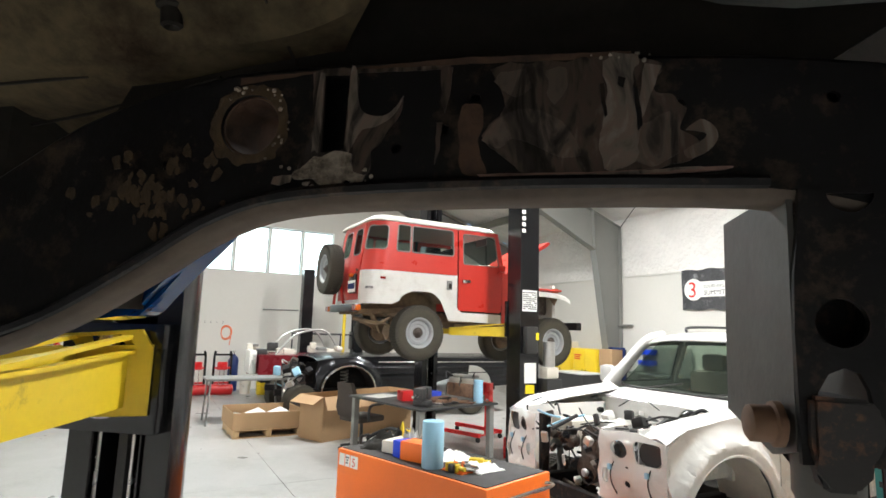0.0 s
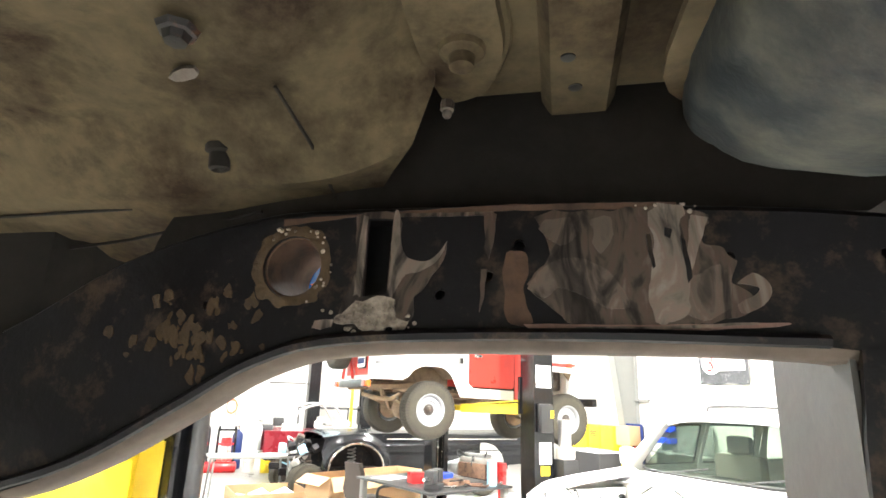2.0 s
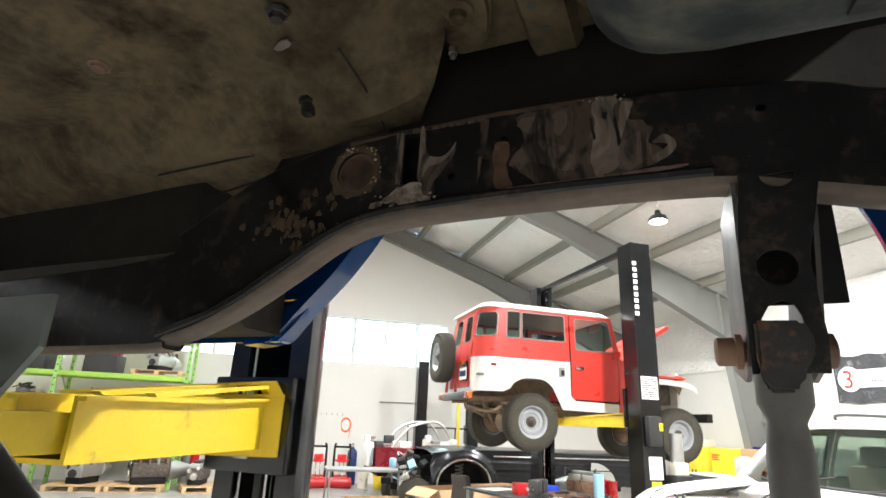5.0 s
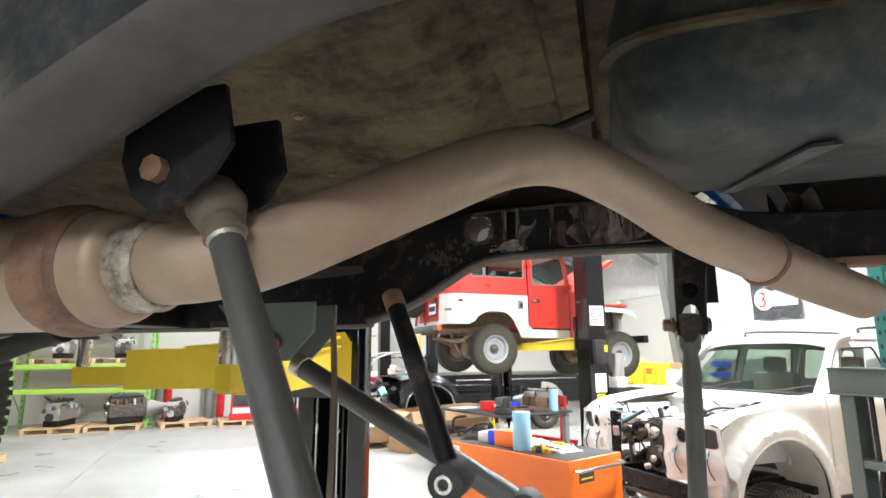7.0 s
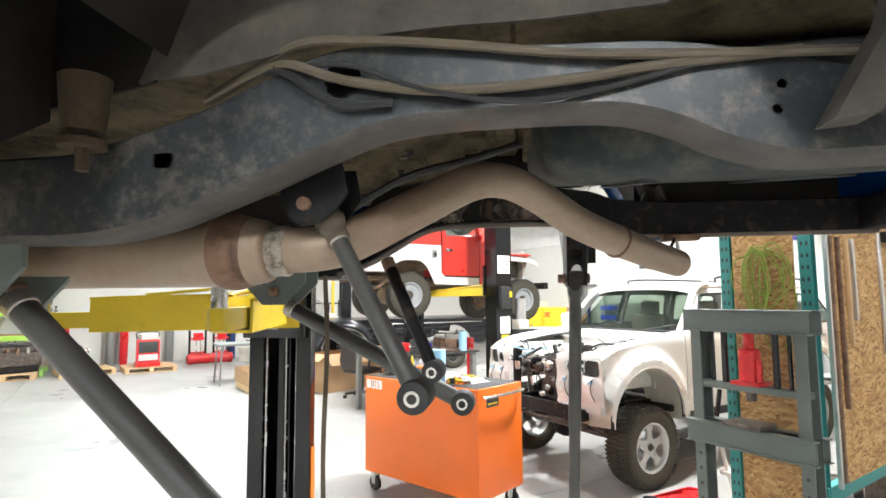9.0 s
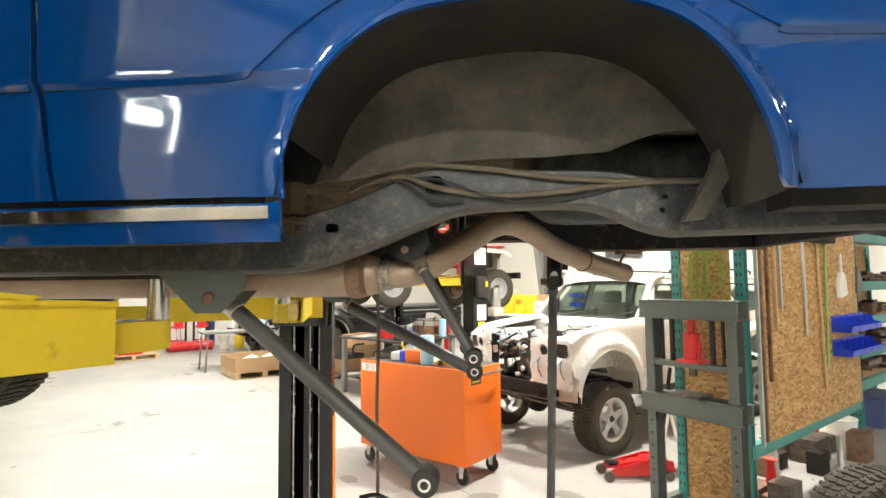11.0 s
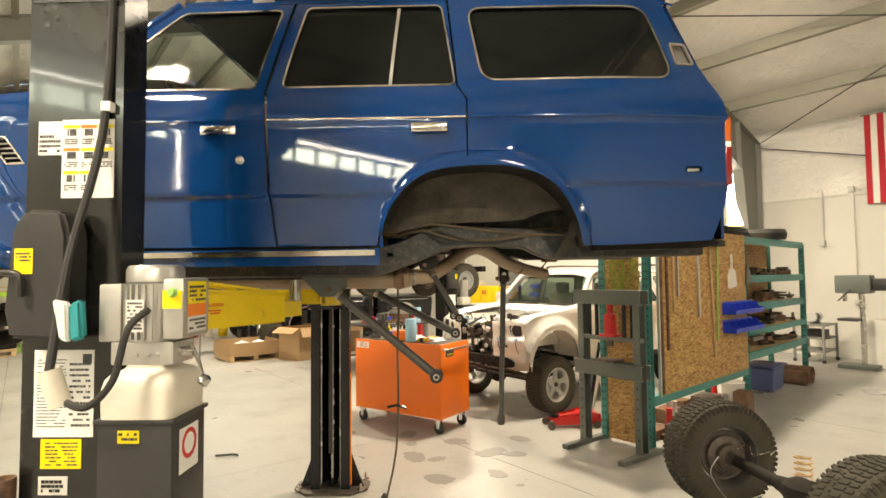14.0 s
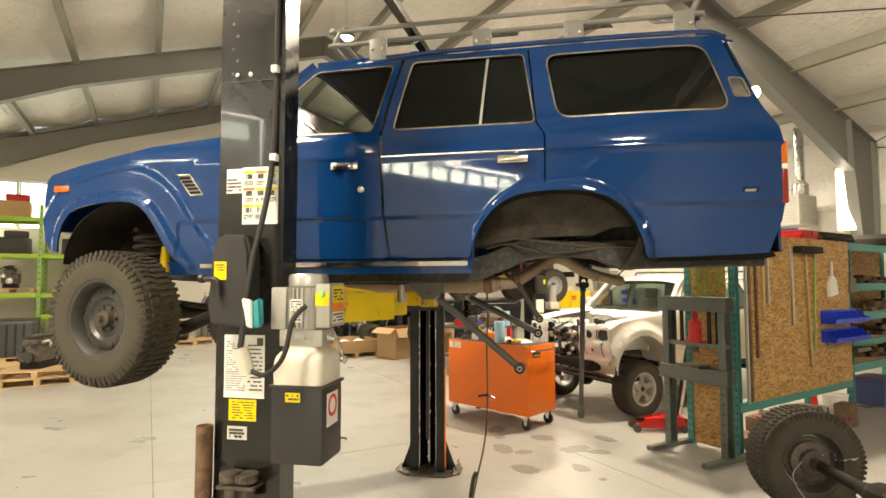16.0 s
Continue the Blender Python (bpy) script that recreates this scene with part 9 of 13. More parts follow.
def white_suv():
    yaw = math.degrees(math.atan2(-E2.y, -E2.x))
    o = bl(-3.22, 3.38)
    t = thing("white_off_roader", "white off-road wagon with hood, grille and headlights removed", "car", pose(o.x, o.y, 0, 0, 0, yaw))
    CX, CZ, R0, RX = 0.06, 0.60, 0.45, -2.79

    def wd(x, z):
        w = 0.83 if z < 1.25 else 0.83 - 0.20 * ((z - 1.25) / 0.55) ** 1.2
        w -= 0.03 * max(0.0, 0.9 - z)
        for cx in (CX, RX):
            d = math.hypot(x - cx, (z - CZ) * 0.98)
            if z > 0.35:
                for edge, soft, rise in ((R0 + 0.165, 0.07, 0.035), (R0 + 0.095, 0.026, 0.038)):
                    e = max(0.0, min(1.0, (edge - d) / soft))
                    w += rise * e * e * (3 - 2 * e)
        if x > 0.2:
            w -= 0.10 * (x - 0.2) ** 1.5
        if x < -3.0:
            w -= 0.04 * (-3.0 - x)
        return w
    ar = lambda cx, r=R0: [(cx + r * math.cos(radians(a)), CZ + r * math.sin(radians(a))) for a in range(-4, 189, 8)]
    fender = [(-0.52, 0.60), (-0.395, 0.56)] + [p for p in ar(CX)[::-1] if p[1] > 0.56] + [(0.53, 0.78), (0.565, 0.82), (0.575, 0.98), (0.55, 1.12), (0.40, 1.215), (0.1, 1.255), (-0.52, 1.315)]
    hole_f = rounded([(-1.44, 1.34), (-0.72, 1.335), (-0.98, 1.69), (-1.42, 1.705)], 0.04)
    hole_r = rounded([(-2.36, 1.34), (-1.54, 1.34), (-1.54, 1.705), (-2.24, 1.70)], 0.04)
    hole_q = rounded([(-3.47, 1.36), (-2.56, 1.35), (-2.46, 1.70), (-3.32, 1.68)], 0.06)
    door_f = [(-1.485, 0.60), (-0.53, 0.60), (-0.53, 1.315), (-0.96, 1.765), (-1.485, 1.78)]
    door_r = [(-2.33, 0.60), (-1.495, 0.60), (-1.495, 1.78), (-2.36, 1.775), (-2.42, 1.3), (-2.36, 1.0), (-2.33, 0.90)]
    quarter = [(-2.34, 0.62), (-2.37, 1.0), (-2.43, 1.3), (-2.37, 1.775), (-3.44, 1.75), (-3.64, 1.33), (-3.68, 0.88), (-3.66, 0.68), (-3.27, 0.65)] + [p for p in ar(RX) if p[1] > 0.65 and p[0] < -2.36]
    rocker = [(-2.32, 0.52), (-0.42, 0.52), (-0.42, 0.595), (-2.32, 0.595)]
    made = side_panels(t, [("front_fender", fender, [], None), ("front_door", door_f, [hole_f], None), ("rear_door", door_r, [hole_r], None), ("quarter_panel", quarter, [hole_q], None), ("rocker_panel", rocker, [], "black_plastic")], wd, "white_car", cell=0.03)
    for s in (1, -1):
        for nm, h in (("front_door", hole_f), ("rear_door", hole_r), ("quarter_panel", hole_q)):
            pane_side(made[nm, s], h, wd, s)
            bm = bmesh.new()
            hose(bm, [(p, s * (wd(p, q) + 0.002), q) for p, q in h + h[:1]], 0.010, 6, 1, False)
            part("window_seal", bm, "black_rubber", made[nm, s])
        for cx, nm in ((CX, "front_fender"), (RX, "quarter_panel")):
            bm = bmesh.new()        # rolled lip of the flare
            hose(bm, [(p, s * (wd(p, q) - 0.014), q) for p, q in ar(cx, R0 + 0.006) if q > (0.57 if cx == CX else 0.66)], 0.016, 8, 2)
            part("flare_lip", bm, "white_car", made[nm, s])
        bm = bmesh.new()        # broad top of the fender, in to the bay's edge
        net = []
        for i in range(19):
            x = 0.565 - 1.085 * i / 18
            zt = 1.315 - 0.06 * min(1, max(0, (x + 0.52) / 0.62)) - 0.04 * min(1, max(0, (x - 0.1) / 0.30)) - 0.085 * max(0, (x - 0.38) / 0.19) ** 1.3
            yo = wd(x, zt)
            net.append([bm.verts.new((x, s * (yo - 0.002 + (0.58 - yo) * q), zt + 0.034 * math.sin(math.pi * min(1, q * 1.4)) - 0.012 * q)) for q in (0, 0.15, 0.35, 0.6, 0.8, 1.0)])
        for a, b in zip(net, net[1:]):
            for k in range(5):
                bm.faces.new((a[k], b[k], b[k + 1], a[k + 1]))
        thicken(bm, lambda co: (0, 0, -0.008))
        part("fender_top", bm, "white_car", made["front_fender", s])
        bm = bmesh.new()
        cbox(bm, (-0.72, s * 0.95, 1.40), (0.09, 0.17, 0.17), 0.045)
        rod(bm, (-0.70, s * 0.82, 1.35), (-0.72, s * 0.93, 1.36), 0.02, n=8)
        part("door_mirror", bm, "white_car", made["front_door", s])
        bm = bmesh.new()
        cbox(bm, (-1.38, s * (wd(-1.38, 1.14) + 0.014), 1.14), (0.14, 0.02, 0.04), 0.008)
        part("door_handle", bm, "white_car", made["front_door", s])
        bm = bmesh.new()
        hose(bm, [(-0.50, s * 0.775, 1.32), (-0.72, s * 0.725, 1.53), (-0.94, s * 0.665, 1.745), (-1.16, s * 0.65, 1.80)], 0.034, 8)
        part("windscreen_pillar", bm, "white_car", t)
        bm = bmesh.new()        # wheel house inside
        prev = None
        for a in range(-4, 189, 8):
            cur = [bm.verts.new((CX + (R0 + 0.02) * math.cos(radians(a)), s * yy, CZ + (R0 + 0.02) * math.sin(radians(a)) + 0.012 * math.sin(a * 0.2 + yy * 9))) for yy in (0.45, 0.62, 0.84)]
            if prev:
                for k in range(2):
                    bm.faces.new((prev[k], prev[k + 1], cur[k + 1], cur[k]))
            prev = cur
        thicken(bm, lambda co: (0, 0, 0.006))
        part("wheel_house", bm, "white_plastic", t, "pale dusty wheel house")
        bm = bmesh.new()        # roof rail on feet
        hose(bm, [(-1.42, s * 0.58, 1.83), (-1.50, s * 0.58, 1.875), (-2.3, s * 0.58, 1.885), (-3.2, s * 0.58, 1.87), (-3.3, s * 0.58, 1.82)], 0.013, 8)
        part("roof_rail", bm, "black_plastic", t)
    part("roof", span(lambda x, s: (x, s * (0.655 - 0.03 * max(0, (x + 1.2) / 0.3)), 1.83 - 0.05 * abs(s) ** 4 - 0.075 * max(0, (x + 1.25) / 0.33) ** 2 - 0.05 * max(0, (-3.2 - x) / 0.3) ** 2), -3.48, -0.92, 30, 16), "white_car", t)
    bm = bmesh.new()
    net = [[bm.verts.new((-0.50 - 0.44 * j / 6 - 0.05 * (q / 6) ** 2 * 4, (0.745 - 0.10 * j / 6) * q / 3 / 2 * 1.0, 1.325 + 0.43 * j / 6)) for q in range(-6, 7)] for j in range(7)]
    for a, b in zip(net, net[1:]):
        for k in range(12):
            bm.faces.new((a[k], a[k + 1], b[k + 1], b[k]))
    thicken(bm, lambda co: (-0.005, 0, 0))
    ws = part("windscreen", bm, "glass_windscreen", t)
    ws.visible_shadow = False
    bm = bmesh.new()
    hose(bm, [v for v in ((-0.70, -0.745, 1.325), (-0.55, -0.5, 1.325), (-0.50, 0, 1.325), (-0.55, 0.5, 1.325), (-0.70, 0.745, 1.325))], 0.012, 6, 6)
    part("windscreen_seal", bm, "black_rubber", t)
    for y in (-0.35, 0.30):
        bm = bmesh.new()
        rod(bm, (-0.46, y, 1.325), (-0.56, y + 0.40, 1.40), 0.007, n=6)
        part("wiper", bm, "black_plastic", t)
    bm = bmesh.new()
    net = [[bm.verts.new((-0.30 - 0.26 * j / 4 - 0.14 * (q / 6) ** 2 * j / 4, 0.745 * q / 6, 1.245 + 0.075 * min(1, j / 2.5) - 0.03 * (q / 6) ** 4)) for q in range(-6, 7)] for j in range(5)]
    for a, b in zip(net, net[1:]):
        for k in range(12):
            bm.faces.new((a[k], a[k + 1], b[k + 1], b[k]))
    thicken(bm, lambda co: (0, 0, -0.02))
    part("cowl", bm, "white_car", t)
    bm = bmesh.new()
    box(bm, (-0.34, -0.62, 0.80), (-0.31, 0.62, 1.25), 0.004)
    part("firewall", bm, "white_car", t)
    bm = bmesh.new()
    box(bm, (-1.10, -0.68, 1.08), (-0.72, 0.68, 1.30), 0.05)
    part("dashboard", bm, "dark_in", t)
    for y in (-0.38, 0.38):
        bm = bmesh.new()
        box(bm, (-1.62, y - 0.24, 0.93), (-1.48, y + 0.24, 1.46), 0.06)
        box(bm, (-1.60, y - 0.12, 1.46), (-1.52, y + 0.12, 1.62), 0.04)
        part("seat", bm, "beige_in", t)
    bm = bmesh.new()
    box(bm, (-3.62, -0.72, 0.70), (-3.58, 0.72, 1.72), 0.01)
    part("tailgate", bm, "white_car", t)
    bm = bmesh.new()
    box(bm, (-3.5, -0.76, 0.60), (-0.36, 0.76, 0.66), 0.01)
    part("floor", bm, "undercoat", t)
    # open engine bay
    for s in (1, -1):
        bm = bmesh.new()        # inner fender and hood ledge
        box(bm, (-0.36, s * 0.585 - 0.006, 0.82), (0.56, s * 0.585 + 0.006, 1.19), 0.004)
        part("inner_fender", bm, "white_car", t)
        # nose panel with open lamp holes, swept back outwards
        out = [(0.34, 0.74), (0.80, 0.74), (0.815, 0.98), (0.795, 1.13), (0.60, 1.175), (0.34, 1.155)]
        hs = [arc(0.50, 1.06, 0.055, 0, 345, 23), rounded([(0.60, 0.99), (0.765, 0.985), (0.775, 1.12), (0.60, 1.13)], 0.03, 3), rounded([(0.38, 0.84), (0.43, 0.84), (0.43, 0.93), (0.38, 0.93)], 0.02, 2), arc(0.56, 0.86, 0.022, 0, 315, 7)]
        bm = sheet([(s * a, b) for a, b in out], [[(s * a, b) for a, b in h] for h in hs], 0.06)
        for v in bm.verts:
            y, z = abs(v.co.x), v.co.z
            v.co = Vector((0.66 - 0.27 * max(0, y - 0.45) - 0.10 * max(0, z - 1.02) + 0.012 * math.sin(z * 30), s * y, z))
        thicken(bm, lambda co: (-0.012, 0, 0))
        hp = part("headlamp_panel", bm, "white_car", t, "white panel with open headlamp holes")
        bm = bmesh.new()
        lathe(bm, (0.545, s * 0.69, 1.06), (1, -0.25 * s * -1, 0), [(0.075, 0), (0.078, 0.03), (0.03, 0.01), (0.0, 0.01)], 18)
        part("lamp_recess", bm, "black_plastic", hp)
        bm = bmesh.new()
        lathe(bm, (0.60, s * 0.50, 1.06), (1, 0, 0), [(0.05, 0), (0.05, 0.03), (0.035, 0.045), (0.02, 0.02), (0, 0.02)], 18)
        part("horn", bm, "black_plastic", hp)
        for k, (y0, z0) in enumerate(((0.46, 0.93), (0.70, 0.92))):
            bm = bmesh.new()
            c = Vector((0.675 - 0.27 * max(0, y0 - 0.45), s * y0, z0))
            hose(bm, [c + Vector((-0.06, 0, 0.10)), c, c + Vector((0.01, s * 0.015, -0.07)), c + Vector((-0.02, s * 0.03, -0.14))], 0.005, 6, 5)
            part("wire", bm, "black_rubber", hp)
            bm = bmesh.new()
            cbox(bm, c + Vector((0.012, 0, 0.02)), (0.02, 0.025, 0.035), 0.005)
            part("blue_tape", bm, "blue_paper", hp)
        bm = bmesh.new()        # dark radiator side post
        prism(bm, [(0.55, 0.70), (0.61, 0.70), (0.61, 1.16), (0.52, 1.17)], s * 0.33 - 0.02, s * 0.33 + 0.02)
        part("radiator_support", bm, "frame" if s < 0 else "white_car", t)
        bm = bmesh.new()        # apron under the lamps
        prism(bm, [(0.42, 0.66), (0.59, 0.68), (0.575, 0.76), (0.42, 0.76)], s * 0.50, s * 0.78)
        part("apron", bm, "white_car", t)
    bm = bmesh.new()
    box(bm, (0.55, -0.62, 0.60), (0.65, 0.62, 0.70), 0.01)
    box(bm, (0.645, -0.62, 0.66), (0.69, 0.62, 0.73), 0.01)
    part("front_cross_member", bm, "frame", t)
    bm = bmesh.new()
    box(bm, (-0.30, -0.20, 0.66), (0.34, 0.20, 1.02), 0.05)
    part("engine_block", bm, "dirty_metal", t)
    bm = bmesh.new()
    box(bm, (-0.28, -0.11, 1.02), (0.30, 0.13, 1.13), 0.03)
    part("valve_cover", bm, "aluminium", t)
    bm = bmesh.new()
    for k in range(4):
        hose(bm, [(-0.2 + 0.13 * k, 0.12, 1.06), (-0.2 + 0.13 * k, 0.24, 1.12), (-0.2 + 0.13 * k, 0.34, 1.06)], 0.022, 8, 4)
    box(bm, (-0.28, 0.32, 1.0), (0.28, 0.42, 1.10), 0.03)
    part("intake_manifold", bm, "aluminium", t)
    bm = bmesh.new()
    box(bm, (0.0, -0.54, 0.92), (0.34, -0.28, 1.10), 0.02)
    part("washer_tank", bm, "white_plastic", t)
    bm = bmesh.new()
    box(bm, (-0.30, 0.36, 0.98), (-0.08, 0.54, 1.20), 0.015)
    part("battery", bm, "black_plastic", t)
    bm = bmesh.new()
    lathe(bm, (-0.32, 0.30, 1.12), (1, 0, 0), [(0.11, 0), (0.115, 0.02), (0.09, 0.06), (0.03, 0.07), (0.028, 0.16), (0, 0.16)], 22)
    part("brake_booster", bm, "black_paint", t)
    rnd = random.Random(31)
    for k in range(64):
        x, y, z = rnd.uniform(-0.26, 0.60), rnd.uniform(-0.54, 0.54), rnd.uniform(0.98, 1.19) if k < 40 else rnd.uniform(0.72, 1.06)
        if k >= 40:
            x, y = rnd.uniform(0.34, 0.62), rnd.uniform(-0.30, 0.30)
        bm = bmesh.new()
        sx, sy, sz = rnd.uniform(0.02, 0.09), rnd.uniform(0.02, 0.09), rnd.uniform(0.02, 0.08)
        if k % 3:
            cbox(bm, (x, y, z), (sx, sy, sz), min(sx, sy, sz) * 0.22, None)
            bmesh.ops.rotate(bm, verts=bm.verts, cent=(x, y, z), matrix=Euler((rnd.uniform(-0.5, 0.5), rnd.uniform(-0.5, 0.5), rnd.uniform(0, 3))).to_matrix())
        else:
            lathe(bm, (x, y, z - sz), (rnd.uniform(-1, 1), rnd.uniform(-1, 1), rnd.uniform(-0.3, 1)), [(sx * 0.5, 0), (sx * 0.6, 0.01), (sx * 0.6, sz), (sx * 0.3, sz + 0.02), (0, sz + 0.02)], 12)
        part("engine_part", bm, rnd.choice(["black_plastic", "dirty_metal", "black_paint", "aluminium", "black_rubber", "dirty_metal", "paper"]), t)
    for k, (y, z, r) in enumerate(((-0.02, 0.80, 0.10), (0.15, 0.98, 0.07), (-0.20, 0.98, 0.06), (0.02, 1.06, 0.055))):
        bm = bmesh.new()
        lathe(bm, (0.38, y, z), (1, 0, 0), [(r * 0.25, 0.03), (r * 0.35, 0.06), (r * 0.7, 0.02), (r, 0.0), (r * 0.9, 0.015), (r, 0.03), (r * 0.9, 0.045), (r, 0.055), (r * 0.3, 0.06)], 24)
        part("pulley", bm, "dirty_metal", t)
    bm = bmesh.new()
    hose(bm, [(0.42, -0.10, 0.80), (0.42, -0.26, 0.99), (0.42, -0.18, 1.04), (0.42, 0.02, 1.115), (0.42, 0.20, 1.02), (0.42, 0.14, 0.90), (0.42, 0.08, 0.78), (0.42, -0.02, 0.70), (0.42, -0.10, 0.80)], 0.008, 6, 4)
    part("drive_belt", bm, "black_rubber", t)
    for k in range(40):
        a = Vector((rnd.uniform(-0.28, 0.60), rnd.uniform(-0.56, 0.56), rnd.uniform(0.86, 1.2)))
        b = a + Vector((rnd.uniform(-0.35, 0.35), rnd.uniform(-0.35, 0.35), rnd.uniform(-0.2, 0.08)))
        b.x = min(max(b.x, -0.28), 0.66)
        b.y = min(max(b.y, -0.56), 0.56)
        c = (a + b) / 2 + Vector((0, 0, rnd.uniform(-0.05, 0.10)))
        bm = bmesh.new()
        hose(bm, [a, c, b], rnd.choice([0.006, 0.008, 0.014, 0.005]), 6, 6)
        part("engine_hose", bm, "black_rubber" if k % 9 else "blue_paper", t)
    # chassis, links and wheels
    for s in (1, -1):
        bm = bmesh.new()
        box(bm, (-3.5, s * 0.46 - 0.04, 0.58), (0.66, s * 0.46 + 0.04, 0.68), 0.01)
        part("chassis_rail", bm, "frame", t)
        bm = bmesh.new()
        pts = [(CX + 0.07 * math.cos(k * 0.5), s * 0.50 + 0.07 * math.sin(k * 0.5), 0.46 + 0.0055 * k) for k in range(60)]
        hose(bm, pts, 0.011, 6, 1)
        part("coil_spring", bm, "black_paint", t)
        bm = bmesh.new()
        rod(bm, (0.20, s * 0.56, 0.40), (0.24, s * 0.54, 0.86), 0.028, n=10)
        part("shock_absorber", bm, "steel_grey", t)
        bm = bmesh.new()
        rod(bm, (0.02, s * 0.47, 0.36), (-0.95, s * 0.45, 0.50), 0.035, n=8)
        part("radius_arm", bm, "frame", t)
    bm = bmesh.new()
    rod(bm, (0.24, -0.62, 0.42), (0.24, 0.62, 0.42), 0.018, n=8)
    rod(bm, (0.30, -0.45, 0.62), (0.28, 0.55, 0.46), 0.022, n=8)
    rod(bm, (0.60, -0.5, 0.55), (0.52, 0.58, 0.55), 0.014, n=8)
    part("steering_links", bm, "dirty_metal", t)
    for x in (CX, RX):
        bm = bmesh.new()
        rod(bm, (x, -0.65, 0.385), (x, 0.65, 0.385), 0.05, n=12)
        lathe(bm, (x, -0.2, 0.385), (0, 1, 0), [(0.05, -0.14), (0.13, -0.06), (0.14, 0), (0.13, 0.06), (0.05, 0.14)], 14)
        part("axle", bm, "frame", t)
        for s in (1, -1):
            add_wheel(t, pose(x, s * 0.77, 0.36, 0, 0, (180 if s > 0 else 0)), 0.36, 0.25, "alloy")
    return t


white_suv()


# ---- red and white off-roader on a second lift ----
RLIFT = 1.345
RED_O = bl(-7.50, 3.10)
RED_YAW = math.degrees(math.atan2(E2.y, E2.x))


M["truck_glass"] = glass("dusty_truck_glass", (0.80, 0.85, 0.82), 0.03, 0.82)
M["inside_grey"] = material("dull_grey_cab_lining", (0.20, 0.20, 0.19), 0.8, vary=0.15, scale=6, fine=60, bump=0.0)
M["mud_brown"] = material("dried_mud_on_steel", (0.24, 0.17, 0.10), 0.9, vary=0.3, scale=8, fine=70, bump=0.002, second=(0.10, 0.07, 0.05), patch=0.15, patch_scale=9, sharp=0.2)
M["truck_white"] = material("chalky_white_paint", (0.66, 0.645, 0.60), 0.38, vary=0.08, scale=3, fine=60, bump=0.0, coat=0.2, second=(0.50, 0.47, 0.41), patch=-0.1, patch_scale=5, sharp=0.15)


def red_truck():
    t = thing("red_off_roader", "old red and white off-road truck raised on a lift", "car", pose(RED_O.x, RED_O.y, RLIFT, 0, 0, RED_YAW))
    HW, RC, TAIL = 0.75, 0.26, -0.62
    S1, S2 = TAIL + RC, TAIL + RC - RC * math.pi / 2        # where the corner begins and ends, along the skin
    S3 = S2 - (HW - RC)                                      # middle of the tail

    def plan(s, z, side, out=0.0):
        """A point of the skin: s runs forward along the side, and below S1 round the corner to the tail's middle."""
        if s >= S1:
            x, y, nx, ny = s, HW, 0.0, 1.0
        elif s >= S2:
            a = (S1 - s) / RC
            x, y, nx, ny = S1 - RC * math.sin(a), HW - RC + RC * math.cos(a), -math.sin(a), math.cos(a)
        else:
            x, y, nx, ny = TAIL, (s - S3), -1.0, 0.0
        lean = max(0.0, z - 1.19)
        y *= 1 - 0.105 * lean
        x += 0.13 * lean * max(0.0, min(1.0, (0.2 - x) / 0.8)) * (1 if s < S1 + 0.5 else 0)
        return Vector((x + nx * out, side * (y + ny * out), z))

    def panel(name, outline, holes, mat, side, parent, cell=0.05, out=0.0, thick=0.014, label=""):
        bm = sheet(outline, holes, cell)
        for v in bm.verts:
            v.co = plan(v.co.x, v.co.z, side, out)
        inner = Vector((0.4, 0, 0))
        thicken(bm, lambda co: (Vector((inner.x - co.x if co.x < S1 else 0, -co.y, 0)).normalized() * thick))
        return part(name, bm, mat, parent, label, smooth=35)

    def window(hole, side, parent):
        bm = sheet(hole, [], 0.08)
        for v in bm.verts:
            v.co = plan(v.co.x, v.co.z, side, -0.010)
        thicken(bm, lambda co: Vector((0.4 - co.x if co.x < S1 else 0, -co.y, 0)).normalized() * 0.004)
        part("pane", bm, "truck_glass", parent).visible_shadow = False
        bm = bmesh.new()
        hose(bm, [plan(p, q, side, 0.002) for p, q in hole + hole[:1]], 0.010, 6, 1, False)
        part("window_seal", bm, "steel_grey", parent)

    arch = rounded([(-0.235, 0.62), (-0.13, 0.86), (0.03, 0.935), (0.33, 0.935), (0.46, 0.84), (0.575, 0.60)], 0.07, 3)[4:-4]
    lower = [(S2 - 0.06, 0.745), (-0.26, 0.745)] + arch + [(0.60, 0.555), (1.46, 0.535), (1.46, 0.665), (0.80, 0.675), (0.725, 0.74), (0.722, 1.188), (S2 - 0.06, 1.188)]
    h_corner = rounded([(-0.735, 1.47), (-0.38, 1.47), (-0.38, 1.80), (-0.70, 1.80)], 0.07, 4)
    h_one = rounded([(-0.23, 1.46), (-0.025, 1.46), (-0.025, 1.825), (-0.23, 1.825)], 0.035, 3)
    h_two = rounded([(0.005, 1.46), (0.665, 1.46), (0.665, 1.825), (0.005, 1.825)], 0.04, 3)
    upper = [(S2 - 0.02, 1.192), (0.722, 1.192), (0.735, 1.872), (S2 - 0.02, 1.872)]
    door_hole = rounded([(0.825, 1.365), (1.42, 1.365), (1.36, 1.80), (0.825, 1.80)], 0.03, 3)
    door = rounded([(0.738, 0.70), (1.465, 0.69), (1.478, 1.32), (1.405, 1.868), (0.748, 1.868)], 0.05, 4)
    t_hole = rounded([(S3 + 0.085, 1.42), (S2 - 0.10, 1.42), (S2 - 0.13, 1.79), (S3 + 0.085, 1.79)], 0.08, 4)
    t_door = [(S3 + 0.006, 0.80), (S2 - 0.07, 0.80), (S2 - 0.03, 1.19), (S2 - 0.03, 1.868), (S3 + 0.006, 1.868)]
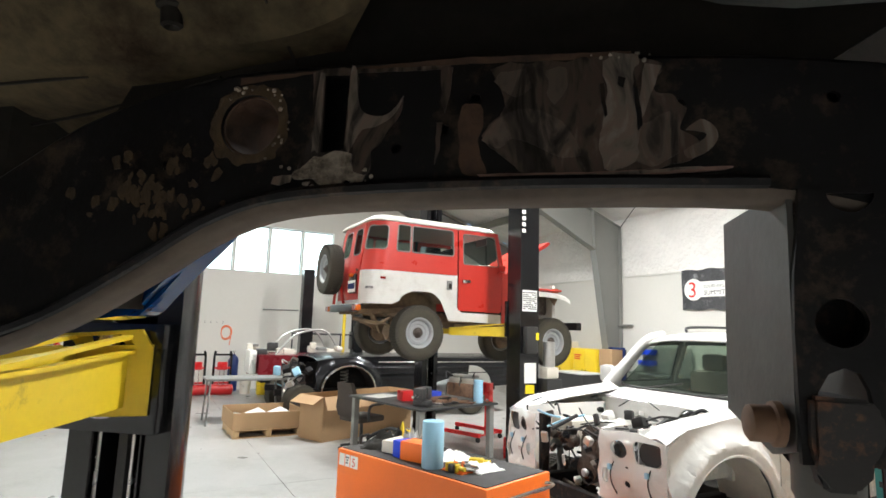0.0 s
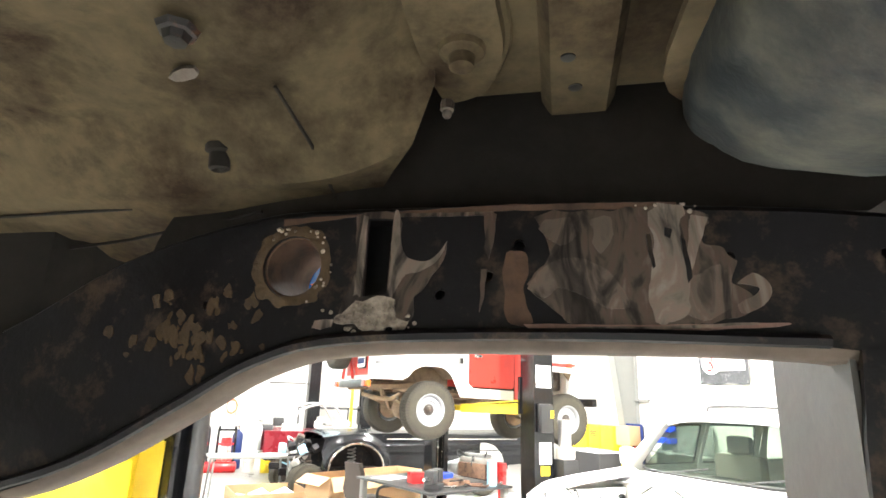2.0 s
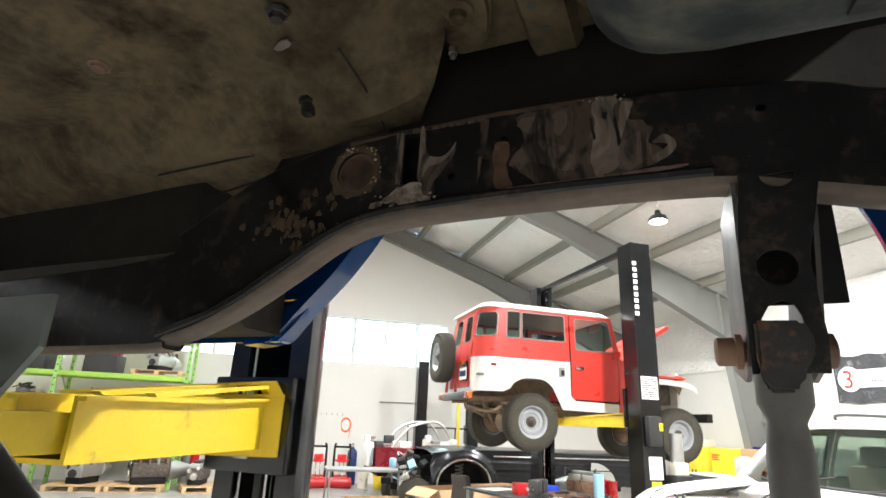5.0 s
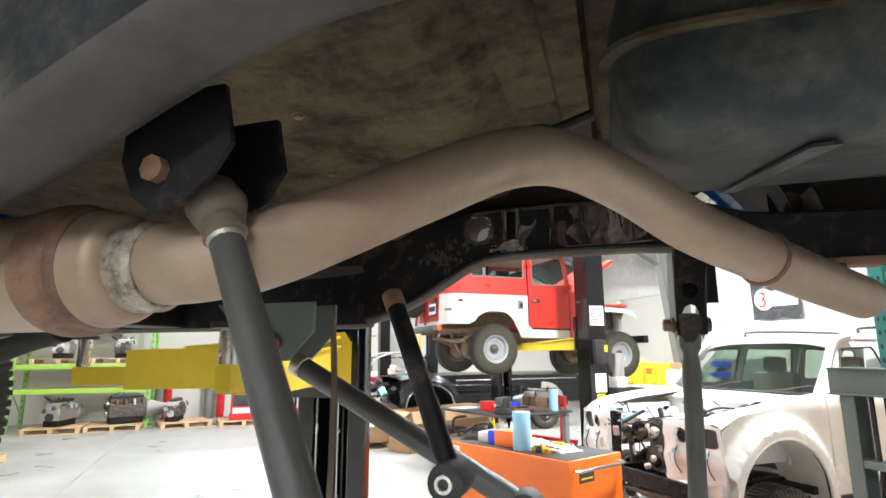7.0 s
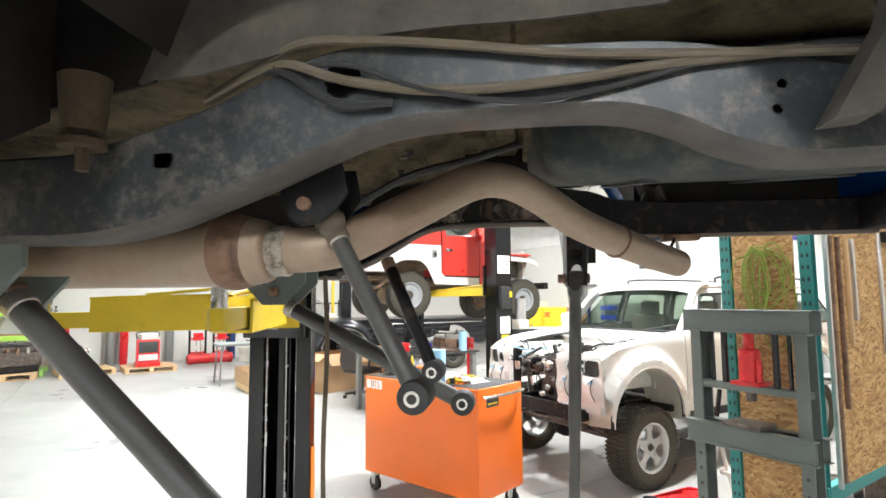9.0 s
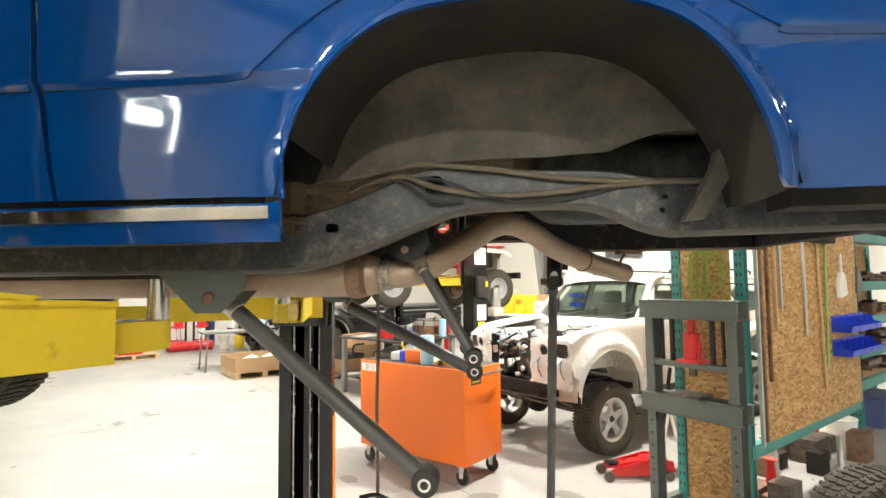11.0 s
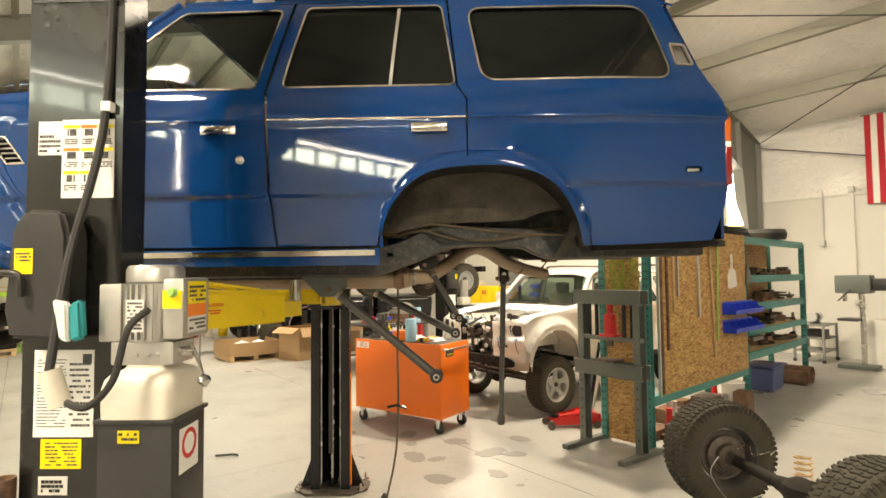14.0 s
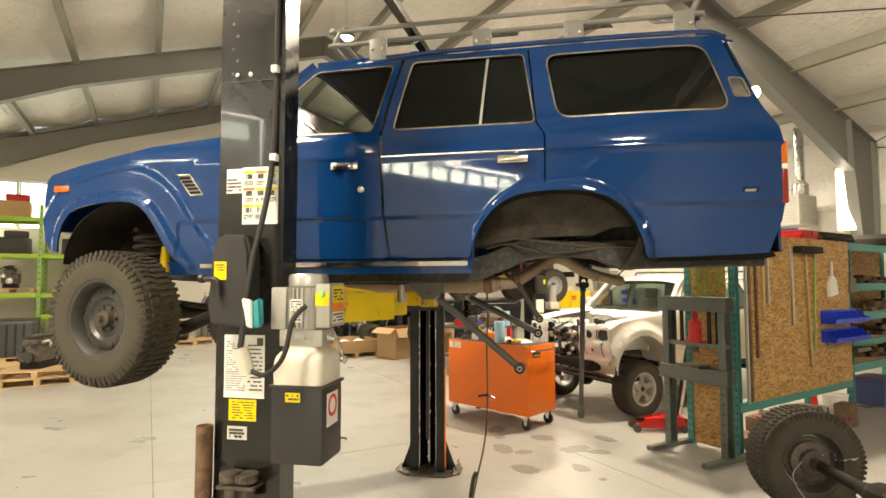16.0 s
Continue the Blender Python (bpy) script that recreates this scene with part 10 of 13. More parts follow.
    for side in (1, -1):
        lo = panel("lower_body", lower, [], "truck_white", side, t)
        up = panel("upper_body", upper, [h_corner, h_one, h_two], "red_car", side, t)
        for h in (h_corner, h_one, h_two):
            window(h, side, up)
        dr = panel("door", door, [door_hole], "red_car", side, t, out=0.006)
        td = panel("rear_door", t_door, [t_hole], "red_car", side, t, out=0.006)
        window(t_hole, side, td)
        bm = bmesh.new()        # dark door jamb behind the gap
        for q in (([0.715, 0.70], [0.765, 1.87]), ([1.44, 0.68], [1.50, 1.30]), ([0.72, 0.655], [1.50, 0.73])):
            vs = [plan(q[a][0], q[b][1], side, -0.018) for a, b in ((0, 0), (1, 0), (1, 1), (0, 1))]
            v = [bm.verts.new(p) for p in vs] + [bm.verts.new(p - Vector((0, side * 0.006, 0))) for p in vs]
            bridge(bm, v[:4], v[4:])
            bm.faces.new(v[:4][::-1])
            bm.faces.new(v[4:])
        part("door_jamb", bm, "undercoat", t)
        bm = bmesh.new()
        hose(bm, [plan(p, q, side, 0.008) for p, q in door_hole + door_hole[:1]], 0.008, 6, 1, False)
        part("window_seal", bm, "steel_grey", dr)
        bm = bmesh.new()
        c = plan(0.86, 1.115, side, 0.02)
        cbox(bm, c, (0.13, 0.03, 0.045), 0.010)
        part("door_handle", bm, "steel", dr, "worn chrome door handle")
        bm = bmesh.new()
        c = plan(1.42, 1.31, side, 0.05)
        rod(bm, plan(1.40, 1.27, side, 0), c, 0.012, n=8)
        cbox(bm, c + Vector((0.03, 0, 0.03)), (0.05, 0.13, 0.10), 0.03)
        part("door_mirror", bm, "red_car", dr)
        for z in (0.84, 1.24):
            bm = bmesh.new()
            rod(bm, plan(1.476, z - 0.04, side, 0.012), plan(1.476, z + 0.04, side, 0.012), 0.014, n=8)
            part("hinge", bm, "red_car", dr)
        bm = bmesh.new()
        cbox(bm, plan(0.595, 1.045, side, 0.004), (0.085, 0.018, 0.13), 0.008)
        part("side_vent", bm, "steel_grey", lo)
        bm = bmesh.new()
        cbox(bm, plan(0.605, 1.035, side, 0.010), (0.05, 0.018, 0.07), 0.006)
        part("vent_slot", bm, "undercoat", lo)
        bm = bmesh.new()
        cbox(bm, plan(-0.40, 1.085, side, 0.006), (0.075, 0.016, 0.032), 0.006)
        part("side_marker", bm, "red_lens", lo)
        bm = bmesh.new()
        cbox(bm, plan(S2 - 0.12, 1.20, side, 0.01), (0.02, 0.07, 0.03), 0.006)
        part("door_handle", bm, "steel", td)
        # wheel well
        bm = bmesh.new()
        prev = None
        for p, q in arch:
            cur = [bm.verts.new((p, side * yy, q + 0.006)) for yy in (0.40, 0.58, 0.742)]
            if prev:
                for k in range(2):
                    bm.faces.new((prev[k], prev[k + 1], cur[k + 1], cur[k]))
            prev = cur
        thicken(bm, lambda co: (0, 0, 0.008))
        box(bm, (-0.24, side * 0.40 - 0.006, 0.60), (0.58, side * 0.40 + 0.006, 0.94))
        part("wheel_well", bm, "mud_brown", t, "wheel well brown with dried mud")
        # cowl, fender, apron
        bm = bmesh.new()
        prism(bm, [(1.485, 0.54), (1.66, 0.56), (1.68, 1.08), (1.68, 1.20), (1.485, 1.30)], side * (HW - 0.012), side * HW)
        part("cowl_side", bm, "red_car", t)
        bm = bmesh.new()
        prev = None
        for x, z in [(c.x, c.z) for c in smooth_path([(1.68, 0, 1.02), (2.1, 0, 1.055), (2.5, 0, 1.04), (2.70, 0, 1.0), (2.76, 0, 0.96)], 5)]:
            cur = [bm.verts.new((x, side * yy, z + dz)) for yy, dz in ((0.46, 0.01), (0.60, 0.012), (0.72, 0.0), (0.765, -0.025), (0.77, -0.075))]
            if prev:
                for k in range(4):
                    bm.faces.new((prev[k], prev[k + 1], cur[k + 1], cur[k]))
            prev = cur
        thicken(bm, lambda co: (0, 0, -0.008))
        part("front_fender", bm, "red_car" if side > 0 else "truck_white", t)
        bm = bmesh.new()
        box(bm, (1.70, side * 0.60 - 0.14, 1.068), (2.62, side * 0.60 + 0.10, 1.10), 0.012)
        part("fender_top", bm, "red_car", t)
        bm = bmesh.new()
        box(bm, (2.50, side * 0.66 - 0.03, 1.05), (2.60, side * 0.66 + 0.03, 1.12), 0.015)
        part("turn_lamp", bm, "amber", t)
        bm = bmesh.new()
        prism(bm, [(1.69, 0.62), (1.85, 0.66), (2.0, 0.90), (2.2, 0.985), (2.55, 0.985), (2.66, 0.86), (2.72, 0.97), (2.55, 1.02), (1.69, 1.02)], side * 0.50, side * 0.512)
        part("fender_apron", bm, "mud_brown", t)
        bm = bmesh.new()
        box(bm, (TAIL - 0.10, side * 0.60 - 0.10, 0.645), (TAIL - 0.045, side * 0.60 + 0.10, 0.725), 0.012)
        lamp = part("tail_lamp", bm, "amber", t)
        bm = bmesh.new()
        box(bm, (TAIL - 0.104, side * 0.60 - 0.02, 0.65), (TAIL - 0.1, side * 0.60 + 0.09, 0.72), 0.0)
        part("brake_lens", bm, "red_lens", lamp)
    # tail pieces
    bm = bmesh.new()
    box(bm, (TAIL - 0.006, -0.50, 0.735), (TAIL + 0.01, 0.50, 0.795), 0.004)
    part("tail_sill", bm, "truck_white", t)
    bm = bmesh.new()
    box(bm, (TAIL - 0.10, -0.49, 0.635), (TAIL - 0.02, 0.49, 0.735), 0.012)
    part("rear_bumper", bm, "steel_dark", t, "dark steel rear bumper bar")
    bm = bmesh.new()
    box(bm, (TAIL - 0.035, -0.38, 0.88), (TAIL - 0.008, -0.13, 1.15), 0.01)
    pb = part("plate_bracket", bm, "steel_dark", t)
    bm = bmesh.new()
    box(bm, (TAIL - 0.042, -0.41, 0.90), (TAIL - 0.036, -0.11, 1.06), 0.003)
    part("plate", bm, "paper", pb, "blank pale plate")
    bm = bmesh.new()
    box(bm, (TAIL - 0.0455, -0.39, 0.945), (TAIL - 0.0425, -0.13, 1.02), 0.0)
    part("plate_bar", bm, "blue_board", pb)
    bm = bmesh.new()
    cbox(bm, (TAIL - 0.05, -0.26, 1.13), (0.05, 0.10, 0.05), 0.012)
    part("plate_lamp", bm, "amber", pb)
    # roof cap with a soft edge
    bm = bmesh.new()
    prev = None
    for inset, z in ((0.0, 1.862), (-0.018, 1.868), (-0.016, 1.885), (0.012, 1.915), (0.06, 1.945), (0.14, 1.968), (0.30, 1.985), (0.52, 1.990)):
        x0, x1, y1 = TAIL + 0.075 + inset, 1.44 - inset, 0.70 - inset
        cur = [bm.verts.new((a, b, z - 0.02 * max(0, (a - 0.9)))) for a, b in rounded([(x0, -y1), (x1, -y1), (x1, y1), (x0, y1)], max(0.03, 0.20 - inset * 0.5), 6)]
        if prev:
            bridge(bm, prev, cur)
        else:
            bm.faces.new(cur[::-1])
        prev = cur
    bm.faces.new(prev)
    part("roof", bm, "truck_white", t, smooth=50)
    # windscreen folded frame
    bm = bmesh.new()
    vs = [bm.verts.new(p) for p in ((1.56, -0.64, 1.27), (1.56, 0.64, 1.27), (1.44, 0.60, 1.85), (1.44, -0.60, 1.85))]
    bm.faces.new(vs)
    thicken(bm, lambda co: (-0.005, 0, 0))
    part("windscreen", bm, "truck_glass", t).visible_shadow = False
    bm = bmesh.new()
    box(bm, (1.50, -0.70, 1.19), (1.60, 0.70, 1.27), 0.012)
    for s in (-1, 1):
        rod(bm, (1.55, s * 0.68, 1.25), (1.43, s * 0.645, 1.87), 0.028, n=8)
    part("windscreen_frame", bm, "red_car", t)
    # hood propped open, engine, grille
    bm = bmesh.new()
    prism(bm, [(1.66, 1.24), (2.10, 1.60), (2.55, 1.885), (2.60, 1.87), (2.57, 1.83), (2.12, 1.565), (1.69, 1.21)], -0.48, 0.48)
    part("hood", bm, "red_car", t, "red hood propped open")
    bm = bmesh.new()
    box(bm, (1.70, -0.40, 0.70), (2.60, 0.40, 1.06), 0.05)
    part("engine", bm, "dirty_metal", t)
    bm = bmesh.new()
    box(bm, (2.62, -0.50, 0.62), (2.68, 0.50, 1.18), 0.01)
    part("grille", bm, "truck_white", t)
    bm = bmesh.new()
    box(bm, (2.88, -0.78, 0.48), (2.98, 0.78, 0.60), 0.01)
    part("front_bumper", bm, "frame", t)
    # cab
    bm = bmesh.new()
    box(bm, (TAIL + 0.03, -0.70, 0.94), (1.46, 0.70, 0.97), 0.0)
    part("cab_floor", bm, "inside_grey", t)
    for y in (-0.36, 0.36):
        bm = bmesh.new()
        box(bm, (0.78, y - 0.24, 0.98), (1.16, y + 0.24, 1.16), 0.05)
        box(bm, (0.70, y - 0.24, 1.10), (0.80, y + 0.24, 1.60), 0.04)
        part("seat", bm, "dark_in", t)
    bm = bmesh.new()
    lathe(bm, (1.28, 0.34, 1.36), (-0.85, 0, 0.5), [(0.175, -0.01), (0.19, 0.0), (0.175, 0.01), (0.165, 0.0)], 26, close=True)
    rod(bm, (1.28, 0.34, 1.36), (1.46, 0.34, 1.22), 0.02, n=8)
    part("steering_wheel", bm, "black_plastic", t)
    bm = bmesh.new()
    cbox(bm, (1.38, -0.32, 1.77), (0.02, 0.30, 0.10), 0.015)
    part("sun_visor", bm, "inside_grey", t)
    # running gear, brown with mud
    for y in (-0.38, 0.38):
        bm = bmesh.new()
        hose(bm, [(-0.60, y, 0.66), (-0.20, y, 0.68), (0.15, y, 0.70), (0.55, y, 0.60), (1.4, y, 0.56), (2.4, y, 0.60), (2.85, y, 0.56)], 0.055, 6, 4)
        part("chassis_rail", bm, "mud_brown", t)
        for x, z in ((0.14, 0.38), (2.405, 0.29)):
            bm = bmesh.new()
            for k in range(4):
                hose(bm, [(x - 0.52 + 0.09 * k, y, z + 0.16 - 0.026 * k), (x - 0.2, y, z + 0.08 - 0.018 * k), (x, y, z + 0.06 - 0.016 * k), (x + 0.2, y, z + 0.08 - 0.018 * k), (x + 0.52 - 0.09 * k, y, z + 0.16 - 0.026 * k)], 0.012, 5)
            for e in (-1, 1):
                rod(bm, (x + e * 0.52, y, z + 0.16), (x + e * 0.55, y, z + 0.28), 0.022, n=8)
            part("leaf_spring", bm, "mud_brown", t)
        bm = bmesh.new()
        rod(bm, (0.02, y * 0.8, 0.36), (-0.16, y * 0.72, 0.72), 0.028, n=10)
        part("shock_absorber", bm, "mud_brown", t)
    for x, z in ((0.14, 0.38), (2.405, 0.29)):
        bm = bmesh.new()
        rod(bm, (x, -0.62, z), (x, 0.62, z), 0.042, n=12)
        lathe(bm, (x, 0.10, z), (0, 1, 0), [(0.05, -0.17), (0.13, -0.08), (0.155, 0), (0.13, 0.08), (0.05, 0.17)], 16)
        lathe(bm, (x, 0.10, z), (-1, 0, 0), [(0.12, 0.06), (0.12, 0.11), (0.05, 0.15)], 16)
        part("axle", bm, "mud_brown", t, "muddy brown axle")
        for s in (1, -1):
            bm = bmesh.new()
            lathe(bm, (x, s * 0.56, z), (0, s, 0), [(0.05, -0.02), (0.15, 0.0), (0.155, 0.07), (0.05, 0.08)], 20)
            part("brake_drum", bm, "mud_brown", t)
            add_wheel(t, pose(x, s * 0.70, z, 0, 0, 180 if s > 0 else 0), 0.372, 0.215, "white")
    add_wheel(t, pose(TAIL - 0.19, 0.28, 1.245, 0, 0, -90), 0.365, 0.215, "white")
    bm = bmesh.new()
    rod(bm, (TAIL - 0.10, 0.28, 1.245), (TAIL - 0.005, 0.28, 1.245), 0.05, n=10)
    rod(bm, (TAIL - 0.04, 0.05, 0.76), (TAIL - 0.06, 0.28, 1.245), 0.022, n=8)
    rod(bm, (TAIL - 0.04, 0.50, 0.76), (TAIL - 0.06, 0.28, 1.245), 0.022, n=8)
    part("spare_carrier", bm, "red_car", t)
    bm = bmesh.new()
    hose(bm, [(-0.62, -0.28, 0.55), (-0.30, -0.42, 0.50), (0.0, -0.30, 0.62), (0.4, -0.22, 0.60), (1.3, -0.20, 0.52)], 0.026, 8)
    part("exhaust_pipe", bm, "mud_brown", t)
    bm = bmesh.new()
    box(bm, (1.0, -0.20, 0.44), (1.55, 0.20, 0.66), 0.05)
    part("transfer_case", bm, "mud_brown", t)


red_truck()


def second_lift():
    t = thing("two_post_lift", "black two-post lift with yellow arms holding a red truck", "car lift", pose(RED_O.x, RED_O.y, 0, 0, 0, RED_YAW))
    for y, s in ((-1.55, 1), (1.60, -1)):
        c = lift_column(t, (1.38, y), s, 4.1, 0.30, 0.30)
        lift_carriage(t, (1.38, y), s, 1.85, 0.30, 0.30)
        z = RLIFT + 0.42
        lift_arm(t, (1.30, y + s * 0.38), (0.62, s * -0.42), z, 0.14, 0.12, pad=False)
        lift_arm(t, (1.46, y + s * 0.38), (2.0, s * -0.42), z, 0.14, 0.12, pad=False)
        if s > 0:
            n, r, u = (0, -1, 0), (1, 0, 0), (0, 0, 1)
            sticker(c, (1.26, y - 0.0005, 2.05), r, u, 0.24, 0.28, "paper", n)
            bars(c, (1.27, y - 0.001, 2.07), r, u, 0.22, 0.24, 9, n, "ink", 51)
            sticker(c, (1.30, y - 0.0005, 1.12), r, u, 0.19, 0.26, "paper", n)
            sticker(c, (1.32, y - 0.0005, 0.99), r, u, 0.14, 0.11, "label_yellow", n)
            bm = bmesh.new()
            box(bm, (1.26, y - 0.11, 1.5), (1.45, y - 0.003, 1.85), 0.03)
            cv = part("latch_cover", bm, "black_plastic", c)
            sticker(cv, (1.40, y - 0.1105, 1.68), r, u, 0.05, 0.09, "label_yellow", n)
            bm = bmesh.new()
            box(bm, (1.56, y - 0.15, 0.90), (1.80, y + 0.08, 1.18), 0.012)
            pu = part("oil_tank", bm, "black_plastic", t)
            bm = bmesh.new()
            box(bm, (1.58, y - 0.12, 1.18), (1.78, y + 0.05, 1.33), 0.03)
            part("reservoir_neck", bm, "white_plastic", pu)
            bm = bmesh.new()
            rod(bm, (1.68, y - 0.03, 1.33), (1.68, y - 0.03, 1.66), 0.08, n=16)
            part("pump_motor", bm, "aluminium", pu)
            # vertical lettering bars up the column
            for k in range(9):
                sticker(c, (1.245, y - 0.001, 3.10 + 0.085 * k), r, u, 0.06, 0.055, "paper", n, name="letter_bar")
    bm = bmesh.new()
    hose(bm, [(1.38, -1.4, 4.08), (1.38, 1.45, 4.08)], 0.05, 4, 1, False)
    part("overhead_beam", bm, "black_paint", t)


second_lift()


# ---- black pickup and maroon open-top car further back ----
def black_pickup():
    o = bl(-11.24, 2.35)
    t = thing("black_pickup", "glossy black old car body set loosely on its rolling frame", "car", pose(o.x, o.y, 0, 0, 0, RED_YAW))
    cx, cz = 1.20, 0.58
    arch = [(cx + 0.52 * math.cos(radians(a)), cz + 0.45 * math.sin(radians(a))) for a in range(184, -8, -8)]

    def wd(x, z):
        d = math.hypot(x - cx, (z - cz) * 1.1)
        bulge = max(0.0, min(1.0, (0.72 - d) / 0.16))
        crease = 0.02 * math.exp(-((z - 0.99) / 0.02) ** 2) + 0.016 * math.exp(-((z - 0.80) / 0.03) ** 2)
        return 0.86 - 0.22 * max(0, z - 1.0) ** 1.2 + 0.08 * bulge ** 2 * (3 - 2 * bulge) + crease * (1 if x > 1.7 else 0) - 0.16 * max(0, 0.9 - x)
    side = [(0.60, 0.62)] + arch + [(1.80, 0.50), (3.25, 0.50)] + [(x + 2.75, z) for x, z in arch] + [(4.9, 0.60), (4.95, 1.15), (2.4, 1.215), (1.2, 1.20), (0.62, 1.13), (0.56, 0.90)]
    made = side_panels(t, [("body_side", side, [], "black_gloss")], wd, "black_gloss", cell=0.045)
    part("deck", span(lambda x, s: (x, s * (wd(x, 1.16) - 0.004), 1.205 + 0.03 * (1 - s * s) - 0.03 * abs(s) ** 6 - 0.10 * max(0, (1.0 - x) / 0.5) ** 2), 0.60, 4.9, 30, 16), "black_gloss", t)
    for s in (1, -1):
        bm = bmesh.new()
        hose(bm, [(p, s * (wd(p, q) + 0.004), q) for p, q in arch], 0.020, 8, 2)
        part("fender_lip", bm, "steel", made["body_side", s], "worn bright fender edge")
        bm = bmesh.new()        # dark wheel house behind the arch
        prev = None
        for p, q in arch:
            cur = [bm.verts.new((p, s * yy, q + 0.004)) for yy in (0.42, 0.86)]
            if prev:
                bm.faces.new((prev[0], prev[1], cur[1], cur[0]))
            prev = cur
        thicken(bm, lambda co: (0, 0, 0.008))
        box(bm, (0.70, s * 0.42 - 0.006, 0.45), (1.70, s * 0.42 + 0.006, 1.03))
        part("wheel_house", bm, "frame", t)
        for z, r in ((1.10, 0.012), (0.88, 0.010)):
            bm = bmesh.new()
            hose(bm, [(1.80, s * (wd(1.8, z) + 0.004), z), (3.2, s * (wd(3.2, z) + 0.004), z), (4.8, s * (wd(4.8, z) + 0.004), z)], r, 6, 3)
            part("side_moulding", bm, "steel" if z > 1 else "black_gloss", made["body_side", s])
        for x in (0.32, 3.98):
            add_wheel(t, pose(x, s * 0.76, 0.345, 0, 0, (180 if s > 0 else 0) + (14 if x < 1 else 0)), 0.345, 0.24, "steel")
        bm = bmesh.new()
        pts = [(1.20 + 0.07 * math.cos(k * 0.6), s * 0.60 + 0.07 * math.sin(k * 0.6), 0.55 + 0.006 * k) for k in range(64)]
        hose(bm, pts, 0.014, 5, 1)
        part("coil_spring", bm, "steel_grey", t)
    for x in (0.32, 3.98):
        bm = bmesh.new()
        rod(bm, (x, -0.66, 0.345), (x, 0.66, 0.345), 0.05, n=10)
        part("axle", bm, "frame", t)
    for s in (-1, 1):
        bm = bmesh.new()
        box(bm, (-0.10, s * 0.46 - 0.04, 0.46), (4.8, s * 0.46 + 0.04, 0.58), 0.01)
        part("chassis_rail", bm, "frame", t)
    # bare frame horn with blue shop towels, hoses and brackets
    rnd = random.Random(17)
    for k in range(26):
        bm = bmesh.new()
        c = Vector((rnd.uniform(0.0, 0.52), rnd.uniform(-0.82, 0.5), rnd.uniform(0.55, 1.05)))
        if k % 3 == 0:
            hose(bm, [c, c + Vector((rnd.uniform(-.2, .2), rnd.uniform(-.2, .2), rnd.uniform(-.15, .1))), c + Vector((rnd.uniform(-.3, .2), rnd.uniform(-.2, .2), rnd.uniform(-.3, .05)))], 0.014, 6, 5)
        else:
            cbox(bm, c, (rnd.uniform(0.04, 0.16), rnd.uniform(0.04, 0.16), rnd.uniform(0.04, 0.18)), 0.02)
            bmesh.ops.rotate(bm, verts=bm.verts, cent=c, matrix=Euler((rnd.uniform(-0.6, 0.6), rnd.uniform(-0.6, 0.6), rnd.uniform(0, 3))).to_matrix())
        part("front_part", bm, rnd.choice(["dirty_metal", "frame", "blue_paper", "aluminium", "frame"]), t)


M["black_gloss"] = material("glossy_black_paint", (0.008, 0.008, 0.009), 0.22, vary=0.2, scale=3, fine=80, bump=0.0, spec=0.35, rough_vary=0.05)
black_pickup()


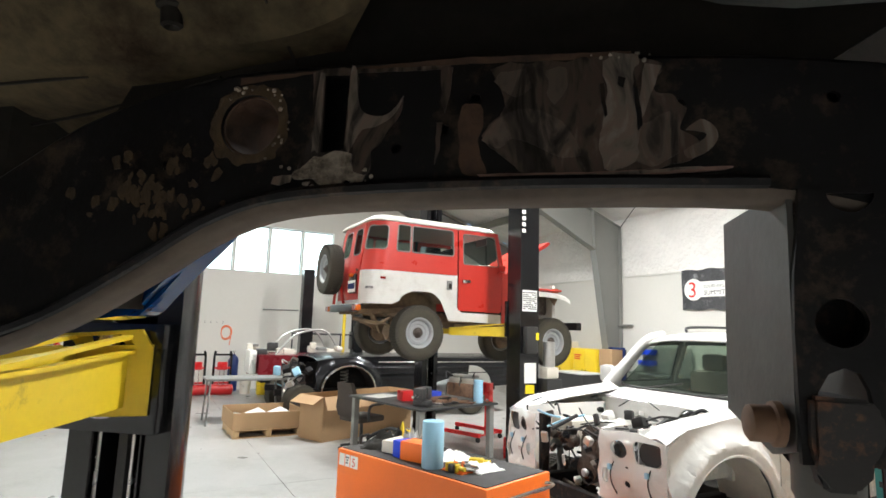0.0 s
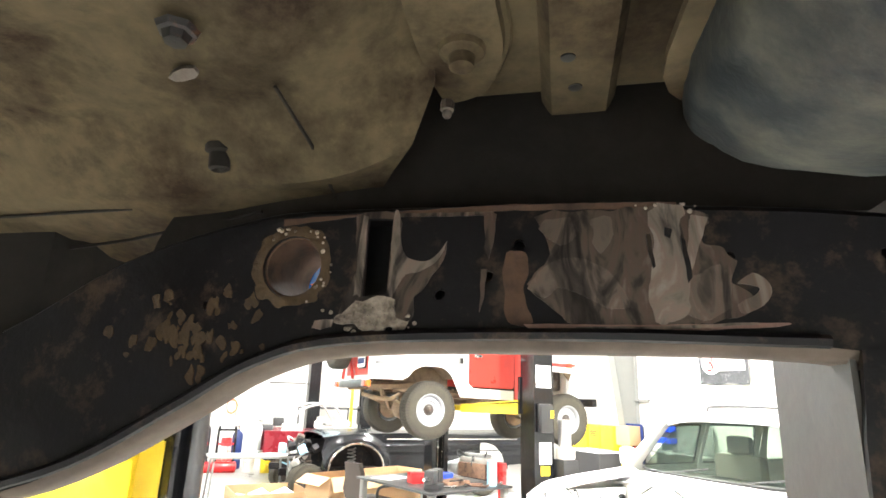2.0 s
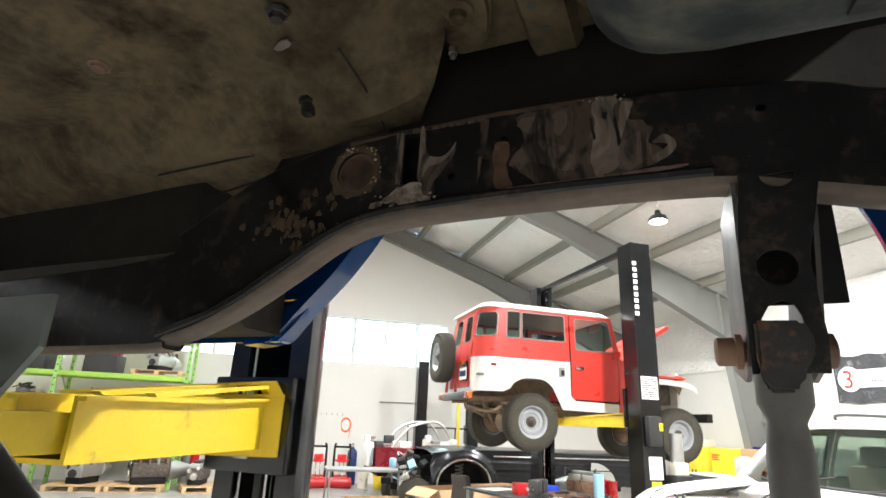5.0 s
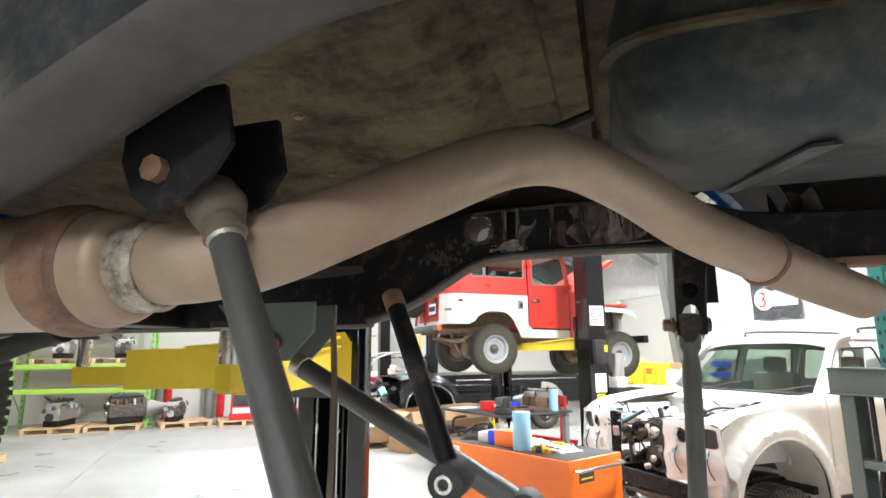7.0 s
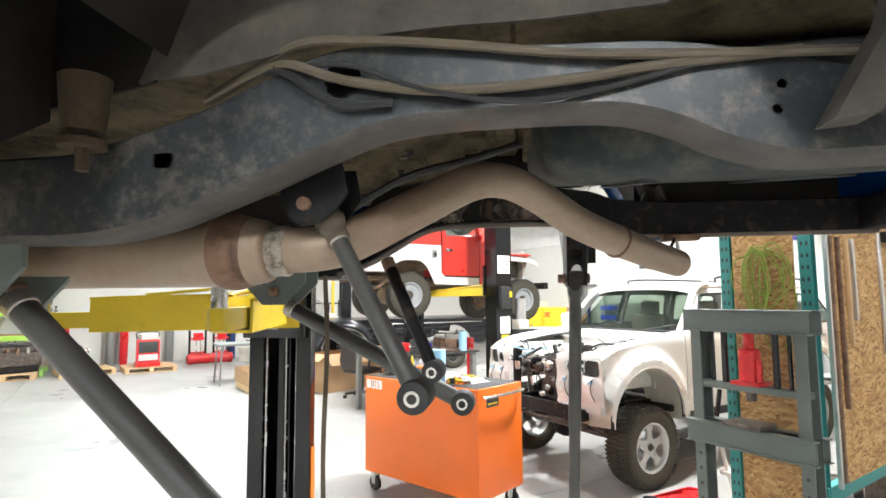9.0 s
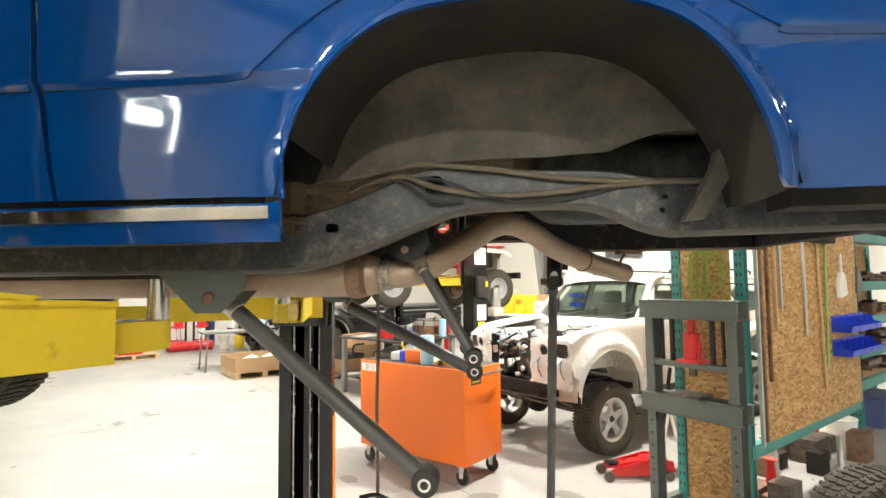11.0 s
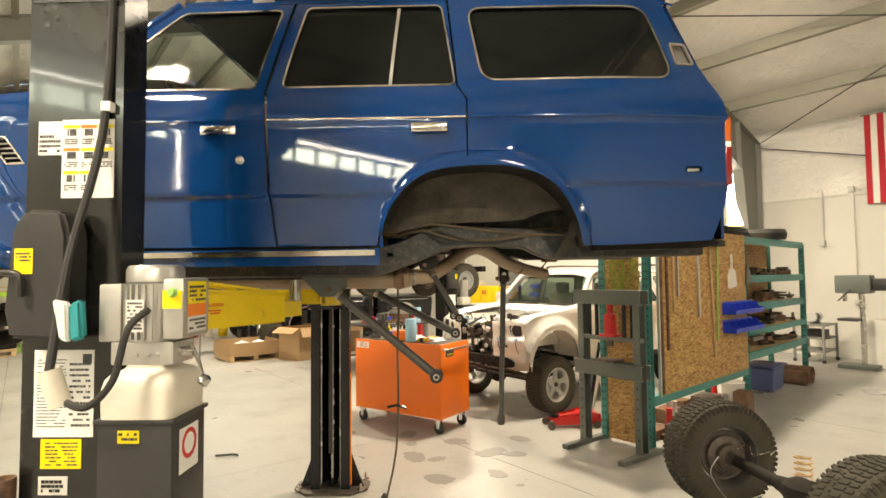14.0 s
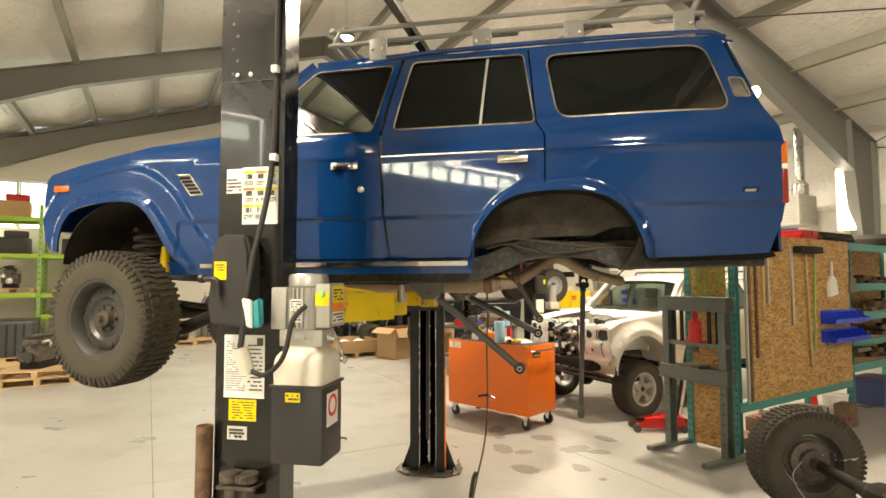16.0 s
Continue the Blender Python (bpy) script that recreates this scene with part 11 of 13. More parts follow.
def maroon_car():
    o = bl(-13.25, 2.15)
    t = thing("maroon_open_car", "maroon open-top off-road car with a bare tube cage", "car", pose(o.x, o.y, 0, 0, 0, RED_YAW))
    wd = lambda x, z: 0.74
    ar = [(0.95 + 0.42 * math.cos(radians(a)), 0.48 + 0.42 * math.sin(radians(a))) for a in range(176, 0, -14)]
    made = side_panels(t, [("body_side", [(0.1, 0.6), (0.5, 0.6)] + ar + [(1.4, 0.6), (2.2, 0.6), (2.2, 1.08), (0.1, 1.12)], [], "maroon")], wd, "maroon", cell=0.3)
    part("hood", span(lambda x, s: (x, s * 0.70, 1.12 - 0.04 * s * s), 0.12, 2.2, 8, 8), "maroon", t)
    for s in (1, -1):
        bm = bmesh.new()
        hose(bm, [(p, s * 0.80, q + 0.03) for p, q in ar], 0.05, 8, 2)
        part("fender_flare", bm, "steel_grey", made["body_side", s])
        bm = bmesh.new()
        hose(bm, [(0.5, s * 0.5, 1.1), (0.7, s * 0.5, 1.35), (1.0, s * 0.5, 1.6), (1.6, s * 0.5, 1.65), (2.0, s * 0.5, 1.1)], 0.025, 8)
        part("cage_tube", bm, "aluminium", t)
        for x in (0.95,):
            add_wheel(t, pose(x, s * 0.70, 0.38, 0, 0, 180 if s > 0 else 0), 0.38, 0.25, "alloy")
    bm = bmesh.new()
    rod(bm, (0.95, -0.6, 0.38), (0.95, 0.6, 0.38), 0.05, n=10)
    box(bm, (0.2, -0.5, 0.5), (2.2, 0.5, 0.6), 0.02)
    part("chassis", bm, "frame", t)
    for s in (1, -1):
        add_wheel(t, pose(2.9, s * 0.70, 0.38, 0, 0, 180 if s > 0 else 0), 0.38, 0.25, "alloy")
    bm = bmesh.new()
    rod(bm, (2.9, -0.6, 0.38), (2.9, 0.6, 0.38), 0.05, n=10)
    box(bm, (2.2, -0.5, 0.5), (3.4, 0.5, 0.62), 0.02)
    part("rear_frame", bm, "frame", t)
    rnd = random.Random(9)
    for k in range(12):
        bm = bmesh.new()
        cbox(bm, (rnd.uniform(-0.1, 2.0), rnd.uniform(-0.5, 0.5), rnd.uniform(1.14, 1.3)), (rnd.uniform(0.1, 0.3), rnd.uniform(0.1, 0.3), rnd.uniform(0.06, 0.2)), 0.03)
        part("loose_trim", bm, rnd.choice(["white_plastic", "dark_in", "steel_grey", "black_plastic"]), t)
    bm = bmesh.new()
    for i in range(3):
        box(bm, (-0.06 + 0.03 * i, -0.5, 0.7), (0.10, 0.1, 1.2 - 0.05 * i), 0.04)
    part("white_cloth", bm, "paper", t)


M["maroon"] = material("maroon_paint", (0.16, 0.012, 0.018), 0.3, vary=0.1, scale=4, fine=60, bump=0.0, coat=0.5)
maroon_car()


# ---- along the walls and behind the cart ----
def at(a, b, z=0.0, yaw=0.0):
    """Matrix at a building place: x along the side wall, y towards it."""
    return Matrix.Translation(bl(a, b, z)) @ Matrix.Rotation(radians(BLD_YAW + yaw), 4, "Z")


M["liner_grey"] = material("grey_lamp_housing", (0.55, 0.55, 0.52), 0.4, vary=0.05, bump=0.0)
M["cabinet_yellow"] = material("yellow_safety_cabinet", (0.80, 0.58, 0.02), 0.35, vary=0.08, scale=3, fine=50, bump=0.001)
M["galv"] = material("galvanised_duct", (0.60, 0.60, 0.57), 0.35, 0.8, vary=0.15, scale=12, fine=60, bump=0.001, rough_vary=0.15)
M["green_lime"] = material("lime_green_rack_beam", (0.33, 0.55, 0.06), 0.45, vary=0.12, scale=5, fine=60, bump=0.001)
M["wrap"] = glass("cloudy_stretch_wrap", (0.75, 0.78, 0.80), 0.25, 0.45)
M["banner_dark"] = material("dark_photo_print", (0.05, 0.05, 0.052), 0.5, vary=0.5, scale=5, fine=20, bump=0.0, second=(0.30, 0.30, 0.30), patch=-0.1, patch_scale=4, sharp=0.1)
M["banner_blue"] = material("purple_photo_print", (0.05, 0.06, 0.25), 0.5, vary=0.4, scale=5, fine=20, bump=0.0, second=(0.55, 0.16, 0.06), patch=-0.05, patch_scale=5, sharp=0.06)
M["flag_red"] = material("red_cotton", (0.50, 0.025, 0.04), 0.9, vary=0.06, scale=4, fine=90, bump=0.001)
M["flag_white"] = material("white_cotton", (0.75, 0.73, 0.68), 0.9, vary=0.05, scale=4, fine=90, bump=0.001)


def boxpart(name, lo, hi, mat, parent, bevel=0.006, label=""):
    bm = bmesh.new()
    box(bm, lo, hi, bevel)
    return part(name, bm, mat, parent, label)


def rodpart(name, p0, p1, r, mat, parent, n=10):
    bm = bmesh.new()
    rod(bm, p0, p1, r, n=n)
    return part(name, bm, mat, parent)


def banner(a0, a1, z0, z1):
    t = thing("wall_banner", "dark photo banner with white panel and red numeral, on the wall", "banner", at(a0, SIDE - 0.045))
    w, h = a1 - a0, z1 - z0
    bm = bmesh.new()
    nx = 14
    top = []
    for j in range(7):
        top.append([bm.verts.new((w * i / nx, -0.012 + 0.010 * math.sin(i * 1.3 + j), z0 + h * j / 6 + (0.018 * math.sin(i * 0.9) if j in (0, 6) else 0))) for i in range(nx + 1)])
    for j in range(6):
        for i in range(nx):
            bm.faces.new((top[j][i], top[j][i + 1], top[j + 1][i + 1], top[j + 1][i]))
    thicken(bm, lambda co: (0, 0.004, 0))
    sh = part("sheet", bm, "banner_dark", t)
    n, r, u = (0, -1, 0), (1, 0, 0), (0, 0, 1)
    # white panel: a disc for the numeral and a bar for the words
    cx, cz, rr = 0.27 * w, z0 + 0.50 * h, 0.27 * h
    bm = bmesh.new()
    lathe(bm, (cx, -0.026, cz), (0, -1, 0), [(rr, 0), (rr, 0.004), (0, 0.004)], 40)
    part("disc", bm, "paper", sh)
    boxpart("panel", (cx + 0.02, -0.0285, cz - 0.19 * h), (0.95 * w, -0.0265, cz + 0.19 * h), "paper", sh, 0)
    text(sh, "3", (cx - 0.17 * h, -0.030, cz - 0.19 * h), r, u, n, 0.55 * h, "label_red")
    text(sh, "SOLID AXLE", (0.49 * w, -0.030, cz + 0.03 * h), r, u, n, 0.115 * h, "ink")
    text(sh, "SUMMIT", (0.49 * w, -0.030, cz - 0.14 * h), r, u, n, 0.16 * h, "ink")
    for i in (0, 1):
        for j in (0, 1):
            bm = bmesh.new()
            lathe(bm, (0.03 + i * (w - 0.06), -0.028, z0 + 0.04 + j * (h - 0.08)), (0, 1, 0), [(0.006, 0), (0.014, 0), (0.014, 0.006), (0.006, 0.006)], 10, True)
            part("eyelet", bm, "steel", sh)


banner(-8.83, -7.63, 2.40, 3.32)


def plain_banner():
    t = thing("wall_banner", "purple and orange photo banner pinned to the wall", "banner", at(-5.85, SIDE - 0.04))
    bm = bmesh.new()
    for i in range(9):
        for z in (2.80, 3.28):
            bm.verts.new((1.15 * i / 8, -0.01 + 0.012 * math.sin(i * 1.7), z))
    v = list(bm.verts)
    for i in range(8):
        bm.faces.new((v[2 * i], v[2 * i + 2], v[2 * i + 3], v[2 * i + 1]))
    thicken(bm, lambda co: (0, 0.004, 0))
    sh = part("sheet", bm, "banner_blue", t)
    bm = bmesh.new()
    box(bm, (0.02, -0.030, 3.14), (0.6, -0.026, 3.24))
    part("print_bar", bm, "paper", sh)


plain_banner()


def striped_flag():
    t = thing("striped_flag", "large red and white striped cloth flag hung on the wall", "flag", at(-1.10, SIDE - 0.05))
    w = 0.105
    for k in range(13):
        bm = bmesh.new()
        net = []
        for i in range(4):
            net.append([bm.verts.new((w * (k + i / 3), -0.02 - 0.022 * math.sin((k + i / 3) * 1.15) * (0.4 + 0.6 * j / 8), 4.82 - 1.75 * j / 8)) for j in range(9)])
        for i in range(3):
            for j in range(8):
                bm.faces.new((net[i][j], net[i][j + 1], net[i + 1][j + 1], net[i + 1][j]))
        thicken(bm, lambda co: (0, 0.003, 0))
        part("stripe", bm, "flag_red" if k % 2 == 0 else "flag_white", t)
    rodpart("flag_rail", (-0.05, -0.02, 4.83), (1.42, -0.02, 4.83), 0.012, "steel_grey", t)


striped_flag()


def column_lamp(a, b, z0, z1, yaw):
    t = thing("panel_lamp", "long flat white panel lamp on the column, lit", "lamp", at(a, b, 0, yaw))
    boxpart("housing", (-0.16, 0.012, z0 - 0.02), (0.16, 0.06, z1 + 0.02), "label_yellow", t)
    boxpart("diffuser", (-0.15, -0.004, z0), (0.15, 0.010, z1), "tube", t)
    boxpart("bracket", (-0.03, 0.06, z0 + 0.3), (0.03, 0.14, z0 + 0.36), "steel", t, 0.003)


column_lamp(-3.28, 10.35, 2.78, 4.05, 30)


def heater():
    t = thing("unit_heater", "white ceiling unit heater with grille and galvanised flue", "heater", at(-4.35, 10.45))
    hb = boxpart("casing", (-0.42, -0.35, 2.95), (0.28, 0.35, 3.62), "wall", t, 0.012)
    for k in range(8):
        boxpart("louvre", (0.281, -0.30, 3.02 + 0.072 * k), (0.297, 0.30, 3.05 + 0.072 * k), "liner_grey", hb, 0.003)
        boxpart("louvre", (-0.36, -0.366, 3.02 + 0.072 * k), (0.22, -0.351, 3.05 + 0.072 * k), "liner_grey", hb, 0.003)
    bm = bmesh.new()
    lathe(bm, (0.12, 0, 3.62), (0, 0, 1), [(0.17, 0), (0.17, 0.25), (0.105, 0.32), (0.105, 0.9), (0.112, 0.9), (0.112, 0.96), (0.105, 0.96), (0.105, 1.55)], 20)
    part("flue_pipe", bm, "galv", t)
    for x in (-0.35, 0.22):
        rodpart("hanger", (x, -0.3, 3.62), (x, -0.3, roof_z(10.1) - 0.2), 0.006, "steel", t, 6)


heater()


def bulb_lamp(a, b, z):
    t = thing("work_lamp", "small round flood lamp on a bracket, lit", "lamp", at(a, b, z))
    bm = bmesh.new()
    lathe(bm, (0, 0, 0), (0.9, -0.3, -0.35), [(0.03, -0.14), (0.06, -0.1), (0.11, 0.0), (0.115, 0.015)], 18)
    part("reflector", bm, "liner_grey", t)
    bm = bmesh.new()
    lathe(bm, Vector((0.9, -0.3, -0.35)).normalized() * 0.017, (0.9, -0.3, -0.35), [(0.105, 0), (0.08, 0.015), (0.01, 0.025)], 18)
    part("lens", bm, "tube", t)
    rodpart("bracket", (-0.1, 0.03, 0.05), (-0.3, 0.15, 0.42), 0.014, "steel_grey", t)


bulb_lamp(-3.05, 7.0, 5.05)


# wall conduits, bracing rods
def conduit(name, pts, label, r=0.014, mat="wall", boxes=()):
    t = thing(name, label, "conduit")
    bm = bmesh.new()
    hose(bm, [bl(*p) for p in pts], r, 8, 4, False)
    part("pipe", bm, mat, t)
    for a, b, z in boxes:
        bm = bmesh.new()
        cbox(bm, (0, 0, 0), (0.10, 0.10, 0.12), 0.008)
        bmesh.ops.transform(bm, matrix=at(a, b, z), verts=bm.verts)
        part("junction_box", bm, "liner_grey", t)


S1, N1 = SIDE - 0.03, END + 0.05
conduit("wall_conduit", [(-1.98, S1, 3.40), (-1.90, S1, 3.46), (-1.88, S1, 3.38), (-1.90, S1, 2.4)], "thin white conduit running down the wall to an outlet", boxes=[(-1.9, SIDE - 0.06, 2.34)])
conduit("wall_conduit", [(-1.34, S1, 3.35), (-1.34, S1, 1.2)], "thin white conduit with a square box on the wall", boxes=[(-1.36, SIDE - 0.06, 3.40), (-1.34, SIDE - 0.06, 1.15)])
conduit("wall_pipe", [(N1, 2.39, 1.0), (N1, 2.39, 3.07), (N1, 2.44, 3.13), (N1, 3.55, 3.10)], "white pipe bent along the end wall", 0.03)
conduit("wall_pipe", [(N1, 2.02, 1.9), (N1, 2.02, 3.2)], "white pipe running up the end wall", 0.022)
conduit("wall_rail", [(N1 + 0.12, 2.91, 2.18), (N1 + 0.12, 3.9, 2.20)], "thin grey rail bracket on the end wall", 0.018, "steel_grey", [(END + 0.1, 2.91, 2.18)])
for _z in (1.24, 0.92):
    conduit("air_line", [(N1, -1.8, _z), (N1, 5.8, _z + 0.05)], "long white compressed air pipe along the end wall", 0.02)
for (_a, _b, _z), (_c, _d, _y) in (((-3.05, S1, 4.55), (4.4, S1, 2.6)), ((-3.05, S1 - 0.1, 4.62), (4.4, 6.6, 6.25)), ((-3.05, 6.4, 6.25), (4.4, 10.9, 4.7)), ((-10.7, S1 - 0.1, 4.6), (-3.3, 6.6, 6.25))):
    bm = bmesh.new()
    rod(bm, bl(_a, _b, _z), bl(_c, _d, _y), 0.011, n=6)
    solo("brace_rod", bm, "steel_dark", "thin dark steel bracing rod across the bay", "rod", kind="structure")


def hook_rail():
    t = thing("hook_rail", "dark wall rail with tools and clamps hung on it", "tool rail", at(END + 0.06, 0.6, 1.78))
    boxpart("rail", (0, 0, -0.02), (0.03, 1.4, 0.02), "steel_dark", t, 0.003)
    rnd = random.Random(4)
    for k in range(9):
        y = 0.08 + 0.15 * k
        bm = bmesh.new()
        hose(bm, [(0.03, y, 0), (0.10, y, -0.02), (0.10, y, 0.04)], 0.006, 6, 3)
        part("hook", bm, "steel_dark", t)
        if k % 2 == 0 and k < 8:
            ln = rnd.uniform(0.2, 0.42)
            boxpart("hung_tool", (0.06, y - 0.02, -ln), (0.085, y + 0.02, -0.03), rnd.choice(["steel", "steel_dark", "galv"]), t, 0.008)


hook_rail()


def coil(name, m, r, turns, tube, mat, label, cat, seed=1, squash=1.35):
    rnd = random.Random(seed)
    bm = bmesh.new()
    pts = []
    for k in range(turns * 14):
        a = 2 * math.pi * k / 14
        rr = r * (1 + 0.10 * math.sin(a * 0.37 + seed) + rnd.uniform(-0.03, 0.03))
        pts.append((0.03 + 0.045 * abs(math.sin(k * 0.21 + seed)), rr * math.cos(a), rr * squash * math.sin(a)))
    pts.append((0.05, r * 0.8, -r * squash * 1.9))
    hose(bm, pts, tube, 6, 2)
    return solo(name, bm, mat, label, cat, m)


M["hose_orange"] = material("orange_rubber_hose", (0.72, 0.16, 0.05), 0.5, vary=0.1, bump=0.0)
coil("air_hose", at(END + 0.1, 1.99, 1.52), 0.13, 5, 0.012, "hose_orange", "coiled orange air hose hung on the end wall", "hose", 2)


def safety_cabinet(a, b, w, label):
    t = thing("safety_cabinet", label, "cabinet", at(a, b), group="yellow cabinets")
    boxpart("body", (0, 0, 0.03), (w, 0.62, 1.38), "cabinet_yellow", t, 0.012)
    for i in (0, 1):
        x0 = 0.012 + i * w / 2
        d = boxpart("door", (x0, -0.024, 0.08), (x0 + w / 2 - 0.024, -0.002, 1.34), "cabinet_yellow", t, 0.006)
        boxpart("handle", (x0 + (w / 2 - 0.09 if i == 0 else 0.03), -0.045, 0.68), (x0 + (w / 2 - 0.06 if i == 0 else 0.06), -0.024, 0.84), "steel_dark", d, 0.004)
        if i == 0:
            for k, ww in enumerate((0.30, 0.24, 0.27)):
                boxpart("warning_bar", (x0 + 0.05, -0.027, 1.20 - 0.05 * k), (x0 + 0.05 + ww * w, -0.0245, 1.235 - 0.05 * k), "label_red", d, 0)
    for x in (0.05, w - 0.05):
        boxpart("foot", (x - 0.03, 0.05, 0), (x + 0.03, 0.57, 0.03), "steel_dark", t, 0.003)
    return t


safety_cabinet(-12.75, 10.3, 1.02, "yellow steel safety cabinet with two doors by the wall")
safety_cabinet(-11.66, 10.3, 0.86, "yellow steel safety cabinet with paper rolls on top")


def small_box(name, a, b, z, sx, sy, sz, mat, label, cat, yaw=0.0, bevel=0.01):
    bm = bmesh.new()
    box(bm, (-sx / 2, -sy / 2, 0), (sx / 2, sy / 2, sz), bevel)
    return solo(name, bm, mat, label, cat, at(a, b, z, yaw))


small_box("storage_box", -12.5, 10.6, 1.382, 0.3, 0.3, 0.13, "cardboard", "low cardboard box on a yellow cabinet", "box", 8)
small_box("storage_box", -12.1, 10.6, 1.382, 0.28, 0.3, 0.17, "white_plastic", "white plastic box on a yellow cabinet", "box", -5)
small_box("carton", -10.55, 10.55, 0.95, 0.42, 0.4, 0.45, "cardboard", "brown cardboard carton on a bench", "box", 4)


def jack_stand(a, b):
    t = thing("pole_stand", "tall red pole stand on splayed legs", "stand", at(a, b))
    rodpart("pole", (0, 0, 0.3), (0, 0, 1.45), 0.022, "red", t)
    for k in range(3):
        q = 2 * math.pi * k / 3 + 0.5
        rodpart("leg", (0, 0, 0.62), (0.28 * math.cos(q), 0.28 * math.sin(q), 0.012), 0.016, "red", t, 8)
    boxpart("head", (-0.1, -0.03, 1.45), (0.1, 0.03, 1.5), "steel_dark", t)


jack_stand(-11.5, 9.5)


def black_cart():
    t = thing("black_cabinet", "low black cabinet with a pale top by the column", "cabinet", at(-10.3, 9.2))
    boxpart("body", (-0.5, -0.3, 0.05), (0.5, 0.35, 0.84), "black_plastic", t, 0.01)
    boxpart("top", (-0.52, -0.32, 0.84), (0.52, 0.37, 0.875), "liner_grey", t, 0.006)
    for x in (-0.45, 0.45):
        boxpart("foot", (x - 0.03, -0.25, 0), (x + 0.03, 0.3, 0.05), "black_rubber", t, 0.004)


black_cart()


def parts_board():
    t = thing("display_board", "dark blue sales board with hooks and tools at the wall", "display board", at(-10.95, SIDE - 0.42))
    boxpart("panel", (0, 0, 0.55), (0.64, 0.025, 1.45), "blue_board", t, 0.004)
    boxpart("header", (0.01, -0.012, 1.14), (0.63, -0.001, 1.44), "blue_board", t, 0.003)
    boxpart("print_bar", (0.18, -0.016, 1.24), (0.40, -0.0125, 1.36), "label_yellow", t, 0)
    for k in range(7):
        boxpart("hung_tool", (0.06 + 0.08 * k, -0.05, 0.72 + 0.03 * (k % 3)), (0.10 + 0.08 * k, -0.002, 1.05), ["steel", "red", "black_plastic"][k % 3], t, 0.004)
    for x in (0.02, 0.62):
        boxpart("leg", (x - 0.02, 0.0255, 0), (x + 0.02, 0.07, 1.4), "steel_dark", t, 0.003)


parts_board()


def bin_shelf():
    t = thing("bin_shelf", "grey wall bench with rows of blue parts bins", "shelf", at(-10.2, SIDE - 0.75))
    for z in (0.45, 0.86):
        boxpart("shelf", (0, 0, z), (2.2, 0.7, z + 0.035), "steel_grey", t, 0.003)
    for x in (0.02, 2.18):
        for y in (0.03, 0.67):
            boxpart("leg", (x - 0.02, y - 0.02, 0), (x + 0.02, y + 0.02, 0.86), "steel_grey", t, 0.002)
    for r in range(2):
        boxpart("rail", (0.3, 0.55, 1.12 + 0.26 * r), (1.6, 0.57, 1.18 + 0.26 * r), "steel_grey", t, 0.002)
        for k in range(2):
            boxpart("bin", (0.32 + 0.21 * k, 0.33, 1.06 + 0.26 * r), (0.51 + 0.21 * k, 0.548, 1.18 + 0.26 * r), "blue_plastic", t, 0.008)
    boxpart("backboard", (0.25, 0.571, 0.9), (1.65, 0.59, 1.5), "steel_grey", t, 0.002)


bin_shelf()


def wall_arm():
    t = thing("wall_bracket", "grey steel bracket arm on the wall", "bracket", at(-11.3, SIDE - 0.05, 2.0))
    boxpart("arm", (0, -0.05, 0), (0.95, 0.0, 0.05), "steel_grey", t, 0.004)
    rodpart("strut", (0.1, -0.02, -0.35), (0.6, -0.02, 0), 0.015, "steel_grey", t)
    boxpart("foot", (0.06, -0.03, -0.45), (0.14, 0.02, -0.32), "steel_grey", t, 0.003)


wall_arm()


# ---- machines by the side wall ----
def drill_press(a, b):
    t = thing("drill_press", "grey floor-standing drill press by the wall", "machine", at(a, b))
    boxpart("foot_plate", (-0.28, -0.22, 0), (0.28, 0.22, 0.07), "press", t, 0.015)
    rodpart("column", (0.08, 0, 0.07), (0.08, 0, 1.5), 0.045, "steel", t, 16)
    boxpart("table", (-0.26, -0.2, 0.85), (0.06, 0.2, 0.9), "steel_dark", t, 0.01)
    hd = boxpart("head", (-0.30, -0.15, 1.35), (0.25, 0.15, 1.68), "press", t, 0.04)
    rodpart("chuck", (-0.18, 0, 1.2), (-0.18, 0, 1.36), 0.035, "steel", hd)
    rodpart("feed_lever", (-0.05, -0.16, 1.42), (-0.2, -0.3, 1.22), 0.012, "steel_dark", hd)
    boxpart("motor", (0.26, -0.11, 1.4), (0.5, 0.11, 1.62), "steel_dark", t, 0.04)


drill_press(-1.02, 9.95)


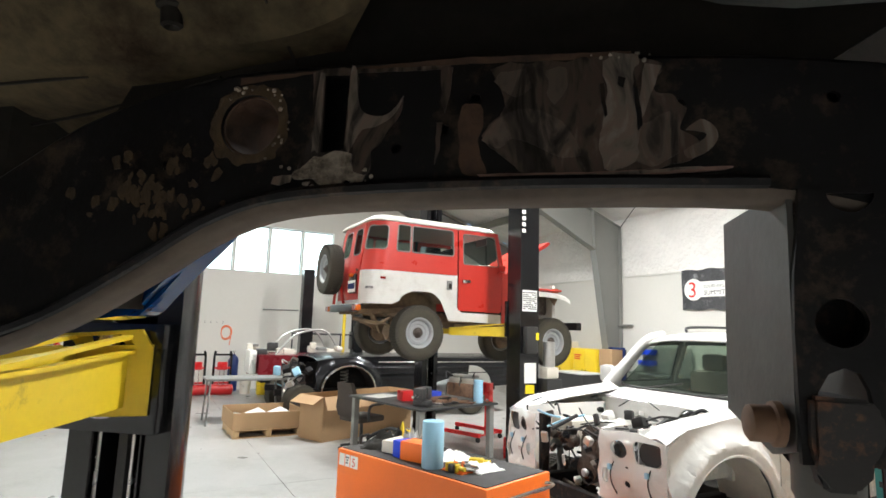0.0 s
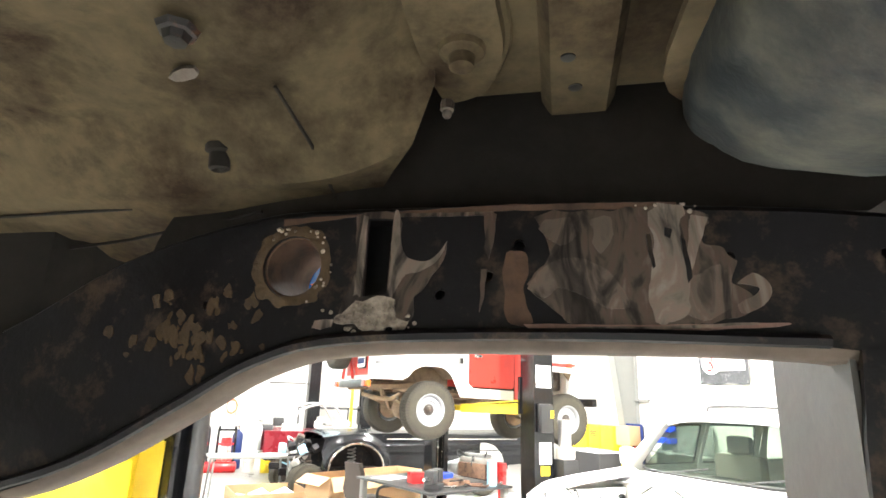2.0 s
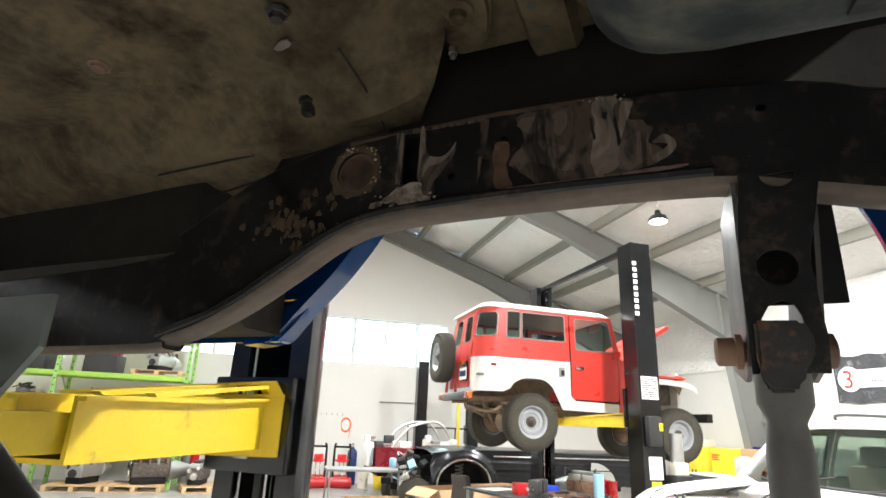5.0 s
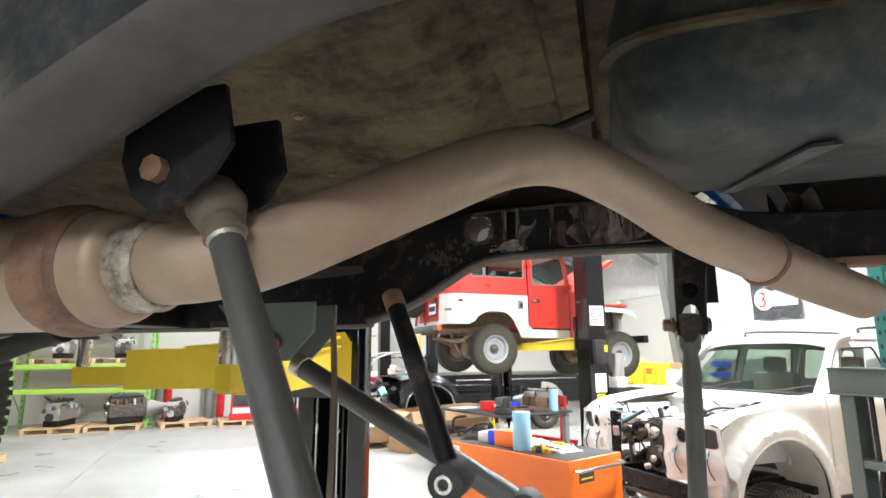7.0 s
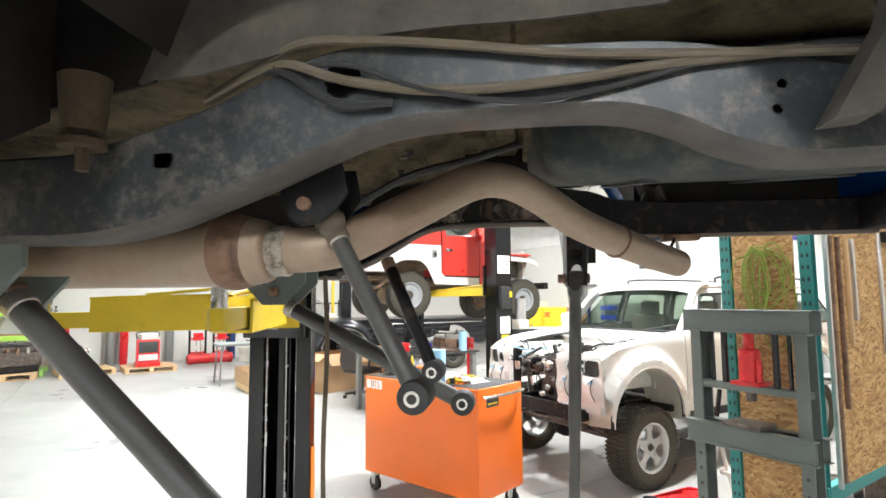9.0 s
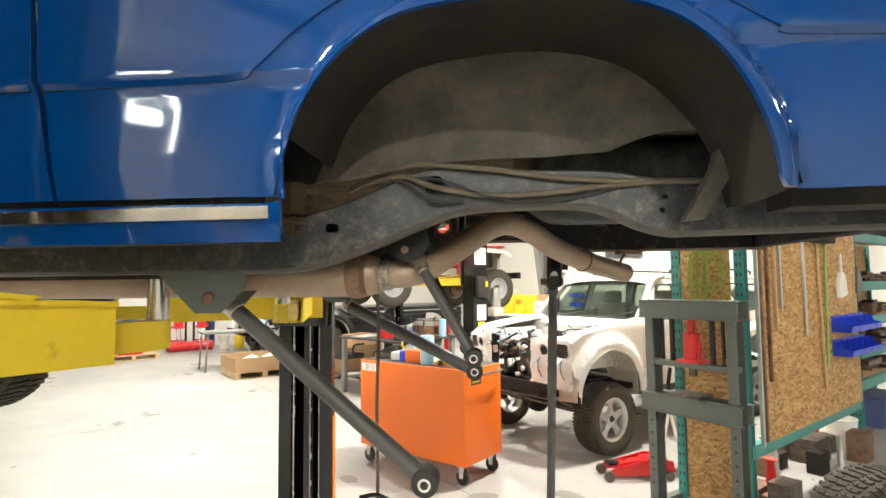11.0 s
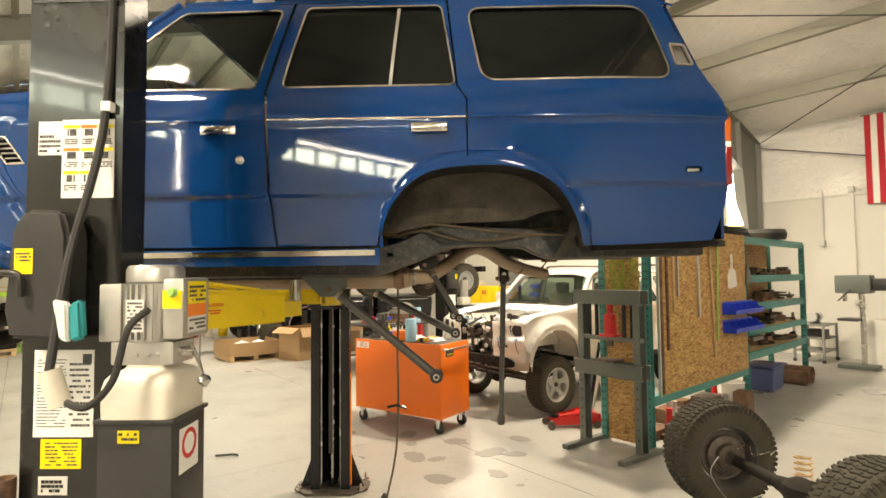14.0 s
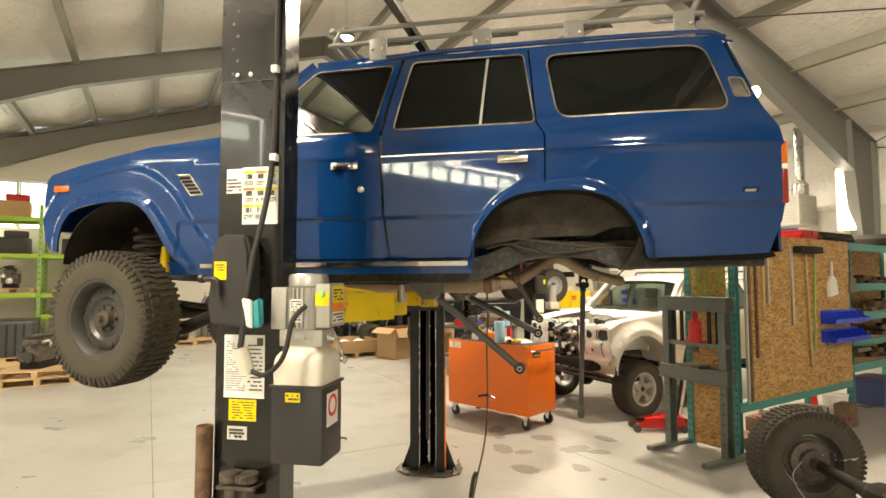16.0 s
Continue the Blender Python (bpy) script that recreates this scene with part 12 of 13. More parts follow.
def work_table(a, b):
    t = thing("tool_cart", "small grey steel tool cart with shelves by the wall", "cart", at(a, b))
    for z in (0.20, 0.45, 0.70):
        boxpart("shelf", (-0.26, -0.36, z), (0.26, 0.36, z + 0.03), "steel_grey", t, 0.004)
    for x in (-0.25, 0.25):
        for y in (-0.35, 0.35):
            boxpart("leg", (x - 0.02, y - 0.02, 0.07), (x + 0.02, y + 0.02, 0.735), "steel_grey", t, 0.004)
            bm = bmesh.new()
            lathe(bm, (x, y - 0.015, 0.035), (0, 1, 0), [(0.01, 0), (0.035, 0.004), (0.035, 0.026), (0.01, 0.03)], 12)
            part("castor", bm, "black_rubber", t)
    g = thing("bench_grinder", "dark bench grinder standing on the cart", "grinder", at(a, b, 0.732))
    rodpart("motor", (0, -0.10, 0.13), (0, 0.10, 0.13), 0.07, "press", g, 18)
    boxpart("foot", (-0.07, -0.06, 0), (0.07, 0.06, 0.07), "press", g, 0.006)
    for y in (-0.17, 0.13):
        rodpart("wheel", (0, y, 0.13), (0, y + 0.04, 0.13), 0.09, "liner_grey", g, 18)
    small_box("parts_bin", a, b, 0.482, 0.4, 0.3, 0.14, "steel_dark", "dark steel parts box on the cart's shelf", "tray", 4)
    small_box("drawer_cabinet", -0.70, 10.6, 0.0, 0.55, 0.75, 0.86, "wall", "white metal drawer cabinet by the wall", "cabinet", 0)


work_table(-1.85, 10.40)


# ---- pallets, engines and the green rack along the end wall ----
def pallet(m, label="pale wooden pallet on the floor"):
    t = thing("pallet", label, "pallet", m, group="pallets")
    for y in (-0.5, 0.0, 0.5):
        boxpart("stringer", (-0.5, y - 0.045, 0.018), (0.5, y + 0.045, 0.108), "wood", t, 0.003)
    for k in range(6):
        x = -0.5 + 0.18 * k
        boxpart("deck_board", (x, -0.55, 0.109), (x + 0.10, 0.55, 0.128), "wood", t, 0.003)
    for x in (-0.5, -0.05, 0.4):
        boxpart("bottom_board", (x, -0.55, 0), (x + 0.10, 0.55, 0.017), "wood", t, 0.002)
    return t


def engine(m, label, mat="dirty_metal", seed=1, s=1.0):
    t = thing("engine", label, "engine", m, group="engines")
    rnd = random.Random(seed)

    def p(name, lo, hi, mt, bevel=0.015):
        return boxpart(name, [v * s for v in lo], [v * s for v in hi], mt, t, bevel * s)
    p("oil_pan", (-0.17, -0.35, 0.0), (0.17, 0.30, 0.14), "frame")
    p("block", (-0.20, -0.38, 0.141), (0.20, 0.34, 0.42), mat)
    p("cylinder_head", (-0.15, -0.36, 0.421), (0.15, 0.33, 0.53), "aluminium" if seed % 2 else mat)
    p("valve_cover", (-0.10, -0.34, 0.531), (0.10, 0.30, 0.60), rnd.choice(["black_plastic", "aluminium", "steel_grey"]), 0.03)
    bm = bmesh.new()
    lathe(bm, (0, 0.34 * s, 0.27 * s), (0, 1, 0), [(0.24 * s, 0), (0.20 * s, 0.12 * s), (0.12 * s, 0.40 * s), (0.07 * s, 0.52 * s)], 14)
    part("bell_housing", bm, "aluminium", t)
    for k in range(4):
        y = (-0.27 + 0.17 * k) * s
        bm = bmesh.new()
        hose(bm, [(0.15 * s, y, 0.47 * s), (0.27 * s, y, 0.50 * s), (0.30 * s, y, 0.40 * s)], 0.026 * s, 8, 4)
        part("manifold_runner", bm, rnd.choice(["rust", "aluminium"]), t)
    for z, x, r in ((0.22, 0, 0.09), (0.42, 0.09, 0.05), (0.36, -0.13, 0.06)):
        bm = bmesh.new()
        lathe(bm, (x * s, -0.38 * s, z * s), (0, -1, 0), [(0.02, 0), (r * s, 0.012), (r * s, 0.05), (0.02, 0.055)], 14)
        part("pulley", bm, rnd.choice(["steel_dark", "steel"]), t)
    for k in range(4):
        a0 = Vector((rnd.uniform(-.2, .2), rnd.uniform(-.35, .3), rnd.uniform(.4, .6))) * s
        bm = bmesh.new()
        hose(bm, [a0, a0 + Vector((rnd.uniform(-.15, .15), rnd.uniform(-.2, .2), 0.10)) * s, a0 + Vector((rnd.uniform(-.25, .25), rnd.uniform(-.25, .25), -0.05)) * s], 0.012, 6, 4)
        part("wire_loom", bm, "black_rubber", t)
    return t


pallet(at(-14.35, -1.25, 0, 12))
engine(at(-14.35, -1.45, 0.13, 80), "greasy engine with gearbox on a pallet", "dirty_metal", 1, 0.85)
pallet(at(-14.2, 0.05, 0, 5))
pallet(at(-14.3, -2.65, 0, 0))
engine(at(-14.3, -2.45, 0.13, 20), "dark engine standing on a pallet", "dirty_metal", 2, 1.05)
pallet(at(-14.3, -3.8, 0, 0))
engine(at(-14.35, -3.75, 0.13, 70), "grey engine block on a pallet", "aluminium", 3, 0.95)
pallet(at(-9.2, -3.95, 0, 3), "stacked pale wooden pallet on the floor")
pallet(at(-9.2, -3.93, 0.13, -4), "stacked pale wooden pallet with an engine on it")
engine(at(-9.25, -3.95, 0.26, 70), "oily engine with hoses on stacked pallets", "dirty_metal", 4, 0.95)
pallet(at(-10.9, -4.9, 0, 2))


def welder(a, b):
    t = thing("welding_machine", "red welding machine on a pallet", "welder", at(a, b, 0.13))
    boxpart("base", (-0.32, -0.26, 0), (0.32, 0.26, 0.1), "red", t, 0.01)
    boxpart("body", (-0.30, -0.24, 0.102), (0.30, 0.24, 0.62), "red", t, 0.02)
    boxpart("control_panel", (0.302, -0.2, 0.32), (0.315, 0.2, 0.58), "steel_dark", t, 0.004)
    boxpart("grille", (0.302, -0.2, 0.14), (0.315, 0.2, 0.28), "liner_grey", t, 0.004)
    bm = bmesh.new()
    hose(bm, [(-0.1, -0.22, 0.63), (-0.1, -0.22, 0.78), (-0.1, 0.22, 0.78), (-0.1, 0.22, 0.63)], 0.015, 8, 3)
    part("handle", bm, "steel_dark", t)
    small_box("parts_bin", a, b, 0.752, 0.4, 0.36, 0.12, "liner_grey", "grey tray lying on a welding machine", "tray", 10)


welder(-14.15, 0.02)


def hand_truck(a, b, yaw):
    t = thing("floor_crane", "red and black folded shop crane by the wall", "shop crane", at(a, b, 0, yaw), group="shop cranes")
    for y in (-0.2, 0.2):
        bm = bmesh.new()
        hose(bm, [(0.0, y, 0.16), (-0.04, y, 0.9), (-0.1, y * 0.9, 1.05)], 0.03, 8, 4)
        part("upright", bm, "black_paint", t)
        bm = bmesh.new()
        lathe(bm, (0.02, y * 1.25 - 0.03, 0.1), (0, 1, 0), [(0.02, 0), (0.098, 0.01), (0.098, 0.05), (0.02, 0.06)], 16)
        part("wheel", bm, "black_rubber", t)
    for z in (0.25, 0.62, 0.95):
        boxpart("crossbar", (-0.05, -0.2, z), (0.0, 0.2, z + 0.05), "red" if z < 0.9 else "black_paint", t, 0.006)
    bm = bmesh.new()
    lathe(bm, (0.16, -0.3, 0.13), (0, 1, 0), [(0.03, 0), (0.125, 0.03), (0.128, 0.06), (0.128, 0.54), (0.125, 0.57), (0.03, 0.6)], 18)
    part("cylinder", bm, "red", t)
    boxpart("bracket", (0.02, -0.12, 0.6), (0.10, 0.12, 0.8), "red", t, 0.02)
    for y in (-0.05, 0.05):
        rodpart("strut", (0.02, y, 0.7), (0.12, y, 0.22), 0.014, "steel", t, 8)


hand_truck(-15.2, 1.25, 4)
hand_truck(-15.2, 1.85, -6)


def bucket(a, b, mat, label, z=0.0, s=1.0):
    t = thing("bucket", label, "bucket", at(a, b, z))
    bm = bmesh.new()
    lathe(bm, (0, 0, 0), (0, 0, 1), [(0.125 * s, 0), (0.145 * s, 0.34 * s), (0.155 * s, 0.34 * s), (0.155 * s, 0.37 * s), (0.14 * s, 0.37 * s), (0.12 * s, 0.02)], 20)
    part("pail", bm, mat, t)
    bm = bmesh.new()
    hose(bm, [(0, -0.15 * s, 0.33 * s), (0.12 * s, -0.08 * s, 0.22 * s), (0.15 * s, 0, 0.19 * s), (0.12 * s, 0.08 * s, 0.22 * s), (0, 0.15 * s, 0.33 * s)], 0.004, 5, 3)
    part("bail", bm, "steel", t)


bucket(-15.1, 2.42, "white_plastic", "white plastic bucket on the floor by the wall")
bucket(-14.9, 2.80, "cabinet_yellow", "yellow plastic bucket on the floor by the wall")


def gas_bottles():
    for k, (b, mat, h, r) in enumerate(((-0.75, "steel_grey", 1.3, 0.11), (-0.45, "red", 1.35, 0.10), (-1.75, "red", 1.25, 0.10), (-1.95, "steel_grey", 1.45, 0.11), (0.62, "steel_grey", 1.2, 0.11), (2.2, "blue_board", 0.95, 0.13))):
        t = thing("gas_bottle", "tall %s gas bottle against the wall" % {"steel_grey": "grey steel", "red": "dark red", "blue_board": "blue"}[mat], "gas bottle", at(-15.85, b), group="gas bottles")
        bm = bmesh.new()
        lathe(bm, (0, 0, 0), (0, 0, 1), [(r * 0.9, 0), (r, 0.02), (r, h * 0.84), (r * 0.8, h * 0.92), (r * 0.35, h * 0.96), (r * 0.35, h)], 16)
        part("bottle", bm, mat, t)
        bm = bmesh.new()
        lathe(bm, (0, 0, h), (0, 0, 1), [(0.025, 0), (0.02, 0.06), (0.04, 0.07), (0.04, 0.1)], 10)
        part("valve", bm, "steel", t)


gas_bottles()


def green_rack():
    t = thing("pallet_rack", "lime green pallet rack loaded with engines and boxes", "pallet rack", at(-15.3, 0))
    ends = (-2.05, -4.75, -7.45)
    for b in ends:
        for x in (0.0, 0.95):
            bm = bmesh.new()
            box(bm, (x - 0.04, b - 0.04, 0), (x + 0.04, b + 0.04, 3.7), 0.004)
            up = part("upright", bm, "green", t)
            for k in range(24):
                boxpart("slot", (x + 0.0405, b - 0.012, 0.15 + 0.15 * k), (x + 0.043, b + 0.012, 0.19 + 0.15 * k), "steel_dark", up, 0)
        for k in range(4):
            z = 0.3 + 0.85 * k
            rodpart("brace", (0.03, b, z), (0.92, b, z + 0.7 * (1 if k % 2 else 0.9)), 0.015, "green", t, 6)
    for (b0, b1), levels in (((ends[1], ends[0]), (0.92, 1.46, 2.45, 3.38)), ((ends[2], ends[1]), (1.46, 2.45, 3.38))):
        for z in levels:
            for x in (-0.02, 0.97):
                boxpart("beam", (x - 0.025, b0 + 0.045, z - 0.11), (x + 0.025, b1 - 0.045, z), "green_lime", t, 0.004)
            boxpart("deck", (0.0, b0 + 0.05, z - 0.018), (0.94, b1 - 0.05, z - 0.001), "wood", t, 0.002)
    rnd = random.Random(12)
    for z in (1.46, 2.45, 3.38):
        for b in (-2.75, -3.95, -5.4, -6.6):
            kind = rnd.random()
            if kind < 0.45 or z == 1.46:
                pallet(at(-14.82, b, z, rnd.uniform(-4, 4)), "wooden pallet on a rack level")
                engine(at(-14.85, b, z + 0.13, rnd.uniform(60, 120)), "dusty engine on a pallet in the rack", rnd.choice(["dirty_metal", "aluminium"]), int(b * -10), 0.85)
            elif kind < 0.75:
                small_box("storage_box", -14.8, b, z + 0.001, 0.6, 0.7, 0.42, rnd.choice(["black_plastic", "steel_dark", "cardboard"]), "closed storage box on a rack level", "box", rnd.uniform(-6, 6), 0.02)
                small_box("tool_case", -14.7, b + 0.1, z + 0.422, 0.4, 0.5, 0.16, rnd.choice(["red", "black_plastic"]), "flat tool case lying on a box", "case", rnd.uniform(-9, 9), 0.03)
            else:
                for k in range(3):
                    small_box("carton", -14.8, b - 0.3 + 0.36 * k, z + 0.001, 0.5, 0.32, rnd.uniform(0.2, 0.45), "cardboard", "brown carton on a rack level", "box", rnd.uniform(-5, 5))


green_rack()


def wrapped_crate(a, b):
    pallet(at(a, b))
    t = thing("wrapped_crate", "grey crate wrapped in cloudy stretch film", "crate", at(a, b, 0.13))
    boxpart("crate", (-0.42, -0.46, 0), (0.42, 0.46, 0.72), "liner_grey", t, 0.02)
    for k in range(6):
        boxpart("rib", (0.421, -0.44 + 0.15 * k, 0.03), (0.44, -0.40 + 0.15 * k, 0.70), "steel_grey", t, 0.003)
    bm = bmesh.new()
    box(bm, (-0.46, -0.5, 0.002), (0.465, 0.5, 0.80), 0.03)
    bmesh.ops.subdivide_edges(bm, edges=bm.edges[:], cuts=3, use_grid_fill=True)
    for v in bm.verts:
        v.co += 0.018 * noise.noise_vector(v.co * 6)
        v.co.z = max(v.co.z, 0.002)
    part("stretch_film", bm, "wrap", t)


wrapped_crate(-12.6, -5.0)
wrapped_crate(-12.4, -6.2)


# ---- between the cart and the far vehicles ----
def cardboard_crate():
    pallet(at(-9.85, 1.9, 0, 2))
    t = thing("open_crate", "open shallow cardboard crate with white panels inside", "crate", at(-9.85, 1.9, 0.13, 2))
    w, d, h = 0.52, 0.56, 0.26
    boxpart("bottom", (-w, -d, 0), (w, d, 0.012), "cardboard", t, 0)
    for x in (-w, w):
        boxpart("side", (x - 0.006, -d, 0.0125), (x + 0.006, d, h), "cardboard", t, 0)
    for y in (-d, d):
        boxpart("end", (-w + 0.0065, y - 0.006, 0.0125), (w - 0.0065, y + 0.006, h), "cardboard", t, 0)
    for k in range(4):
        bm = bmesh.new()
        box(bm, (-0.42, -0.12, 0), (0.42, 0.12, 0.02), 0.006, Matrix.Translation((-0.02, -0.28 + 0.19 * k, 0.10 + 0.05 * (k % 2))) @ Matrix.Rotation(0.35 * (1 if k % 2 else -0.6), 4, "X"))
        part("packed_sheet", bm, "paper", t, "white packed sheet")


cardboard_crate()


def big_carton():
    t = thing("large_carton", "tall open brown cardboard carton on the floor", "box", at(-9.28, 3.38, 0, 21))
    w, d, h = 0.30, 0.98, 0.68
    for x in (-w, w):
        boxpart("side", (x - 0.006, -d, 0.0), (x + 0.006, d, h), "cardboard", t, 0)
    for y in (-d, d):
        boxpart("end", (-w + 0.007, y - 0.006, 0.0), (w - 0.007, y + 0.006, h), "cardboard", t, 0)
    boxpart("bottom", (-w + 0.007, -d + 0.007, 0), (w - 0.007, d - 0.007, 0.01), "cardboard", t, 0)
    for x, y, rx, ry in ((0, -d, 0.5, 0), (w, 0, 0, -0.35)):
        bm = bmesh.new()
        if y:
            box(bm, (-w, -0.22, -0.004), (w, 0, 0.004), 0, Matrix.Translation((0, y - 0.008, h)) @ Matrix.Rotation(rx, 4, "X"))
        else:
            box(bm, (0, -d, -0.004), (0.22, d, 0.004), 0, Matrix.Translation((x + 0.008, 0, h)) @ Matrix.Rotation(1.1, 4, "Y"))
        part("flap", bm, "cardboard", t)


big_carton()


def saw_horse():
    t = thing("saw_horse", "plain grey steel work stand on four legs", "stand", at(-10.95, 1.75, 0, 0))
    boxpart("beam", (-0.35, -0.7, 0.76), (0.35, 0.7, 0.80), "steel_grey", t, 0.004)
    for x in (-0.32, 0.32):
        for y in (-0.62, 0.62):
            bm = bmesh.new()
            hose(bm, [(x * 0.95, y, 0.765), (x * 1.05, y * 1.06, 0.0)], 0.022, 4, 1, False)
            part("leg", bm, "steel_grey", t)


saw_horse()


def office_chair(a, b):
    t = thing("office_chair", "black swivel office chair with a curved backrest", "chair", at(a, b, 0, 110))
    for k in range(5):
        q = 2 * math.pi * k / 5
        rodpart("leg", (0, 0, 0.10), (0.29 * math.cos(q), 0.29 * math.sin(q), 0.075), 0.02, "black_plastic", t, 8)
        bm = bmesh.new()
        lathe(bm, (0.29 * math.cos(q), 0.29 * math.sin(q) - 0.02, 0.03), (0, 1, 0), [(0.01, 0), (0.03, 0.004), (0.03, 0.036), (0.01, 0.04)], 10)
        part("castor", bm, "black_rubber", t)
    rodpart("gas_spring", (0, 0, 0.1), (0, 0, 0.42), 0.025, "steel_dark", t)
    boxpart("seat", (-0.24, -0.24, 0.42), (0.24, 0.24, 0.51), "dark_in", t, 0.04)
    bm = bmesh.new()
    pts = [(-0.25, 0.50), (-0.30, 0.62), (-0.29, 0.80), (-0.34, 0.98)]
    prism(bm, [(x - 0.03, z) for x, z in pts] + [(x + 0.04, z) for x, z in pts[::-1]], -0.2, 0.2, lambda p, q, w: (p, w * (1 - 0.25 * max(0, (q - 0.7) / 0.3)), q))
    part("backrest", bm, "dark_in", t)
    for y in (-0.27, 0.27):
        bm = bmesh.new()
        hose(bm, [(-0.1, y, 0.46), (-0.1, y * 1.1, 0.66), (0.15, y * 1.1, 0.68)], 0.02, 8, 4)
        part("armrest", bm, "black_plastic", t)


office_chair(-7.95, 2.95)


def weld_table():
    m = at(-6.5, 3.2, 0, 12)
    t = thing("welding_table", "dark steel welding table with a thick plate top", "workbench", m)
    boxpart("top", (-0.75, -0.62, 0.875), (0.75, 0.62, 0.90), "steel_dark", t, 0.004)
    for x in (-0.68, 0.68):
        for y in (-0.55, 0.55):
            boxpart("leg", (x - 0.035, y - 0.035, 0), (x + 0.035, y + 0.035, 0.875), "steel_grey", t, 0.004)
        boxpart("stretcher", (x - 0.02, -0.51, 0.22), (x + 0.02, 0.51, 0.26), "steel_grey", t, 0.003)

    def put(name, x, y, sx, sy, sz, mat, label, cat, rz=0.0, bev=0.01):
        bm = bmesh.new()
        box(bm, (-sx / 2, -sy / 2, 0), (sx / 2, sy / 2, sz), bev)
        solo(name, bm, mat, label, cat, m @ pose(x, y, 0.901, 0, 0, rz))
    put("glove_box", 0.05, 0.05, 0.22, 0.36, 0.09, "blue_plastic", "blue cardboard glove box on the table", "box", 20)
    put("rag_box", 0.05, -0.28, 0.16, 0.18, 0.12, "red", "small red box on the welding table", "box", -10)
    put("paper_sheet", -0.45, -0.3, 0.3, 0.42, 0.003, "paper", "white paper sheet lying on the table", "paper", 14, 0)
    put("parts_tray", 0.35, 0.0, 0.26, 0.4, 0.05, "rust", "rusty tray of parts on the table", "tray", 8)
    bm = bmesh.new()
    lathe(bm, (0, 0, 0), (0, 0, 1), [(0.02, 0), (0.06, 0.0), (0.06, 0.27), (0.02, 0.27), (0.02, 0.26)], 20)
    solo("towel_roll", bm, "blue_paper", "upright roll of pale blue paper towel", "towel roll", m @ pose(0.62, 0.40, 0.901))
    v = thing("bench_vise", "dark cast bench vise on the welding table", "vise", m @ pose(0.55, -0.42, 0.901, 0, 0, 30))
    boxpart("base", (-0.09, -0.09, 0), (0.09, 0.09, 0.07), "steel_dark", v, 0.02)
    boxpart("jaw", (-0.06, -0.16, 0.072), (0.06, -0.02, 0.21), "steel_dark", v, 0.02)
    boxpart("jaw", (-0.06, 0.01, 0.072), (0.06, 0.15, 0.21), "steel_dark", v, 0.02)
    rodpart("screw", (0, -0.3, 0.13), (0, -0.16, 0.13), 0.018, "steel", v)
    rnd = random.Random(33)
    for k in range(10):
        x, y = rnd.uniform(0.1, 0.7), rnd.uniform(-0.3, 0.55)
        bm = bmesh.new()
        rod(bm, (-0.09, 0, 0.012), (0.09, 0, 0.012), 0.010, n=8)
        box(bm, (0.075, -0.018, 0.0), (0.115, 0.018, 0.024), 0.005)
        solo("wrench", bm, rnd.choice(["steel", "steel_dark", "rust"]), "steel hand tool lying on the table", "tool", m @ pose(x, y, 0.952 if abs(x - .35) < .14 and abs(y) < .2 else 0.993 if abs(x - .05) < .12 and abs(y) < .25 else 0.902, 0, 0, rnd.uniform(0, 180)))


weld_table()


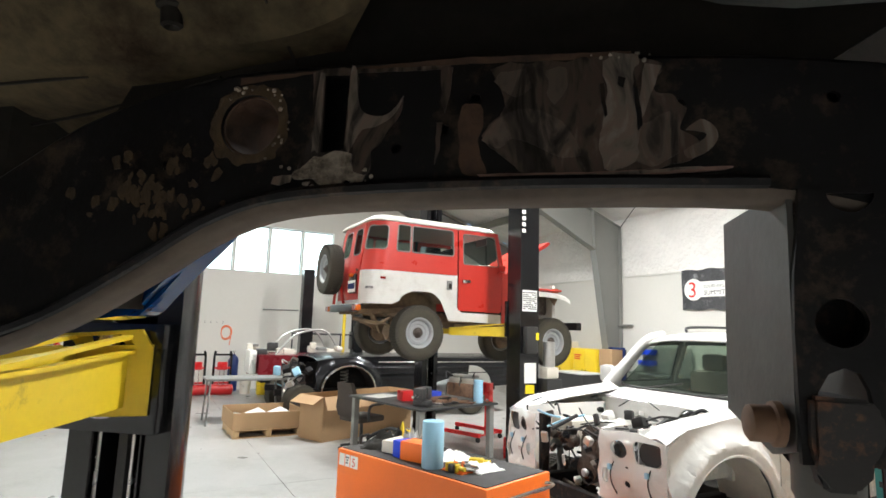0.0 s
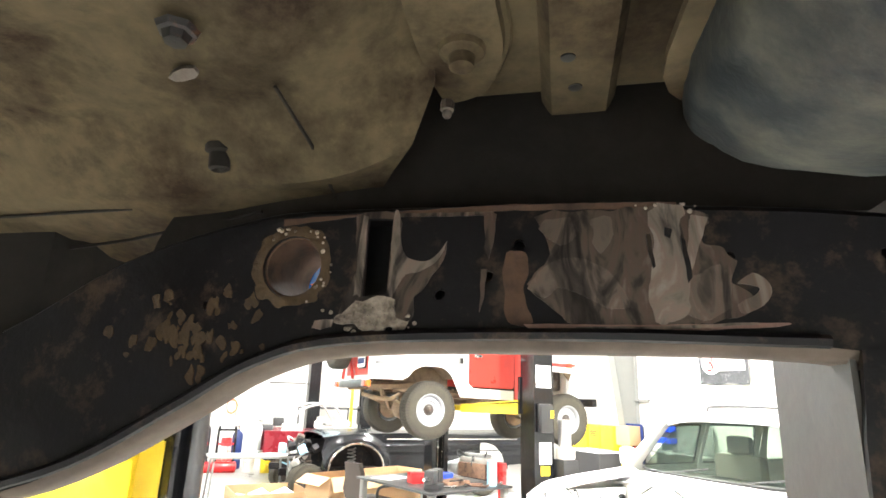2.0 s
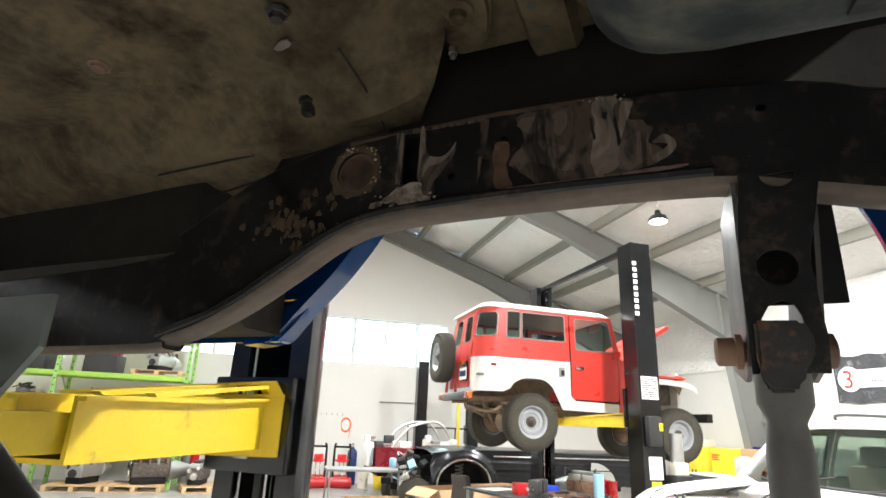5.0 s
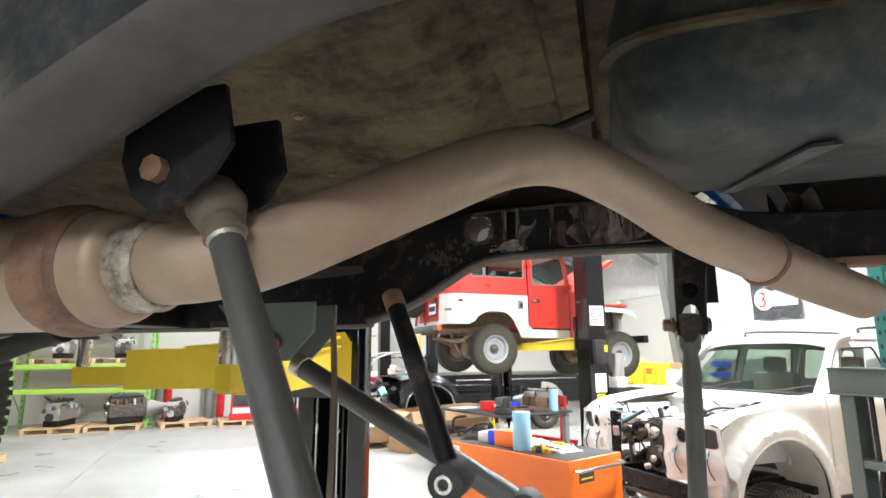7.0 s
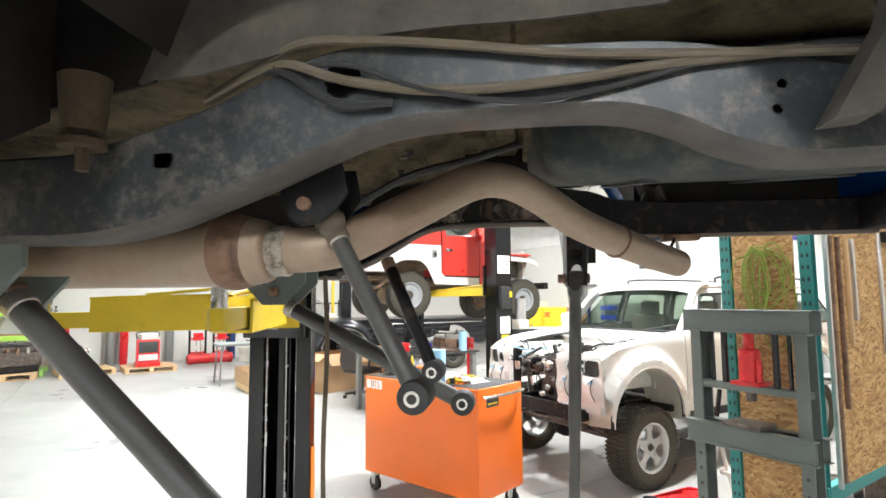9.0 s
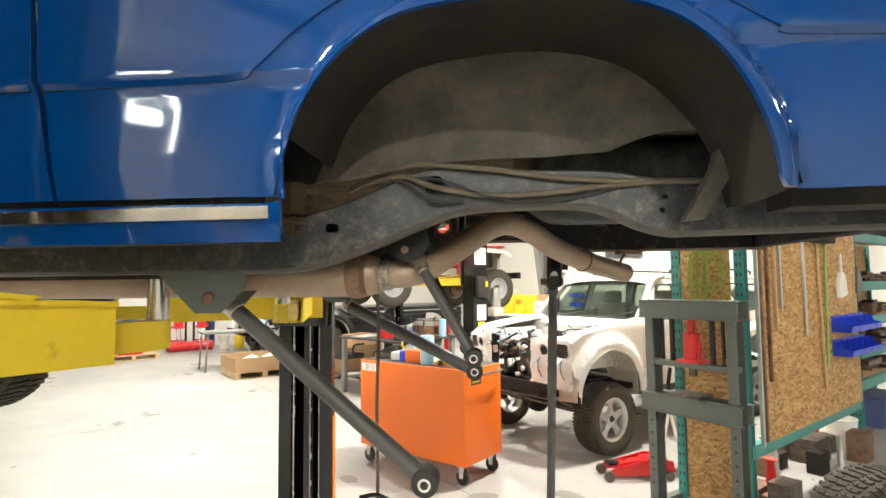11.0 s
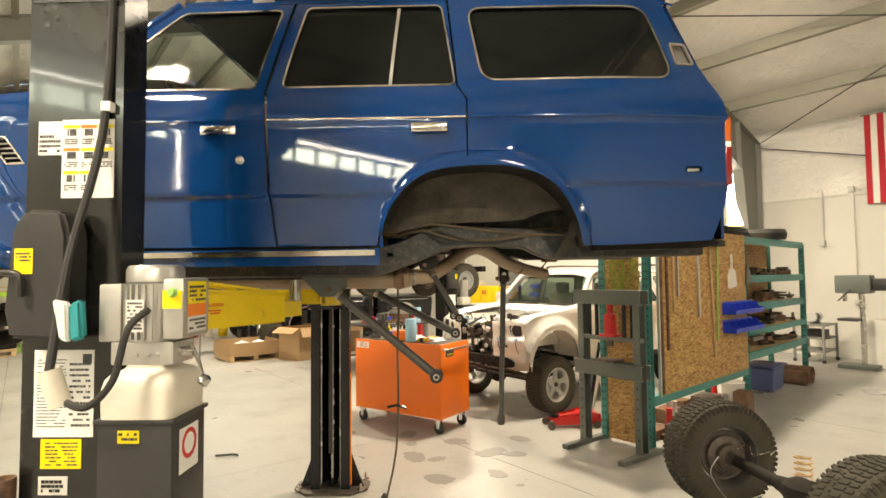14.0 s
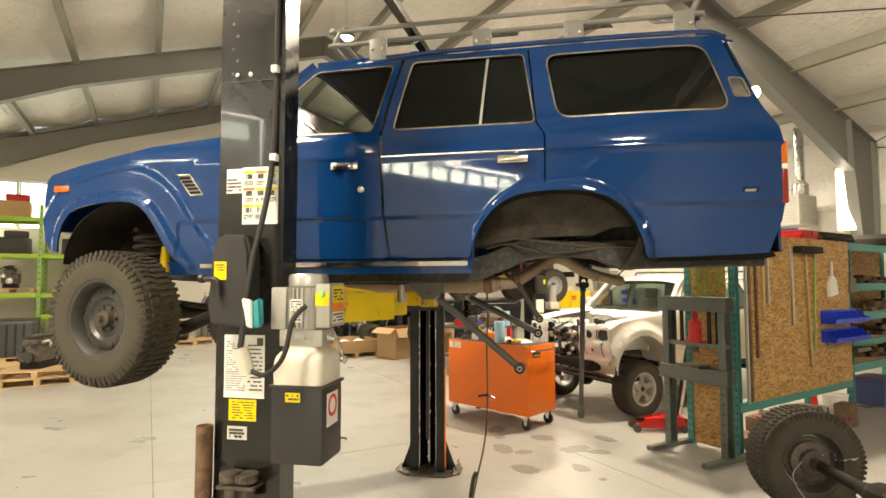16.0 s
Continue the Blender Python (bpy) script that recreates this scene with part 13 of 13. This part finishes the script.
def engine_stand():
    m = at(-8.35, 5.0, 0, 20)
    t = thing("engine_stand", "red steel engine stand on castors", "engine stand", m)
    boxpart("post", (0.40, -0.05, 0.10), (0.50, 0.05, 0.92), "red", t, 0.006)
    for y in (-0.3, 0.3):
        boxpart("rail", (-0.5, y - 0.03, 0.08), (0.5, y + 0.03, 0.14), "red", t, 0.005)
        for x in (-0.47, 0.47):
            bm = bmesh.new()
            lathe(bm, (x, y - 0.02, 0.04), (0, 1, 0), [(0.01, 0), (0.04, 0.004), (0.04, 0.036), (0.01, 0.04)], 12)
            part("castor", bm, "black_rubber", t)
    boxpart("crossbar", (0.40, -0.27, 0.09), (0.47, 0.27, 0.10), "red", t, 0.001)
    rodpart("mount_head", (0.39, 0, 0.82), (0.28, 0, 0.82), 0.11, "red", t, 16)
    engine(m @ pose(-0.08, 0, 0.55, 0, 0, 90), "rusty engine bolted to a red engine stand", "rust", 5, 0.78)


engine_stand()
small_box("tool_case", -6.6, 4.9, 0.0, 0.5, 0.36, 0.30, "red", "red plastic tool case on the floor", "case", 25, 0.03)
small_box("tool_case", -6.2, 4.6, 0.0, 0.42, 0.3, 0.22, "red", "red plastic tool case on the floor", "case", -12, 0.03)


def third_lift():
    t = thing("two_post_lift", "narrow black two-post lift near the end wall", "car lift", BLD)
    lift_column(t, (-14.7, 3.62), 1, 3.25, 0.26, 0.28)
    lift_carriage(t, (-14.7, 3.62), 1, 1.3, 0.26, 0.28)
    c = lift_column(t, (-14.7, 5.35), -1, 3.25, 0.26, 0.28)
    lift_carriage(t, (-14.7, 5.35), -1, 1.3, 0.26, 0.28)
    boxpart("yellow_guard", (-14.52, 4.72, 1.1), (-14.49, 4.80, 2.2), "yellow", c, 0.003)


third_lift()


def tool_cart_frame():
    """Bare tube frame on castors behind the maroon car."""
    t = thing("tube_frame", "bare dark steel tube frame standing on the floor", "frame", at(-15.3, 4.4))
    for x in (-0.5, 0.5):
        for y in (-0.7, 0.7):
            rodpart("leg", (x, y, 0), (x, y, 1.55), 0.022, "steel_dark", t, 8)
    for z in (0.9, 1.55):
        for x in (-0.5, 0.5):
            rodpart("rail", (x, -0.7, z), (x, 0.7, z), 0.02, "steel_dark", t, 8)
        for y in (-0.7, 0.7):
            rodpart("rail", (-0.5, y, z), (0.5, y, z), 0.02, "steel_dark", t, 8)


tool_cart_frame()
